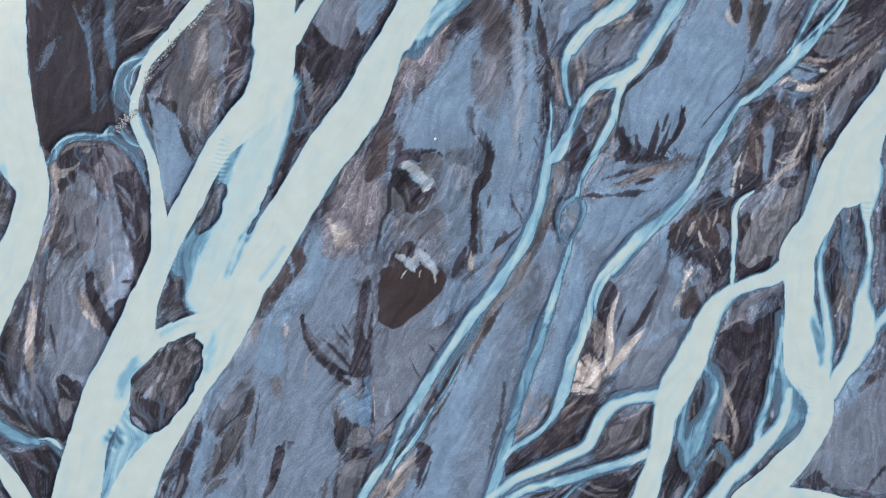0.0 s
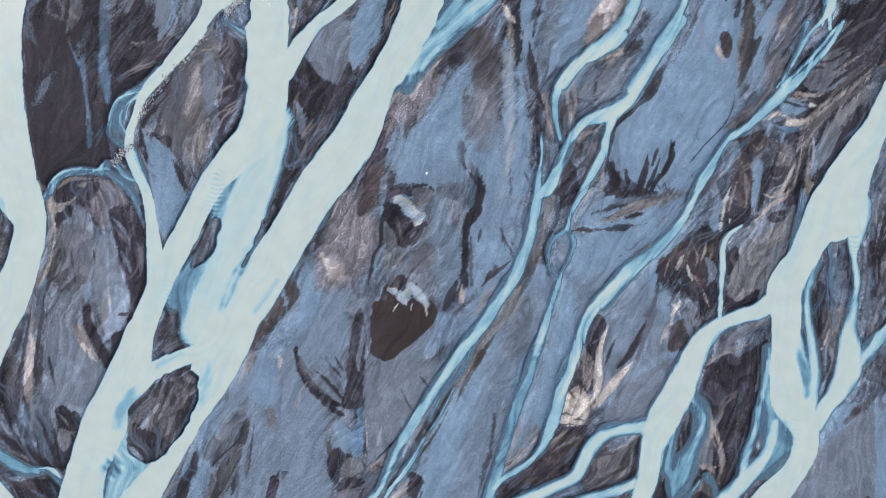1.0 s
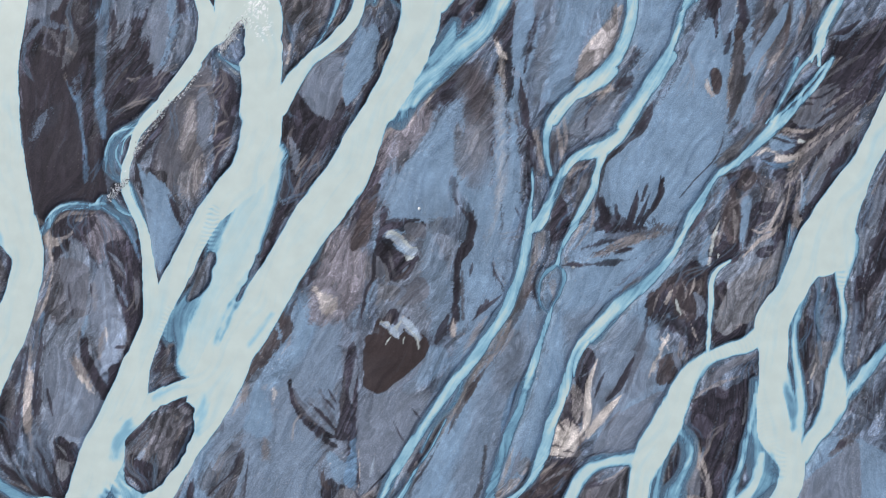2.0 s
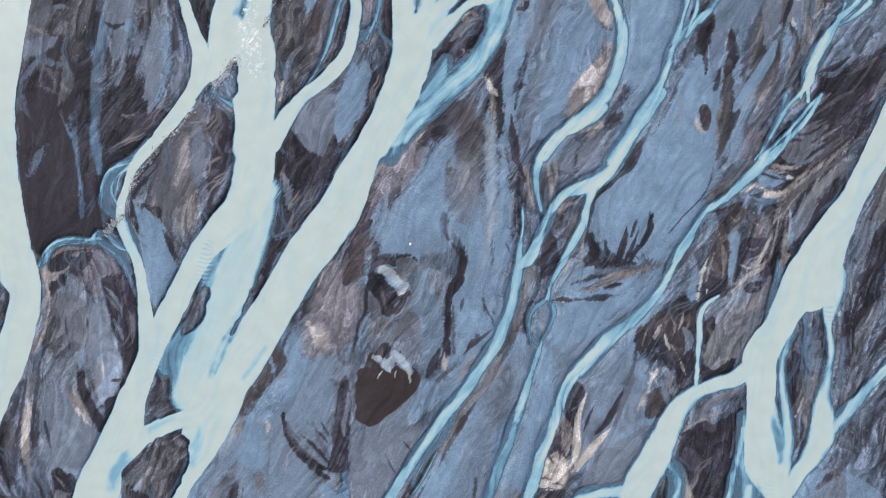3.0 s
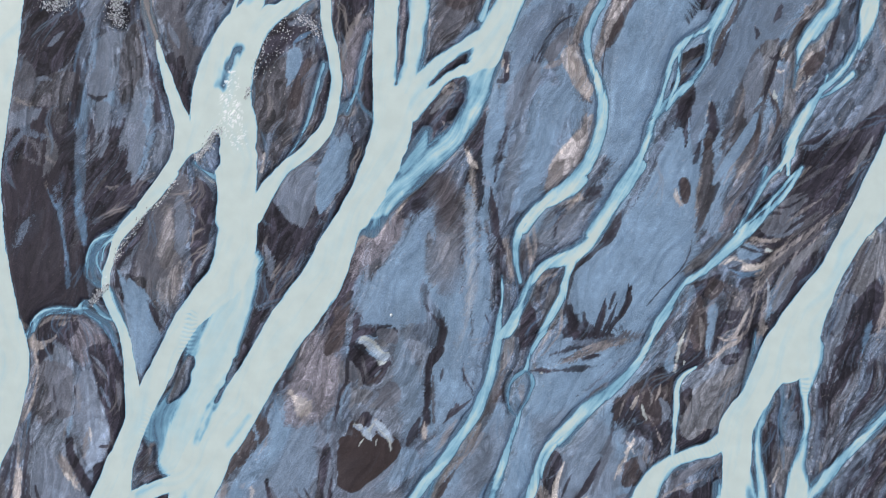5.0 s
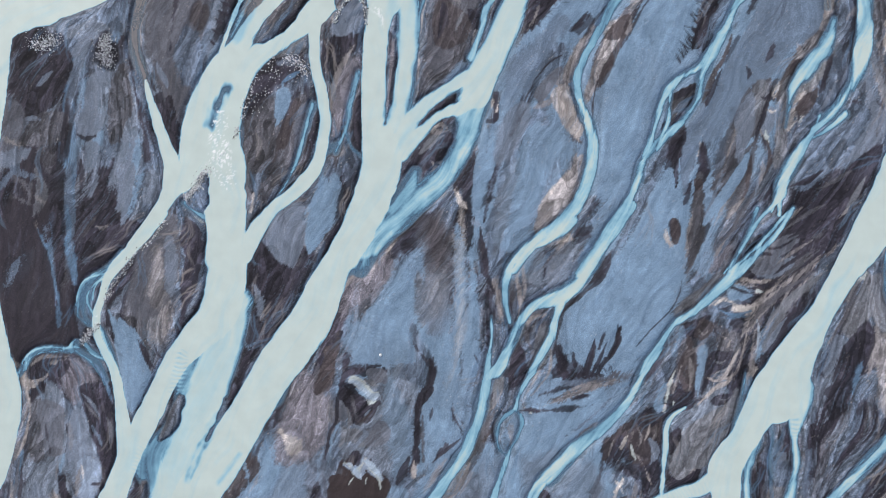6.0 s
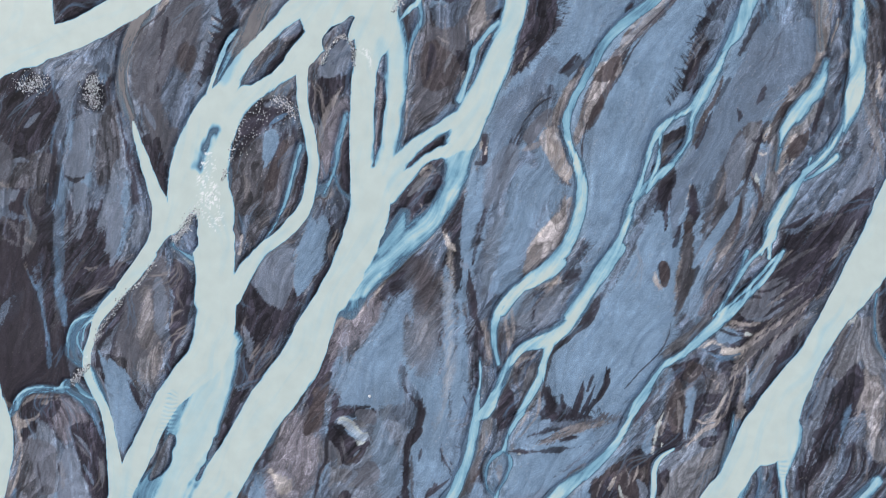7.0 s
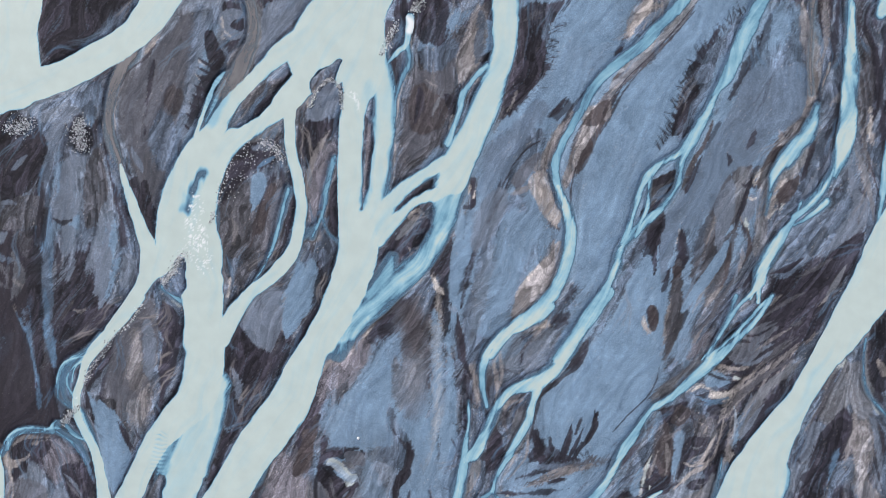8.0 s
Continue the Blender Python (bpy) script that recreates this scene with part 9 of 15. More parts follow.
lay("mud", [(8.6, 45.7, 2.36), (8, 39.7, 2.17), (7.4, 35.7, 1.59)], .6, 1.2, .6)
lay("mud", [(4.5, 43.6, 3.36), (1.5, 39.6, 2.58)], .7, .6, 1)
lay("sand", [(17, 60.9, 2.52), (16.3, 55.6, 2.53), (15.8, 50.7, 1.95), (15.3, 46.5, 0.78)], .9, .4, .3)
lay("pale", [(11.8, 50.8, 0.39), (12.5, 48.9, 0.68), (13.7, 48.1, 0.39)], .75, .25, .3)
lay("pale", [(12.8, 46.9, 0.39), (12.9, 43.7, 0.59), (12.9, 38.7, 0.49), (13.2, 33.7, 0.59), (13.5, 30.2, 0.5)], .38, .8, .5)
lay("pale", [(18.1, 66.4, 0.58), (18.4, 64.3, 0.39)], .85, .25, .4)
lay("mud", [(17.9, 62.7, 1.16)], .85, .3, .3)
lay("slate", [(24, 65.3, 0.48), (21.2, 60.4, 0.77), (19.3, 54.6, 0.97), (17.8, 49.7, 0.97), (16.9, 46.1, 0.68)], .8, .4, .3)
lay("mud", [(23.3, 63.3, 0.38), (20.8, 59, 0.39), (19.3, 54.1, 0.39)], .75, .25, .2)
lay("slate", [(23, 51.7, 4.85), (20.8, 42.8, 4.3)], .5, 1.6, .4)
lay("pale_sand", [(15.5, 45.2, 0.88), (16.5, 44.2, 0.78)], .8, .3, .5)
lay("mud", [(16, 42.3, 0.88), (16.7, 37.8, 1.38), (17.6, 34.6, 0.89)], .88, .4, .3)
lay("sand", [(2.8, 36.4, 0.99), (2, 31.6, 3.39)], .9, .4, .3)
lay("mud", [(52.5, 62, 1.89), (50.3, 58.9, 2.28), (47.9, 56.5, 1.52)], .8, .5, .4)
lay("mud", [(51.8, 55.8, 1.23), (51.7, 51, 1.05), (51.2, 48.4, 0.48)], .85, .4, .4)
lay("mud", [(54, 57.9, 0.85), (54, 54.1, 1.23), (53.8, 51.7, 0.86)], .85, .4, .4)
lay("sand", [(53.2, 58.5, 0.38), (52.7, 52.9, 0.48), (52.3, 48.8, 0.67)], .8, .25, .2)
lay("slate", [(47, 54.8, 2.1), (44.7, 50.9, 2.11), (42.7, 46, 1.44), (40.6, 42, 1.16), (38.2, 37.9, 1.26), (35.9, 35, 0.88)], .75, .8, .4)
lay("mud", [(39, 39.3, 1.16), (36.5, 36, 0.88)], .7, .5, .4)
lay("brown", [(62.7, 68.4, 1.21), (61.5, 63.5, 1.69), (59.8, 58.7, 1.6), (58.1, 53.9, 1.23), (56.9, 50.8, 0.66)], .88, .4, .4)
lay("tan", [(61.8, 65.9, 0.37), (59.9, 61.1, 0.47), (58.4, 56.8, 0.38)], .5, .25, .5)
lay("brown", [(53.9, 52.1, 0.86), (53.6, 47.1, 1.62), (53, 42.2, 1.73), (52.3, 38, 0.87)], .88, .4, .4)
lay("tan", [(52.8, 47.1, 0.29), (52.2, 41.7, 0.38)], .6, .25, .4)
lay("sand", [(61, 57.3, 1.13), (59.1, 52, 1.61), (56, 47.1, 1.43)], .85, .4, .3)
lay("brown", [(61.7, 53.4, 1.61), (59.8, 49.1, 1.9), (57.8, 45, 1.14)], .85, .4, .5)
lay("tan", [(64, 61.1, 0.47), (64.6, 60.2, 0.38)], .7, .3, .6)
lay("pale", [(64.8, 64.5, 0.56)], .7, .25, .5)
lay("sand", [(9.8, 89.1, 2.28), (13.3, 91.8, 3.22), (16.5, 94.8, 3.4)], .7, .8, .6)
lay("brown", [(13.6, 89.3, 2.28), (12.2, 86.8, 1.9)], .7, .7, .6)
lay("mud", [(9.6, 82.8, 2.3), (8.4, 78.6, 2.3), (9.2, 75.2, 2.31)], .75, .7, .6)
lay("brown", [(10.5, 76.5, 1.54)], .6, .7, .7)
lay("mud", [(13.4, 80.6, 1.15), (14.7, 78.9, 0.96)], .85, .4, .5)
lay("pale", [(15.1, 77.8, 0.57), (14.8, 76.1, 0.48)], .7, .3, .5)
lay("silt", [(19.4, 94.8, 0.75), (18.5, 90.7, 1.32), (18.5, 87.9, 1.89), (19.1, 85.3, 2.09)], .9, .4, .3)
lay("tan", [(18.3, 91.6, 0.47), (17.9, 87.9, 0.57), (18.9, 84.6, 0.76)], .6, .3, .5)
lay("sand", [(21.1, 92.7, 1.88), (20.7, 89.9, 1.89)], .88, .3, .3)
lay("mud", [(21.3, 87.7, 1.13)], .88, .3, .3)
lay("brown", [(21.2, 96.2, 1.32), (20.3, 94.4, 0.94)], .85, .4, .4)
lay("mud", [(19.1, 81.2, 1.43), (18.6, 79, 1.53), (18.2, 77.6, 0.76)], .88, .3, .2)
lay("tan", [(17.4, 76.9, 0.86), (15.7, 74.6, 0.96)], .8, .3, .3)
lay("mud", [(5, 86.8, 1.53), (4.4, 85.3, 1.15)], .85, .4, .3)
lay("tan", [(8.1, 90.7, 0.29), (8, 87.9, 0.38), (7.1, 84.7, 0.38), (6.3, 81.4, 0.48), (5.6, 77.4, 0.67)], .75, .2, .3)
lay("grey", [(-0.7, 15.8, 2.85), (0.2, 11.1, 4.73), (0.7, 4.5, 5.67), (-0.7, 8.7, 4.73)], .7, 1.6, .5)
lay("sand", [(0.7, 16.8, 3.79), (1.6, 9.2, 4.73), (2.1, 0.7, 3.77)], .5, 1.6, .5)
lay("grey", [(-7.4, 8.7, 2.84), (-6.7, 5.9, 3.4), (-7.8, 3.5, 1.89)], .75, .8, .4)
lay("sand", [(1.6, -4, 4.71), (-2.2, -7.8, 3.76)], .6, 1, .5)
lay("grey", [(-7.8, -11.5, 5.64), (-7.8, -17.1, 6.56), (-8.7, -22.7, 4.68)], .7, 1.2, .4)
lay("sand", [(-6.8, -11.5, 4.7), (-7.3, -18.1, 5.62)], .5, 1.2, .4)
lay("sand", [(26.3, 59.5, 5.78), (24, 51.7, 6.4), (21.2, 42.8, 5.47)], .75, 1.2, .4)
lay("sand", [(29.6, 66.2, 3.82), (29.2, 57.6, 3.46)], .7, 1.2, .4)
lay("grey", [(22, 55.6, 2.9), (20.2, 47.8, 2.92), (18.8, 39.8, 2.35)], .6, 1.2, .4)
lay("mud", [(23.9, 64.8, 0.38), (21, 59.5, 0.39), (19.1, 54.1, 0.39), (17.6, 48.7, 0.39)], .7, .25, .2)
lay("sand", [(-12.2, 57.3, 1.38), (-13, 54.4, 1.98)], .8, .4, .3)
lay("sand", [(-8.8, 20.4, 0.47), (-9, 14.9, 0.57), (-9.7, 10.1, 0.66), (-10.9, 6.8, 0.76), (-12.1, 2.6, 0.85)], .75, .5, .3)
lay("mud", [(-7.9, 16.8, 0.28), (-8.1, 12.5, 0.38), (-9.5, 7.8, 0.28), (-11.4, 3, 0.28)], .85, .3, .2)
lay("silt", [(82.2, 35.8, 0.76), (84.1, 30.7, 1.33), (84.5, 25.8, 1.52), (83.7, 21.8, 1.43), (82.9, 17.5, 0.77)], .8, .6, .5)
lay("ash", [(85.8, 35.2, 0.94), (86.7, 28.8, 1.42), (88.1, 21.9, 1.71), (89.4, 14.8, 1.34)], .85, .5, .3)
lay("tan", [(85.4, 22.3, 1.33), (84.8, 18.6, 1.34)], .55, .3, .8)
lay("mud", [(81.7, 31.2, 1.42), (80.1, 27.5, 1.33)], .85, .5, .5)
lay("ash", [(78.4, 24.2, 3.25), (77.2, 20.2, 3.07)], .8, .7, .6)
lay("mud", [(76.8, 16.1, 2.12), (79.1, 18.5, 1.73)], .85, .5, .4)
lay("blue", [(81.4, 20.7, 0.76), (79.9, 17.2, 1.15), (78.3, 14, 0.96)], .7, .5, .4)
lay("silt", [(80.5, 31.9, 0.38), (77.8, 27.7, 0.38), (75.6, 23.4, 0.38)], .75, .3, .4)
lay("ash", [(75, 18.1, 1.35), (74.3, 14.3, 1.25)], .8, .4, .3)
lay("flour", [(86.2, 32.6, 0.28), (86.8, 30.3, 0.28), (87.9, 28.3, 0.28), (89.4, 27.1, 0.28)], .75, .2, .2)
lay("flour", [(82.5, 36.6, 0.28), (80.9, 35.1, 0.28), (79.5, 32.7, 0.28)], .5, .2, .6)
lay("mud", [(87.4, 31.8, 1.13), (88.5, 30.3, 0.94)], .8, .5, .4)
lay("ash", [(86, 14.8, 2.87), (87, 13, 2.87)], .8, .5, .3)
lay("mud", [(82.1, 15.7, 1.15), (82, 12.7, 1.15)], .75, .5, .5)
lay("mud", [(87.3, 24.8, 0.28), (88.4, 18.9, 0.29), (89.8, 14, 0.29)], .8, .3, .2)
lay("silt", [(63.3, 31.4, 0.48), (61.9, 26.9, 0.58), (60.8, 22.9, 0.58), (59.5, 19.8, 0.49), (57.6, 18.7, 0.49), (55.7, 18.4, 0.39)], .8, .3, .3)
lay("tan", [(68.2, 35, 0.38), (65.7, 33.3, 0.48), (63.7, 31.2, 0.38)], .6, .25, .4)
lay("silt", [(64.2, 29, 0.58), (64.3, 26, 0.39), (63.5, 21.4, 0.48), (62.5, 17.4, 0.58), (61.1, 13.5, 0.68)], .7, .3, .3)
lay("ash", [(67, 30.5, 1.15), (66, 27, 1.15), (65.1, 24.5, 0.77)], .75, .6, .5)
lay("mud", [(68.6, 27.5, 1.73), (66.2, 23, 1.35)], .8, .5, .5)
lay("brown", [(59, 25.9, 1.74), (59.7, 23.9, 1.35)], .8, .5, .7)
lay("tan", [(58.8, 25.6, 0.58), (59.5, 24.8, 0.48)], .7, .25, .7)
lay("silt", [(55, 15.2, 0.39), (57.4, 16.4, 0.58), (60.2, 18.3, 0.49)], .75, .3, .4)
lay("blue", [(63.1, 17.9, 0.78), (62.4, 15.8, 0.68)], .7, .4, .5)
lay("brown", [(59, 12.5, 2.66), (56.1, 10.6, 1.71), (53.7, 8.7, 1.33)], .7, .8, .5)
lay("silt", [(57.6, 6.5, 2.27), (54.9, 4.6, 2.46), (52.8, 2.4, 1.89), (51.7, 1.1, 1.13)], .78, .4, .3)
lay("tan", [(54.1, 2.8, 0.28), (52.8, 1.4, 0.38), (51.5, 0.9, 0.38), (50.2, 1.8, 0.28)], .55, .2, .4)
lay("mud", [(53.5, -0.1, 1.32), (50.9, -0.6, 2.27)], .88, .4, .3)
lay("mud", [(50.6, 7.3, 1.23), (52.3, 7.9, 1.23)], .85, .5, .5)
lay("mud", [(52.1, 14.4, 2.47), (50.1, 12.5, 1.52)], .88, .4, .4)
lay("brown", [(52.7, 19.2, 2.09), (52.5, 16.8, 1.71)], .8, .5, .4)
lay("ash", [(51.2, 18.2, 0.76), (50.8, 15.4, 0.66)], .75, .4, .4)
lay("pale", [(50.1, 19.5, 0.29), (49.1, 16.8, 0.38), (48.3, 12.5, 0.28)], .85, .2, .3)
lay("mud", [(65.3, 1.4, 1.42), (64.9, -2.2, 1.23), (65.7, -4.5, 0.66)], .88, .4, .3)
lay("ash", [(68.9, 4.9, 2.27), (69, -0.3, 2.27), (68.3, -4.5, 1.51)], .85, .4, .4)
lay("blue", [(67.3, 7.8, 0.47), (66.8, 3.5, 0.57), (67.5, -0.3, 0.57), (68, -5, 0.47)], .78, .3, .3)
lay("silt", [(68.9, 1.4, 0.47), (67.7, -1.2, 0.57), (68.2, -3.6, 0.57)], .65, .3, .6)
lay("mud", [(-51, -23.4, 1.68), (-48.7, -24.7, 1.87), (-46.6, -24.1, 1.31)], .88, .5, .4)
lay("ash", [(-48.8, -18.5, 1.31), (-47.5, -20.8, 1.5)], .7, .6, .6)
lay("pale", [(-48.8, -21.2, 0.84), (-47.6, -20.3, 0.47)], .5, .4, .8)
lay("brown", [(-42.9, -16.2, 2.06), (-44.1, -19.9, 1.68)], .6, .8, .6)
lay("mud", [(-31.3, -17.6, 0.37), (-32, -21.8, 0.65), (-33, -25.7, 0.47)], .8, .3, .3)
lay("mud", [(-39.8, -25.7, 0.75), (-40.2, -28.1, 1.12), (-42.1, -30.6, 0.93), (-41.8, -33.3, 1.12)], .85, .4, .3)
lay("slate", [(-42.6, -34.3, 0.75), (-43.7, -36.7, 0.84)], .85, .4, .2)
lay("brown", [(-33.9, -24.1, 1.31), (-35.6, -29.2, 2.05), (-37.5, -34.7, 1.49)], .5, 1.2, .5)
lay("mud", [(-37.3, -27, 0.47), (-34.9, -25.1, 0.37), (-32.6, -22.3, 0.28)], .8, .3, .3)
lay("mud", [(-31.2, -24.6, 0.47), (-31.5, -28.7, 0.56)], .75, .3, .3)
lay("slate", [(-32.8, -27.2, 0.37), (-33.3, -32.9, 0.37), (-32.9, -37, 0.37)], .75, .3, .2)



def fringe(points, count, length, side):
    """Dark wet rills that eat into the edge of a bar, like teeth of a comb."""
    line = course(points)
    chance = random.Random(int(abs(points[0][0] * 100)))
    for n in range(count):
        k = int((n + chance.random()) / count * (len(line) - 2))
        x, y, w = line[k]
        way = line[k + 1, :2] - line[k, :2]
        way /= np.hypot(*way) + 1e-9
        across = np.array([way[1], -way[0]]) * -side
        reach = length * chance.uniform(0.35, 1.1)
        tip = across + way * chance.uniform(-0.9, 0.3)
        tip *= reach / np.hypot(*tip)
        root = 0.3 * w * chance.uniform(0.5, 1.1)
        lay("mud", [(x, y, root), (x + 0.5 * tip[0] + chance.uniform(-0.15, 0.15), y + 0.5 * tip[1], 0.6 * root), (x + tip[0], y + tip[1], 0.12)], 0.85, 0.3, 0.05)


fringe([(63.2, 94.8, 1.1), (60.7, 92.3, 1.29), (58.5, 90, 1.47), (56.8, 87.8, 1.48), (55.7, 85, 1.48), (54.5, 82.2, 1.67), (53.5, 79.9, 1.68), (52.5, 77.1, 1.68), (51.2, 74.3, 1.5), (49.4, 71.5, 1.32)], 70, 2.4, -1)
fringe([(17.6, 29.7, 0.38), (17, 25.4, 0.48), (16.4, 21.1, 0.48), (15.6, 16.3, 0.47), (14.4, 12, 0.47)], 11, 1.5, -1)
fringe([(-50.7, 2.1, 0.75), (-51.4, -1.2, 0.94), (-52.5, -4.5, 0.85), (-53.7, -7.8, 0.75)], 16, 1.5, -1)
fringe([(-54.8, -9.7, 0.47), (-56, -12.5, 0.47), (-57.5, -15.3, 0.56), (-58.8, -17.9, 0.56)], 10, .9, -1)
fringe([(31.5, 93.4, 0.65), (30.6, 89.2, 0.75), (29.1, 85.1, 0.75), (27, 81.8, 0.66), (24.7, 78.1, 0.57)], 60, 3.0, 1)
fringe([(-11.4, -10.6, 0.28), (-11.5, -15.3, 0.38), (-11.3, -19.9, 0.28)], 12, 1.2, 1)
fringe([(5.9, 12.5, 0.38), (5.6, 8.2, 0.47), (5.2, 4.5, 0.47)], 14, 1.4, -1)
fringe([(48.9, 7.3, 0.38), (48.7, 2.6, 0.38)], 16, 1.5, -1)
fringe([(45.2, 13, 0.95), (42.8, 11.1, 0.95), (40.9, 8.7, 0.95)], 18, 1.8, 1)

# ---- crisp patches and ribbons ----
patch("ash", [(-35.8, -15.2), (-24.7, -7.8), (-17.2, 2.6), (-11.6, 3.5), (-0.3, -11.5), (-5.9, -26.4), (-13.3, -37.6), (-35.6, -37.6)], .55, 5, 1)
patch("ash", [(8.2, -11.5), (16.7, 2.6), (20.5, 2.6), (15.7, -15.2), (10, -30.1), (6.2, -37.6), (1.6, -37.6), (5.3, -22.7)], .55, 4, 1)
patch("ash", [(24.2, 3.5), (35.6, 3.5), (39.2, -7.8), (29.7, -15.2), (25.1, -7.8)], .6, 4, 1)
patch("peat", [(-69.8, 45.2), (-63.3, 45.4), (-61.5, 40.7), (-60.1, 35.9), (-58.4, 28.2), (-56.1, 27.6), (-55, 25), (-58.1, 22.5), (-62.8, 22.1), (-65, 19.6), (-66.6, 20.8), (-68.2, 26.3), (-69.3, 33), (-69.7, 39.8)], .95, .5, .3)
lay("sand", [(-69.5, 32, 1.14), (-66.9, 35.4, 2.48), (-64.1, 38.3, 2.29), (-60.9, 40.9, 0.95)], .6, 1.2, .8)
lay("brown", [(-68.5, 30.9, 0.76), (-66.6, 29.8, 1.14), (-65.1, 28, 0.57)], .8, .4, .4)
lay("blue", [(-61.9, 43.6, 0.76), (-60.4, 39.8, 1.34), (-59.3, 34, 0.95), (-58.6, 26.8, 0.57)], .7, .8, .4)
lay("blue", [(-57, 45.4, 1.15), (-56.1, 39.8, 1.34), (-55.5, 34, 0.57)], .6, .8, .4)
patch("mud", [(-54.8, 35.3), (-54.1, 39.8), (-51.9, 45.3), (-43.5, 45.3), (-46.3, 41.5), (-49.1, 38.1), (-52.2, 35.6)], .9, .5, .4)
lay("brown", [(-50.8, 39.6, 0.57), (-48.8, 42.2, 0.95), (-46.9, 44.6, 0.96)], .6, .6, .5)
lay("slate", [(-53.5, 37.8, 0.48), (-51.3, 41.7, 0.76), (-49.8, 44.8, 0.57)], .6, .6, .5)
patch("brown", [(-46, 34.9), (-41.8, 41.7), (-38.5, 44.4), (-36.5, 39.8), (-36.9, 32.1), (-37.8, 26.3), (-40.1, 22), (-43, 24.9), (-44.2, 29.2)], .8, .8, .4)
patch("mud", [(-41.2, 44.8), (-43.4, 41.9), (-46.2, 37.1), (-48.8, 32.8), (-49.9, 30.5), (-48.2, 31.1), (-45.4, 34.7), (-42.6, 39.6), (-39.6, 44)], .92, .3, .3)
patch("silt", [(-42.7, 27.3), (-42.1, 31.1), (-41.4, 35.9), (-40.1, 34.9), (-38.7, 31.1), (-37.7, 28.7), (-38.8, 25.1), (-40.9, 23.2), (-42.2, 25.1)], .75, 1.6, .6)
lay("tan", [(-39.1, 32.1, 0.48), (-38, 30.1, 0.86), (-38.5, 28.2, 0.48)], .7, .6, .5)
patch("slate", [(-39, 39.8), (-36.9, 35.9), (-36.8, 31.1), (-38, 32.8), (-39.5, 36.7)], .8, .8, .6)
patch("mud", [(-36.7, 41.7), (-33.7, 42.7), (-31.8, 41.7), (-32.3, 37.6), (-33.6, 33.2), (-35.6, 29.7), (-36.6, 28.2), (-36.3, 34), (-35.5, 37.8)], .92, .4, .4)
lay("ash", [(-36.8, 44.8, 0.96), (-34.2, 43.4, 1.34), (-32.2, 41.7, 0.76)], .8, .5, .5)
patch("sand", [(-49.5, 29.6), (-47.8, 27.1), (-45.6, 25.6), (-44.3, 23.8), (-43.3, 19.6), (-42.1, 17.9), (-43.8, 14.4), (-45.4, 11.1), (-46.6, 16.8), (-47.8, 23.2), (-49.1, 27.1)], .95, .3, .15)
lay("mud", [(-44.3, 24.2, 0.47), (-43.1, 21.3, 0.85), (-41.4, 19, 0.28)], .92, .3, .1)
lay("mud", [(-41.6, 23.6, 0.28), (-40.7, 21.5, 0.47), (-39.8, 20.6, 0.28)], .9, .3, .1)
patch("mud", [(-23, 34), (-21.3, 39.4), (-18.4, 37.6), (-15.3, 36.7), (-12.3, 39), (-14.4, 35), (-17.2, 30.1), (-20, 25.3), (-21.9, 23.1), (-22.5, 27.3), (-23.5, 30.1)], .92, .4, .5)
patch("ash", [(-21.3, 43.6), (-17.5, 45.4), (-13.7, 44.8), (-15, 40.7), (-16.5, 37.3), (-18.8, 38.2), (-20.3, 39.6)], .85, .6, .7)
patch("sand", [(-13.7, 45.4), (-9.8, 45.4), (-11.2, 42.7), (-13.1, 40), (-14.3, 41.2)], .95, .25, .1)
lay("slate", [(-24.9, 31.1, 0.95), (-26.3, 23.4, 1.23), (-27.2, 18.3, 0.76)], .7, .7, .6)
lay("mud", [(-20.7, 23, 1.52), (-23.8, 17.7, 1.23), (-26.3, 14.7, 0.57)], .85, .5, .5)
lay("silt", [(-26.8, 22.5, 0.38), (-27.6, 19.1, 0.57), (-28, 16.8, 0.28)], .5, .4, .5)
patch("grit", [(-7.7, 31.9), (-4.1, 36.7), (-0.1, 39.8), (0.7, 35.9), (-3.6, 31.1), (-6.7, 28.5), (-8.6, 25)], .8, 1.2, .6)
patch("umber", [(-8.8, 27.3), (-7.7, 25.5), (-8.6, 20.6), (-9.2, 16.8), (-11.4, 14.9), (-13.5, 15.6), (-11.6, 19.6), (-10.2, 23.4)], .9, .5, .5)
patch("grit", [(-16.2, 16.8), (-13.5, 19.4), (-12.1, 15.6), (-9.7, 14.7), (-8.8, 11.8), (-9.7, 7.3), (-12.1, 4.4), (-15.2, 2.7), (-20.2, 2.7), (-19.6, 8), (-17.3, 13.9)], .9, 1.5, .6)
patch("pale", [(-19.2, 8.4), (-17.6, 7.4), (-16.1, 6.5), (-15.7, 4.8), (-17.1, 4.1), (-18.2, 5.6)], .8, .4, .6)
lay("slate", [(-8.8, 22.5, 0.47), (-9.2, 16.8, 0.66), (-10.1, 10.1, 0.76), (-10.6, 4.4, 0.57)], .7, .5, .4)
lay("sand", [(-7.9, 24.9, 0.95), (-8.3, 21.5, 0.76)], .6, .7, .6)
lay("pale", [(12.6, 42.7, 0.57), (13.2, 34, 1.05), (12.5, 26.3, 0.95), (11.6, 16.8, 0.57)], .35, 1.5, 1)
lay("mud", [(16.2, 44.4, 0.86), (16.7, 40.8, 1.15), (17.6, 35.9, 0.95), (18.4, 33.6, 0.38)], .9, .3, .2)
lay("tan", [(18.6, 35.2, 0.67), (19.7, 32.1, 0.76), (20.3, 28, 0.48)], .8, .3, .3)
lay("silt", [(22.4, 36.1, 0.48), (23.3, 32.3, 0.86), (23.5, 29, 0.48)], .75, .4, .4)
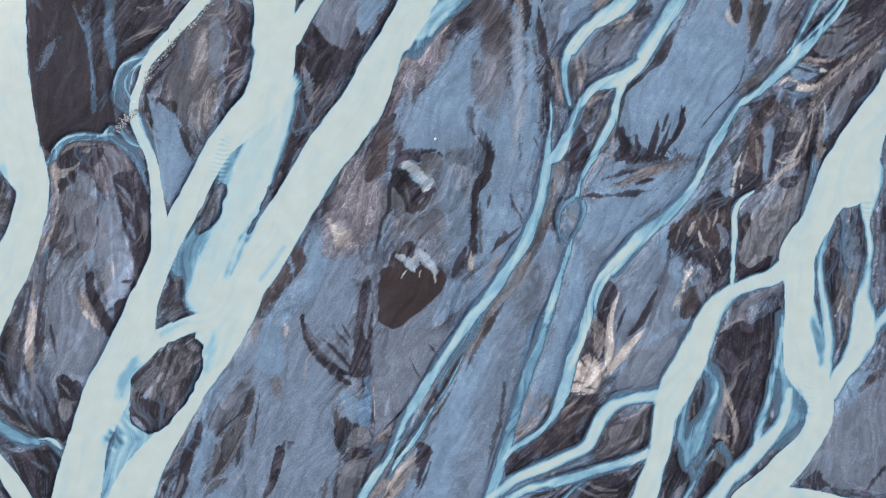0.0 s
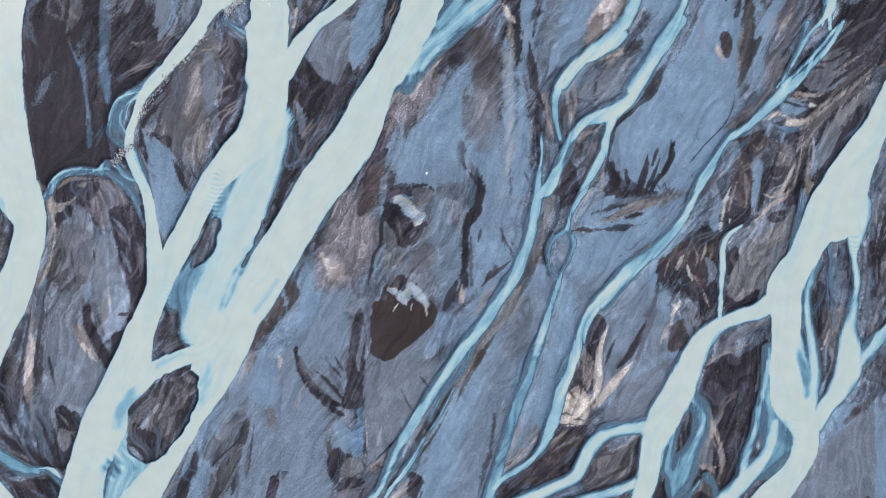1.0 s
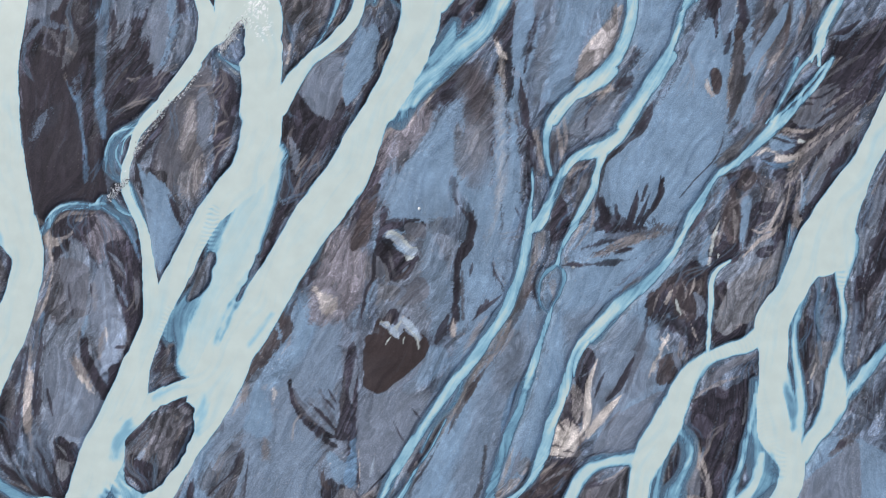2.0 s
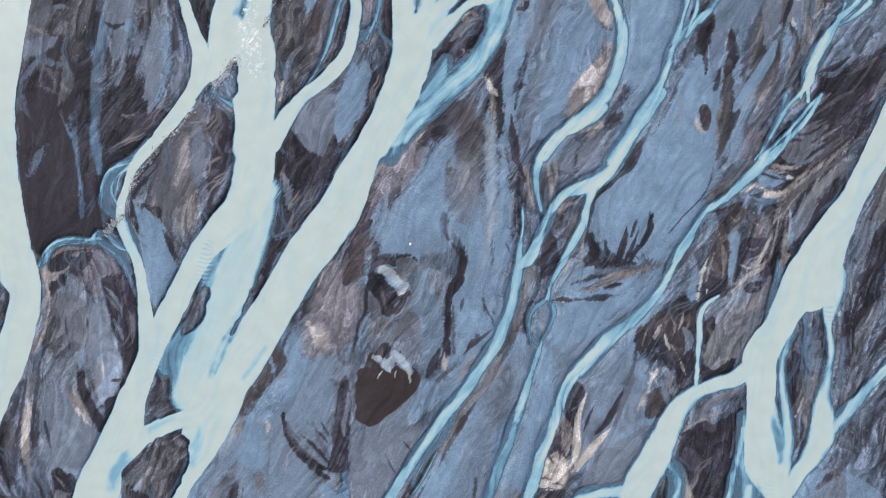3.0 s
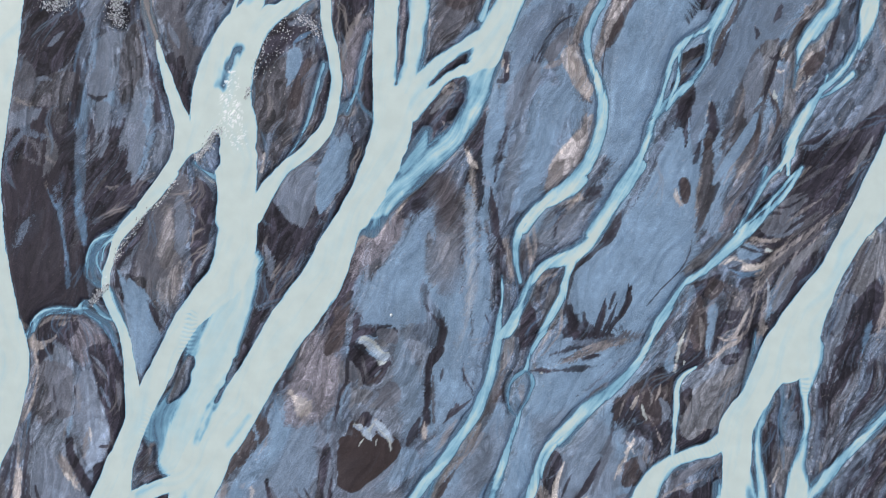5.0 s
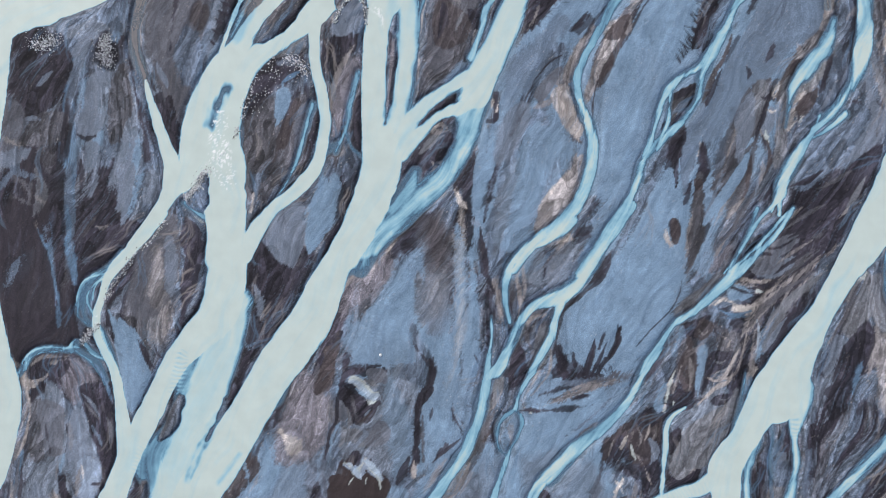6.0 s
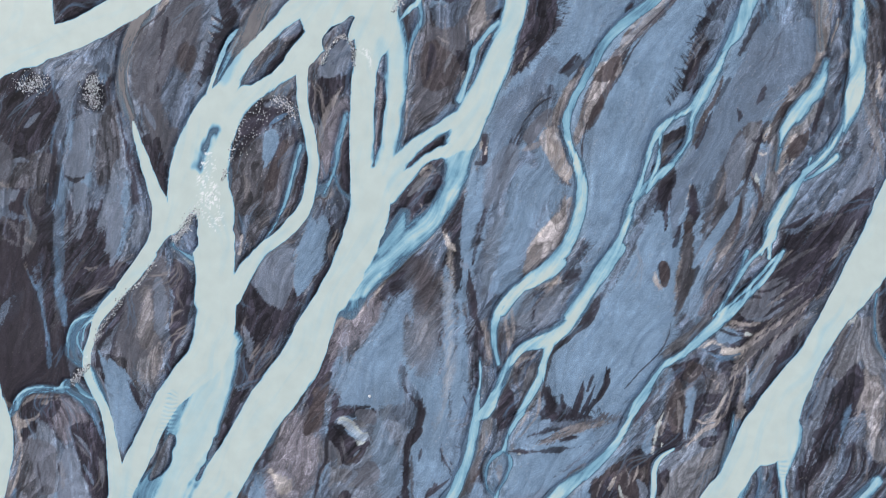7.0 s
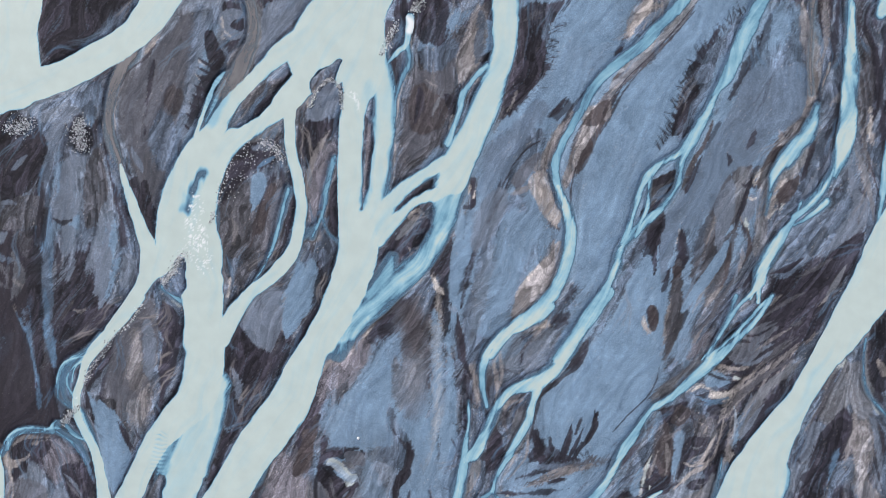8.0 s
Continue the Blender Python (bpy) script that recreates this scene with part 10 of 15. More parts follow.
lay("silt", [(27.9, 41.2, 0.57), (29.3, 43.2, 1.15), (31.1, 44.8, 0.86)], .75, .4, .4)
patch("ash", [(28.3, 38.6), (31.2, 39.6), (33.3, 38.2), (31.8, 35.9), (28.9, 34), (27.5, 34.8)], .85, .4, .3)
lay("mud", [(39.4, 39.6, 0.76), (37.5, 36.4, 1.14), (34.2, 33, 0.57), (30.7, 30.2, 0.38)], .9, .3, .3)
lay("mud", [(29.6, 23.8, 0.85), (30.4, 21.1, 1.33), (31.8, 18.3, 0.76)], .92, .25, .1)
lay("mud", [(36.4, 25.9, 0.29), (35.4, 21.5, 1.04), (34.3, 18.5, 1.14)], .92, .25, .1)
lay("mud", [(38.3, 24.4, 0.28), (36.9, 21.1, 0.76), (35.7, 18.5, 0.76)], .92, .25, .1)
lay("mud", [(40.7, 27.3, 0.38), (39.6, 23.4, 0.76), (37.7, 20.2, 0.38)], .92, .25, .1)
lay("slate", [(29.8, 17.3, 1.14), (33.8, 17.3, 1.33), (38.8, 18.3, 0.66)], .85, .5, .4)
lay("brown", [(42.6, 18.8, 0.76), (37.6, 17.4, 1.23), (32.9, 15.7, 1.14), (28.1, 13.8, 0.66), (24.3, 12.8, 0.28)], .75, .8, .6)
lay("silt", [(40, 17.9, 0.38), (35, 16.4, 0.66), (30.8, 14.8, 0.38)], .8, .3, .4)
lay("mud", [(23.6, 11.9, 0.38), (26.2, 12.3, 0.95), (30, 12.5, 0.66), (36.1, 13.4, 0.28)], .85, .4, .3)
patch("mud", [(22.5, 25.5), (23.9, 22.5), (24.5, 19.2), (23, 17.5), (21.9, 15.6), (21.3, 17.7), (21.7, 21.5)], .92, .3, .2)
lay("silt", [(28.8, 27.5, 0.57), (27.8, 22.5, 0.85), (25.5, 17, 0.66), (23.4, 13.7, 0.38)], .75, .3, .3)
lay("brown", [(19.4, 16.3, 1.14), (17.8, 12, 1.23), (16.2, 7.3, 1.13), (14.3, 2.9, 0.57)], .85, .4, .4)
patch("taupe", [(26.3, 25.8), (28, 27.3), (27.6, 23.6), (25.3, 18.7), (24.3, 16.8), (25.1, 21.5)], .85, .6, .5)
patch("brown", [(50.8, 24.6), (53.5, 25), (53.9, 20.6), (53, 16.8), (51.3, 15.8), (50.3, 19.6)], .9, .4, .3)
lay("silt", [(52.1, 24.4, 0.57), (52.2, 21.1, 1.04), (51.8, 17.5, 0.38)], .8, .4, .5)
patch("mud", [(49.8, 17.5), (53.3, 17.2), (53.6, 13.9), (51, 12.4), (48.4, 13.7), (48.9, 16.4)], .95, .3, .3)
lay("pale", [(50.2, 19.8, 0.28), (49.4, 17.9, 0.47), (48.8, 15.4, 0.28)], .9, .2, .3)
patch("mud", [(51.5, 27.7), (53.9, 28.6), (56.2, 29.4), (54.1, 26.1), (52.3, 24.8)], .92, .3, .3)
patch("mud", [(38.2, 7.6), (40.4, 9.6), (43.2, 11.4), (46.6, 11.1), (48.6, 9.6), (48, 6.1), (45.9, 3.9), (43.1, 2.9), (40.8, 4.6), (38.8, 2.7), (37.8, 5.4)], .92, .5, .7)
lay("pale", [(40.5, 9.4, 0.38), (42.8, 8.8, 0.47), (42.2, 7.1, 0.47)], .75, .3, .8)
lay("tan", [(44.3, 9.9, 0.28), (47.4, 9, 0.28)], .6, .3, .8)
patch("taupe", [(49.8, 8), (52.7, 10.1), (56.7, 12.9), (58.4, 11.8), (57.8, 8), (55.4, 4.3), (52.7, 2.7), (49.7, 4.3), (50.9, 6.2)], .92, .4, .4)
lay("mud", [(51.3, 12.5, 0.76), (54.2, 14.4, 0.76), (57.3, 15.1, 0.47)], .85, .3, .2)
lay("tan", [(55.2, 13.7, 0.38), (57.1, 16.8, 0.57), (59.1, 17.9, 0.38), (60.8, 19.8, 0.38), (61.8, 23.6, 0.47), (62.6, 28.4, 0.38)], .8, .25, .1)
lay("tan", [(57, 18.8, 0.38), (58.9, 18.3, 0.47), (60.2, 19.1, 0.28)], .8, .25, .1)
lay("silt", [(63.7, 27.3, 0.38), (63.2, 21.5, 0.57), (62.6, 17.5, 0.38)], .8, .3, .2)
lay("pale", [(56.1, 30.9, 0.29), (58.8, 32, 0.67), (61.6, 30.2, 0.76), (63.7, 31.1, 0.38)], .75, .3, .5)
lay("mud", [(57.3, 33.8, 0.48), (60.7, 32.5, 0.95), (63.4, 33.4, 0.48)], .85, .3, .3)
patch("mud", [(61, 39.6), (68.6, 45.4), (74.9, 45.6), (75.4, 39.8), (68.4, 36.7), (62.6, 34.8)], .88, .8, .7)
lay("brown", [(63.6, 34.8, 0.57), (69.4, 37.9, 0.95), (75.2, 41.7, 0.67)], .75, .5, .5)
lay("silt", [(64.5, 31.9, 0.29), (70.3, 36.3, 0.57), (75.2, 40, 0.38)], .65, .3, .4)
lay("taupe", [(66.1, 26.3, 0.57), (70.2, 32.1, 1.14), (75.1, 36.9, 0.86)], .85, .6, .5)
patch("taupe", [(57.7, 24.9), (59.8, 26.3), (61.6, 23.9), (60.4, 20.4), (58, 19.4), (56.7, 22)], .8, .6, .5)
lay("silt", [(57.2, 25.4, 0.38), (58.6, 24.2, 0.76), (59.7, 22.5, 0.38)], .8, .3, .5)
lay("mud", [(56.4, 27.7, 0.48), (57.5, 24.9, 0.66), (56.7, 21.5, 0.47)], .9, .3, .3)
lay("tan", [(-67.8, 0.2, 0.38), (-68.1, -5.9, 0.75), (-68.1, -11.5, 0.75), (-68.6, -16.6, 0.37)], .75, .4, .3)
lay("mud", [(-59.3, -1.8, 0.47), (-57.4, -5.9, 1.03), (-55.8, -8.7, 1.31), (-54.1, -10.9, 0.56)], .92, .35, .2)
lay("silt", [(-60.6, -3.8, 0.56), (-58.7, -6.8, 1.03), (-57.3, -9.5, 0.56)], .8, .8, .5)
lay("pale", [(-58.3, -7.8, 0.56), (-57.3, -9.6, 0.47)], .6, .5, .7)
lay("mud", [(-52.2, -1.8, 0.94), (-53.1, -5.7, 1.31), (-54.2, -8.9, 0.56)], .92, .3, .4)
patch("mud", [(-63.1, -17.8), (-60.9, -18.2), (-59, -19.5), (-59.9, -21), (-61.5, -24.3), (-61.1, -26.5), (-63.4, -22.8)], .92, .4, .4)
lay("silt", [(-61.8, -19.9, 0.37), (-60.8, -21.9, 0.47), (-61.1, -24.1, 0.37)], .6, .4, .4)
patch("mud", [(-73.5, -7.8), (-72.1, -5.9), (-71.3, -11.5), (-72.3, -15.2), (-73.8, -16.3)], .88, .5, .4)
patch("mud", [(-69.3, -30.2), (-63.6, -30.6), (-63.9, -34.6), (-64.8, -37.9), (-67.9, -37.9), (-71, -31.1)], .92, .4, .3)
lay("mud", [(-73.5, -21.9, 0.65), (-69.3, -25.4, 1.12), (-63.4, -27.8, 0.56)], .88, .5, .4)
lay("brown", [(-72.3, -24.5, 0.37), (-68.3, -26.4, 0.56), (-65.5, -27.5, 0.28)], .7, .4, .4)
patch("brown", [(-48.7, -16.7), (-46.2, -14), (-41.5, -12.2), (-39.8, -13.8), (-40.5, -17.1), (-43.2, -22.7), (-46.3, -25.6), (-49.7, -24.9), (-51.4, -24), (-50.6, -19.9)], .95, .4, .2)
lay("grey", [(-47.1, -16.2, 0.94), (-48.4, -19.9, 1.31), (-49.8, -22.2, 0.56)], .8, .8, .6)
patch("mud", [(-51.4, -24), (-50.4, -20.3), (-48.7, -21.2), (-46.7, -24.3), (-47.8, -25.6)], .9, .4, .3)
lay("mud", [(-41, -12.9, 0.56), (-41.4, -17.1, 1.12), (-43.4, -20.8, 0.75), (-45.2, -24.3, 0.47)], .8, .4, .5)
lay("pale", [(-49.2, -20.8, 0.28), (-48.5, -20.1, 0.75), (-47.9, -19.3, 0.28)], .7, .3, .9)
lay("silt", [(-43.4, -13.6, 0.37), (-41.6, -15.2, 0.66), (-42.4, -17.6, 0.28)], .5, .4, .5)
lay("mud", [(-23.5, -8, 0.47), (-22.4, -11.5, 1.03), (-19.9, -15.2, 1.12), (-17.1, -17.8, 0.84), (-15, -19.1, 0.37)], .92, .3, .2)
lay("mud", [(-19.6, -11.7, 0.28), (-17.9, -13.2, 0.75), (-16, -14.9, 0.37)], .88, .3, .2)
patch("mud", [(-13.3, -2.6), (-12, -1.2), (-11.4, -7.8), (-11.9, -13.4), (-11.5, -20.8), (-10.9, -25.3), (-12.8, -24.5), (-13.4, -19.9), (-12.8, -15.2), (-14.7, -11.9), (-13.7, -8.7)], .88, .5, .3)
lay("blue", [(-12.8, -11.5, 0.38), (-12.4, -16.2, 0.94), (-12.2, -21.7, 1.12), (-11.7, -25.6, 0.56)], .75, .5, .3)
patch("pond", [(-10.5, -2.3), (-9.7, -0.8), (-6.4, -1.6), (-4, -2.7), (-0.7, -0.8), (0.7, -1.7), (-1, -4.5), (-3.5, -6.8), (-6.4, -9.2), (-8.5, -9.6), (-10.3, -7.8), (-10.7, -5)], .97, .25, .15)
lay("pale_sand", [(-7.4, 1.8, 0.38), (-5.9, 1.1, 0.75), (-4.6, 0.3, 0.75), (-3.7, 2.2, 0.75), (-1.6, 1, 0.75), (-0.7, -0.4, 0.38)], .92, .2, .1)
lay("pale_sand", [(-4.7, 0.3, 0.56), (-4.2, -1.3, 0.38)], .92, .2, .1)
lay("pale", [(-4.2, 2.6, 0.38), (-3.3, 2.2, 0.57), (-2.3, 1.6, 0.38)], .7, .2, .2)
patch("ash", [(-11.1, -11.7), (-8.7, -10.6), (-4, -10), (-1, -11.5), (-3.3, -16.2), (-7.6, -22.7), (-10.7, -26.2), (-11.5, -20.8)], .92, .6, .3)
lay("mud", [(-26, -28.2, 0.65), (-27.1, -31.3, 0.93), (-28.7, -35.8, 0.56)], .88, .35, .4)
lay("mud", [(-40.2, -24.9, 0.37), (-40.7, -28.2, 0.93), (-42.1, -33, 1.12), (-43.5, -38, 0.84)], .88, .4, .3)
patch("brown", [(-38.5, -23.8), (-31.2, -16.4), (-32.7, -24.3), (-37.6, -27.3)], .6, 1.2, .6)
lay("mud", [(-31.9, -19.7, 0.28), (-32.8, -25.4, 0.75), (-33.8, -32.1, 0.47)], .8, .5, .4)
patch("mud", [(-17.1, -24.7), (-13.3, -25.8), (-11.1, -27.3), (-13.3, -29.9), (-15.9, -31), (-17.6, -29.1)], .88, .5, .4)
lay("umber", [(-13.7, -31.2, 1.12), (-15.3, -34.7, 1.67), (-16.1, -38, 1.3)], .75, .5, .4)
patch("mud", [(24.7, -9.6), (27.7, -6.4), (26.9, -11.5), (26.1, -15.2), (24.1, -16.2), (22.4, -15.2)], .9, .5, .5)
lay("tan", [(28.5, -5.5, 0.38), (27.8, -8.7, 0.84), (27.5, -12.4, 0.94), (26.9, -15.4, 0.66)], .92, .2, .1)
lay("tan", [(32.8, -10.6, 0.47), (30.8, -12.8, 0.94), (29, -15.2, 1.03), (27.1, -17.3, 0.66)], .92, .2, .1)
patch("tan", [(22.2, -15.3), (24.6, -14), (26.3, -15.8), (26.9, -17.7), (25, -19.7), (22.4, -19.9), (20.7, -19.2)], .92, .25, .4)
lay("mud", [(22.9, -17.9, 0.37), (24.4, -17.3, 0.47), (25.9, -18.2, 0.28)], .8, .2, .2)
lay("mud", [(21.8, -19.3, 0.28), (23.5, -19, 0.37), (25, -19.3, 0.28)], .8, .2, .2)
lay("umber", [(26.1, -16.2, 0.28), (26.5, -18.2, 0.47), (26.1, -20.1, 0.28)], .7, .2, .2)
patch("mud", [(20.3, -21), (25.7, -21), (24.9, -23.4), (20.3, -26.4), (16.5, -29.1), (11.1, -33.6), (10.2, -32.6), (11.5, -30.1), (16.5, -26.6)], .9, .5, .4)
lay("taupe", [(10.9, -29.1, 0.75), (13.7, -27.3, 1.12), (16.5, -25, 0.75)], .75, .3, .4)
patch("mud", [(45.1, -11.5), (47.6, -9.8), (51.4, -9.3), (55.5, -8), (56.4, -11.5), (54.4, -17.1), (52.1, -22.7), (50.6, -28), (48.5, -24.5), (47.5, -20.8), (46.2, -16.2)], .92, .4, .4)
lay("brown", [(48.5, -10.6, 0.56), (51.4, -10.1, 0.94), (54.9, -8.9, 0.47)], .75, .5, .5)
lay("brown", [(53.4, -12.5, 0.75), (52.2, -17.1, 0.94), (50.4, -22.7, 0.56)], .6, .5, .6)
patch("ash", [(28.7, -19.7), (30.6, -15.4), (33.5, -12.6), (37.3, -10.7), (40.5, -9.3), (41.5, -11.5), (40, -15.2), (37.3, -18.4), (32.7, -19.7)], .95, .3, .15)
patch("ash", [(63.4, -26.4), (65.3, -23.8), (69.9, -20.1), (73.9, -18.2), (73.4, -35.4), (67.7, -36.2), (60.8, -34.5)], .95, .5, .2)
lay("brown", [(69, -19, 0.75), (71.4, -17.6, 1.5), (73.9, -16.2, 1.31)], .7, 1, .5)
patch("mud", [(59.3, -35.1), (61.6, -33.4), (63, -34.7), (63.9, -35.8)], .9, .3, .3)
lay("tan", [(46.2, -16, 0.28), (46.9, -19.9, 0.56), (47.9, -23.2, 0.47), (48.6, -26.4, 0.37)], .85, .2, .2)
lay("tan", [(44.7, -27.1, 0.37), (46, -28, 0.65), (47.3, -27.5, 0.37)], .75, .2, .2)
lay("mud", [(7.5, 21.1, 0.4), (8.1, 19.3, 0.99), (7.8, 16.6, 0.59), (6.3, 13.9, 0.49), (5.6, 11.4, 0.79), (5.3, 8.2, 0.69), (5, 2.3, 0.5)], .92, .25, .2)
patch("mud", [(-6.6, 19.2), (-3.1, 19.7), (0.1, 19.3), (-0.9, 17.9), (-3.1, 18.3), (-5.3, 18.1), (-7.1, 18.5), (-8.1, 20.1), (-7.3, 21), (-6.3, 20.5)], .9, .25, .3)
patch("mud", [(-6.9, 15.7), (-5.5, 14.7), (-3.9, 12.7), (-2.5, 12.1), (-1.5, 13.1), (-2.1, 11.4), (-3.5, 9.6), (-5.5, 10.3), (-7.5, 12.3), (-8.5, 14.7), (-7.9, 16.5)], .94, .25, .2)
lay("brown", [(-6.1, 11.3, 0.59), (-4.5, 10.2, 0.99), (-5.3, 9.2, 0.5)], .8, .3, .4)
lay("taupe", [(-7.3, 12.3, 0.5), (-6.5, 10.7, 0.79), (-6.9, 8.7, 0.59)], .8, .3, .3)
lay("frost", [(-6.6, 16.8, 0.5), (-5.7, 17.2, 0.89), (-4.7, 16.4, 0.99), (-3.9, 15.1, 0.99), (-2.6, 14.3, 1.09), (-1.5, 14.7, 0.79)], .98, .2, 0)
lay("flour", [(-6.8, 17.1, 0.5), (-5.8, 17.6, 0.79), (-4.9, 17.1, 0.69), (-4.5, 16.3, 0.4)], .98, .2, 0)
lay("sand", [(-3.7, 15.7, 0.3), (-2.9, 15.1, 0.5), (-2.1, 15.1, 0.4)], .9, .2, .1)
lay("flour", [(-3.7, 13.9, 0.2), (-2.7, 13.3, 0.4), (-1.9, 13.7, 0.3)], .8, .2, 0)
patch("taupe", [(-8.1, 8.8), (-6.1, 8.6), (-3.1, 8.4), (-2.1, 7.4), (-4.1, 5.4), (-7.1, 6.4), (-8.4, 5.4)], .8, .5, .3)
patch("mud", [(-54.6, 97.4), (-55.4, 91.9), (-54.9, 88.7), (-52.7, 87.6), (-49.7, 88.2), (-44.6, 92.3), (-38.8, 97.3)], .95, .3, .2)
lay("slate", [(-47.7, 90, 0.77), (-43.1, 93.3, 1.15), (-39.1, 97, 0.77)], .7, .6, .5)
lay("tan", [(-38.1, 87.9, 0.39), (-36.1, 89.6, 0.77), (-34.1, 91.8, 0.29)], .8, .3, .3)
patch("brown", [(-41.6, 84.3), (-37.9, 87.6), (-32.9, 92), (-30.5, 92.7), (-30.2, 86.2), (-31.6, 78.6), (-33, 71.8), (-35.2, 65.1), (-37, 61.1), (-39.1, 67), (-41, 71.8), (-42.3, 76.7)], .75, 2, .6)
lay("slate", [(-39.1, 82.4, 1.55), (-40.5, 77.6, 1.36), (-39.5, 71.8, 0.98)], .7, 1.2, .6)
lay("ash", [(-26.8, 96.4, 1.53), (-27.9, 91.8, 1.92), (-28.7, 86.2, 1.54), (-30.6, 78.6, 1.55), (-31.7, 72.8, 0.97)], .75, 1, .6)
patch("mud", [(-23.5, 96.8), (-21.6, 97.1), (-20.2, 95.5), (-21.2, 91.8), (-22.8, 90.3), (-23.4, 93.6)], .92, .4, .4)
lay("taupe", [(-18.7, 97, 1.71), (-17.1, 93.6, 1.72), (-17.8, 89.9, 1.91), (-20.2, 86.6, 2.49), (-22.2, 85, 1.35)], .9, .5, .3)
patch("slate", [(-16.5, 88), (-14.5, 93.6), (-11.6, 96.5), (-7.7, 97.1), (-9.2, 94.5), (-12.6, 91.2)], .85, 1, .5)
patch("mud", [(-63.7, 75.1), (-59.3, 74.1), (-57.4, 73.6), (-58.5, 71.2), (-61.6, 69.9), (-64, 68.9)], .92, .6, .5)
patch("slate", [(-57.1, 79.4), (-52, 81.7), (-46, 83.2), (-44.6, 82.2), (-46.6, 78.6), (-50.1, 79.5), (-53.1, 79.1)], .8, .6, .6)
lay("brown", [(-42.7, 83.8, 0.97), (-44.1, 78.6, 1.07), (-44.9, 72.8, 0.88), (-44, 67, 0.78), (-43.1, 60.6, 0.59)], .85, .5, .4)
lay("ash", [(-50.7, 70.9, 0.98), (-52.1, 65, 2.17), (-53.5, 60.3, 0.99)], .85, .6, .8)
lay("brown", [(-60.8, 64, 2.57), (-60.1, 58.6, 2.78), (-59.8, 54.1, 1.99)], .7, 1, .7)
lay("mud", [(-55.1, 69.4, 0.88), (-56.2, 63, 1.38), (-57.2, 55.1, 1.19)], .85, .6, .5)
lay("slate", [(-48.7, 66, 1.38), (-48.4, 60.1, 1.58), (-49.1, 54.6, 1.19)], .75, .7, .6)
patch("mud", [(-41.2, 66), (-39.2, 67.8), (-37.5, 64.1), (-36.7, 60.2), (-36.5, 56.8), (-38.9, 59.9)], .92, .3, .3)
lay("silt", [(-40.3, 71.4, 0.39), (-39.1, 68.9, 0.59), (-37.9, 64.6, 0.29)], .7, .4, .5)
patch("brown", [(-21, 80.5), (-18.5, 82.8), (-15.1, 84.2), (-14.2, 84), (-15.7, 81.9), (-18.6, 80), (-20.6, 79)], .95, .4, .3)
patch("mud", [(-23.1, 69.9), (-19.7, 73.6), (-16.7, 75.2), (-14.1, 74.7), (-14, 71.9), (-15.9, 69.9), (-17.8, 69), (-19.8, 69), (-22.3, 66.8), (-24.3, 63.9), (-26, 61.4), (-26.1, 64.5), (-24.8, 67)], .95, .4, .4)
patch("brown", [(-25.9, 60), (-21.8, 65.9), (-19.4, 66.9), (-19.9, 62), (-21.1, 54.5), (-25.3, 54.5)], .92, .5, .5)
patch("brown", [(-15.9, 65.9), (-13.9, 67.8), (-13.7, 62.2), (-15.1, 56.3), (-18.3, 54.6), (-17.2, 61)], .92, .5, .5)
lay("sand", [(-18.2, 69, 0.49), (-17.7, 66.1, 1.85), (-19, 62, 0.88)], .95, .25, .1)
lay("umber", [(-16.7, 66.6, 0.39), (-17.4, 63.2, 0.68), (-19, 59.1, 0.78), (-19.9, 55.8, 0.39)], .85, .3, .3)
lay("silt", [(-22.4, 62, 0.49), (-23.2, 58.3, 0.59)], .6, .4, .5)
lay("ash", [(-18.9, 72.6, 0.77), (-16.3, 73, 1.35), (-14.4, 71.9, 0.97)], .85, .4, .3)
patch("ash", [(-9.4, 78.5), (-8.8, 81.3), (-6.4, 83.2), (-4, 84.1), (-3.7, 81.8), (-4.3, 79.5), (-6, 77.7), (-8, 77.2), (-9.3, 77.6)], .95, .3, .2)
lay("slate", [(-7, 79.5, 0.48), (-5.8, 80.9, 0.77), (-4.4, 81.4, 0.48)], .8, .4, .4)
patch("slate", [(-5.4, 86.1), (-4.2, 86.8), (-3.2, 85.1), (-4, 84.3)], .9, .3, .2)
patch("mud", [(-9.8, 77), (-7, 76.6), (-4.6, 77.9), (-3.7, 77.4), (-5.1, 74.7), (-7.5, 72.8), (-9.9, 69.2), (-10.8, 72.8)], .92, .3, .3)
lay("silt", [(-6.2, 75.1, 0.48), (-8.4, 70.9, 0.87), (-9.5, 67.6, 0.58), (-9.9, 64.7, 0.29)], .9, .25, .2)
patch("brown", [(-7.8, 70.7), (-5.1, 74.6), (-4.2, 70), (-4.2, 63.2), (-5.2, 59.1), (-6.6, 61.1), (-9, 54.6), (-9.5, 61.1)], .92, .5, .4)
lay("blue", [(-6.4, 69.2, 0.58), (-7.5, 63.2, 0.78), (-9.2, 56.9, 0.49)], .75, .4, .3)
patch("mud", [(4.8, 94.4), (7.5, 97.1), (14.1, 97.1), (14.1, 89), (11.3, 89.7), (8.9, 91.6)], .92, .5, .5)
patch("brown", [(8.6, 86), (14.1, 88.8), (14.2, 78.5), (12.3, 72.9), (7.7, 69.2), (6.1, 70.9), (6.7, 78.5)], .92, .8, .5)
lay("umber", [(12.2, 86.9, 1.9), (10.8, 81.3, 2.48), (9.9, 75.7, 1.72)], .75, .8, .6)
lay("silt", [(10.5, 84.9, 0.57), (11.9, 83.6, 0.76), (13, 83.2, 0.48)], .75, .4, .5)
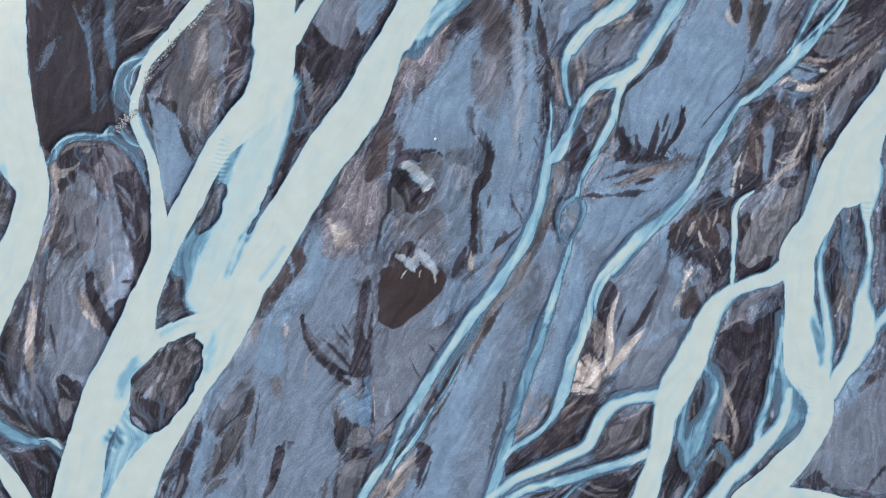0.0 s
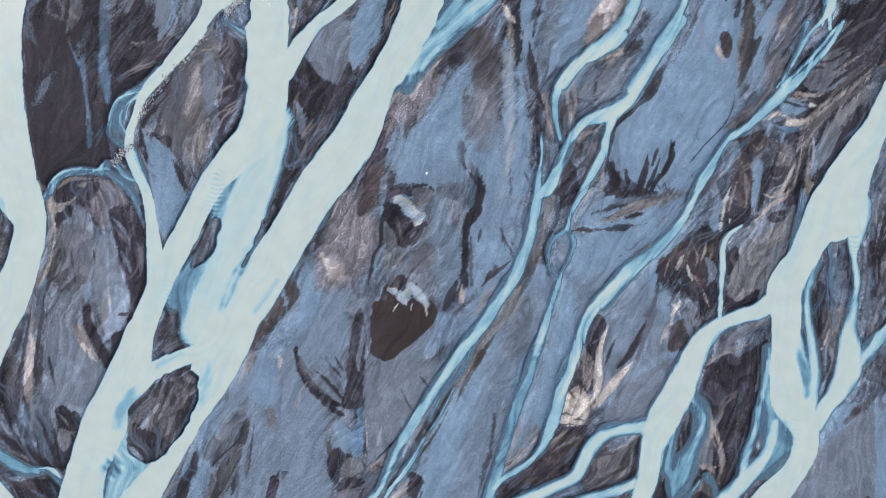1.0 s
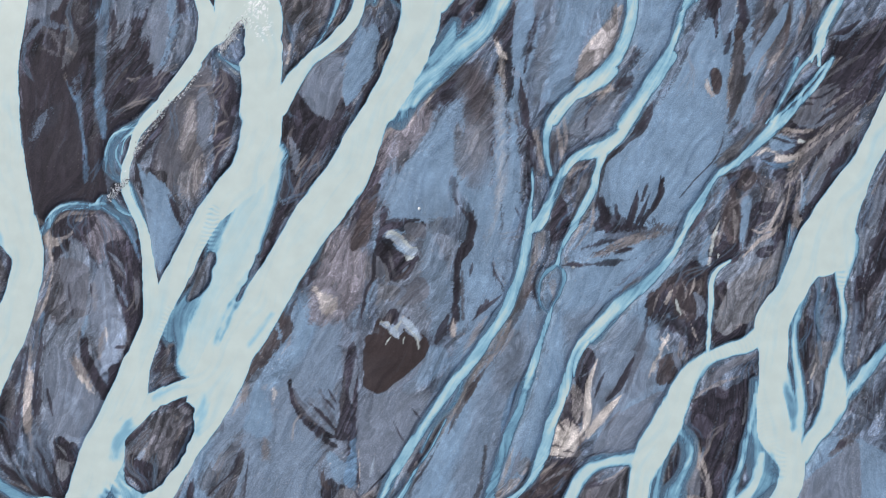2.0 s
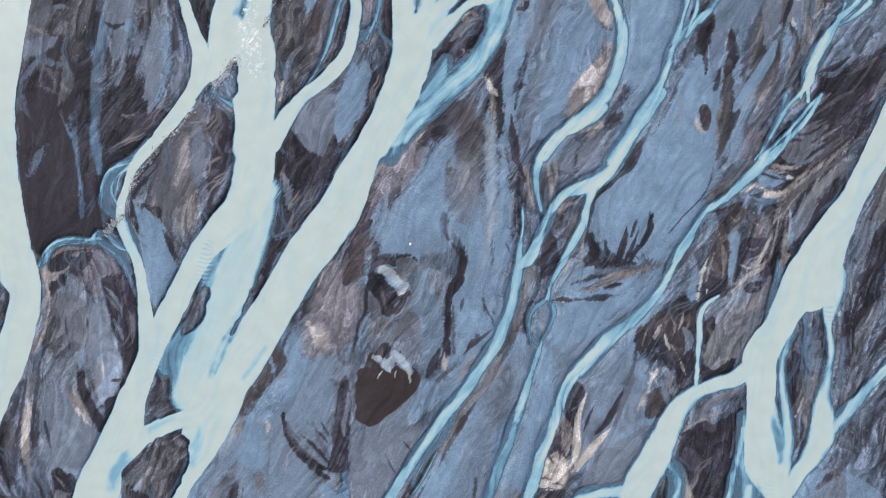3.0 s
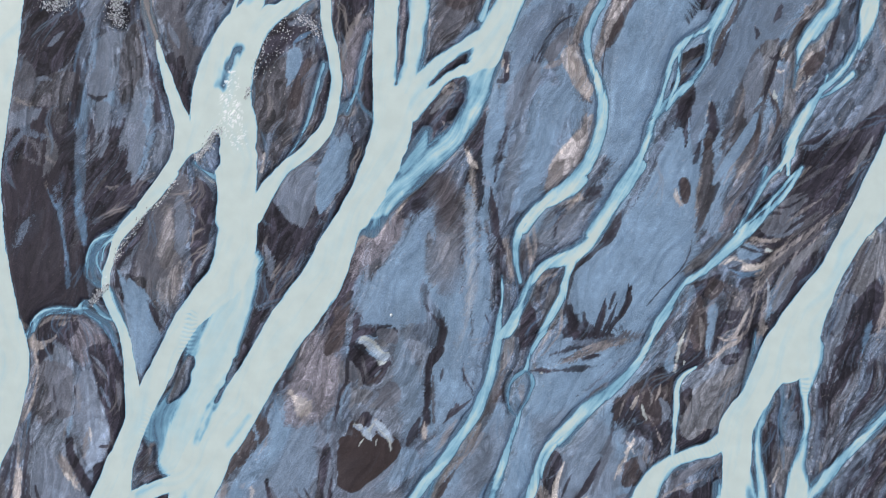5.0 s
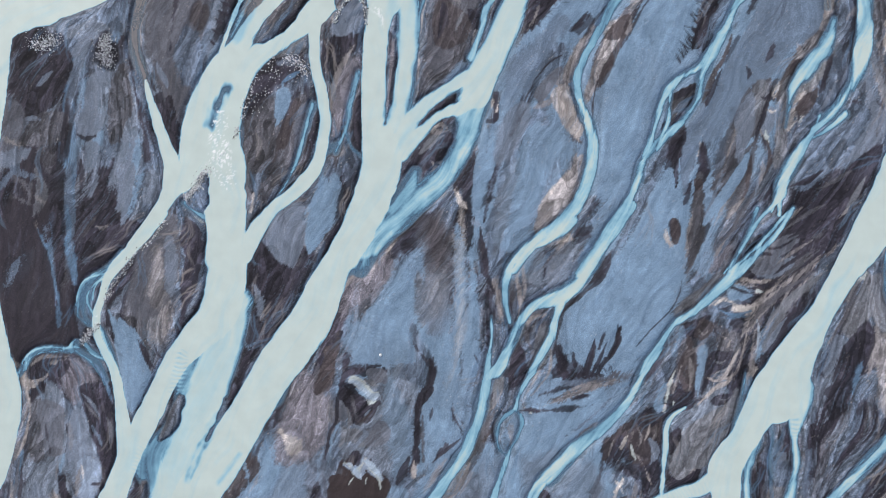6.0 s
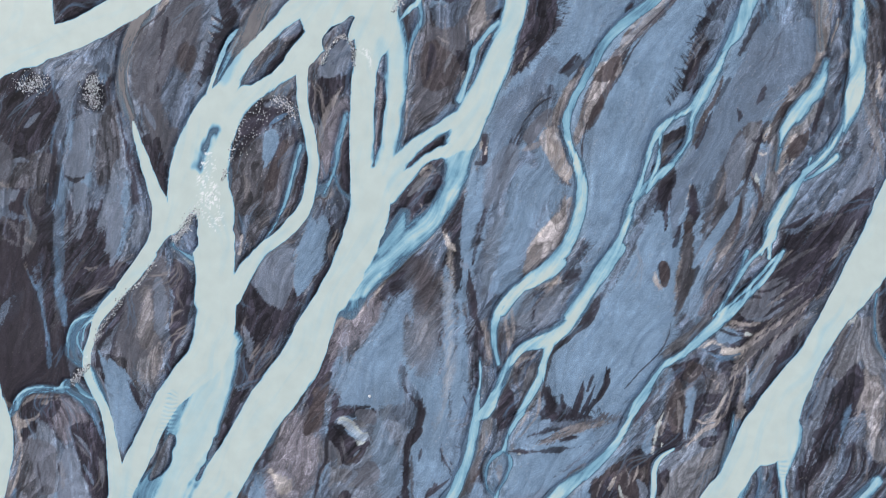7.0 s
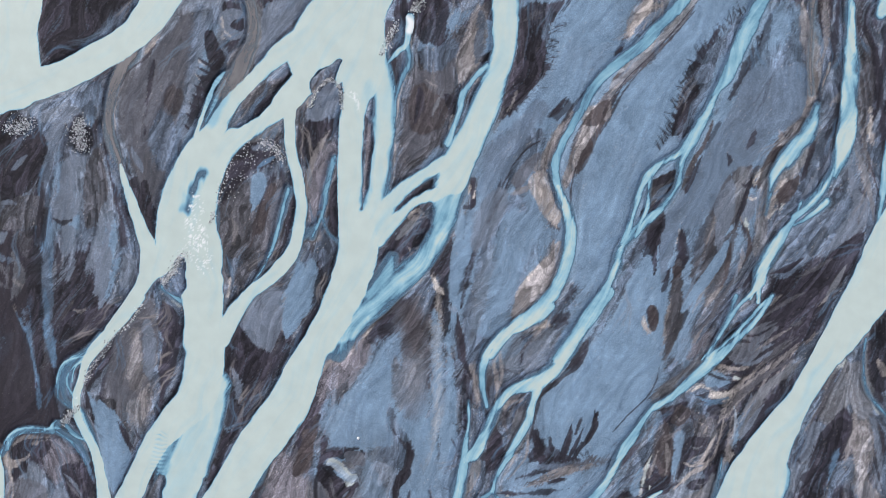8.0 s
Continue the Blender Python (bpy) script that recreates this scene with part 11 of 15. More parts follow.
patch("mud", [(6.3, 63.3), (8.4, 64.7), (10.4, 64.2), (12.3, 65.2), (11.3, 62.8), (8.9, 60.9), (6.7, 59.4), (5.5, 58.4)], .88, .4, .3)
lay("taupe", [(6, 57.5, 0.49), (8.4, 59.9, 0.78), (11.3, 60.9, 0.58)], .85, .25, .3)
lay("tan", [(7.1, 60.9, 0.29), (9.4, 62.1, 0.58), (10.9, 59.9, 0.39), (9.4, 58, 0.39)], .75, .2, .2)
patch("silt", [(18.4, 95.2), (19.7, 96.9), (20.7, 91.5), (19.4, 86.9), (17.9, 84.1), (16.1, 83.2), (15.7, 86.9), (17, 90.6)], .85, .5, .5)
lay("slate", [(19.9, 94.9, 0.75), (19.6, 89.5, 1.32), (19.1, 86.9, 0.47)], .8, .4, .4)
patch("mud", [(25.8, 95.2), (30, 96.8), (34.7, 96.8), (31.9, 93.3), (29.2, 90.6), (27.4, 86.9), (26.8, 83.2), (25.8, 87.8)], .92, .6, .5)
patch("mud", [(24.6, 83), (28.3, 87.6), (31.1, 86.7), (32.4, 87.8), (30.2, 84.1), (27.4, 81.3), (25.6, 79.5), (24.2, 78.3)], .92, .7, .7)
lay("brown", [(26.8, 93.3, 0.56), (29.1, 94.7, 0.94), (32.4, 96.1, 0.56)], .7, .5, .6)
patch("slate", [(20.9, 71.7), (24.7, 75.5), (28.5, 76.1), (30.6, 74.3), (27.6, 70), (24.8, 66.2), (22.9, 68.1)], .85, 1, .6)
patch("mud", [(22.8, 71.7), (24, 72.1), (24.5, 70.6), (23.4, 70)], .88, .4, .6)
lay("mud", [(25.2, 69.1, 0.19), (22.9, 64.3, 0.38), (21, 59.5, 0.48), (19.6, 55, 0.39)], .8, .25, .2)
patch("silt", [(28.6, 69.1), (31.4, 72.7), (34.2, 75.5), (36.2, 77.2), (35.1, 74.6), (32.4, 70), (30.5, 68.9)], .92, .3, .2)
patch("tan", [(28.1, 67), (30, 68.8), (31.5, 65.3), (33.1, 62.4), (33.5, 60.1), (31.6, 60.5), (29.6, 63.4)], .92, .3, .2)
patch("silt", [(35.2, 71.7), (37.9, 75.5), (39.9, 78.5), (41.6, 80.2), (41.3, 77.6), (38.9, 73.8), (37.1, 71), (35.4, 68)], .9, .4, .3)
lay("umber", [(40.7, 77.1, 0.95), (39.4, 74.8, 1.33), (37.8, 71.5, 1.24), (36.4, 68.6, 0.57)], .85, .4, .3)
patch("silt", [(43.2, 91.2), (44.9, 95.1), (47.6, 96.7), (49.7, 95.9), (47.7, 94.1), (45.9, 91.4), (44.3, 90.1)], .85, .4, .5)
lay("mud", [(43.2, 89.8, 0.38), (44.3, 91.2, 0.75), (45, 92.8, 0.37)], .85, .3, .3)
lay("brown", [(51.1, 90.5, 0.56), (48.8, 88.5, 0.94), (45.2, 85, 1.5), (41.5, 82, 1.51), (38.8, 80, 0.57)], .85, .4, .4)
lay("silt", [(47, 86.8, 0.38), (42.9, 83.1, 0.75), (39.7, 80.8, 0.47)], .7, .4, .5)
patch("slate", [(60.8, 92.3), (62.5, 94.1), (61.7, 89.5), (59, 86.8), (57.3, 83.1), (55.6, 79.4), (54.4, 74.8), (52.9, 75.7), (54.2, 80.3), (56.3, 85), (58.5, 88.6)], .88, .6, .4)
lay("mud", [(53.9, 74.8, 0.94), (54.7, 79, 1.32), (56, 81.7, 0.56)], .8, .4, .5)
lay("mud", [(65.5, 91.5, 0.74), (63.8, 85.9, 0.84), (61.3, 81.1, 0.47)], .85, .4, .5)
lay("mud", [(60, 75, 0.47), (57.9, 71, 0.76), (56.6, 67.3, 0.76), (53.6, 61.6, 0.95), (50.9, 57.7, 1.53), (47.9, 55, 1.54)], .85, .4, .5)
patch("mud", [(48.5, 66.3), (49.9, 67.4), (52.2, 68.9), (52.5, 66.3), (51.2, 63.9), (49.6, 62.3), (48.6, 63)], .9, .3, .3)
patch("slate", [(63, 80.2), (66.3, 87.5), (70.8, 91.1), (72.4, 93.8), (73.7, 87.6), (73.1, 81.2), (70.5, 76.6), (66, 73.8), (63.2, 74.8)], .7, 2, .8)
lay("tan", [(72.3, 96.2, 1.11), (73.5, 91.3, 1.67), (74.7, 85.8, 1.68), (74.2, 80.3, 1.31)], .75, .5, .5)
lay("silt", [(73.7, 77.1, 1.5), (71.6, 72, 2.45), (69.1, 67.3, 2.46), (67.5, 61.6, 2.28), (67.6, 55.1, 1.72)], .9, .5, .5)
lay("umber", [(70, 75, 1.13), (68.2, 70.3, 1.13), (66.5, 66.2, 0.57)], .8, .4, .4)
lay("brown", [(62.6, 70.6, 1.51), (62.6, 65.4, 1.52), (61, 59.7, 1.53), (59.1, 55.1, 1.34)], .8, .6, .5)
lay("mud", [(75.3, 73.4, 0.38), (74, 70.6, 0.75), (72.3, 68.7, 0.47)], .85, .3, .3)
lay("mud", [(71.5, 65.9, 0.38), (69.8, 62.1, 0.95), (68.8, 57.8, 0.76)], .85, .4, .4)
lay("mud", [(78.1, 96.5, 1.48), (77.8, 91.3, 1.48), (77.4, 85.4, 0.84)], .85, .5, .4)
lay("slate", [(76.5, 75.7, 0.56), (76.1, 72, 1.13), (74.6, 67.3, 0.76)], .8, .4, .4)
patch("brown", [(82.6, 91.1), (84.2, 85.8), (84.2, 80.3), (83.6, 74.8), (85.2, 69.2), (86.4, 65.5), (84.9, 67.3), (83.2, 73.9), (82.1, 82.1)], .9, .4, .4)
lay("pale", [(84.2, 78.9, 0.37), (84.2, 75.7, 0.65), (83.9, 72.7, 0.37)], .75, .3, .5)
lay("mud", [(84.5, 89, 0.65), (85.9, 80.3, 1.02), (86.6, 72.9, 0.84), (86.4, 65, 0.57)], .88, .4, .4)
patch("ash", [(76.1, 59.8), (79.5, 63.4), (83.1, 65.3), (85.1, 62.6), (84.3, 59.8), (81.7, 57), (77.1, 55.4), (74.2, 56.7)], .92, .5, .4)
lay("brown", [(78, 59.3, 0.47), (80.5, 61.2, 0.85), (83.9, 64.1, 0.47)], .8, .4, .5)
lay("pale", [(70.9, 64.1, 0.28), (70.5, 62.6, 0.57), (69.9, 61.1, 0.28)], .8, .25, .5)
lay("brown", [(81, 69.2, 0.75), (82.7, 64.5, 0.85), (83.4, 58.9, 0.76)], .85, .4, .4)
lay("sand", [(-44.5, 54.7, 1.19), (-45.7, 49.2, 1.79), (-46.7, 44.7, 0.6)], .8, .6, .6)
lay("taupe", [(-61.9, 54.1, 1.39), (-61.5, 50.1, 1.8), (-62.8, 46, 1)], .7, .6, .6)
patch("sand", [(-5.6, 20.7), (-2.5, 28.3), (0.5, 33.4), (3.5, 37.5), (4.5, 34.5), (4.1, 27.6), (4.7, 21.5), (3.4, 20.4), (-3.6, 20.1)], .9, .8, .5)
patch("slate", [(-33.5, 52.3), (-31.9, 53.6), (-30.8, 51.3), (-31.2, 48.3), (-33.3, 47.9), (-34.4, 48.9)], .9, .3, .2)
lay("mud", [(-31.6, 52.3, 0.39), (-31.1, 50.3, 0.69), (-32, 48.8, 0.4)], .85, .25, .2)
patch("silt", [(25.6, 43.9), (26.5, 48.6), (29.8, 51.6), (31.9, 53.7), (33.6, 55.7), (34.2, 55.5), (33.3, 49.9), (31.8, 45.9), (28.2, 43.1), (25.3, 41.9)], .95, .3, .2)
lay("mud", [(26.2, 44.3, 0.19), (28.7, 45.4, 0.39), (31, 47.3, 0.19)], .7, .2, .2)
lay("mud", [(27, 46.4, 0.19), (29.4, 47.4, 0.29), (31.6, 49.1, 0.19)], .6, .2, .2)
patch("umber", [(48.9, 44.1), (49.2, 46), (50.2, 45.8), (50.7, 43.7), (50, 41.6), (49.1, 42.2)], .95, .2, .1)
lay("tan", [(48.3, 43.3, 0.39), (48.6, 42.2, 0.68), (49.3, 41.4, 0.39)], .9, .2, .3)
lay("brown", [(53.9, 53.4, 0.96), (53.4, 46.1, 1.45), (53.1, 39.8, 0.78)], .85, .4, .3)
lay("mud", [(52.3, 55, 0.48), (52, 50.5, 0.48)], .85, .3, .3)
lay("silt", [(61.5, 55.3, 0.48), (58.7, 50.1, 0.96), (56.3, 44.7, 0.39)], .8, .3, .3)
lay("ash", [(57.9, 53, 1.15), (55.6, 46.2, 1.35)], .8, .4, .4)
lay("brown", [(64.3, 53.2, 0.77), (60.7, 46.2, 0.96), (56.8, 39.9, 0.58)], .8, .4, .4)
lay("mud", [(80.2, 52.4, 0.95), (74.7, 47.3, 1.63), (69.2, 43.2, 1.35), (64.5, 38, 0.68)], .88, .4, .4)
lay("brown", [(79.5, 48.3, 0.57), (73, 42.2, 0.96), (66.5, 36, 0.58)], .8, .3, .4)
lay("mud", [(76.9, 43.5, 0.77), (70.7, 35.6, 1.45), (66.9, 26.1, 0.88)], .88, .4, .4)
lay("silt", [(75, 40.3, 0.39), (70.5, 35.6, 0.68), (64.1, 24, 0.39)], .75, .25, .3)
lay("taupe", [(73.5, 36.6, 0.58), (68.8, 30.6, 1.07), (65.1, 23, 0.59)], .8, .3, .4)
patch("ash", [(63.8, 36.3), (67.4, 40.2), (70.5, 39.5), (67.8, 36.5)], .8, .5, .4)
patch("taupe", [(82.8, 36.5), (86.4, 35.8), (87.3, 30.9), (86.2, 24.9), (83.4, 28.8), (81.5, 25), (78.7, 26.8)], .85, .5, .5)
patch("mud", [(77.8, 21.8), (80.4, 26.6), (83.2, 28.6), (84.3, 24.9), (81.8, 18.8), (80.1, 13.7), (76.4, 12)], .92, .4, .4)
lay("brown", [(81.1, 35.7, 0.77), (79.7, 31.7, 1.35), (78.3, 27.3, 0.78)], .8, .4, .4)
lay("blue", [(81.9, 21.3, 0.49), (81.1, 17.8, 0.88), (80.1, 14.2, 0.59)], .75, .4, .4)
patch("silt", [(84.3, 24.9), (86.1, 26.7), (87.9, 22.9), (87.3, 15.9), (89.8, 12.3), (86, 12.2), (84.2, 18.9)], .85, .4, .5)
lay("taupe", [(85.3, 44.5, 0.77), (85.5, 38.7, 1.25), (85.9, 31.8, 0.97), (87.5, 28.4, 0.48)], .85, .3, .3)
patch("mud", [(86.3, 40.6), (88.6, 43.6), (89.6, 32.9), (87.7, 31.9), (86.2, 35.8)], .9, .4, .3)
lay("tan", [(88, 36.8, 0.58), (88.9, 34.8, 0.87)], .8, .3, .4)
patch("brown", [(-45.3, -7), (-44.9, -3.6), (-43.1, -1.2), (-41.7, -1.4), (-43, -5)], .9, .4, .3)
lay("slate", [(-44.4, -5.4, 0.47), (-43.3, -2.6, 0.75)], .7, .5, .4)
patch("grey", [(-36.8, 14.1), (-36.2, 12.5), (-37.3, 9.2), (-39.4, 6.1), (-41.3, 5.9), (-39.9, 9.2), (-38.5, 12.5)], .85, .5, .4)
lay("brown", [(-37.3, 13.4, 0.57), (-38.6, 10.6, 0.57), (-40.4, 7.1, 0.47)], .7, .4, .5)
fringe([(18.8, 27.3, 1.14), (17.7, 22.5, 1.33), (16.1, 16.8, 1.33), (14.5, 12, 1.32), (12.4, 7.5, 1.13)], 14, 1.7, -1)
fringe([(29.3, 18.2, 0.57), (32.9, 17.9, 0.76), (37.2, 18.7, 0.57), (40.5, 19.6, 0.38)], 26, 2.0, 1)
fringe([(-54.2, -10.6, 0.56), (-52.6, -7.8, 0.66), (-51.5, -4, 0.56), (-50.6, -0.3, 0.47)], 18, 1.4, 1)
fringe([(-56, -15.2, 0.56), (-57.7, -19.9, 0.65), (-59.1, -23.6, 0.47)], 16, 1.3, 1)
lay("sand", [(12.3, 44, 1.91), (13.1, 34, 2.48), (12.4, 24.4, 2.09), (11.6, 16.8, 1.33)], .8, 1, .6)
lay("pale", [(12.5, 41.7, 0.29), (13.1, 33, 0.67), (12.4, 24.4, 0.57), (11.8, 17.7, 0.28)], .3, .8, 1)
patch("dusk", [(5.3, 43.7), (6.4, 46), (10.7, 46), (11.6, 39.8), (10.8, 34), (8.9, 29.7), (7.1, 33)], .6, 3, .5)
patch("umber", [(6.4, 45.6), (9.8, 45.6), (10.2, 40.8), (8.9, 36.9), (7.5, 39.8)], .6, 2.5, .5)
patch("ash", [(6.4, 35), (9.7, 35.9), (10.7, 31.1), (9.7, 26.3), (7.5, 25.8), (6.2, 30.1)], .8, 4, .6)
patch("silt", [(7.5, 35.9), (9.6, 36.9), (10.2, 33), (9.2, 29.2), (7.9, 29.2), (7.1, 32.1)], .4, 4, .6)
patch("grit", [(-58.5, 19.6), (-56.2, 21), (-53.8, 20.1), (-51.9, 18.2), (-50.9, 16.3), (-53.7, 15.8), (-55.6, 12.5), (-57, 13), (-58.4, 15.8)], .6, .8, .4)
lay("tan", [(-64.9, 14.9, 0.47), (-64.2, 13, 0.57), (-64.1, 11.1, 0.38), (-64.6, 8.7, 0.47), (-65.5, 5.4, 0.47), (-66.9, 2.6, 0.38)], .85, .25, .1)
patch("tan", [(-65.4, 16.6), (-64.1, 16.8), (-62.9, 16.4), (-62.5, 15.6), (-63.8, 15), (-65, 15.2)], .9, .2, .1)
lay("silt", [(-63.9, 19.4, 0.38), (-61.9, 20.8, 0.57), (-60, 21, 0.38), (-57.3, 20.9, 0.47)], .85, .25, .2)
lay("silt", [(-62.9, 16.3, 0.38), (-61.3, 17.2, 0.47), (-60.5, 18.7, 0.28)], .8, .2, .2)
patch("mud", [(-63.9, 18.2), (-62.8, 19.6), (-61.1, 20.2), (-60.3, 19.6), (-61, 17.9), (-62.5, 16.9), (-63.9, 17.1)], .95, .2, .1)
patch("mud", [(-59, 19.8), (-57.9, 20.4), (-56.6, 20.2), (-57.3, 18.2), (-58.5, 17.2), (-59.4, 18.2)], .95, .2, .2)
patch("mud", [(-64.2, 15), (-63.2, 15.3), (-62, 16.3), (-60.8, 16.2), (-61.7, 14.9), (-62.9, 13.9), (-63.8, 12.5), (-64.2, 13.4)], .95, .2, .2)
patch("brown", [(-64, 12), (-62.7, 13.4), (-61.7, 12.5), (-62, 7.3), (-61.7, 2.7), (-64.3, 2.1), (-64.6, 6.3)], .85, .4, .3)
patch("lead", [(-62.6, 12.5), (-61.2, 13.4), (-58.9, 12.5), (-57.7, 11.1), (-58, 7.3), (-58.7, 3.5), (-60.1, 3), (-61.5, 3.5), (-62, 7.3), (-63.1, 11.1)], .95, .25, .15)
lay("mud", [(-57.9, 10.1, 0.38), (-57.3, 6.3, 0.57), (-58.2, 2.7, 0.38)], .85, .25, .2)
lay("mud", [(-61.8, 10.1, 0.19), (-61.1, 6.3, 0.38), (-60.7, 3.5, 0.28)], .7, .25, .2)
patch("mud", [(-55.1, 15.8), (-51.8, 16.3), (-50.4, 13.9), (-49.2, 12.5), (-48.6, 7.3), (-49.1, 3.5), (-50.2, 1.6), (-51.6, 1.6), (-52.6, 5.4), (-53.6, 9.2), (-54.6, 12), (-55.3, 13.9)], .92, .3, .2)
lay("ash", [(-54.6, 14.4, 0.47), (-53.2, 13.1, 0.85), (-52, 11.2, 0.66), (-51.1, 9.7, 0.38)], .85, .25, .2)
lay("brown", [(-54.3, 13, 0.47), (-52.7, 11.1, 0.85), (-51.2, 9.4, 0.38)], .85, .25, .2)
lay("slate", [(-52.9, 8.7, 0.47), (-51.6, 6.1, 0.85), (-50.5, 3.5, 0.57)], .85, .25, .3)
lay("lead", [(-50.3, 10.3, 0.57), (-49.5, 7.7, 0.85), (-49.7, 4.4, 0.47)], .8, .25, .2)
patch("ash", [(-56.7, 10.9), (-55.5, 11.7), (-54.3, 10.6), (-53.6, 7.7), (-52.6, 4.4), (-51.6, 1.4), (-57.2, 1.4), (-57.6, 5.4), (-57.1, 8.7)], .95, .25, .1)
lay("pale_sand", [(-55.5, 9.6, 0.76), (-55, 6.3, 1.13), (-54.4, 2.6, 0.94)], .7, .8, .4)
lay("silt", [(-56.9, 9.2, 0.76), (-57, 4.4, 0.85)], .5, .8, .4)
patch("brown", [(-74.3, 12.5), (-72.5, 12), (-72, 9.6), (-72.9, 7.3), (-74.2, 5.2)], .9, .3, .3)
lay("blue", [(-56.2, 22, 0.57), (-53.8, 20.6, 1.04), (-51.4, 18.2, 0.95), (-49.9, 14.9, 0.66), (-49.3, 13.1, 0.28)], .75, .3, .2)
patch("ash", [(-65.5, -7.8), (-63.7, -2.1), (-61.3, -4), (-59.4, -7.8), (-56.5, -10.6), (-55.1, -12), (-56.4, -15.2), (-57.8, -17.3), (-62.9, -17.3), (-64.8, -15.2)], .95, .4, .2)
lay("pale_sand", [(-62.2, -9.6, 1.88), (-60.2, -12.4, 2.25), (-59.7, -15.7, 1.5)], .7, 1, .4)
lay("silt", [(-61.3, -4, 0.56), (-59.9, -5.4, 1.22), (-58.5, -6.8, 0.94), (-57.5, -8.9, 0.38)], .85, .6, .3)
lay("pale", [(-59.6, -7.1, 0.19), (-58.5, -8, 0.56), (-57.7, -9.7, 0.38)], .9, .25, .5)
patch("tan", [(-68.9, -8), (-67.7, -5.9), (-67.3, -7.3), (-67.6, -11.5), (-67.8, -15.2), (-68.6, -16.6), (-69.1, -15.2), (-69.2, -11.5)], .92, .2, .1)
lay("mud", [(-65.9, 1.1, 0.47), (-66.1, -2.1, 0.75), (-66.7, -5.9, 0.75), (-67.2, -10.6, 0.75), (-67, -14.5, 0.37)], .88, .25, .1)
lay("lead", [(-66.4, 2.1, 0.38), (-66.8, -0.3, 0.56), (-67.3, -3.6, 0.56), (-67.9, -6.1, 0.28)], .88, .25, .1)
lay("mud", [(-68.2, -1.7, 0.47), (-68.8, -5.9, 0.75), (-69.5, -9.6, 0.84), (-70.1, -13.6, 0.84)], .85, .3, .2)
lay("brown", [(-71.4, -7.3, 1.13), (-71.1, -11.5, 1.87), (-71.6, -15.7, 1.5)], .8, .5, .4)
lay("mud", [(-65, -9.3, 0.38), (-64.4, -12, 0.66), (-63.9, -14.1, 0.28)], .9, .25, .1)
lay("sand", [(-59, -0.3, 0.56), (-58.5, 2.1, 1.32), (-57.9, 3.5, 0.75)], .85, .5, .3)
patch("mud", [(-59.3, -1.7), (-58.1, -0.3), (-57.8, -2.6), (-56.8, -5), (-55.2, -7.8), (-53.7, -9.6), (-54.6, -10.6), (-55.8, -8.7), (-57.5, -6.4), (-58.7, -4)], .94, .2, .1)
lay("ash", [(-57.2, -2.1, 0.28), (-56.2, -5.4, 0.38), (-54.7, -8, 0.28)], .85, .2, .1)
patch("pale_sand", [(-55.4, 2.6), (-52.1, 2.6), (-51.1, 0.7), (-51.5, -2.1), (-52.9, -5), (-54.7, -6.4), (-55.7, -5), (-56.2, -1.2)], .92, .3, .2)
lay("silt", [(-55.9, -4, 0.66), (-55.8, -1.7, 0.94), (-55.2, 1.4, 0.56)], .8, .5, .3)
lay("pale", [(-54.9, 1.4, 0.19), (-54.8, 0.3, 0.47), (-54.8, -1, 0.19)], .9, .2, .2)
patch("mud", [(-53.8, -7.8), (-54.5, -5.9), (-53.6, -5), (-52.7, -4.8), (-51.9, -5.9), (-52.4, -7.8), (-53.3, -8.9)], .95, .2, .1)
lay("mud", [(-53.5, -2.1, 0.19), (-52.5, -2, 0.75), (-51, -1.9, 0.47)], .92, .2, .05)
lay("mud", [(-50.9, 0.1, 0.75), (-50.7, -2.1, 1.03), (-51.7, -4, 0.85), (-52.3, -6.4, 0.47)], .92, .25, .1)
patch("mud", [(-51.6, 3.5), (-49.1, 3.5), (-49.7, 0.7), (-50.6, -1.2), (-51.3, 0.2)], .92, .3, .2)
patch("mud", [(-63.8, -18), (-62.5, -17.3), (-61, -18.5), (-59.6, -20.3), (-59.9, -21.5), (-61.4, -21.7), (-62.7, -21), (-63.5, -19.9)], .95, .2, .1)
lay("taupe", [(-63.2, -18.8, 0.28), (-62.1, -19.9, 0.56), (-61.4, -21, 0.28)], .9, .2, .1)
patch("taupe", [(-63, -21.3), (-61, -21.9), (-61.1, -24), (-62.3, -25), (-63.3, -23.6)], .92, .2, .1)
patch("mud", [(-62, -25), (-61.1, -23.6), (-61, -22.2), (-60.6, -23.1), (-61.3, -25.9), (-62.5, -28.7), (-63.2, -27.3)], .94, .2, .1)
lay("ash", [(-67.4, -17.5, 0.47), (-67.7, -19.9, 0.56), (-68.2, -22.7, 0.37)], .8, .25, .2)
lay("slate", [(-67.5, -19.9, 0.47), (-66.1, -22.7, 0.75), (-64.4, -26.8, 0.47)], .85, .25, .2)
lay("mud", [(-66.6, -19.4, 0.28), (-65.1, -22.7, 0.56), (-63.5, -27.1, 0.37)], .85, .25, .2)
lay("mud", [(-73.5, -22.2, 0.65), (-70.2, -24, 0.93), (-67.4, -25.9, 0.93), (-63.4, -28.8, 0.37)], .9, .25, .2)
lay("brown", [(-71.7, -25.4, 0.28), (-69.3, -26.5, 0.65), (-67.2, -27.1, 0.28)], .85, .25, .2)
lay("silt", [(-71.1, -25.4, 0.19), (-68.8, -26.1, 0.37), (-67.6, -26.5, 0.19)], .75, .2, .2)
patch("mud", [(-71.5, -30.5), (-67.3, -30), (-63.7, -30.1), (-63.7, -34.6), (-64.8, -37.8), (-67.9, -37.8), (-69.5, -34.6)], .95, .25, .15)
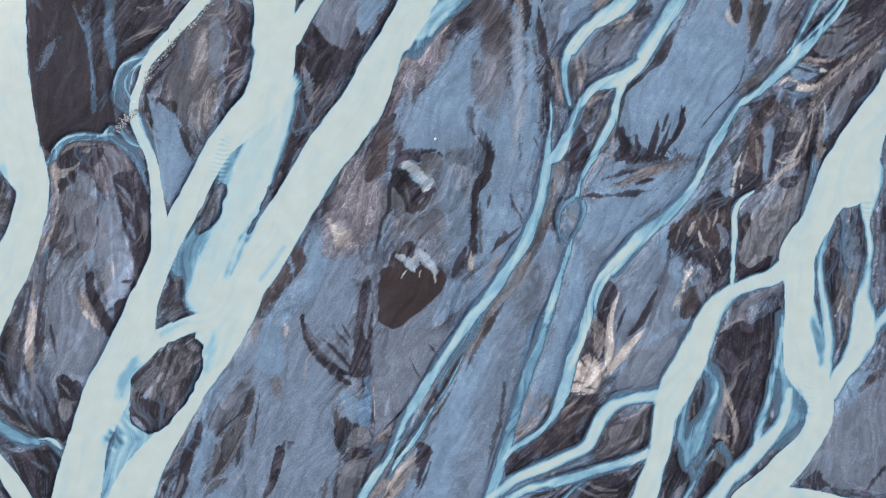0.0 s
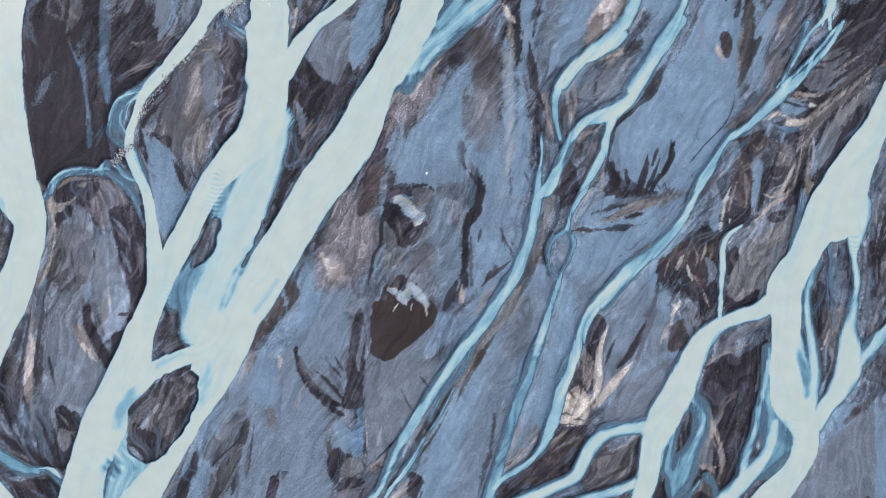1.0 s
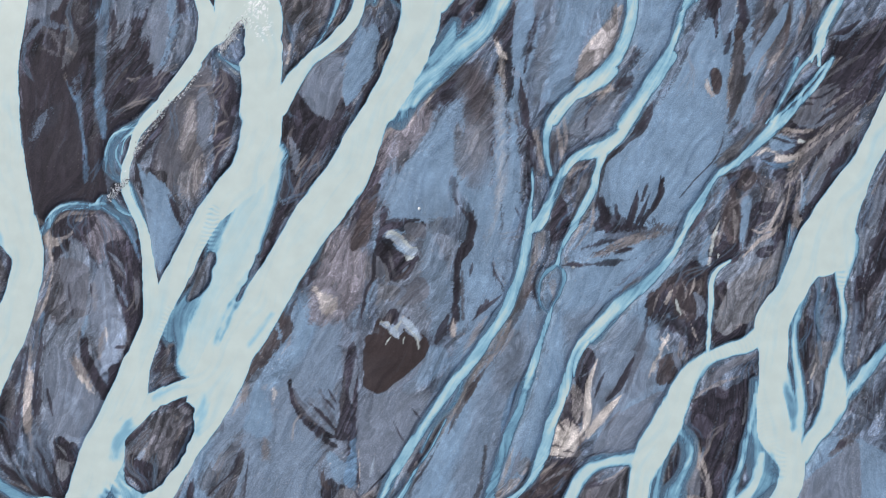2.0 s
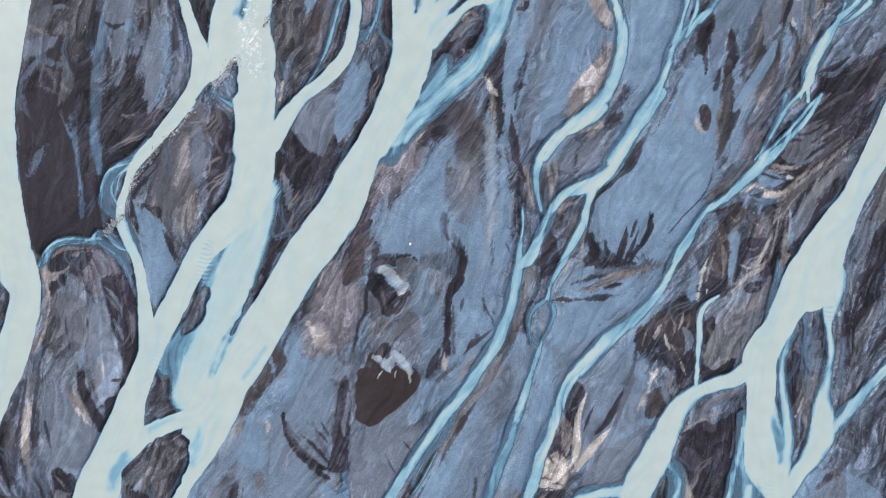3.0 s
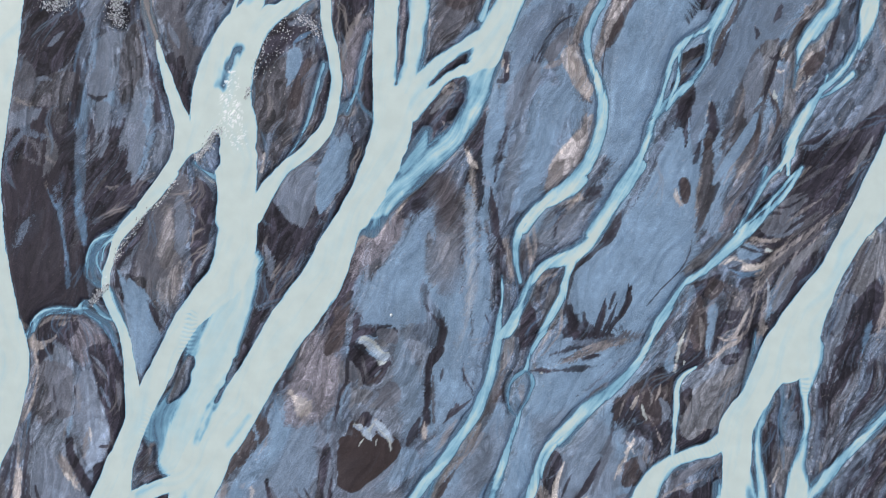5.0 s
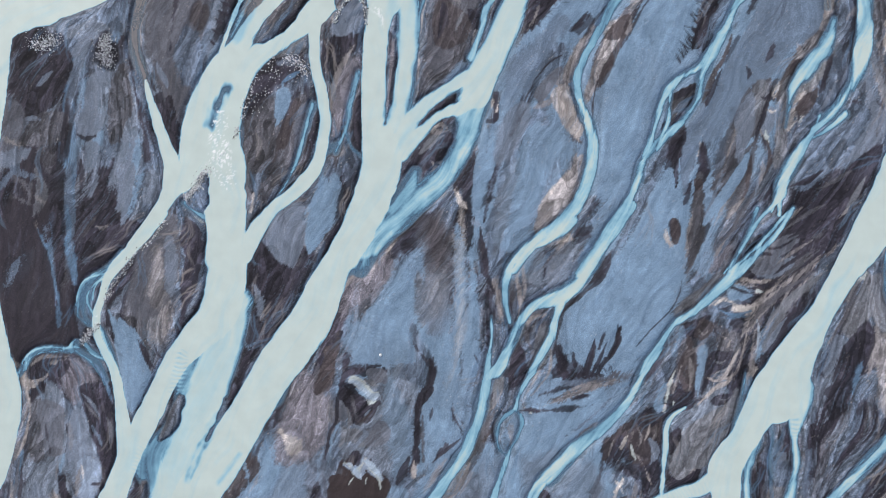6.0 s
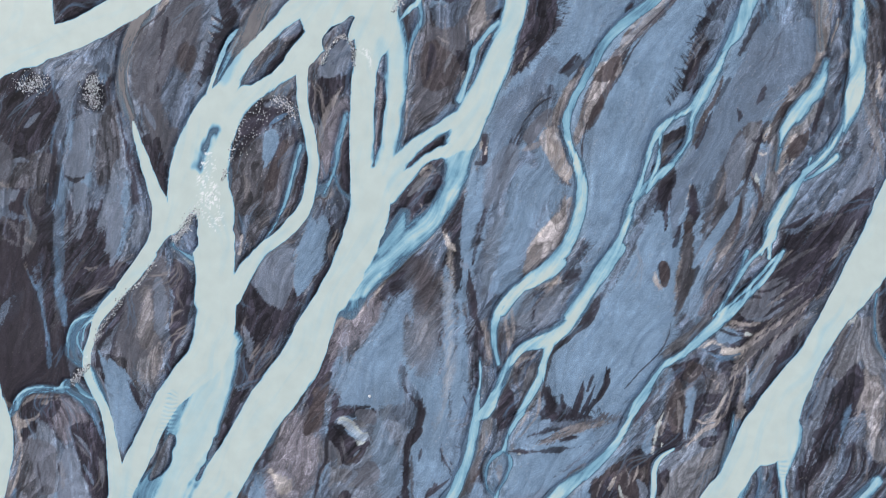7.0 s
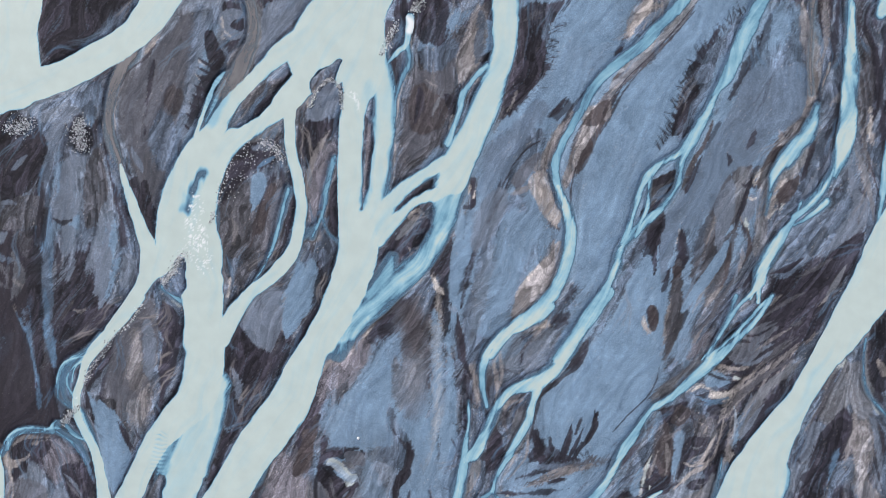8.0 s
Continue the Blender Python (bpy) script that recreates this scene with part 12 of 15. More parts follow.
lay("slate", [(-67.7, -31.4, 0.28), (-66.3, -32.3, 0.56), (-65, -33.2, 0.28)], .75, .25, .3)
lay("ash", [(-71.2, -30.6, 0.28), (-70.2, -32.3, 0.37), (-69.4, -34.2, 0.19)], .8, .2, .1)
patch("mud", [(-51.7, -23.9), (-51.4, -21.3), (-50.3, -20.1), (-48.7, -21.1), (-46.5, -22.3), (-45.5, -23.1), (-46.1, -24.9), (-47.5, -25.9), (-49.2, -24.9)], .95, .2, .15)
lay("pale_sand", [(-49.8, -21.2, 0.47), (-48.5, -20.4, 1.03), (-47.4, -19.9, 0.47)], .85, .3, .5)
lay("mud", [(-39.7, -24.5, 0.47), (-40.1, -26.8, 1.03), (-41.3, -28.7, 0.84), (-42.4, -30.5, 1.12), (-42.9, -33.7, 1.02), (-44, -37.4, 1.02)], .92, .25, .1)
lay("lead", [(-42.7, -33.5, 0.37), (-43, -35.4, 0.74), (-44, -37.6, 0.74)], .9, .2, .05)
lay("ash", [(-43.8, -30.5, 0.47), (-42.9, -30, 0.56)], .8, .3, .2)
lay("brown", [(-39.5, -37.8, 0.74), (-37.5, -35.6, 1.02), (-35.6, -34.3, 0.56)], .8, .3, .3)
patch("umber", [(-26.6, 2.1), (-24.8, 3.5), (-22.4, 3.5), (-22.9, 0.7), (-24.3, -1.2), (-25.7, -3.1), (-27.5, -5), (-29.4, -6.4), (-30.8, -7.8), (-31.3, -6.8), (-29.4, -4), (-28, -1.2)], .92, .4, .6)
lay("sand", [(-25.5, 2.1, 0.66), (-25, 0.2, 0.94), (-24.8, -1.7, 0.38)], .85, .4, .4)
lay("silt", [(-23.1, 0.2, 0.38), (-23.6, -1.7, 0.85), (-25.2, -3.6, 0.56)], .8, .5, .5)
lay("silt", [(-30.6, -8.5, 0.56), (-31.6, -11, 1.31), (-33.1, -13.6, 0.75)], .8, .6, .4)
lay("pale", [(-28.2, -8.1, 0.28), (-26.5, -8.7, 0.75), (-25.8, -10.1, 0.75), (-26.1, -11.5, 0.28)], .85, .3, .7)
patch("sand", [(-29.8, -11.5), (-29.4, -8.9), (-27.9, -9.2), (-26.8, -10.8), (-26.2, -13.4), (-26.5, -16.6), (-29.3, -17.3), (-31.2, -15.2)], .95, .5, .3)
patch("mud", [(-23.6, -8), (-23, -7.5), (-22.6, -9.6), (-21.4, -12), (-19.5, -14.3), (-17.1, -16.2), (-15.2, -17.3), (-17.1, -17.3), (-19.5, -15.7), (-21.6, -13.6), (-23, -11.5)], .94, .2, .1)
lay("brown", [(-22.7, -10.1, 0.28), (-21.3, -12.6, 0.66), (-18.5, -15.4, 0.56)], .8, .25, .2)
lay("ash", [(-21.7, -11, 0.28), (-19.8, -13.4, 0.56), (-17.1, -15.7, 0.37)], .85, .2, .1)
lay("mud", [(-19.4, -11.8, 0.28), (-17.6, -13.6, 0.66), (-15.1, -16.4, 0.66)], .92, .2, .05)
lay("mud", [(-17.4, -10.6, 0.19), (-16.4, -11.5, 0.56), (-15.5, -12.7, 0.28)], .92, .2, .05)
lay("mud", [(-16.7, -9, 0.19), (-15.9, -10.4, 0.47), (-15.1, -11.7, 0.19)], .92, .2, .05)
patch("mud", [(-13.4, -2.4), (-12.7, -2.1), (-12.6, -5.9), (-13.3, -9.6), (-12.5, -11.7), (-12, -8), (-11.4, -7.8), (-11.9, -13.4), (-12, -17.5), (-15.4, -17.5), (-14.8, -14.3), (-14.3, -10.6), (-14.2, -6.8)], .92, .25, .1)
lay("ash", [(-11.9, -4, 0.56), (-12, -6.4, 0.85), (-12.7, -9.6, 0.75), (-12.5, -11.7, 0.28)], .88, .25, .15)
lay("brown", [(-13.4, -5, 0.47), (-14, -8.7, 0.75), (-14.5, -13.4, 0.56)], .75, .3, .3)
patch("pond", [(-10.4, -0.3), (-8.7, 0.5), (-7.6, 0.2), (-4, -0.1), (-0.7, -2.1), (-0.1, -3.6), (-3.6, -6.7), (-5.9, -8.2), (-7.8, -9.8), (-9.7, -9.2), (-10.8, -8.2), (-10.4, -5.9), (-10, -4)], .98, .2, .05)
lay("ash", [(-0.1, -4, 0.56), (-2.6, -6.7, 0.75), (-5.4, -8.7, 0.75), (-7.3, -10.2, 0.38)], .9, .25, .15)
lay("frost", [(-7.5, 2, 0.28), (-6.6, 2.4, 0.47), (-5.9, 1.4, 0.57)], .95, .15, 0)
lay("frost", [(-5.7, 1.4, 0.75), (-5.2, 0.5, 1.22), (-4.6, -0.3, 0.66)], .95, .15, 0)
lay("frost", [(-4.4, 2.9, 0.57), (-3.1, 2.4, 1.04), (-1.8, 0.9, 0.85), (-0.9, -0.6, 0.47)], .95, .15, 0)
lay("flour", [(-5.9, -0.1, 0.19), (-6.5, -0.8, 0.28), (-6.8, -1.4, 0.19)], .9, .15, 0)
lay("flour", [(-3.6, -0.1, 0.19), (-3.8, -0.8, 0.28), (-3.9, -1.5, 0.19)], .9, .15, 0)
lay("flour", [(-1.4, -0.6, 0.19), (-1.2, -1.6, 0.38), (-1.1, -2.4, 0.19)], .9, .15, 0)
lay("mud", [(-5.5, -14.5, 0.19), (-4.5, -16.6, 0.37), (-3.7, -18, 0.19)], .85, .2, .05)
lay("mud", [(-2.2, -12.4, 0.19), (-1.6, -13.2, 0.28), (-1, -14, 0.19)], .85, .2, .05)
patch("ash", [(-11.5, -17.6), (-4.9, -17.6), (-4, -19.9), (-7.7, -23.6), (-10.7, -26.8), (-11.3, -22.7)], .95, .3, .1)
lay("frost", [(-8.7, -20.8, 0.37), (-9, -22.5, 0.65), (-9.4, -24, 0.37)], .6, .3, .2)
lay("mud", [(-3.7, -19.7, 0.28), (-6.3, -23.1, 0.37), (-8.7, -25.4, 0.37), (-10.8, -27.9, 0.56)], .9, .2, .1)
patch("blue", [(-13.4, -20.8), (-12, -19.9), (-11.5, -22.7), (-11.9, -25.4), (-13.3, -26.1), (-14.3, -23.8)], .88, .3, .2)
lay("pale", [(-11.4, -19.4, 0.14), (-11.2, -23.6, 0.19), (-11.6, -26.7, 0.14)], .7, .15, .05)
patch("sand", [(-17.1, -20.8), (-16, -19.9), (-14.8, -20.8), (-13.3, -22.2), (-14.5, -25), (-15.7, -24.1), (-16.6, -22.2)], .95, .25, .2)
lay("pale", [(-17, -21.4, 0.37), (-16.2, -21.8, 0.47), (-16.5, -22.3, 0.19)], .8, .2, .3)
lay("umber", [(-17.3, -22.2, 0.47), (-17.4, -25, 0.84), (-16.1, -26.6, 0.75)], .85, .3, .3)
patch("mud", [(-17.1, -27.3), (-15.7, -25.9), (-15.2, -27.3), (-16.3, -30.1), (-17.2, -29.3)], .94, .2, .15)
patch("taupe", [(-15.2, -26.8), (-12.9, -25.9), (-11.5, -27.8), (-13.3, -29.1), (-15.2, -29.6), (-15.9, -30.1)], .92, .25, .2)
patch("mud", [(-16.1, -30.5), (-13.3, -29.1), (-11.4, -30.1), (-13.3, -31.4), (-15.6, -31.9), (-16.6, -31.4)], .92, .25, .2)
patch("lead", [(-16.6, -32.4), (-13.3, -31), (-11, -31.4), (-12.4, -34.7), (-14.2, -37.8), (-16.5, -37.8)], .95, .25, .2)
lay("brown", [(-13.6, -31.7, 0.28), (-14.1, -34.7, 0.65), (-14.8, -37.6, 0.37)], .85, .25, .2)
lay("mud", [(-11.4, -30.1, 0.37), (-12.4, -32.8, 0.47), (-13.3, -35.8, 0.28)], .85, .25, .2)
patch("silt", [(-11, -27.3), (-9.6, -26.4), (-7.7, -25.4), (-8.2, -27.3), (-9.6, -28.4), (-10.7, -28.2)], .9, .25, .3)
lay("umber", [(-9.8, -27.1, 0.28), (-8.8, -27.7, 0.56), (-8.1, -27.3, 0.28)], .85, .2, .2)
lay("tan", [(-11.6, -37.2, 0.56), (-8.6, -34.7, 1.02), (-5.9, -31.9, 0.93), (-3.8, -29.6, 0.37)], .85, .3, .3)
lay("taupe", [(-8.2, -35.8, 0.74), (-5.7, -33.3, 1.12), (-3.8, -31.2, 0.56)], .85, .3, .3)
patch("mud", [(-4, -29.1), (-2.6, -28.7), (-1.4, -30.1), (-2.6, -31), (-3.8, -32.8), (-4.5, -31.9)], .92, .25, .2)
lay("mud", [(-1.9, -31.7, 0.28), (-3, -34.7, 0.47), (-4, -36.7, 0.28)], .88, .25, .2)
lay("brown", [(-7, -28, 0.28), (-5.7, -26.7, 0.65), (-4.4, -25.6, 0.28)], .85, .25, .2)
patch("mud", [(-27.3, -29.1), (-26.4, -29.1), (-25.9, -30.1), (-26.5, -32.8), (-27.7, -36), (-29.3, -37.8), (-29.5, -37), (-28.6, -34.7), (-28.2, -32.4), (-27.7, -30.5)], .95, .15, .05)
lay("mud", [(-25.6, -28.7, 0.19), (-25.1, -28.4, 0.37), (-24.3, -28.6, 0.19)], .85, .15, .05)
patch("brown", [(-37.5, -30.1), (-36.2, -27.7), (-32.9, -24.1), (-31.3, -19.9), (-30.9, -20.8), (-32, -24.5), (-32.9, -27.3), (-33.8, -30.1), (-35.6, -32.8), (-37.5, -34.7)], .85, .3, .2)
lay("mud", [(-37.2, -27.4, 0.37), (-35.3, -25.4, 0.28), (-32.9, -23.1, 0.28), (-31.4, -19.7, 0.37)], .88, .15, .05)
lay("mud", [(-30.1, -20.5, 0.28), (-30.6, -23.6, 0.37), (-31, -27.3, 0.37), (-31.5, -29.8, 0.19)], .85, .2, .1)
lay("slate", [(-32.8, -27.1, 0.28), (-33, -31, 0.47), (-32.6, -34.7, 0.37), (-32.4, -38, 0.37)], .85, .2, .1)
lay("brown", [(-19.1, -34.2, 0.74), (-19.3, -36, 1.3), (-19.6, -38, 1.11)], .8, .4, .3)
lay("mud", [(-17.2, -33.7, 0.28), (-17.6, -36, 0.56), (-17.8, -38, 0.46)], .85, .25, .2)
lay("silt", [(-27.4, -17.7, 0.56), (-27.5, -19.3, 0.84), (-27.6, -20.8, 0.28)], .6, .6, .4)
patch("mud", [(-7.9, 21.5), (-7.1, 22.5), (-6.4, 21), (-6.7, 19.4), (-4.5, 19.6), (-3.9, 18.9), (-5.2, 18.4), (-6.7, 17.9), (-7.4, 16.8), (-6.4, 14.9), (-4.5, 13.4), (-2.9, 13), (-1.4, 13.9), (-1.2, 13), (-3.1, 11.5), (-4.5, 10.1), (-5.9, 9.4), (-6.7, 12), (-7.8, 13.9), (-8.6, 15.8), (-8, 18.7)], .95, .2, .1)
lay("mud", [(-4.1, 19.4, 0.28), (-2.6, 19.8, 0.57), (-1.2, 20, 0.28)], .9, .2, .1)
patch("lead", [(-3.6, 19.1), (-1.2, 19.4), (-0.1, 18.7), (-0.1, 16.8), (-1.7, 17), (-2.9, 17.1)], .9, .25, .1)
lay("taupe", [(-3.9, 17.5, 0.38), (-2.7, 16.8, 0.95), (-1.8, 16.4, 0.47)], .9, .2, .1)
patch("lead", [(-8.3, 13.7), (-7.4, 12.5), (-7.1, 10.6), (-8.2, 10), (-8.8, 12)], .92, .2, .1)
lay("brown", [(-6.3, 14.4, 0.38), (-5.8, 12.5, 0.76), (-5.4, 10.3, 0.47)], .85, .2, .2)
lay("ash", [(-2.8, 12.3, 0.19), (-3.7, 11.3, 0.47), (-4.2, 10.4, 0.19)], .9, .15, .05)
lay("umber", [(-5.2, 9.9, 0.38), (-3.9, 10.5, 0.57), (-2.7, 11.8, 0.28)], .85, .2, .2)
lay("frost", [(-6.7, 17.1, 0.57), (-5.7, 17.2, 1.04), (-4.8, 16.4, 0.85), (-3.9, 15.1, 1.23), (-2.7, 14.7, 1.23), (-1.5, 15.1, 0.57)], .98, .15, 0)
lay("flour", [(-6.7, 17.3, 0.28), (-5.9, 17.7, 0.57), (-4.9, 17.2, 0.47)], .85, .15, 0)
lay("flour", [(-3.5, 15.7, 0.19), (-2.5, 15.2, 0.38), (-1.6, 15.2, 0.19)], .9, .15, 0)
lay("sand", [(-5.6, 15.9, 0.28), (-4.4, 14.9, 0.57), (-3.1, 14.1, 0.38)], .75, .2, .05)
patch("lead", [(-1.2, 10.1), (0.2, 9.2), (0.7, 7.3), (-0.7, 5.9), (-2.2, 5.4), (-4, 5.9), (-3.6, 7.7), (-2.6, 9.2)], .88, .4, .2)
lay("ash", [(-6.6, 4.3, 0.38), (-4.8, 6.5, 0.66), (-3.8, 8, 0.66), (-5.8, 9.3, 0.47)], .9, .25, .15)
patch("mud", [(-7.1, 2.7), (-6.3, 4.3), (-5, 4.6), (-4.4, 3.5), (-5.2, 2.6)], .92, .25, .2)
lay("mud", [(-8, 17, 0.38), (-8.8, 13.9, 0.47), (-9, 10.1, 0.47), (-10.1, 8, 0.47), (-10.6, 5.4, 0.57), (-11.1, 2.9, 0.47)], .9, .2, .1)
lay("sand", [(-8.6, 9.4, 0.47), (-9.7, 7.1, 0.57), (-10.1, 4.4, 0.47)], .8, .25, .2)
patch("umber", [(-11.2, 23.4), (-8.3, 23.4), (-8.8, 20.6), (-9.7, 17.7), (-10.9, 15.8), (-12.4, 14.7), (-13, 15.3), (-12.6, 17.7), (-11.5, 20.6)], .95, .3, .2)
lay("brown", [(-11.9, 21.5, 0.47), (-12.4, 19.1, 0.85), (-12.6, 17.2, 0.38)], .8, .4, .3)
lay("silt", [(-10.1, 13.4, 0.47), (-10.4, 10.6, 1.04), (-11.2, 8.4, 0.47)], .7, .5, .5)
lay("mud", [(-17, 19.6, 0.28), (-17.8, 15.8, 0.57), (-19.2, 12, 0.66), (-20.3, 8.4, 0.47)], .85, .25, .3)
lay("mud", [(7.5, 21.2, 0.19), (8.1, 18.7, 0.76), (7.9, 16.8, 0.38)], .94, .15, .05)
patch("mud", [(7.3, 16), (8.1, 16.5), (8.2, 15.6), (7.5, 14.4), (6.3, 13), (5.6, 12.4), (5.2, 13.4), (6.2, 14.9)], .95, .15, .05)
lay("mud", [(5.4, 12, 0.38), (5.2, 7.3, 0.47), (5.6, 2.6, 0.75)], .9, .2, .1)
lay("brown", [(6.2, 11.1, 0.38), (6.3, 7.3, 0.66), (6.5, 2.9, 0.66)], .8, .25, .2)
lay("mud", [(8.1, 12.7, 0.28), (7.9, 11.5, 0.47), (7.5, 10.1, 0.19)], .85, .2, .1)
lay("mud", [(8, 2.7, 0.47), (9.6, 4.4, 0.75), (11.5, 5.9, 0.66), (13.1, 7.2, 0.28)], .9, .2, .05)
lay("mud", [(11.3, 12.8, 0.19), (12, 10.6, 0.47), (13.3, 8.4, 0.47)], .88, .2, .05)
lay("silt", [(11.6, 12.8, 0.19), (12.6, 10.6, 0.38), (13.5, 9, 0.19)], .7, .2, .2)
lay("mud", [(15.2, 22.5, 0.19), (15.8, 21.1, 0.47), (16.2, 20.4, 0.19)], .9, .15, .05)
lay("mud", [(3.9, 3.5, 0.94), (2.8, 1.1, 1.51), (1.8, -1.2, 0.94)], .9, .25, .2)
lay("tan", [(4.8, 3, 0.28), (4.7, 1.1, 0.66), (5, -0.1, 0.28)], .9, .2, .2)
lay("silt", [(7.3, -2, 0.38), (9, 0.9, 0.94), (10.3, 3.3, 0.57)], .85, .3, .3)
lay("silt", [(14.6, 2.6, 0.47), (13.4, -0.3, 0.85), (12, -2.6, 0.85), (10.3, -5.2, 0.66)], .85, .25, .2)
lay("brown", [(10.1, -5.7, 0.47), (8.4, -8.2, 0.84), (6.8, -11, 0.84), (5.2, -13.8, 0.66), (3.8, -16.6, 0.47)], .85, .25, .2)
lay("umber", [(9.2, -6.8, 0.38), (8, -8.9, 0.66), (6.9, -11.1, 0.38)], .85, .2, .2)
lay("brown", [(3.7, -12.6, 0.56), (2.4, -15.1, 1.22), (1.1, -17.3, 0.75)], .8, .4, .3)
patch("mud", [(25.3, -5.9), (26.6, -2.3), (28.4, -2.1), (29.1, -4), (27.9, -5.9), (26.8, -6.8), (26.4, -9.2), (25.6, -7.8)], .94, .2, .1)
patch("silt", [(25.3, -8.2), (26.5, -9.2), (27.1, -10.6), (26.9, -13.4), (26.1, -15), (25.5, -14.3), (25.1, -11.5)], .92, .25, .3)
lay("mud", [(25.8, -15.2, 0.37), (26.4, -14.3, 0.56), (26.8, -12.9, 0.28)], .85, .2, .2)
lay("pale", [(29.5, -3.5, 0.28), (28.5, -6.4, 0.66), (27.7, -8.7, 0.84), (28, -11.5, 0.94), (27.7, -14.3, 1.03), (26.5, -16.9, 0.66)], .95, .15, .05)
lay("pale", [(33.5, -9.9, 0.38), (32.1, -11.5, 0.94), (30.2, -13.5, 1.22), (28.8, -15.4, 1.12), (27.8, -17.3, 0.75)], .95, .15, .05)
patch("pale", [(22, -16), (23.6, -15.2), (25, -15.7), (26.2, -16.4), (25.9, -18.2), (25, -20.1), (23.1, -20.8), (20.7, -19.9), (21.6, -18.2)], .9, .2, .3)
lay("mud", [(22.6, -14.1, 0.28), (23.1, -15.1, 0.47), (23.7, -16, 0.19)], .9, .15, .05)
lay("mud", [(24.3, -12.6, 0.28), (24.8, -13.8, 0.56), (24.8, -15.2, 0.19)], .9, .15, .05)
lay("mud", [(21.1, -19, 0.19), (22.2, -18.6, 0.37), (23.3, -18.8, 0.19)], .85, .15, .05)
lay("mud", [(23.3, -19.7, 0.19), (24.4, -19.5, 0.28), (25.5, -19.9, 0.19)], .85, .15, .05)
lay("mud", [(21.2, -20.6, 0.28), (22.9, -20.3, 0.28), (24, -20.6, 0.19)], .85, .15, .05)
lay("mud", [(35.9, -2.9, 0.56), (34.1, -6.8, 1.13), (32.6, -9.2, 1.03), (30.9, -11, 0.38)], .92, .25, .15)
lay("mud", [(30.8, -5.7, 0.28), (29.8, -8, 0.56), (28.9, -10.4, 0.38)], .9, .2, .1)
lay("lead", [(34.6, -11.3, 0.28), (32.2, -13.8, 0.47), (30.6, -16, 0.28)], .85, .2, .1)
lay("blue", [(15.7, -8, 0.38), (14.9, -10.1, 0.84), (13.8, -13.4, 0.84), (13, -16.6, 0.75)], .8, .3, .2)
patch("umber", [(20.3, -22.9), (24.5, -21.8), (24.9, -23.6), (23.1, -25.5), (21.2, -27.8), (19.3, -29.6), (16.5, -30.1), (15.1, -30.1), (17, -27.8), (18.9, -25.9)], .88, .35, .3)
lay("mud", [(16.5, -29.1, 0.75), (18.8, -28.2, 1.12), (21.2, -26.8, 0.56)], .8, .3, .3)
lay("taupe", [(19.8, -25, 0.37), (22.1, -23.6, 0.65), (24.5, -22.5, 0.37)], .75, .25, .3)
patch("mud", [(10.4, -31.4), (11.8, -30.5), (13.7, -30.1), (15.1, -30.3), (13.7, -31.9), (11.8, -33.7), (10.5, -34.2), (10.2, -32.8)], .94, .2, .1)
patch("silt", [(12, -27.5), (13.7, -25.1), (15.6, -24.1), (16.5, -24.5), (15.1, -26), (13.3, -27.7)], .9, .25, .2)
lay("umber", [(11.7, -27.8, 0.37), (12.6, -27.1, 0.56), (13.5, -26.2, 0.28)], .8, .2, .1)
patch("silt", [(15.6, -22.3), (17.3, -20.8), (18, -21.9), (16.7, -23.8)], .85, .3, .2)
patch("brown", [(25.9, -26.4), (28.2, -25.5), (31.5, -24.1), (34.3, -22.2), (34.5, -23.6), (33.3, -26.4), (31.9, -29.2), (28.6, -30.5), (25.8, -31.5), (25.4, -30.1), (26.8, -28.2)], .92, .3, .3)
lay("mud", [(26, -26.6, 0.56), (28.2, -25.6, 0.93), (31, -25, 0.56)], .85, .25, .2)
lay("taupe", [(26.6, -29.6, 0.37), (28.6, -28.7, 0.75), (31.3, -27.5, 0.47)], .8, .25, .2)
lay("silt", [(28.2, -25.4, 0.19), (31.5, -24.1, 0.47), (34.3, -22.4, 0.28)], .75, .2, .2)
lay("silt", [(30.7, -29.6, 0.28), (31.8, -28.7, 0.47), (32.6, -27.5, 0.28)], .7, .2, .2)
patch("mud", [(21.1, -36.5), (23.9, -34.9), (28.6, -34.3), (30.4, -33.9), (29.1, -38), (20.5, -38)], .92, .3, .3)
lay("taupe", [(21.9, -35.8, 0.28), (23.9, -36.7, 0.46), (25.9, -37.6, 0.28)], .85, .15, .1)
lay("taupe", [(23.9, -35.2, 0.28), (26, -36.1, 0.56), (28.7, -36.3, 0.28)], .85, .15, .1)
lay("silt", [(25, -37.1, 0.19), (27.2, -37.2, 0.37), (28.6, -37.1, 0.19)], .7, .15, .1)
lay("brown", [(10.5, -18.5, 0.47), (9.6, -24.5, 0.65), (8.3, -29.3, 0.75), (7.4, -32.8, 0.37)], .85, .25, .2)
lay("silt", [(15.1, -19, 0.47), (13.9, -22.7, 0.75), (12.8, -25.6, 0.47)], .8, .3, .3)
lay("ash", [(16.3, -19, 0.56), (15.2, -22.7, 0.84), (14.7, -24.1, 0.37)], .85, .3, .3)
patch("umber", [(39.7, -6.1), (40.6, -3.3), (41.9, -2.7), (42.6, -5), (42, -7.4), (40.6, -8.3), (39.6, -7.4)], .92, .3, .4)
patch("pale", [(39.8, -1.8), (40.7, -0.3), (41.6, 0.7), (42, -0.5), (40.9, -2), (40, -2.2)], .88, .2, .4)
lay("pale", [(39.4, -3.3, 0.28), (38.8, -5.2, 0.56), (38.2, -6.7, 0.28)], .85, .2, .4)
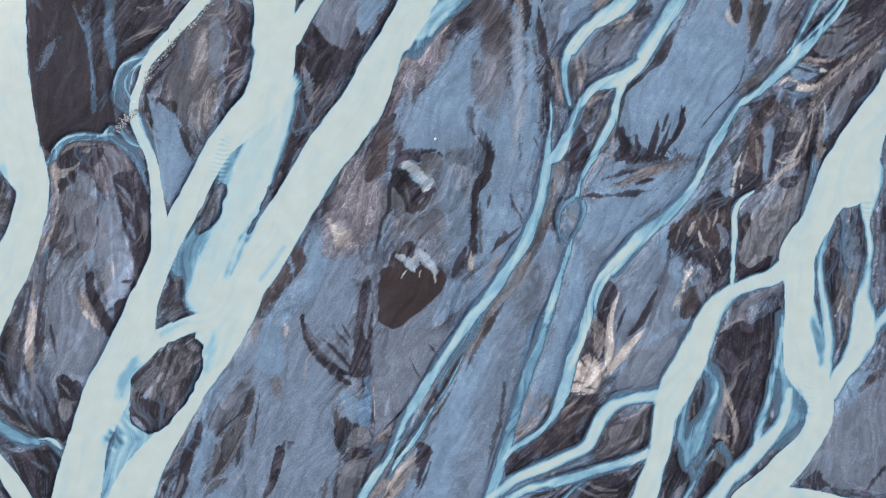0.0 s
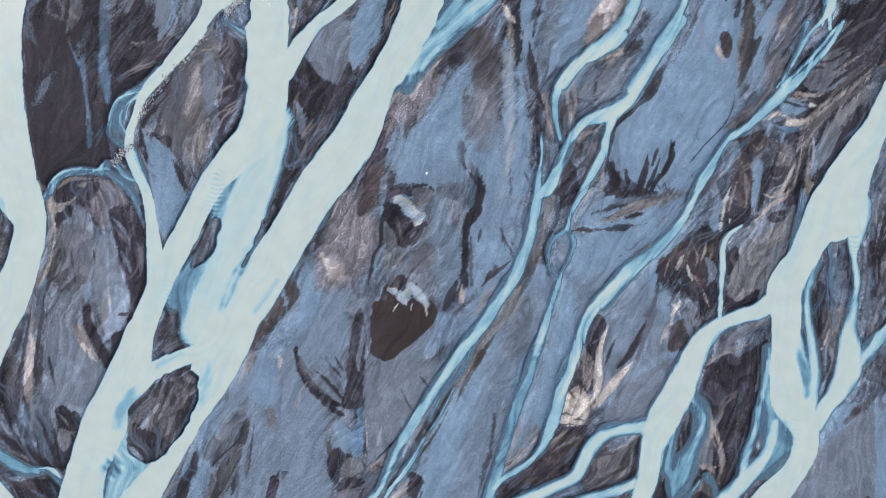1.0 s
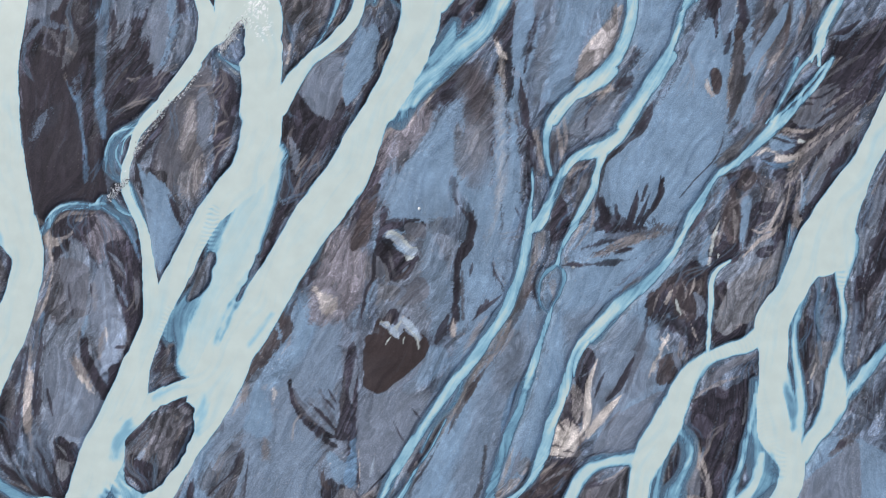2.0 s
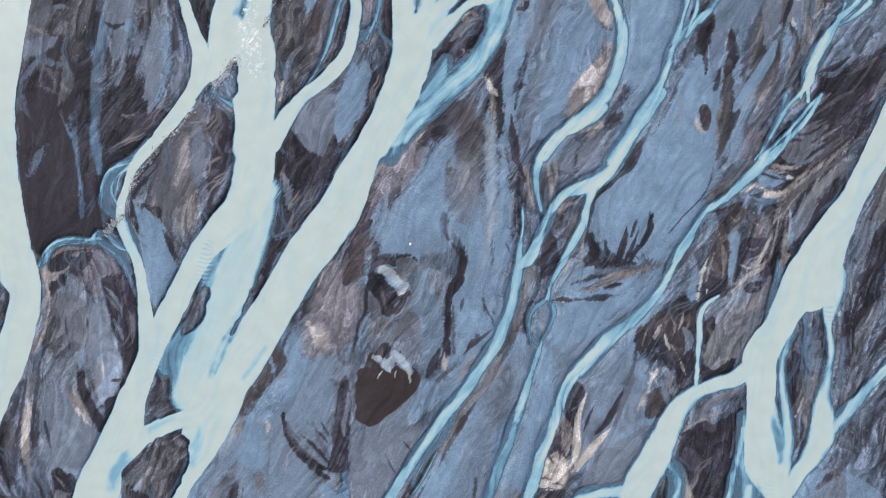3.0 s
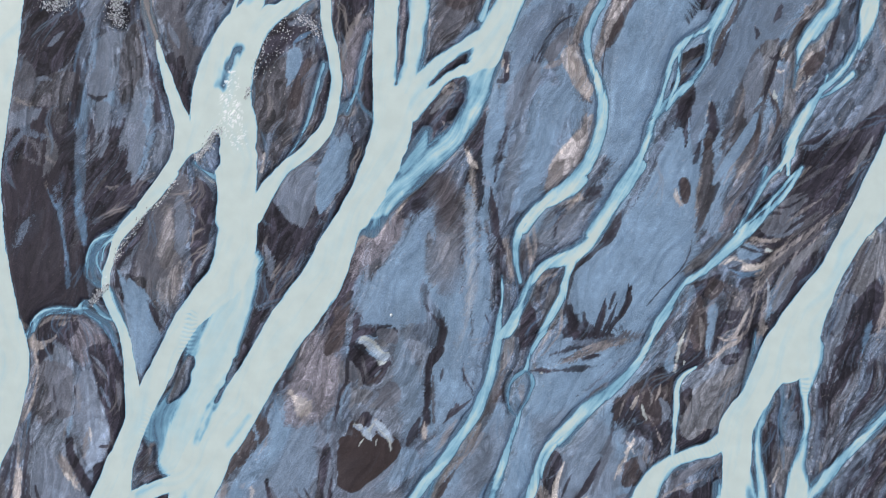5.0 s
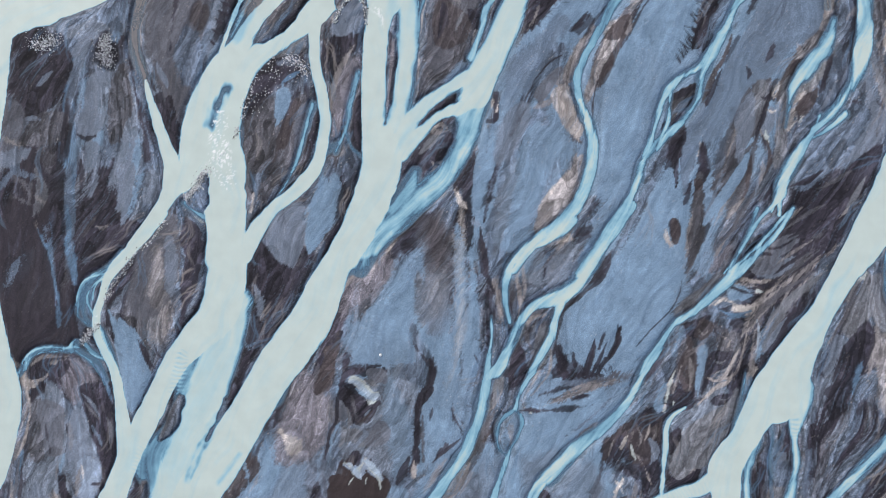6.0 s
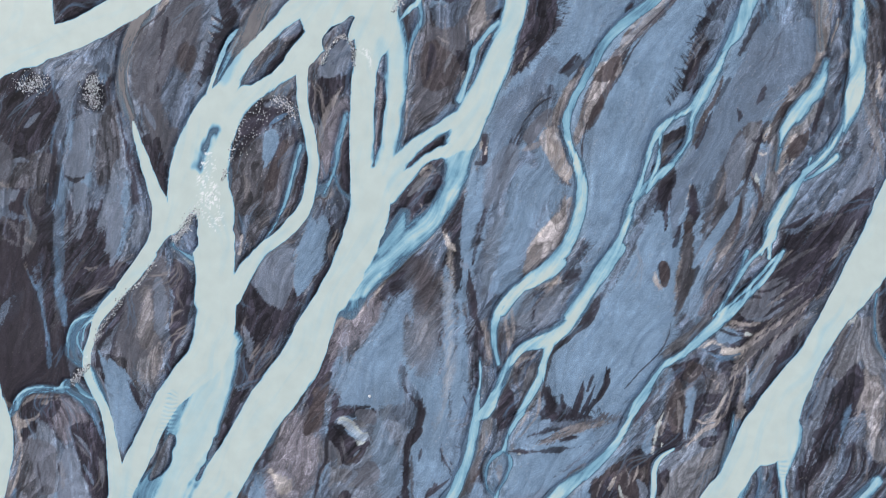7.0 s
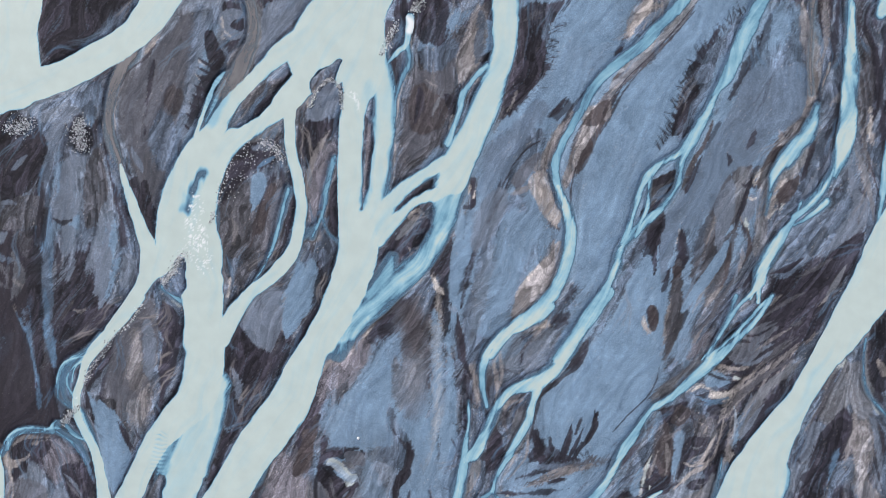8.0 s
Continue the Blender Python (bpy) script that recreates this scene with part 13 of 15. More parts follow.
lay("ash", [(42.1, -1.2, 0.56), (42.8, -3.6, 1.03), (43.7, -5.9, 0.56)], .9, .25, .2)
patch("mud", [(44.5, 3.5), (47.8, 3.5), (47.6, -0.3), (46.3, -1.2), (45.1, -2.1), (44.5, 0.7)], .92, .25, .3)
lay("tan", [(45.2, 2.7, 0.19), (45.9, 0.7, 0.47), (46.5, -0.6, 0.28)], .8, .2, .2)
lay("silt", [(44.7, -1.8, 0.28), (44.6, -4, 0.56), (44.5, -5.4, 0.19)], .8, .2, .2)
patch("mud", [(49.1, 2.6), (49.6, -1.8), (52, -1), (53.6, 0.7), (50.8, -0.3), (49.7, 1.1)], .95, .2, .1)
patch("taupe", [(49.5, 3.5), (53.7, 3.7), (53.1, 1.6), (51.5, 0.3), (50.4, 0.7), (49.7, 2.1)], .95, .2, .1)
patch("mud", [(44.9, -15.2), (45.2, -12.6), (46.2, -11.2), (48.5, -9.8), (51.4, -8.9), (54.2, -7.4), (56.1, -6.1), (56.7, -6.7), (55.6, -9.8), (54.6, -13.4), (54, -17.5), (46.1, -17.5)], .94, .25, .2)
lay("lead", [(46.7, -9.8, 0.47), (49.5, -6.7, 1.22), (53.3, -4.2, 1.41), (56.7, -3.1, 0.85)], .9, .3, .2)
lay("silt", [(45.7, -10.8, 0.28), (48.1, -8.9, 0.56), (51.4, -7.4, 0.56), (54, -6.6, 0.28)], .8, .2, .2)
lay("taupe", [(55.7, -7.3, 0.28), (55.2, -10.6, 0.47), (54.2, -14.8, 0.47)], .8, .2, .3)
patch("taupe", [(65.5, -5.4), (67, -2.1), (67.6, 0.7), (69, 1.6), (69.6, -0.3), (69.2, -4), (68.3, -7.8), (67.3, -11.5), (66.3, -12.6), (66.9, -9.7), (66.2, -7.8)], .92, .25, .2)
patch("mud", [(63.8, 1.6), (64.8, 3.5), (66.2, 2.6), (65.7, -0.3), (64.7, -3.1), (63.8, -1.2)], .94, .2, .2)
patch("slate", [(66.9, 2.6), (70, 3.5), (69.9, -0.1), (67.7, -0.5)], .92, .25, .3)
lay("blue", [(67.1, 3.5, 0.38), (67.2, -0.3, 0.57), (67.6, -4.5, 0.47)], .8, .25, .1)
lay("pale", [(66.7, -4.5, 0.19), (66, -6.4, 0.38), (65.4, -7.8, 0.19)], .85, .15, .2)
patch("mud", [(65.9, -13.4), (67.1, -11.7), (67.2, -14.3), (66.1, -16.4)], .92, .25, .2)
lay("silt", [(46.2, -17.3, 0.37), (46, -19.9, 0.56), (46.9, -22.7, 0.93), (48.1, -24.7, 0.93), (48.6, -27.5, 0.56), (47.7, -29.6, 0.28)], .9, .2, .1)
lay("mud", [(47, -21.9, 0.19), (47.5, -23.4, 0.37), (47.9, -24.7, 0.19)], .85, .15, .05)
patch("lead", [(44.1, -25.1), (45.3, -22.3), (46, -20.8), (46.9, -23.8), (46.6, -26.4), (44.7, -26.7)], .92, .2, .15)
lay("silt", [(43.4, -26.2, 0.19), (44.7, -27.2, 0.37), (46.8, -27.5, 0.28)], .9, .15, .1)
lay("mud", [(44.3, -28, 0.37), (45.2, -28.4, 0.75), (46.4, -28.2, 0.37)], .92, .2, .1)
patch("taupe", [(44.9, -30.6), (46.4, -29.2), (47.3, -31), (46.8, -32.8), (46.1, -33.9), (45.6, -32.4)], .9, .2, .3)
patch("mud", [(37, -31.2), (39.8, -30.2), (40.7, -32.8), (40.2, -34.7), (38.3, -36.1), (36.7, -37.8)], .94, .25, .2)
patch("mud", [(43.5, -33), (44.6, -31.6), (45.8, -32.5), (47.7, -33.4), (46.7, -34.3), (44.4, -34.3), (43.5, -35.2)], .92, .25, .2)
lay("mud", [(41.3, -31.9, 0.28), (41.8, -32.7, 0.75), (42.2, -33.6, 0.28)], .92, .2, .1)
patch("mud", [(42.3, -20.9), (43.2, -20.1), (43.5, -21.8), (42.5, -24.5), (41.7, -25.1), (41.8, -22.7)], .92, .2, .1)
lay("silt", [(41.6, -22.2, 0.19), (41.7, -24.1, 0.28), (41.7, -25.3, 0.19)], .85, .15, .1)
lay("mud", [(49.8, -25, 0.75), (48.8, -30.1, 1.21), (49.1, -33.3, 0.74)], .88, .3, .3)
lay("brown", [(68.5, -20.1, 0.47), (71.4, -17.9, 1.69), (73.9, -16.4, 1.5)], .8, .6, .3)
lay("mud", [(69.4, -19, 0.56), (70.9, -18.2, 1.31), (72, -17.5, 0.47)], .85, .5, .3)
lay("mud", [(67.2, -36.4, 0.37), (69.5, -36.5, 0.84), (71, -34.7, 0.65), (72.8, -32.7, 0.37)], .9, .25, .3)
patch("umber", [(51.5, 23), (53.4, 23.4), (53.8, 20.6), (53.5, 16.8), (52.5, 14.7), (51.4, 16.8), (50.7, 19.6)], .9, .3, .2)
lay("silt", [(52.5, 22.9, 0.47), (53, 19.2, 0.76), (52.6, 15.4, 0.38)], .85, .25, .3)
patch("mud", [(51.3, 15.7), (53.5, 15.9), (53.3, 13), (50.6, 12.2), (49.9, 13.9), (50.7, 16.2)], .96, .2, .1)
lay("silt", [(51.3, 20.4, 0.38), (50.4, 17.7, 0.66), (49.9, 15.6, 0.38)], .85, .2, .2)
lay("flour", [(50.3, 20, 0.19), (49.4, 17.3, 0.47), (48.9, 15.1, 0.38), (48.5, 12.2, 0.19)], .9, .15, .2)
lay("flour", [(50.2, 14.7, 0.19), (50, 13.9, 0.38), (49.9, 13.2, 0.19)], .9, .15, .2)
lay("sand", [(55.7, 23.6, 0.57), (54.9, 20.4, 0.85), (54.1, 14.7, 0.38)], .92, .2, .1)
patch("mud", [(55.9, 22.5), (58.6, 23.3), (60.3, 22.9), (59.3, 20.4), (56.8, 19), (56, 17.5), (54.8, 15.1), (54.3, 13.7), (54.9, 16.8)], .92, .25, .2)
lay("taupe", [(56.7, 21.5, 0.28), (57.8, 21, 0.38), (58.9, 21.5, 0.28)], .88, .15, .05)
lay("tan", [(55.7, 18.5, 0.38), (57.1, 17.9, 0.57), (58.5, 18.5, 0.66), (59.4, 20.1, 0.47), (60.3, 22, 0.57), (61.1, 23.6, 0.38)], .9, .15, .05)
lay("tan", [(53.8, 13.3, 0.28), (55.4, 14.9, 0.47), (57.1, 16.6, 0.76), (59.2, 17.6, 0.57), (60.1, 19.6, 0.38)], .9, .15, .05)
patch("mud", [(56.9, 15.2), (58.9, 15.8), (60.4, 15.3), (59.3, 13.8), (57.1, 13.5), (56, 14.3)], .9, .2, .2)
lay("taupe", [(57.3, 15.1, 0.19), (58.6, 14.5, 0.28), (59.8, 15.1, 0.19)], .8, .15, .1)
patch("taupe", [(51.7, 9.2), (53.6, 10.9), (57, 12.9), (59.4, 14.3), (60.8, 16.6), (61.4, 13.9), (59.7, 9.2), (58.2, 5.4), (55.9, 2.7), (51.6, 2.7), (53, 5.4), (52.1, 7.3)], .94, .3, .2)
lay("brown", [(53.2, 8.4, 0.19), (56.4, 9.6, 0.47), (59.1, 11.3, 0.28)], .7, .2, .2)
lay("brown", [(52.8, 6.9, 0.19), (55, 7.8, 0.38), (57.3, 8.4, 0.19)], .7, .2, .2)
patch("mud", [(49.3, 8), (50.8, 9.6), (51.7, 8.6), (50.9, 6.3), (49.5, 4.8)], .92, .2, .2)
patch("umber", [(38.4, 7.1), (40.8, 9.9), (43.7, 11.4), (47, 11.4), (48.7, 10.5), (48.1, 7.3), (46.9, 5.4), (45.4, 2.6), (43.1, 3.3), (42.2, 6.1), (40.8, 7.7), (39.4, 5.4), (38.2, 3.1)], .75, .3, .5)
lay("mud", [(43.2, 10.9, 0.57), (45.3, 9.9, 1.13), (47.2, 10.5, 0.66)], .88, .2, .2)
lay("mud", [(39, 7.3, 0.38), (39.9, 5.4, 0.75), (39, 3.5, 0.57)], .88, .2, .2)
lay("silt", [(39.9, 7.5, 0.19), (39.4, 6.1, 0.38), (38.9, 4.4, 0.19)], .85, .15, .1)
lay("silt", [(43.9, 9.4, 0.19), (44.6, 7.8, 0.38), (44.1, 6, 0.19)], .8, .15, .1)
lay("tan", [(46, 10.1, 0.19), (45.8, 8.7, 0.38), (45.2, 7.3, 0.19)], .8, .15, .1)
lay("silt", [(47.3, 9.4, 0.19), (46.9, 8, 0.38), (46.1, 6.7, 0.19)], .8, .15, .1)
lay("silt", [(42.9, 5, 0.19), (44, 4.4, 0.38), (44.8, 3.1, 0.19)], .8, .15, .1)
lay("ash", [(46, 7.5, 0.47), (47.2, 5.6, 1.32), (46.3, 3, 0.75)], .92, .25, .2)
lay("pale", [(42.5, 8.7, 0.47), (41.7, 7.1, 0.85), (40.2, 5.3, 0.38)], .85, .2, .5)
lay("flour", [(42.8, 6.5, 0.19), (43.1, 5.2, 0.38), (43.7, 3.7, 0.19)], .85, .15, .2)
patch("taupe", [(50, 29.4), (51.1, 31.5), (55, 34.4), (57.9, 36.9), (58.5, 35.9), (56.9, 33), (54, 30.5), (51.1, 27.6)], .9, .4, .2)
lay("brown", [(52.3, 43.2, 0.76), (52.8, 40.3, 1.24), (52.3, 37.7, 0.57)], .85, .3, .3)
lay("grit", [(55.2, 36.4, 0.76), (57.4, 38.8, 1.53), (59.1, 41.3, 0.76)], .85, .5, .5)
lay("silt", [(56.2, 39.4, 0.48), (57.2, 40.6, 0.86), (58.2, 42.1, 0.48)], .8, .3, .3)
patch("lead", [(62.7, 38.8), (66.6, 39.8), (68.4, 38.5), (66.5, 36.9), (63.6, 36.4)], .92, .25, .2)
lay("mud", [(60.9, 36.1, 0.29), (62.1, 37.3, 0.67), (63.3, 38.1, 0.29)], .9, .2, .2)
lay("tan", [(61.5, 35.5, 0.29), (63.6, 35.2, 0.67), (66.3, 35.3, 0.38)], .85, .2, .3)
lay("mud", [(61.9, 33.9, 0.29), (64.7, 34.2, 0.86), (67.2, 35.4, 0.48)], .9, .2, .2)
lay("flour", [(63.7, 33.9, 0.19), (64.1, 33.6, 0.48), (64.6, 33.4, 0.19)], .9, .15, .2)
patch("sand", [(59, 33.4), (60.7, 34.5), (63.2, 33.1), (61.6, 32), (59.2, 32)], .9, .25, .2)
lay("mud", [(58.2, 34.8, 0.29), (61.2, 33.6, 0.48), (63.7, 33, 0.29)], .88, .2, .1)
lay("pale", [(59.7, 30.7, 0.38), (61.2, 30.5, 0.86), (62.6, 30.9, 0.38)], .9, .2, .3)
lay("blue", [(56.6, 30.8, 0.29), (59.7, 29.4, 0.57), (62.9, 30.1, 0.29)], .85, .2, .1)
lay("mud", [(57.4, 30.4, 0.29), (58.5, 30.5, 0.57), (59.5, 31.1, 0.29)], .88, .2, .1)
patch("umber", [(53.7, 27.1), (54.9, 28.6), (56.8, 27.7), (56.3, 26.3), (54.8, 24.8), (53.4, 25.7)], .92, .2, .3)
lay("silt", [(54.1, 26.7, 0.19), (55, 25.9, 0.38), (55.8, 26.7, 0.19)], .8, .15, .2)
patch("brown", [(57.5, 26.1), (60.6, 26.7), (61.1, 24.4), (59.2, 22.9), (57.2, 23.8)], .92, .25, .3)
lay("tan", [(58.1, 25.7, 0.29), (59.4, 24.9, 0.57), (58.9, 23.5, 0.28)], .85, .15, .3)
lay("umber", [(52.2, 25.8, 0.57), (52.6, 24.4, 1.23), (53.1, 22.9, 0.66)], .92, .2, .2)
lay("silt", [(63.1, 28.7, 0.29), (65.4, 32, 0.67), (68.5, 34.7, 0.38)], .8, .2, .2)
lay("brown", [(62.3, 26.8, 0.48), (64.9, 30.6, 1.05), (68.3, 33.4, 0.86), (72.7, 36.7, 0.57)], .85, .25, .2)
lay("taupe", [(65.5, 27.7, 0.48), (68.3, 31.1, 1.24), (71.2, 33.9, 1.05), (74.7, 36.7, 0.67)], .88, .25, .2)
lay("mud", [(66.8, 25.6, 0.86), (70.1, 29.6, 1.43), (73.6, 33.4, 0.95)], .9, .25, .2)
lay("mud", [(68, 39.6, 1.34), (71.4, 41.2, 2.1), (75, 42.5, 1.53)], .9, .3, .3)
lay("brown", [(67.9, 37.7, 0.29), (71.3, 39.5, 0.67), (74.2, 40.8, 0.38)], .8, .2, .2)
lay("lead", [(64.3, 40.6, 0.48), (67.6, 42.1, 1.05), (70.9, 43.7, 0.48)], .85, .25, .2)
lay("frost", [(64, 28.6, 0.29), (64.4, 25.8, 0.48), (64, 22.9, 0.28)], .7, .2, .1)
lay("ash", [(65.4, 22.9, 0.57), (67.2, 26.1, 0.86), (69, 29, 0.38)], .85, .25, .2)
lay("mud", [(43.4, 23.8, 0.28), (46.3, 27.2, 0.29), (49.2, 30.2, 0.29), (50.6, 32.9, 0.29), (51, 35.2, 0.19)], .75, .15, .05)
lay("tan", [(47.9, 43.1, 0.38), (48.4, 42.1, 0.76), (48.8, 41.3, 0.29)], .85, .2, .4)
lay("mud", [(40.2, 27.7, 0.19), (40.3, 25.8, 0.57), (39.9, 23.6, 0.38)], .92, .15, .05)
patch("mud", [(21.8, 22.5), (23.9, 23.3), (24.4, 20.6), (24.6, 19.1), (23.4, 17.2), (22.3, 16.2), (21.3, 16.8), (21.5, 20.1)], .95, .15, .1)
lay("silt", [(28.7, 22.9, 0.28), (28.7, 20.6, 0.57), (28.2, 18.7, 0.47), (26.9, 16.8, 0.28), (25.5, 15.1, 0.28), (24.1, 14.9, 0.19)], .88, .15, .1)
patch("taupe", [(19.1, 17.7), (20.1, 18.7), (20.6, 16.8), (19.6, 13.9), (18.2, 12.4), (17.2, 12.4), (18.2, 14.9)], .92, .2, .1)
lay("mud", [(18.7, 15.4, 0.28), (18.3, 14.5, 0.57), (17.8, 13.7, 0.28)], .92, .15, .05)
lay("silt", [(20.4, 16.3, 0.28), (19.2, 13.4, 0.47), (17.6, 11.8, 0.19)], .85, .15, .1)
lay("umber", [(19.8, 11.5, 0.57), (18.9, 9.6, 1.23), (17.2, 6.8, 1.04)], .85, .3, .3)
lay("mud", [(23.2, 12.1, 0.38), (25.3, 12.4, 1.04), (27.3, 12, 0.57)], .92, .2, .1)
lay("flour", [(24.9, 11.7, 0.19), (25.3, 11.9, 0.38), (25.8, 11.5, 0.19)], .9, .15, .1)
lay("mud", [(32.7, 14.3, 0.19), (34, 14.9, 0.57), (35.5, 15.2, 0.19)], .9, .15, .1)
lay("silt", [(36.3, 17.5, 0.28), (33.6, 16.6, 0.66), (31.2, 15.4, 0.38)], .85, .25, .2)
lay("silt", [(33, 7.5, 0.47), (35.6, 9.2, 0.85), (37.1, 10.3, 0.38)], .8, .3, .3)
lay("slate", [(31.6, 7.8, 0.47), (34.7, 10.3, 0.76), (37.6, 13, 0.66), (39.3, 14.7, 0.28)], .85, .3, .2)
patch("dusk", [(-41.4, 84.3), (-38, 86.9), (-32.9, 91.8), (-29.1, 95.5), (-28.5, 91.8), (-29.8, 86.2), (-31.1, 80.5), (-33, 73.8), (-34.9, 67), (-36.6, 61.3), (-38.7, 66), (-40.9, 71.8), (-42.1, 76.7)], .9, 2, .4)
patch("slate", [(-28.4, 95.5), (-26.8, 96.4), (-27.5, 91.8), (-28.6, 87.1), (-29.9, 82.4), (-30.8, 77.6), (-32.3, 74.7), (-31.1, 80.5), (-29.8, 86.2)], .7, 2, .4)
patch("dusk", [(7.1, 73.8), (7.5, 79.5), (9, 84.6), (11.8, 86.5), (15.1, 88.3), (15.7, 84.1), (13.8, 78.5), (11.8, 74.3), (8.9, 70.9)], .8, 1.5, .4)
patch("mud", [(-63.8, 74), (-57.4, 73.6), (-55, 72.6), (-56.6, 68.9), (-57.7, 66), (-60.8, 64), (-64.3, 63.5)], .95, .25, .2)
lay("ash", [(-58.7, 71.2, 0.39), (-60.1, 70.1, 0.88), (-61.6, 68.7, 0.39)], .8, .25, .2)
patch("brown", [(-63, 62.4), (-59.8, 64.3), (-56.2, 63.9), (-56.8, 59.9), (-60.1, 58.6), (-64.6, 58.6)], .9, .3, .2)
lay("ash", [(-64.4, 62.8, 0.4), (-62.5, 63.2, 0.59), (-61.1, 63, 0.3)], .85, .2, .2)
patch("ash", [(-55.3, 74.7), (-53.7, 77), (-51.1, 78.6), (-50.7, 77.6), (-52.8, 75.2), (-54.3, 73.7)], .92, .3, .3)
lay("slate", [(-53.6, 73.2, 0.39), (-54.9, 70.4, 0.88), (-55.5, 66.7, 0.79), (-55.5, 62.6, 0.39)], .8, .3, .3)
lay("mud", [(-56.1, 66.5, 0.49), (-56.7, 61.8, 0.89), (-57.3, 57.1, 0.79)], .88, .25, .2)
patch("ash", [(-52.1, 69.7), (-50.5, 70.9), (-48.5, 70.9), (-50, 68.9), (-51.5, 66.4), (-52.6, 64.4), (-53, 66)], .92, .25, .4)
patch("ash", [(-54, 63.9), (-52.2, 64.9), (-50, 63.4), (-50.4, 61.1), (-52.2, 59.9), (-53.4, 60.3), (-54.3, 61.8)], .9, .25, .4)
lay("mud", [(-54.4, 60.3, 0.4), (-53, 59.6, 0.59), (-51.3, 60.1, 0.3)], .85, .2, .2)
patch("brown", [(-48.6, 67.7), (-46.9, 71.6), (-45.4, 72.6), (-44.6, 68.9), (-44.2, 65), (-45.8, 62.1), (-48, 58.7), (-48.9, 60.9)], .85, .3, .3)
lay("mud", [(-45, 73.3, 0.29), (-44.1, 67.9, 0.69), (-43.2, 64, 0.79), (-42.3, 59.6, 0.79)], .88, .25, .2)
lay("tan", [(-44.5, 79.3, 0.19), (-44.6, 74.7, 0.29), (-43.9, 70.5, 0.2)], .85, .15, .1)
lay("ash", [(-40.1, 72.6, 0.39), (-39.3, 70.5, 0.78), (-38.5, 68.7, 0.29)], .88, .2, .3)
lay("mud", [(-41.5, 70.7, 0.29), (-40.7, 68.5, 0.59), (-40, 67.2, 0.29)], .88, .2, .2)
patch("mud", [(-38.7, 65.9), (-37.8, 67), (-37.2, 64.5), (-36.3, 61.5), (-36.7, 59.6), (-38.3, 61)], .94, .2, .2)
patch("slate", [(-37, 74.7), (-36.1, 69.9), (-33.6, 68.9), (-31.5, 73.8), (-33.2, 77.6), (-35.3, 78.6)], .85, .5, .4)
lay("mud", [(-35.8, 87.3, 0.39), (-36.4, 83.3, 0.87), (-37.2, 79, 0.87), (-37.8, 74.5, 0.49)], .88, .3, .3)
lay("mud", [(-41.8, 83.2, 0.68), (-40.4, 85.8, 0.87), (-37.8, 87.3, 0.77), (-35.3, 89.9, 0.48), (-33.6, 92.9, 0.38)], .85, .25, .2)
lay("silt", [(-38.1, 88.1, 0.29), (-36.7, 89.5, 0.77), (-35.2, 91.3, 0.29)], .88, .2, .2)
patch("umber", [(-34.2, 82.4), (-32.2, 83.3), (-30.7, 81.4), (-31.8, 78.9), (-33.8, 79.3)], .75, .8, .4)
patch("mud", [(-26.9, 91.8), (-25.6, 92.2), (-24.4, 89.9), (-23.5, 88), (-23.8, 86.6), (-25.3, 85.7), (-26.2, 86.6), (-26.7, 89)], .94, .25, .2)
lay("mud", [(-28.1, 87.8, 0.19), (-27, 87, 0.58), (-25.3, 86, 0.67)], .94, .15, 0)
lay("mud", [(-28.3, 86.3, 0.19), (-27.1, 85.6, 0.58), (-25.7, 85, 0.58)], .94, .15, 0)
lay("mud", [(-28.5, 84.9, 0.19), (-27.5, 84.3, 0.67), (-26.1, 83.8, 0.58)], .94, .15, 0)
lay("mud", [(-28.9, 83.3, 0.19), (-28, 82.7, 0.58), (-26.9, 82.4, 0.58)], .94, .15, 0)
lay("mud", [(-29.4, 81.7, 0.19), (-28.5, 81.2, 0.58), (-27.6, 80.8, 0.48)], .94, .15, 0)
lay("mud", [(-29.8, 80.3, 0.19), (-29.1, 79.7, 0.48), (-28.2, 79.3, 0.39)], .94, .15, 0)
lay("mud", [(-30.5, 78.6, 0.19), (-29.8, 78, 0.48), (-29.1, 77.4, 0.29)], .94, .15, 0)
lay("mud", [(-30.8, 76.7, 0.19), (-30.3, 76.1, 0.48), (-29.8, 75.7, 0.29)], .94, .15, 0)
lay("pale", [(-28.6, 85, 0.19), (-28.1, 84.4, 0.39), (-27.9, 84, 0.19)], .85, .15, .2)
lay("pale", [(-28, 87.3, 0.19), (-27.4, 86.7, 0.29), (-26.8, 86.3, 0.19)], .7, .15, .2)
patch("ash", [(-24.3, 94.6), (-22.6, 95.9), (-20.2, 95.5), (-20, 92.7), (-20.8, 90.8), (-22.7, 90.6), (-23.7, 91.8)], .94, .25, .2)
patch("mud", [(-22.4, 93.1), (-21.4, 94.1), (-20.1, 94.2), (-20.3, 92.2), (-21.6, 92.4)], .95, .15, .2)
lay("pale", [(-23.9, 94.4, 0.29), (-23.4, 92.2, 0.38), (-22.4, 91.2, 0.48)], .85, .2, .4)
lay("mud", [(-23.6, 89.7, 0.48), (-22.3, 90.1, 0.86), (-20.6, 91, 0.38)], .94, .2, .1)
patch("taupe", [(-19.7, 97.3), (-18.1, 97.5), (-17.8, 93.6), (-16.9, 92.7), (-17.4, 89.9), (-18.9, 87.1), (-20.4, 84.1), (-21.9, 85.1), (-23.8, 85.1), (-22.3, 87.5), (-20.3, 89.9), (-19.6, 92.7)], .94, .2, .05)
lay("silt", [(-23.1, 86.5, 0.58), (-21.8, 88.4, 1.05), (-20.1, 90.1, 0.38)], .8, .25, .2)
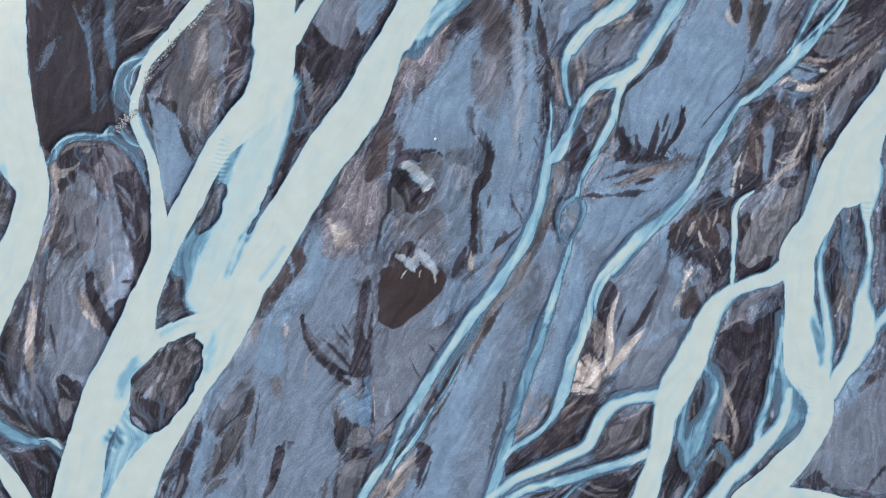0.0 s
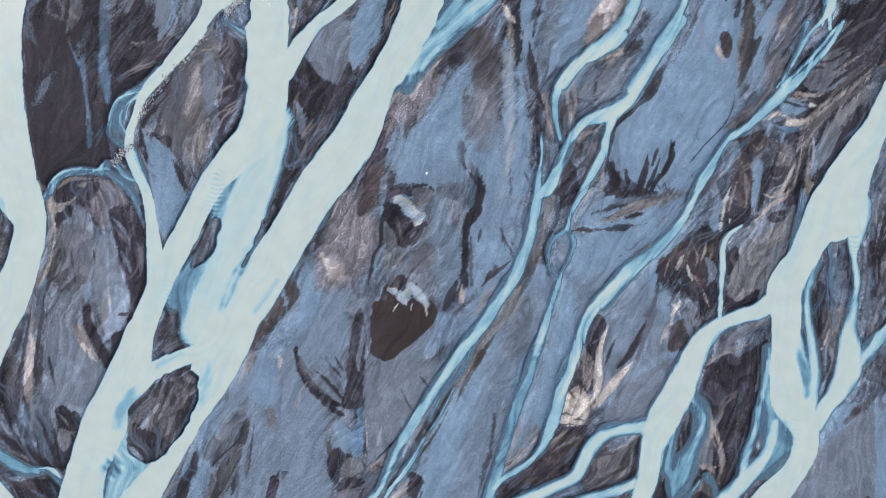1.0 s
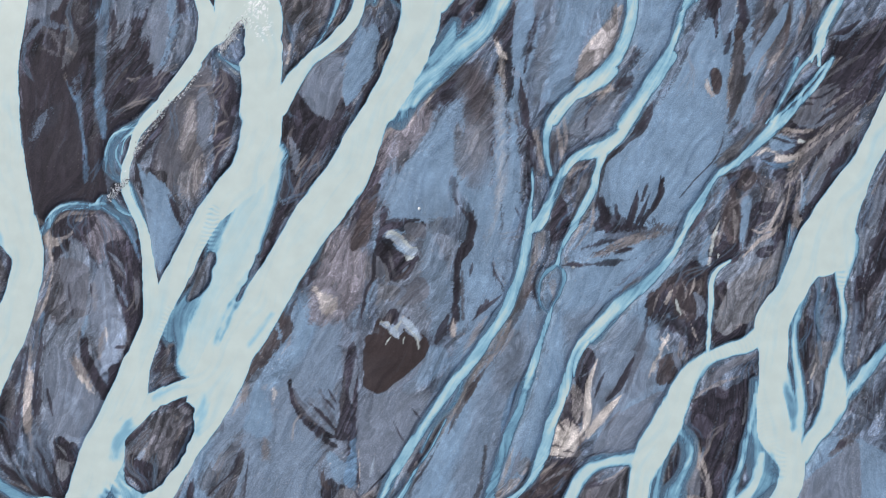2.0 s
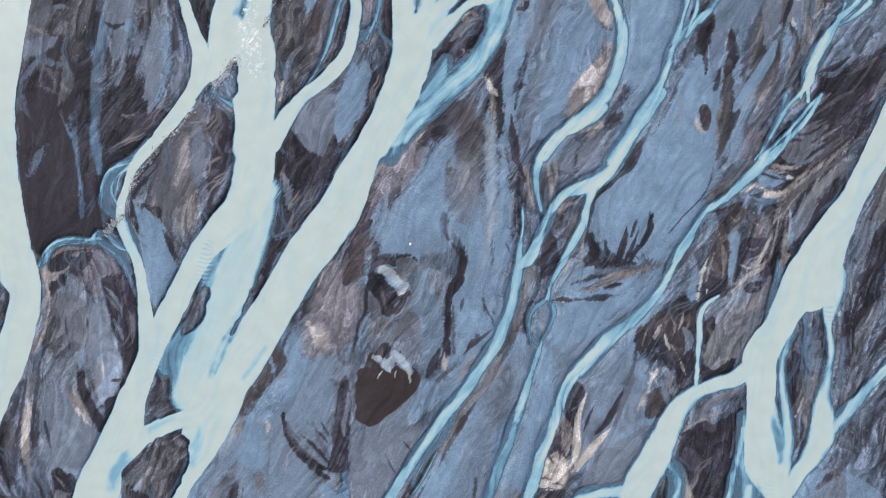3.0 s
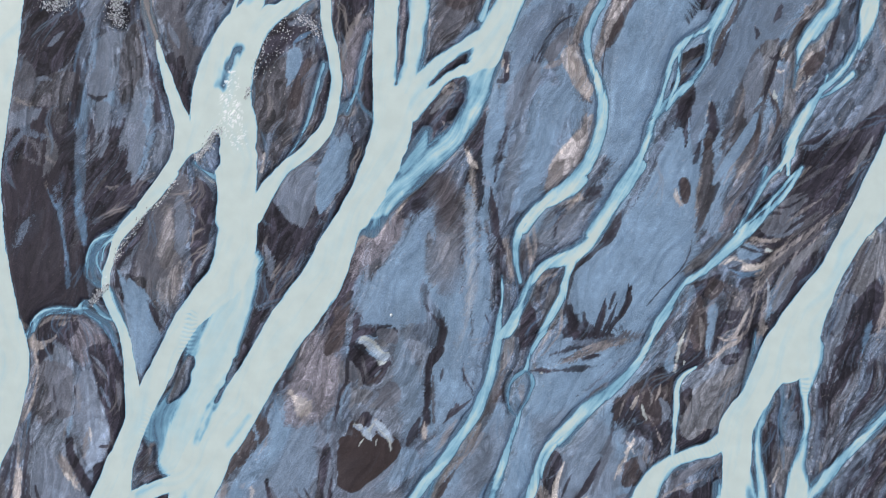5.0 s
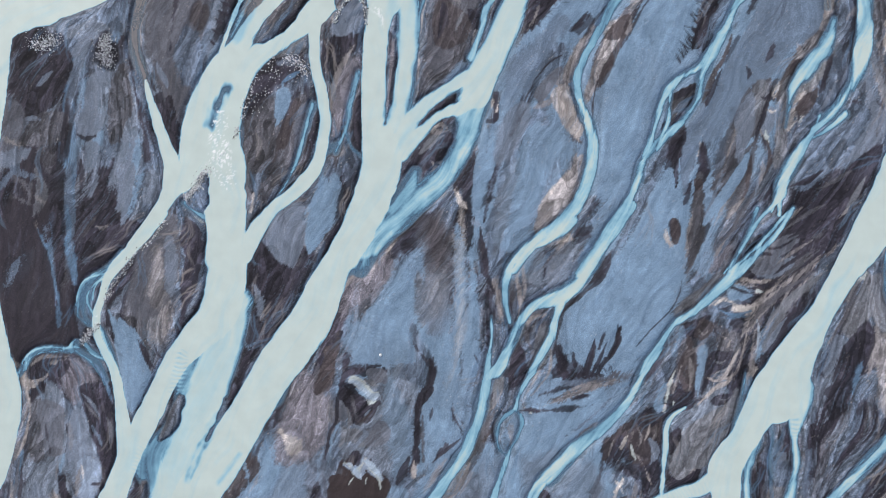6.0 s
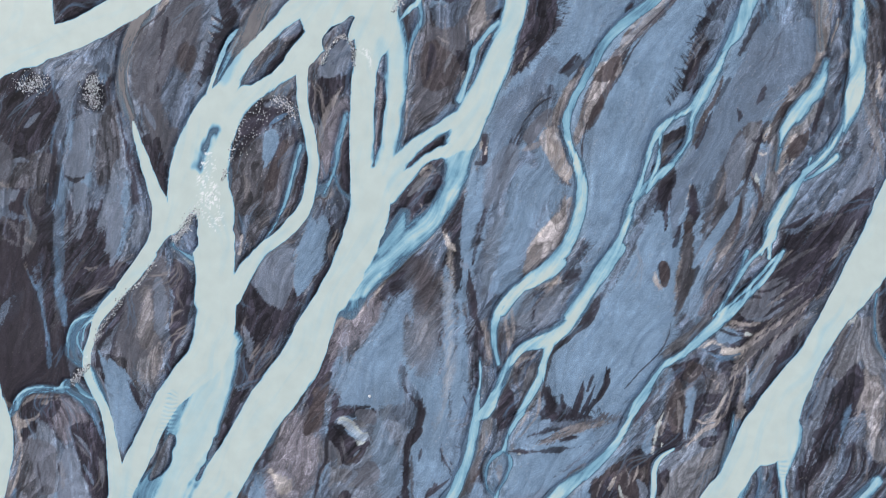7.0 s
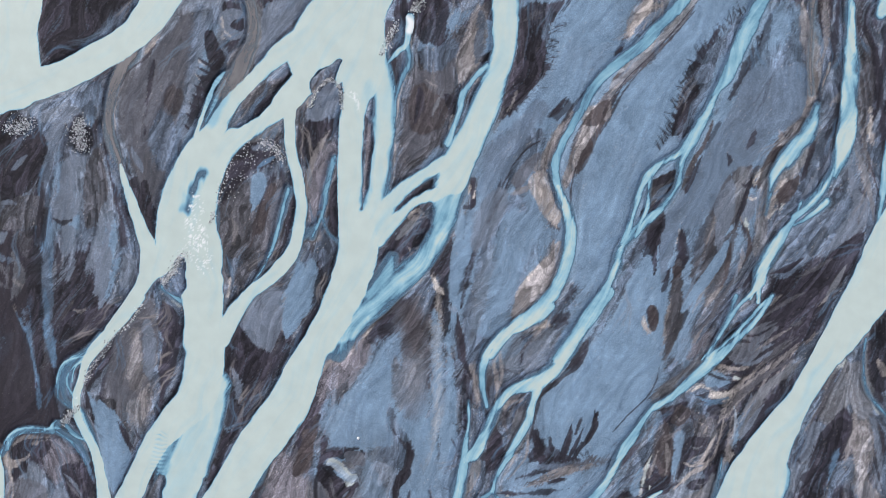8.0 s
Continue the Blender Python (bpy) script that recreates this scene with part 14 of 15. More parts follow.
patch("ash", [(-16.9, 94.5), (-14.4, 97.3), (-7.7, 97.2), (-9.7, 94.5), (-12.6, 91.2), (-15.5, 88.5), (-17.9, 86.1), (-18.4, 87.8), (-17.2, 90.8)], .94, .3, .2)
lay("brown", [(-14.9, 89.7, 0.38), (-13.6, 91.5, 0.95), (-10.6, 94.3, 0.57)], .75, .3, .3)
patch("taupe", [(-20.2, 73.8), (-17.7, 75.1), (-14.8, 77), (-14, 75.1), (-15.8, 74.2), (-18.7, 73.7)], .92, .2, .2)
lay("blue", [(-18.2, 69.3, 0.39), (-16.8, 70.2, 0.87), (-14.9, 71.3, 0.68)], .9, .2, .1)
patch("sand", [(-19.1, 68), (-17.4, 67.8), (-16.6, 67.1), (-17.4, 64.6), (-18.7, 62.7), (-19.5, 61.6), (-19.6, 64.1)], .96, .15, .05)
patch("umber", [(-18.6, 59.1), (-17.5, 63.2), (-16.1, 66.5), (-14.9, 66), (-16, 63.2), (-17.2, 59.3), (-18.1, 57.7)], .94, .2, .1)
patch("brown", [(-24.1, 62), (-19.9, 63.5), (-19.5, 60.6), (-20.1, 55.9), (-24.4, 55.9)], .9, .3, .3)
lay("silt", [(-22.9, 60.7, 0.49), (-22.4, 58.8, 0.78), (-22.8, 56.3, 0.39)], .6, .3, .3)
patch("lead", [(-15.5, 64.5), (-14, 66), (-13.5, 63.2), (-14.6, 59.3), (-16.1, 56.7), (-16.5, 59.3)], .92, .25, .2)
lay("silt", [(-5.6, 75.7, 0.38), (-7.4, 72.6, 0.68), (-8.8, 70, 0.58), (-9.9, 67.1, 0.78), (-9.7, 64, 0.49)], .95, .15, .05)
patch("grit", [(-8, 70.7), (-5.1, 74.1), (-4.1, 72.6), (-4.6, 70), (-6.6, 67.1), (-7.6, 62.2), (-9.3, 59.3), (-9.6, 62.2), (-9.1, 66.1)], .8, .3, .3)
patch("mud", [(-5.7, 65.9), (-4.4, 66.9), (-4.2, 61.3), (-4.8, 57.4), (-6.2, 58.4), (-6.4, 61.2)], .94, .2, .2)
lay("grit", [(1.2, 76.5, 0.96), (0.9, 71.9, 1.06), (0.3, 66.6, 0.77), (-0.2, 62.8, 0.29)], .9, .3, .3)
lay("silt", [(5.3, 75.2, 0.29), (5.4, 71.9, 0.48), (5.1, 67.6, 0.29)], .8, .2, .2)
patch("mud", [(4.5, 60.4), (5.5, 62.7), (8, 64.6), (11.3, 65.6), (9.4, 63.8), (7, 62.3)], .94, .2, .2)
patch("mud", [(6.9, 56.1), (8.9, 59.8), (10.4, 61.3), (11.7, 59.4), (9.9, 56.1)], .94, .2, .2)
lay("silt", [(7.3, 61.3, 0.39), (8.6, 60.8, 0.77), (11, 61, 0.39)], .88, .15, .2)
lay("taupe", [(5.7, 57.1, 0.49), (7.7, 59, 0.78), (9.8, 60.2, 0.39)], .88, .2, .2)
patch("umber", [(8, 82.1), (9.9, 83.6), (11.8, 82.3), (14, 80.8), (14.6, 78.5), (13.2, 76.2), (10.4, 74.7), (8, 76.1)], .88, .6, .3)
lay("mud", [(9.2, 83.6, 0.76), (9.9, 79.9, 1.91), (9, 77, 0.77)], .9, .4, .3)
lay("silt", [(10.7, 84, 0.29), (11.9, 83.2, 0.67), (13, 82.8, 0.29)], .9, .25, .2)
lay("taupe", [(13.6, 82.1, 0.57), (12.6, 79.9, 1.14), (11.9, 78.1, 0.48)], .85, .3, .3)
patch("mud", [(13.7, 81.7), (15.1, 81.3), (15.7, 79.8), (14.6, 78.9)], .92, .25, .2)
patch("slate", [(9.6, 88.6), (12.7, 89.7), (15.1, 91), (16.2, 89.3), (14.6, 86.8), (12.2, 84.9), (10.5, 86)], .88, .4, .3)
patch("mud", [(18, 80.8), (19.4, 81.8), (20.4, 81.1), (19.9, 79), (18.5, 77.3), (17.8, 78.5)], .95, .2, .1)
lay("silt", [(16.3, 75.1, 0.29), (17.3, 76.5, 0.76), (18.6, 77.6, 0.38)], .9, .2, .2)
lay("silt", [(23.9, 77.8, 0.29), (25.2, 80, 0.66), (25.9, 81.9, 0.28)], .75, .2, .3)
patch("silt", [(32.7, 75.5), (34.1, 77), (36, 78.5), (36.2, 77.6), (34.6, 74.8), (32.8, 72.7), (31.4, 70), (30.3, 69), (30.9, 71.9)], .94, .2, .15)
lay("umber", [(34.3, 76.4, 0.28), (35.3, 77.2, 0.57), (36, 77.9, 0.28)], .8, .15, .2)
patch("silt", [(36.9, 79.3), (38.8, 79.8), (40.6, 80.4), (41.1, 79), (39.8, 76.2), (38, 72.9), (36.6, 70.5), (35.3, 67.2), (34.3, 65.7), (33.8, 67.2), (34.7, 70), (36.1, 73.8), (37, 76.6)], .92, .25, .15)
patch("umber", [(37.3, 77.4), (38.8, 79.4), (40.6, 80.7), (41.5, 80.4), (40.8, 78), (39.8, 76.3), (37.3, 76.3)], .92, .2, .15)
lay("umber", [(41, 79.3, 0.38), (39.4, 75.2, 0.85), (37.2, 71.5, 0.67), (36, 68.9, 0.29)], .9, .2, .1)
lay("mud", [(36, 69.3, 0.19), (35.3, 65.3, 0.29), (35.6, 62, 0.19)], .9, .15, .05)
patch("tan", [(29.6, 67.1), (30.9, 69.1), (31.7, 66.2), (33, 62.9), (33.9, 61.4), (33, 59.9), (31.6, 61.4), (30.1, 64.3)], .95, .2, .1)
lay("silt", [(25, 64.9, 0.29), (27.2, 65.6, 0.96), (29.2, 66.8, 0.96)], .88, .3, .3)
patch("lead", [(25.3, 67.1), (27.6, 70.4), (30, 71.9), (29, 69.1), (26.7, 66.1)], .92, .25, .1)
lay("mud", [(24.9, 69.1, 0.19), (27.9, 72.6, 0.29), (30.1, 73.9, 0.19)], .9, .12, .05)
lay("mud", [(24.9, 67.4, 0.29), (23.4, 63.8, 0.38), (21.4, 60.1, 0.39)], .88, .12, .05)
lay("mud", [(26.8, 74.3, 0.38), (28, 76.2, 0.86), (28.8, 77.8, 0.38)], .85, .3, .4)
patch("brown", [(48.5, 65.7), (49.9, 67.6), (52.7, 69), (53.2, 67.2), (52.3, 64.9), (51, 62.4), (49.1, 62.2), (48.8, 63.9)], .95, .2, .15)
lay("mud", [(48.7, 66.3, 0.48), (50.6, 67.4, 1.05), (52.4, 68.4, 0.47)], .9, .2, .2)
lay("ash", [(49.6, 63.3, 0.57), (50.5, 64.6, 1.33), (51.6, 65.8, 0.48)], .8, .3, .3)
lay("umber", [(58.7, 77.2, 0.47), (57.2, 73.1, 0.76), (55.5, 70.1, 0.85), (54.5, 66.7, 0.86), (53.4, 62.3, 1.34), (51.6, 59.6, 1.53)], .92, .2, .2)
patch("mud", [(52.8, 79.2), (54.2, 80.3), (54.9, 82), (55.7, 83.1), (56, 82.2), (55.2, 79.4), (54.5, 76.3), (53, 74.8), (52.2, 75), (52.4, 77.1)], .95, .2, .2)
lay("mud", [(31.5, 77.8, 0.19), (32.9, 79.4, 0.66), (34.3, 81.2, 0.19)], .9, .2, .1)
patch("taupe", [(47.9, 88.1), (50.6, 90.4), (53.3, 93.1), (54.6, 95.4), (55.5, 97), (53.6, 97), (51.9, 93.7), (48.7, 90.5), (46.9, 88.7), (44.2, 86.8), (41.9, 84.1), (41.1, 81.8), (42, 81.2), (44.3, 84)], .94, .15, .05)
lay("umber", [(41.3, 83, 0.38), (42.6, 84.4, 0.85), (43.9, 85.4, 0.38)], .85, .2, .2)
lay("mud", [(55.5, 96.8, 0.19), (52.4, 92.7, 0.23), (47.9, 87.7, 0.23), (44.3, 84.3, 0.24), (41.6, 80.6, 0.19)], .92, .1, 0)
lay("silt", [(40.8, 80.9, 0.38), (42.4, 82.7, 0.75), (44.1, 84.3, 0.28)], .85, .2, .2)
patch("tan", [(44.1, 90.9), (44.2, 92.7), (45.9, 94.2), (46.7, 96.4), (48.2, 97), (47.7, 94.6), (46.3, 93.2), (45.5, 91.3)], .94, .2, .2)
patch("slate", [(45, 91.8), (46.8, 93.6), (47.4, 92.3), (46, 90.9)], .92, .2, .1)
lay("tan", [(46, 91.2, 0.19), (46.8, 92.5, 0.56), (47.7, 94.3, 0.28)], .85, .2, .2)
lay("mud", [(42.1, 87.9, 0.28), (43, 89.2, 0.84), (44.3, 90.3, 0.47)], .9, .2, .3)
lay("mud", [(66.6, 77.7, 0.56), (66.1, 74.8, 1.04), (65.2, 72.2, 0.47)], .9, .25, .3)
lay("mud", [(61.4, 72.5, 0.28), (61.7, 71.4, 0.76), (61.6, 70.1, 0.28)], .85, .25, .3)
patch("brown", [(64.2, 69.5), (65.2, 70.1), (65.5, 68.2), (64.5, 64.5), (62.8, 61), (60.6, 57.4), (59.4, 57.4), (60.9, 61), (63.1, 64.8)], .92, .25, .2)
lay("taupe", [(63.7, 67.3, 0.47), (62, 62.5, 0.76), (60.3, 58.3, 0.57)], .8, .3, .3)
lay("mud", [(64.6, 66.8, 0.38), (63.9, 63.3, 0.66), (62.9, 59.2, 0.76)], .9, .2, .2)
patch("ash", [(65, 64.8), (66.4, 64.4), (66.1, 62), (64.7, 60.1), (63.9, 61.6)], .92, .2, .2)
lay("flour", [(64.6, 61, 0.19), (64.8, 60, 0.48), (65.2, 58.9, 0.19)], .85, .15, .3)
lay("pale", [(64.7, 64.5, 0.19), (65.7, 64.2, 0.38), (66.4, 64.5, 0.19)], .85, .15, .3)
patch("taupe", [(67.2, 68.2), (68.5, 70.1), (71.7, 71.9), (73.9, 73.8), (74.7, 72.7), (74.5, 70.6), (72.7, 68.6), (70, 67.2), (68.7, 64.8), (68.3, 59.7), (68.3, 55.1), (65.9, 55.1), (67, 62.6)], .94, .25, .2)
lay("silt", [(73.5, 72.7, 0.56), (71.3, 70.5, 1.13), (68.6, 67.5, 0.76), (67.7, 61.6, 0.57)], .8, .25, .2)
patch("umber", [(69, 72.8), (71.1, 73.4), (72.1, 73.9), (70.3, 71.4), (68.7, 70.5)], .94, .2, .2)
lay("silt", [(69.2, 76.1, 0.38), (69.9, 74.6, 0.85), (69.7, 73.7, 0.38)], .88, .2, .2)
patch("umber", [(69.6, 65.3), (71.4, 67.2), (73.3, 68.3), (72.9, 65.9), (71.6, 63.9), (70.2, 63.4)], .92, .2, .2)
lay("mud", [(75.4, 75.1, 0.38), (75, 72.5, 0.85), (74.1, 69.7, 0.57), (73.2, 67.1, 0.28)], .9, .15, .1)
lay("flour", [(70.9, 63.7, 0.28), (70.2, 62.6, 0.85), (69.7, 61.1, 0.28)], .9, .15, .5)
lay("ash", [(76.2, 69.2, 0.47), (74.7, 65.9, 0.76), (73.7, 64.3, 0.28)], .88, .2, .2)
lay("taupe", [(81.5, 73.4, 0.56), (83.6, 69.2, 1.03), (84.9, 65, 1.04), (85.7, 60.8, 0.57)], .9, .25, .2)
lay("mud", [(83.7, 71.4, 0.28), (85.1, 68.5, 0.47), (86.4, 64.7, 0.38)], .9, .15, .1)
patch("ash", [(81, 69.1), (81.9, 69.2), (83.1, 65.5), (83.4, 62.6), (82.3, 61.6), (81.4, 65.5)], .92, .2, .15)
lay("brown", [(53.5, 53.7, 0.67), (53.4, 47.1, 1.45), (53.1, 39.7, 1.26)], .9, .25, .2)
patch("umber", [(52.7, 52.3), (53.7, 52.9), (54.3, 51.5), (53.3, 50.9)], .92, .15, .2)
lay("brown", [(63.4, 59.7, 0.76), (60.2, 55.9, 0.96), (58, 52, 0.96), (56.4, 48.9, 0.29)], .9, .2, .2)
patch("sand", [(61.6, 57.3), (62.1, 55.9), (60.3, 52), (57.6, 48.1), (54.7, 44.9), (55, 46.6), (57.5, 51), (60.2, 54.9)], .92, .2, .1)
lay("umber", [(62.3, 56.6, 0.38), (61.9, 52, 0.96), (60.8, 48.7, 0.77)], .9, .2, .2)
lay("silt", [(61.4, 49.6, 0.48), (59.7, 47.7, 1.06), (57.8, 45, 0.77)], .85, .25, .2)
lay("umber", [(64.9, 59.3, 0.57), (65.5, 55.9, 0.86), (64.8, 53.5, 0.38)], .9, .2, .2)
lay("silt", [(64.1, 56.3, 0.38), (64.3, 54.2, 0.86), (63.7, 51.8, 0.38)], .85, .2, .2)
lay("mud", [(66.7, 52.8, 0.57), (65.7, 50.9, 0.86), (64.4, 49, 0.38)], .9, .2, .2)
lay("ash", [(63.7, 53.8, 0.38), (63.3, 50.6, 0.67), (62.4, 48.2, 0.29)], .85, .2, .2)
patch("slate", [(69.8, 51.1), (70.1, 54), (73.3, 55.9), (77, 57.9), (79.7, 58.8), (78, 56), (74.4, 53.1), (71.7, 51.1)], .94, .25, .2)
lay("mud", [(69.8, 51.9, 0.38), (71.8, 52.3, 0.76), (73.6, 53.7, 0.29)], .92, .15, .1)
patch("mud", [(69.4, 50.5), (72.6, 50.6), (77.2, 53.1), (79.9, 56), (83.4, 58.9), (84.4, 57.9), (82.8, 53.1), (80.2, 49.3), (77.6, 45.4), (75.8, 43.4), (72.9, 44.4), (74.7, 46.8), (70.8, 49.1)], .94, .25, .2)
lay("taupe", [(78, 46.8, 0.38), (80, 50.1, 1.05), (81.6, 53.3, 0.48)], .9, .2, .1)
lay("silt", [(77.4, 46.2, 0.29), (78.4, 47.3, 0.67), (79.1, 48.3, 0.29)], .85, .15, .1)
lay("brown", [(74, 51.2, 0.29), (76.3, 52.5, 0.76), (79, 54.1, 0.48)], .88, .2, .2)
lay("brown", [(68.2, 44.1, 0.29), (71.7, 46.7, 0.77), (75, 48.5, 0.38)], .88, .15, .1)
lay("mud", [(68.9, 42.7, 0.29), (72, 44.4, 0.67), (75.1, 45.6, 0.38)], .9, .15, .1)
lay("silt", [(68.4, 45.5, 0.19), (69.6, 46.6, 0.58), (71.1, 47.9, 0.19)], .8, .15, .1)
lay("lead", [(64.1, 41.2, 0.48), (67.4, 40.2, 1.06), (70.6, 42.4, 0.48)], .88, .2, .2)
lay("silt", [(67.1, 38.3, 0.19), (69.8, 40.3, 0.48), (73, 42.4, 0.19)], .75, .15, .1)
lay("mud", [(66.7, 36.5, 0.29), (69.6, 38.7, 0.58), (73.6, 41.3, 0.29)], .88, .15, .1)
lay("brown", [(67.2, 35, 0.29), (70.4, 37.7, 0.68), (74.5, 40.9, 0.29)], .85, .15, .1)
lay("slate", [(-66.5, 54.8, 0.8), (-64.5, 53.4, 1.4), (-61.5, 52.9, 0.8)], .7, .5, .5)
lay("brown", [(-66.5, 49.4, 0.6), (-64.2, 48.7, 1.2), (-61.5, 47.5, 0.6)], .7, .5, .5)
lay("silt", [(-62.8, 49.7, 0.3), (-61.8, 49.1, 0.6), (-60.8, 48.5, 0.3)], .8, .3, .3)
patch("peat", [(-68.2, 45.9), (-63.8, 45.3), (-61.8, 42.9), (-59.9, 37.9), (-59.6, 28.6), (-68.9, 28.3)], .94, .4, .2)
lay("slate", [(-68.1, 33.3, 0.81), (-66.3, 36.6, 1.81), (-64.8, 39.2, 0.9)], .8, .6, .5)
lay("mud", [(-64.8, 43.9, 0.5), (-65.8, 40.9, 0.9), (-66.9, 37.8, 0.5)], .85, .3, .2)
patch("mud", [(-59, 53.9), (-56.9, 54.9), (-57.2, 47.9), (-57, 40.9), (-58, 33.8), (-59.1, 37.9), (-59.5, 45.9)], .9, .5, .4)
lay("slate", [(-56.1, 54.9, 0.89), (-56.3, 49.8, 1.3), (-56.1, 43.9, 1.4), (-56, 38.7, 0.7)], .85, .4, .3)
lay("blue", [(-56.6, 47.9, 0.4), (-56.3, 43.4, 0.7), (-56.1, 39.4, 0.4)], .7, .3, .2)
lay("ash", [(-50.6, 56.7, 0.99), (-51.8, 52.1, 1.29), (-52.8, 47.7, 0.5)], .8, .4, .4)
patch("ash", [(-47.6, 54.9), (-44.7, 55.9), (-44.1, 51.9), (-45.8, 46.5), (-46.9, 44.8), (-47.6, 48.4)], .92, .3, .5)
patch("mud", [(-53.8, 48.3), (-51.4, 49.4), (-49, 47.9), (-47.1, 43.3), (-50.1, 40.9), (-53.3, 39.1), (-54.2, 43.2)], .92, .4, .3)
lay("silt", [(-51.6, 44.3, 0.3), (-50.4, 43.9, 0.7), (-49.1, 44.4, 0.3)], .7, .25, .3)
lay("mud", [(-53.9, 55.9, 0.79), (-53.8, 52.4, 1.19), (-54.3, 49.4, 0.6)], .85, .3, .3)
patch("dusk", [(-43.5, 41), (-40.4, 45), (-37.4, 46), (-36.2, 42), (-36.8, 36), (-38.7, 31), (-42.3, 27.9), (-45.3, 28.9), (-46.3, 31.9)], .85, 1, .4)
patch("silt", [(-41.3, 41), (-39.5, 40), (-39.2, 34), (-40.7, 30), (-42.2, 32), (-41.8, 37)], .7, 1.2, .5)
patch("ash", [(-39, 42.5), (-37.1, 41.5), (-36.8, 36.5), (-38, 32), (-39.1, 34), (-39.6, 38)], .85, .5, .5)
patch("mud", [(-35.6, 46), (-32.9, 44), (-32.8, 41.1), (-34.5, 36), (-36, 32), (-36.8, 34), (-35.7, 39), (-36.7, 42)], .94, .3, .2)
patch("ash", [(-20.9, 47.4), (-15.6, 49.4), (-15.1, 45.4), (-17.7, 38.2), (-20.4, 42.1)], .88, .4, .5)
patch("mud", [(-23.7, 43.4), (-21, 40.1), (-18.5, 36.2), (-19.8, 29.3), (-25.2, 29.3), (-24.5, 36.7)], .92, .4, .4)
lay("ash", [(-23.5, 34.1, 0.8), (-22.5, 31.1, 1.2), (-22.4, 28.1, 0.6)], .8, .4, .5)
patch("steel", [(64.1, 85.1), (68.9, 86), (73.4, 86), (73, 78.1), (68.2, 74.4), (65.3, 70.1), (61.5, 68.2), (57.9, 61.1), (53.8, 59.4), (54.8, 65.6), (57.7, 72), (61.8, 79.5)], .92, .5, .2)
lay("mud", [(61.2, 71.7, 0.29), (61.6, 70.8, 0.67), (61.5, 69.8, 0.29)], .85, .25, .2)
lay("mud", [(65.8, 76.2, 0.38), (65.2, 74.5, 0.95), (64.4, 72.4, 0.48)], .88, .25, .3)
patch("taupe", [(62.7, 68.8), (64.2, 69.6), (65, 68), (64, 64.7), (62.7, 61.2), (61.3, 58.4), (59.7, 58.4), (61.1, 62.8)], .92, .3, .2)
lay("mud", [(63.5, 67, 0.29), (64.2, 66.4, 0.48), (64.8, 66.9, 0.29)], .85, .2, .1)
lay("mud", [(65.3, 67.5, 0.38), (64.5, 64.2, 0.67), (63.5, 60.9, 0.48)], .9, .2, .2)
patch("steel", [(20.9, 72.3), (24.7, 76.1), (28.9, 80.8), (31.3, 78.9), (27.6, 74.2), (23.8, 67.6), (20, 63.7)], .85, 1.5, .4)
patch("ash", [(19, 61.8), (21.9, 65.6), (24.8, 64.7), (22.9, 58.9), (20, 55), (18.1, 56)], .8, 1, .4)
lay("mud", [(57, 71.4, 0.58), (55.4, 67.5, 0.88), (54.1, 64.1, 0.49)], .88, .25, .2)
patch("steel", [(51.4, 61.7), (53.5, 65.6), (54.7, 64.1), (53.5, 58.8), (52, 52.5), (50.8, 50.1), (50.5, 55.9)], .9, .4, .2)
lay("mud", [(50.6, 62.7, 0.59), (52.1, 65.6, 1.17), (52.8, 67.5, 0.58)], .9, .2, .1)
patch("mud", [(47, 61.7), (48.9, 63.2), (50.6, 64.1), (51.2, 60.8), (50.3, 56.9), (49.8, 51), (48.9, 55.9), (48, 58.8)], .92, .3, .3)
patch("ash", [(60, 64.6), (62.1, 67.5), (62.9, 63.7), (61.6, 58.8), (60.2, 55.9), (59.7, 60.8)], .85, .4, .3)
patch("slate", [(68.8, 56.4), (71.7, 60.7), (76.4, 63.6), (80.7, 65.6), (82.2, 62.7), (79.4, 58.8), (74.6, 54.9), (70.8, 52.5)], .9, .4, .2)
lay("mud", [(68.9, 51.5, 0.39), (71.8, 52.6, 0.88), (74.7, 54.4, 0.39)], .88, .2, .1)
patch("dusk", [(-69.1, 64.8), (-66, 66.2), (-64, 63.8), (-64.9, 58.8), (-68.1, 57.4), (-69.6, 59.8)], .8, .8, .4)
lay("silt", [(-67.7, 59.8, 0.3), (-66.3, 59, 0.7), (-65.1, 58.4, 0.3)], .85, .3, .4)
lay("mud", [(-68.8, 67.7, 0.6), (-66.5, 68.7, 0.99), (-63.8, 69.5, 0.5)], .88, .3, .2)
lay("slate", [(-69.4, 49.9, 0.5), (-67.6, 52.4, 1.2), (-65.1, 54.9, 0.6)], .8, .4, .3)

LAND *= (1 + 0.02 * fine_fuzz + 0.03 * fuzz + 0.04 * (1 - ROUGH) * lump + 0.03 * ROUGH * streak)[..., None]

mixed("brown", 0.2 * (1 - ROUGH) * ramp(wide + 0.5 * pool + 0.15 * band, 0.4, 1.8))

# ---- thin sheets laid one over the other: each ends in a crisp lip on one side and thins out on the other ----
for form, gain in ((0.9 * sheet_form, 0.55), (0.8 * band + 0.3 * lump, 0.38), (1.1 * drift + 0.4 * lump, 0.38)):
    lamina = form % 1.0
    lamina = np.where(lamina > 0.95, (1 - lamina) / 0.05, lamina / 0.95)
    LAND *= (1 + gain * ROUGH * (ramp(1 - lamina, 0.0, 1.0) * 1.5 - 0.75))[..., None]

LAND *= 1.06

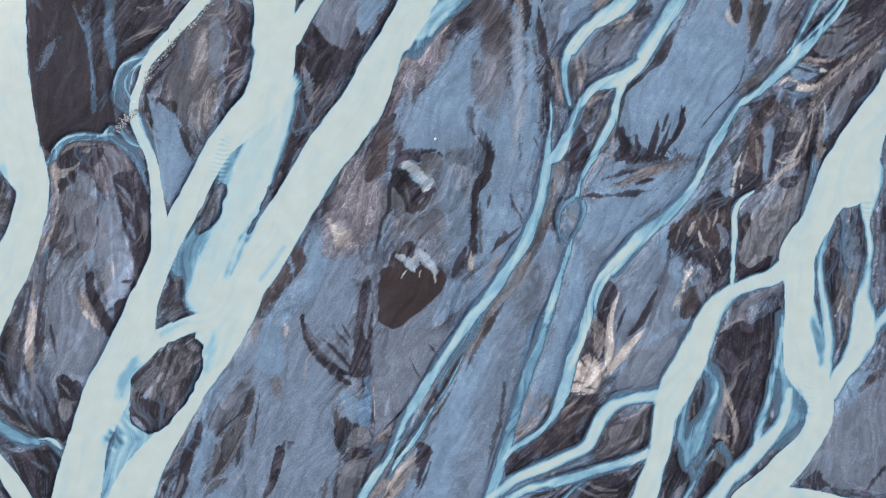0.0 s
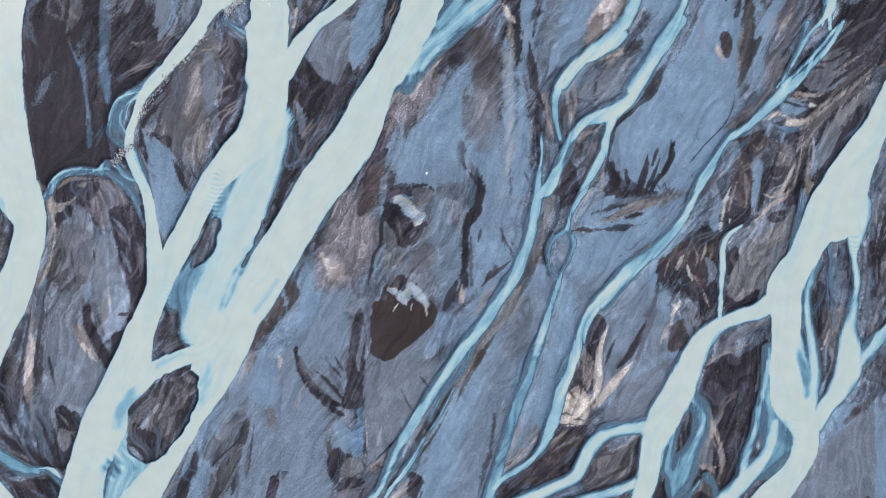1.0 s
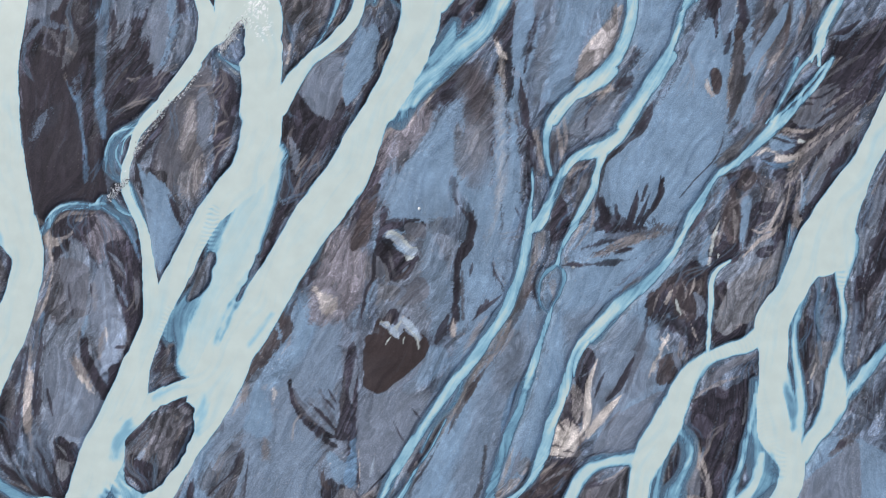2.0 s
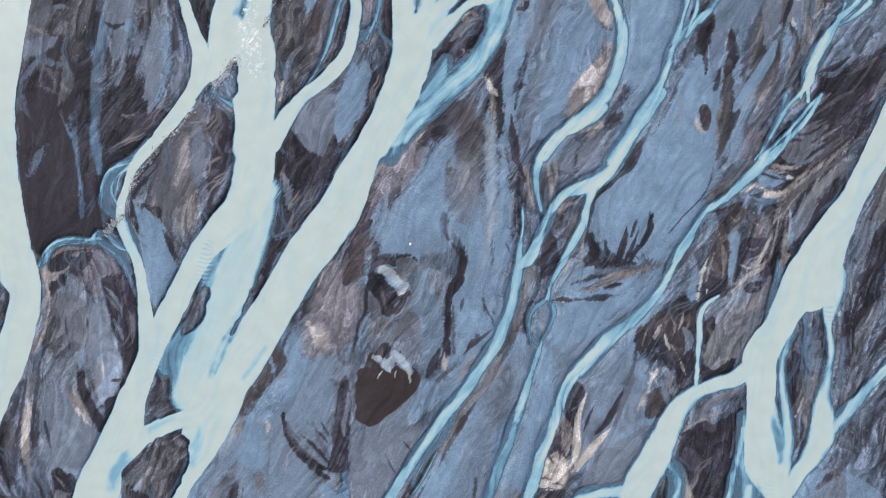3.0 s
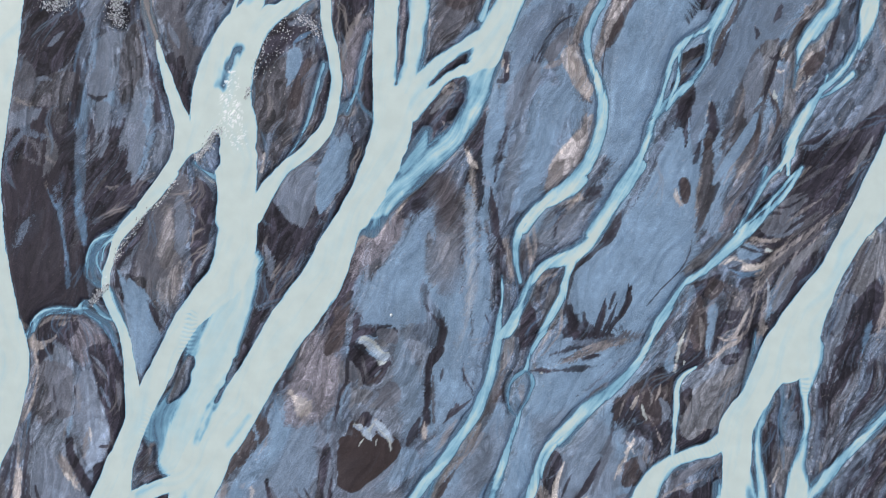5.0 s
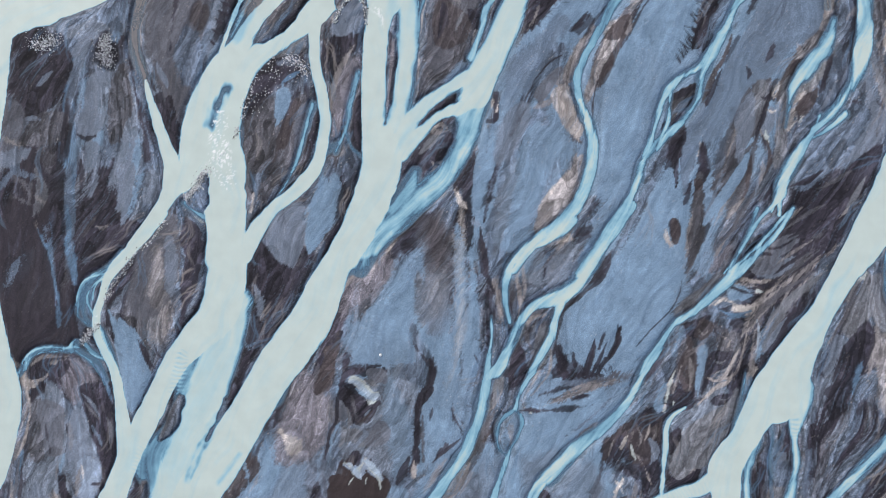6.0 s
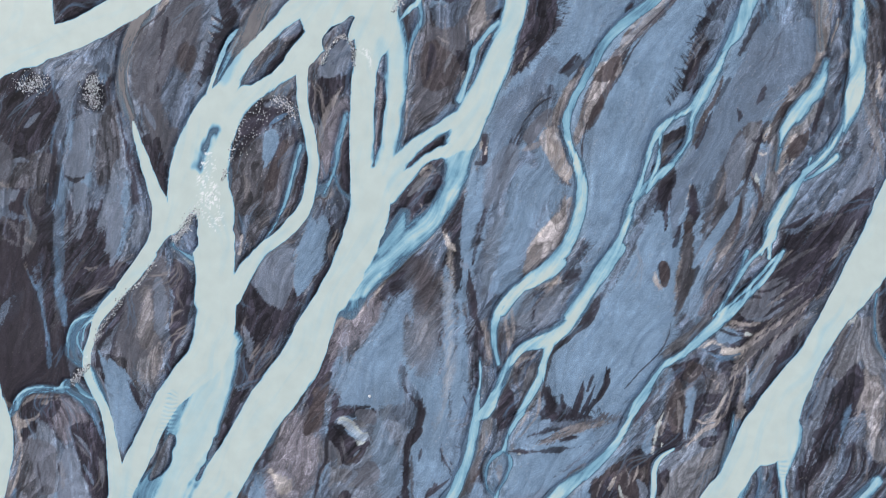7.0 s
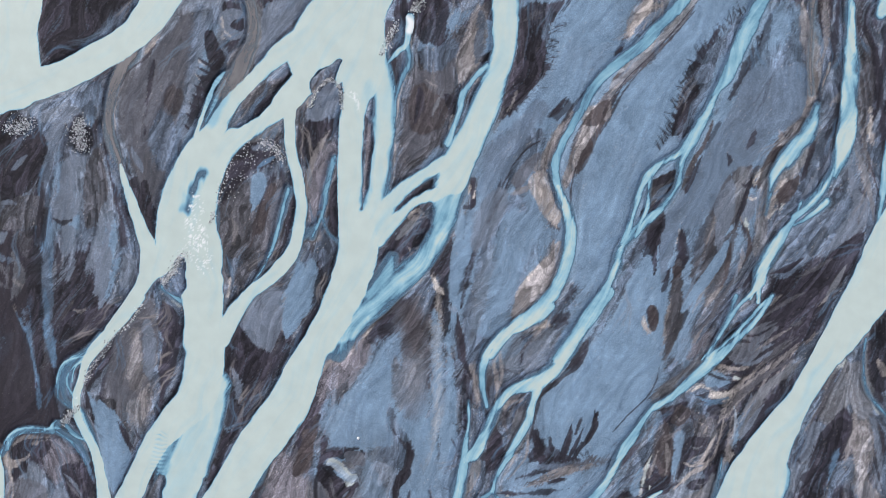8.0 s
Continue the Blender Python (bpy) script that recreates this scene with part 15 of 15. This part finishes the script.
# ---- single grains and pebbles that stand out, more of them in drifts ----
salt = GRAIN * (0.5 + ramp(0.6 * band + 0.5 * pool + 0.4 * strand, -0.8, 1.6))
LAND *= (1 + 0.22 * salt * stipple.clip(-1.6, 2.2))[..., None]
mixed("pale", (1.1 * salt).clip(0, 0.6) * ramp(stipple, 2.1, 2.5))

# ---- fine threads of silt and mud that the last flood left, and cut-bank shade painted along the streams ----
mixed("mud", 0.25 * ROUGH * ramp(-0.9 * streak - 0.5 * strand, 1.1, 2.2))
mixed("silt", 0.15 * ROUGH * ramp(0.9 * strand + 0.3 * thread, 1.6, 2.6))
mixed("sand", 0.2 * ROUGH * ramp(0.8 * streak + 0.6 * drift, 1.3, 2.2))


def rivulets(kind, count, where, length, strength, lean=0.0, wander=0.12):
    """Hair-thin braided runs of a deposit, in bundles that part and meet again as they follow the flow."""
    chance = np.cumsum(where.ravel())
    first = np.searchsorted(chance, rng.random(count) * chance[-1])
    spots = np.repeat(np.stack([first % NX, first // NX], 1).astype(float), 3, 0) + rng.normal(size=(3 * count, 2)) * 1.5
    angle = rng.normal(size=3 * count) * 0.08 + np.repeat(rng.normal(size=count) * 0.2 + lean * rng.choice([-1, 1], count), 3)
    reach = np.repeat(rng.uniform(0.4, 1.3, count), 3) * length
    cover = np.zeros(NY * NX)
    for n in range(int(1.3 * length)):
        i, j = spots[:, 0].astype(int).clip(0, NX - 2), spots[:, 1].astype(int).clip(0, NY - 2)
        u, v = spots[:, 0] - i, spots[:, 1] - j
        weight = np.sin(math.pi * (n / reach).clip(0, 1)) ** 0.7 * 0.8
        for di, dj, share in ((0, 0, (1 - u) * (1 - v)), (1, 0, u * (1 - v)), (0, 1, (1 - u) * v), (1, 1, u * v)):
            cover += np.bincount((j + dj) * NX + i + di, weight * share.clip(0, 1), NY * NX)
        angle = 0.96 * angle + wander * (0.35 * rng.normal(size=len(angle)) + np.repeat(rng.normal(size=count), 3))
        c, d = np.cos(angle), np.sin(angle)
        spots[:, 0] += 0.8 * (wayx[j, i] * c - wayy[j, i] * d)
        spots[:, 1] += 0.8 * (wayx[j, i] * d + wayy[j, i] * c)
    mixed(kind, strength * (1 - np.exp(-cover.reshape(NY, NX))) * (EDGE > -0.1))


plain = (EDGE > 0.2) * (ROUGH > 0.6) * ROUGH
rivulets("mud", 90, plain * ramp(wide, -0.8, 1.0), 60, 0.6)
rivulets("sand", 60, plain * ramp(-wide, -0.8, 1.0), 60, 0.5)
rivulets("silt", 70, plain * ramp(lump, 0.0, 1.5), 40, 0.6)
rivulets("tan", 40, plain * ramp(pool + lump, 1.0, 2.5), 35, 0.7)
rivulets("blue", 260, (EDGE > 0) * (EDGE < 0.7) * (MURK < 0.6) * 1.0, 40, 0.6, lean=0.3)
rivulets("mud", 400, (EDGE > 0) * (EDGE < 0.5) * 1.0, 14, 0.6, lean=0.5)
mixed("bed", 0.75 * ramp(-EDGE, -0.02, 0.45))
# bank shadow put into the land colour: a thin dark line beside the water
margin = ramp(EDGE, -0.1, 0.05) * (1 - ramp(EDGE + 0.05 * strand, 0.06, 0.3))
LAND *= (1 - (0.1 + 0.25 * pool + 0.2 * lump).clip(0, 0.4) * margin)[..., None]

# ---- the plain: one sheet, fine where the flight passes, out to the horizon ----
HEIGHT = np.where(EDGE > 0, 0.27 * (1 - np.exp(-EDGE.clip(0, 9) / 0.25)) + (0.03 * band + 0.02 * strand) * ramp(EDGE, 0, 1.5) + 0.008 * streak, BED)
for marks in (BAR_OF, STREAK_OF):
    marks[EDGE < 0.25] = 0
HEIGHT = np.where((EDGE <= 0) & (BED > 0), BED, HEIGHT)


def attach(mesh, name, values):
    if values.ndim == 1:
        mesh.attributes.new(name, "FLOAT", "POINT").data.foreach_set("value", values.astype(np.float32))
    else:
        full = np.ones((len(values), 4), np.float32)
        full[:, :3] = values
        mesh.attributes.new(name, "FLOAT_COLOR", "POINT").data.foreach_set("color", full.ravel())


def sheet(name, xs, ys, heights, cells, material, **layers):
    """A mesh of the marked cells of a raster, with its layers as attributes."""
    nx = len(xs)
    j, i = np.nonzero(cells)
    corner = np.stack([j * nx + i, j * nx + i + 1, (j + 1) * nx + i + 1, (j + 1) * nx + i], 1)
    used, index = np.unique(corner.ravel(), return_inverse=True)
    mesh = bpy.data.meshes.new(name)
    mesh.vertices.add(len(used))
    spots = np.stack([xs[used % nx], ys[used // nx], heights.ravel()[used]], 1)
    mesh.vertices.foreach_set("co", spots.astype(np.float32).ravel())
    mesh.loops.add(len(index))
    mesh.loops.foreach_set("vertex_index", index.astype(np.int32))
    mesh.polygons.add(len(corner))
    mesh.polygons.foreach_set("loop_start", np.arange(0, len(index), 4, dtype=np.int32))
    mesh.polygons.foreach_set("use_smooth", np.ones(len(corner), bool))
    mesh.update()
    for key, values in layers.items():
        attach(mesh, key, values.reshape(-1, values.shape[-1])[used] if values.ndim == 3 else values.ravel()[used])
    mesh.materials.append(material)
    return new(name, mesh)


rim = np.cumsum(0.5 * 1.1 ** np.arange(62))
wide_x, wide_y = (np.concatenate([g[0] - rim[::-1], g, g[-1] + rim]) for g in (GX, GY))


def mirrored(spots, g):
    """The cell of the raster that stands for a spot beyond its rim: the braids go on as their own mirror image."""
    length = g[-1] - g[0]
    turn = np.abs((spots - g[0] + length) % (2 * length) - length)
    return (turn / STEP).round().astype(int).clip(0, len(g) - 1)


far_rows, far_cols = mirrored(wide_y, GY), mirrored(wide_x, GX)


def outward(a):
    return a[np.ix_(far_rows, far_cols)]


lift = np.array([0.0] + [BARS[kind][3] for kind in BAR_KIND])[np.where(STREAK_OF > 0, np.array([0] + [host for _, host in STREAKS])[STREAK_OF], BAR_OF)]
TOP = HEIGHT - 0.012 + (lift + 0.012) * ramp(blur(((BAR_OF > 0) | (STREAK_OF > 0)) * BAR_COVER, 3), 0.3, 1.0)
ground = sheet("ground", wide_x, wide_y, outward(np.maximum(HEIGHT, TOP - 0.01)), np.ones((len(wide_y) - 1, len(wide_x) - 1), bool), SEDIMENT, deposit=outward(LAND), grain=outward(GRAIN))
tagged(ground, "dark outwash plain of streaked mud, sand and silt", "ground", kind="structure")

# ---- bars and flats that rise over the plain ----
def pieces(cells, least=80):
    """The separate patches of a marked area, without the tiny ones."""
    rows, cols = np.nonzero(cells)
    if len(rows) < least:
        return
    w = (slice(rows.min(), rows.max() + 1), slice(cols.min(), cols.max() + 1))
    part = np.where(cells[w], np.arange(1, cells[w].size + 1).reshape(cells[w].shape), 0)
    inside = part > 0
    while True:
        pad = np.pad(part, 1)
        most = np.maximum.reduce([pad[1:-1, 1:-1], pad[:-2, 1:-1], pad[2:, 1:-1], pad[1:-1, :-2], pad[1:-1, 2:]]) * inside
        if (most == part).all():
            break
        part = most
    marks, counts = np.unique(part[inside], return_counts=True)
    for mark in marks[counts >= least]:
        found = np.zeros_like(cells)
        found[w] = part == mark
        yield found


bar_cells = BAR_OF[:-1, :-1]
HOSTS = {}
for k, kind in enumerate(BAR_KIND, 1):
    name, label, category, _ = BARS[kind]
    for cells in pieces(bar_cells == k):
        bar = sheet(name, GX, GY, TOP, cells, SEDIMENT, deposit=LAND, grain=GRAIN)
        tagged(bar, label, category, group=name.replace("_", " ") + "s on the plain")
        if cells.sum() > HOSTS.get(k, (0, None))[0]:
            HOSTS[k] = (cells.sum(), bar)

# ---- streaks of other stuff that lie within a bar ----
streak_cells = STREAK_OF[:-1, :-1]
for k, (kind, host) in enumerate(STREAKS, 1):
    if host in HOSTS:
        name, label = STREAK_NAMES[kind]
        for cells in pieces(streak_cells == k, 30):
            streak_sheet = sheet(name, GX, GY, TOP - 0.004, cells, SEDIMENT, deposit=LAND, grain=GRAIN)
            streak_sheet.parent = HOSTS[host][1]
            tagged(streak_sheet, label)

# ---- standing waves and broken water ----
LEVEL = np.zeros((NY, NX)) + 0.004 * fuzz
FOAM = np.zeros((NY, NX))


def ripple(points, length, strength):
    """Short standing waves across a shoal, crest behind crest."""
    global MURK, LEVEL
    cover = ramp(-beside(points, 1.5, 0.0), -0.5, 0.4)
    line = course(points)
    way = line[-1, :2] - line[0, :2]
    way /= np.hypot(*way)
    phase = (GX[None, :] - line[0, 0]) * way[0] + (GY[:, None] - line[0, 1]) * way[1]
    wave = np.sin(2 * math.pi * (phase + 0.12 * fuzz + 0.1 * band) / length)
    LEVEL += 0.05 * strength * wave * cover
    MURK = (MURK * (1 + 0.6 * strength * wave * cover * (0.6 + 0.4 * strand.clip(-1, 1)))).clip(0, 1.0)


def foam(points, strength, speckle):
    """White water, torn into flecks where it thins out."""
    global FOAM, LEVEL
    inside = ramp(-(beside(points, 1.5, 0.0) + 0.2 * fuzz), -0.4, 0.5)
    flecks = ramp(0.8 * stipple + 0.6 * fine_fuzz + 0.5 * fuzz, 0.5, 1.4) if speckle > 0.4 else 1.0
    FOAM = np.maximum(FOAM, strength * inside * flecks)
    LEVEL += 0.06 * strength * inside * flecks


ripple([(-36.6, 21.4, 1.9), (-37.1, 18.2, 2.47), (-37.8, 14.9, 2.27)], .75, .5)
ripple([(-43.9, 4.5, 1.51), (-44.8, 2.1, 1.89), (-45.5, -0.7, 1.13)], .75, .4)
ripple([(55.9, -0.9, 1.89), (51.6, -2.2, 2.26), (48.7, -3.3, 2.26)], .7, .12)
ripple([(71.1, 10.9, 1.71), (71.1, 8.7, 1.33)], .7, .35)
ripple([(-52.1, -26.4, 4.3), (-54, -27.8, 3.36), (-54.9, -29.2, 1.87)], 1.2, .5)
ripple([(-24.9, 84.3, 1.95), (-26, 81.4, 2.35), (-26.7, 78.1, 1.37)], .8, .4)
ripple([(57.5, -11.5, 2.26), (58.4, -15.3, 2.82), (59.3, -18.1, 2.82)], .7, .1)
ripple([(60.7, -19.9, 1.88), (60.1, -23.7, 2.44)], .8, .35)
ripple([(52.1, 73.4, 1.31), (51.3, 70.6, 1.32)], .7, .35)

foam([(7.5, 94.4, 0.5), (8.2, 93.3, 0.95), (7.9, 92.2, 0.5)], 1, .1)
foam([(-28.9, 64.6, 2.18), (-29.5, 60.2, 3.99), (-29.1, 56.2, 4.4), (-28.2, 52.3, 3.61)], .9, .9)
foam([(-28.9, 57.7, 1.4), (-30.6, 55.2, 1), (-32.4, 54.4, 0.8)], .9, .7)
foam([(-2.2, 81.9, 1.16), (-1, 80.5, 1.16), (-0.8, 78.8, 0.87)], .9, .5)
foam([(-4.1, 82.8, 0.58), (-5.5, 84.1, 0.58)], .6, .9)
foam([(-51, 33.3, 0.57), (-51.7, 29.7, 0.67), (-52, 26.8, 0.76)], .6, .9)
foam([(-13.9, 74.8, 0.59), (-13.6, 72.7, 0.49)], .6, .8)

MURK = np.maximum(MURK, FOAM)

# ---- the water of each channel ----
far_edge, far_owner = outward(EDGE), outward(OWNER)
wet = far_edge < 0.35
wet_cells = wet[:-1, :-1] | wet[1:, :-1] | wet[:-1, 1:] | wet[1:, 1:]
layers = {"murk": outward(MURK), "foam": outward(FOAM), "silty": outward(SILTY)}
level = outward(LEVEL)
near_cells = np.zeros_like(wet_cells)
near_cells[len(rim):-len(rim), len(rim):-len(rim)] = True
for k, name in enumerate(NAMES):
    cells = wet_cells & (far_owner[:-1, :-1] == k)
    if cells.any():
        share = MURK[(OWNER == k) & (EDGE < -0.3)]
        milky = share.size > 0 and share.mean() > 0.8
        if not milky:
            cells = cells & near_cells
        label = "broad channel of opaque milky turquoise glacial melt water" if milky else "thin blue translucent stream over dark river sand"
        tagged(sheet(name, wide_x, wide_y, level, cells, WATER, **layers), label, "river" if milky else "stream", kind="structure")


# ---- stones ----
def stone_mesh(seed):
    """A rounded, slightly flattened river stone about a metre across."""
    chance = random.Random(seed)
    bm = bmesh.new()
    bmesh.ops.create_icosphere(bm, subdivisions=2, radius=0.5)
    for v in bm.verts:
        v.co *= 1 + 0.28 * noise.noise(v.co * 2.2 + Vector((seed * 7.1, 0, 0)))
        v.co.z *= 0.7
    for face in bm.faces:
        face.smooth = chance.random() < 0.7
    mesh = bpy.data.meshes.new("boulder")
    bm.to_mesh(mesh)
    bm.free()
    mesh.materials.append(STONE)
    return mesh


STONES = [stone_mesh(k) for k in range(6)]
rocks = random.Random(11)


GRAVEL = []


def boulders(points, count, size):
    line = course(points)
    for _ in range(count * 16):
        x, y, w = line[rocks.randrange(len(line))]
        GRAVEL.append((x + rocks.gauss(0, 0.32) * w, y + rocks.gauss(0, 0.32) * w, rocks.uniform(0.06, 0.17)))
    for _ in range(count):
        x, y, w = line[rocks.randrange(len(line))]
        x, y = x + rocks.gauss(0, 0.3) * w, y + rocks.gauss(0, 0.3) * w
        s = size * rocks.uniform(0.7, 2.0)
        i, j = int(np.clip((x - GX[0]) / STEP, 0, NX - 1)), int(np.clip((y - GY[0]) / STEP, 0, NY - 1))
        z = max(HEIGHT[j, i], -0.12)
        stone = new("boulder", rocks.choice(STONES))
        stone.matrix_world = pose(x, y, z + 0.1 * s, rocks.uniform(-12, 12), rocks.uniform(-12, 12), rocks.uniform(0, 360)) @ Matrix.Diagonal((s, s * rocks.uniform(0.7, 1.0), s, 1))
        tagged(stone, "rounded pale grey boulder on a gravel bar", "boulder", group="boulders at the rapids")


boulders([(-39.3, 45.2, 0.77), (-41.4, 42, 0.57), (-44.7, 39.4, 0.96), (-47, 36, 1.34), (-49.1, 33.1, 1.14), (-50.3, 31.2, 0.76)], 26, .16)
boulders([(-51.5, 26.8, 0.76), (-53.1, 25.2, 1.14), (-54.6, 23.5, 0.95)], 24, .2)
boulders([(-61.9, 76.2, 2.41), (-59.9, 76.2, 3.01), (-57.9, 76.7, 2)], 30, .22)
boulders([(-48.8, 77.2, 1.4), (-49.4, 74.7, 3), (-48.7, 72.6, 1.6)], 46, .22)
boulders([(-17.3, 73.3, 1.37), (-15.4, 72.4, 2.55), (-14.1, 70.9, 1.37)], 22, .2)
boulders([(-9.1, 79.5, 0.58), (-7.5, 82.4, 0.68), (-5.5, 84.1, 0.68), (-3.8, 82.4, 0.68), (-3.6, 79.5, 0.58)], 30, .2)
boulders([(-19.8, 73.3, 0.98), (-22.6, 69.9, 1.38), (-24.4, 66.6, 1.38), (-25.1, 63.1, 0.99)], 9, .18)
boulders([(-31.7, 54.1, 1.6), (-33.4, 51.5, 1.41), (-35.3, 49.2, 1.21)], 34, .22)
boulders([(5.6, 93.1, 1.14), (4.4, 90.7, 1.34), (3.3, 88.4, 0.77)], 24, .2)
boulders([(9.8, 96.4, 1.51), (8.4, 95.4, 0.95)], 12, .22)
boulders([(-26.2, 61.4, 0.6), (-26.8, 59.7, 0.5)], 8, .18)
boulders([(-18.8, 71.4, 1.96), (-20.9, 68.5, 2.36), (-23.4, 64.6, 1.98)], 6, .14)
boulders([(-1, 21.9, 0.12)], 1, .3)

# ---- gravel between the boulders, far too much to count ----
corners = np.array([(1, 0, 0), (0, 1, 0), (-1, 0, 0), (0, -1, 0), (0, 0, 0.8), (0, 0, -0.6)])
sides = np.array([(0, 1, 4), (1, 2, 4), (2, 3, 4), (3, 0, 4), (1, 0, 5), (2, 1, 5), (3, 2, 5), (0, 3, 5)])
points, faces = [], []
for n, (x, y, s) in enumerate(GRAVEL):
    i, j = int(np.clip((x - GX[0]) / STEP, 0, NX - 1)), int(np.clip((y - GY[0]) / STEP, 0, NY - 1))
    turn = rocks.uniform(0, 6.3)
    spin = np.array([(math.cos(turn), -math.sin(turn), 0), (math.sin(turn), math.cos(turn), 0), (0, 0, 1)])
    points.append((corners * (s, s * rocks.uniform(0.6, 1), s)) @ spin.T + (x, y, max(HEIGHT[j, i], -0.06) + 0.3 * s))
    faces.append(sides + 6 * n)
mesh = bpy.data.meshes.new("gravel")
mesh.from_pydata(np.concatenate(points).tolist(), [], np.concatenate(faces).tolist())
mesh.materials.append(PEBBLE)
tagged(new("gravel", mesh), "pale and dark washed gravel scattered on the bars", "gravel", kind="stuff")
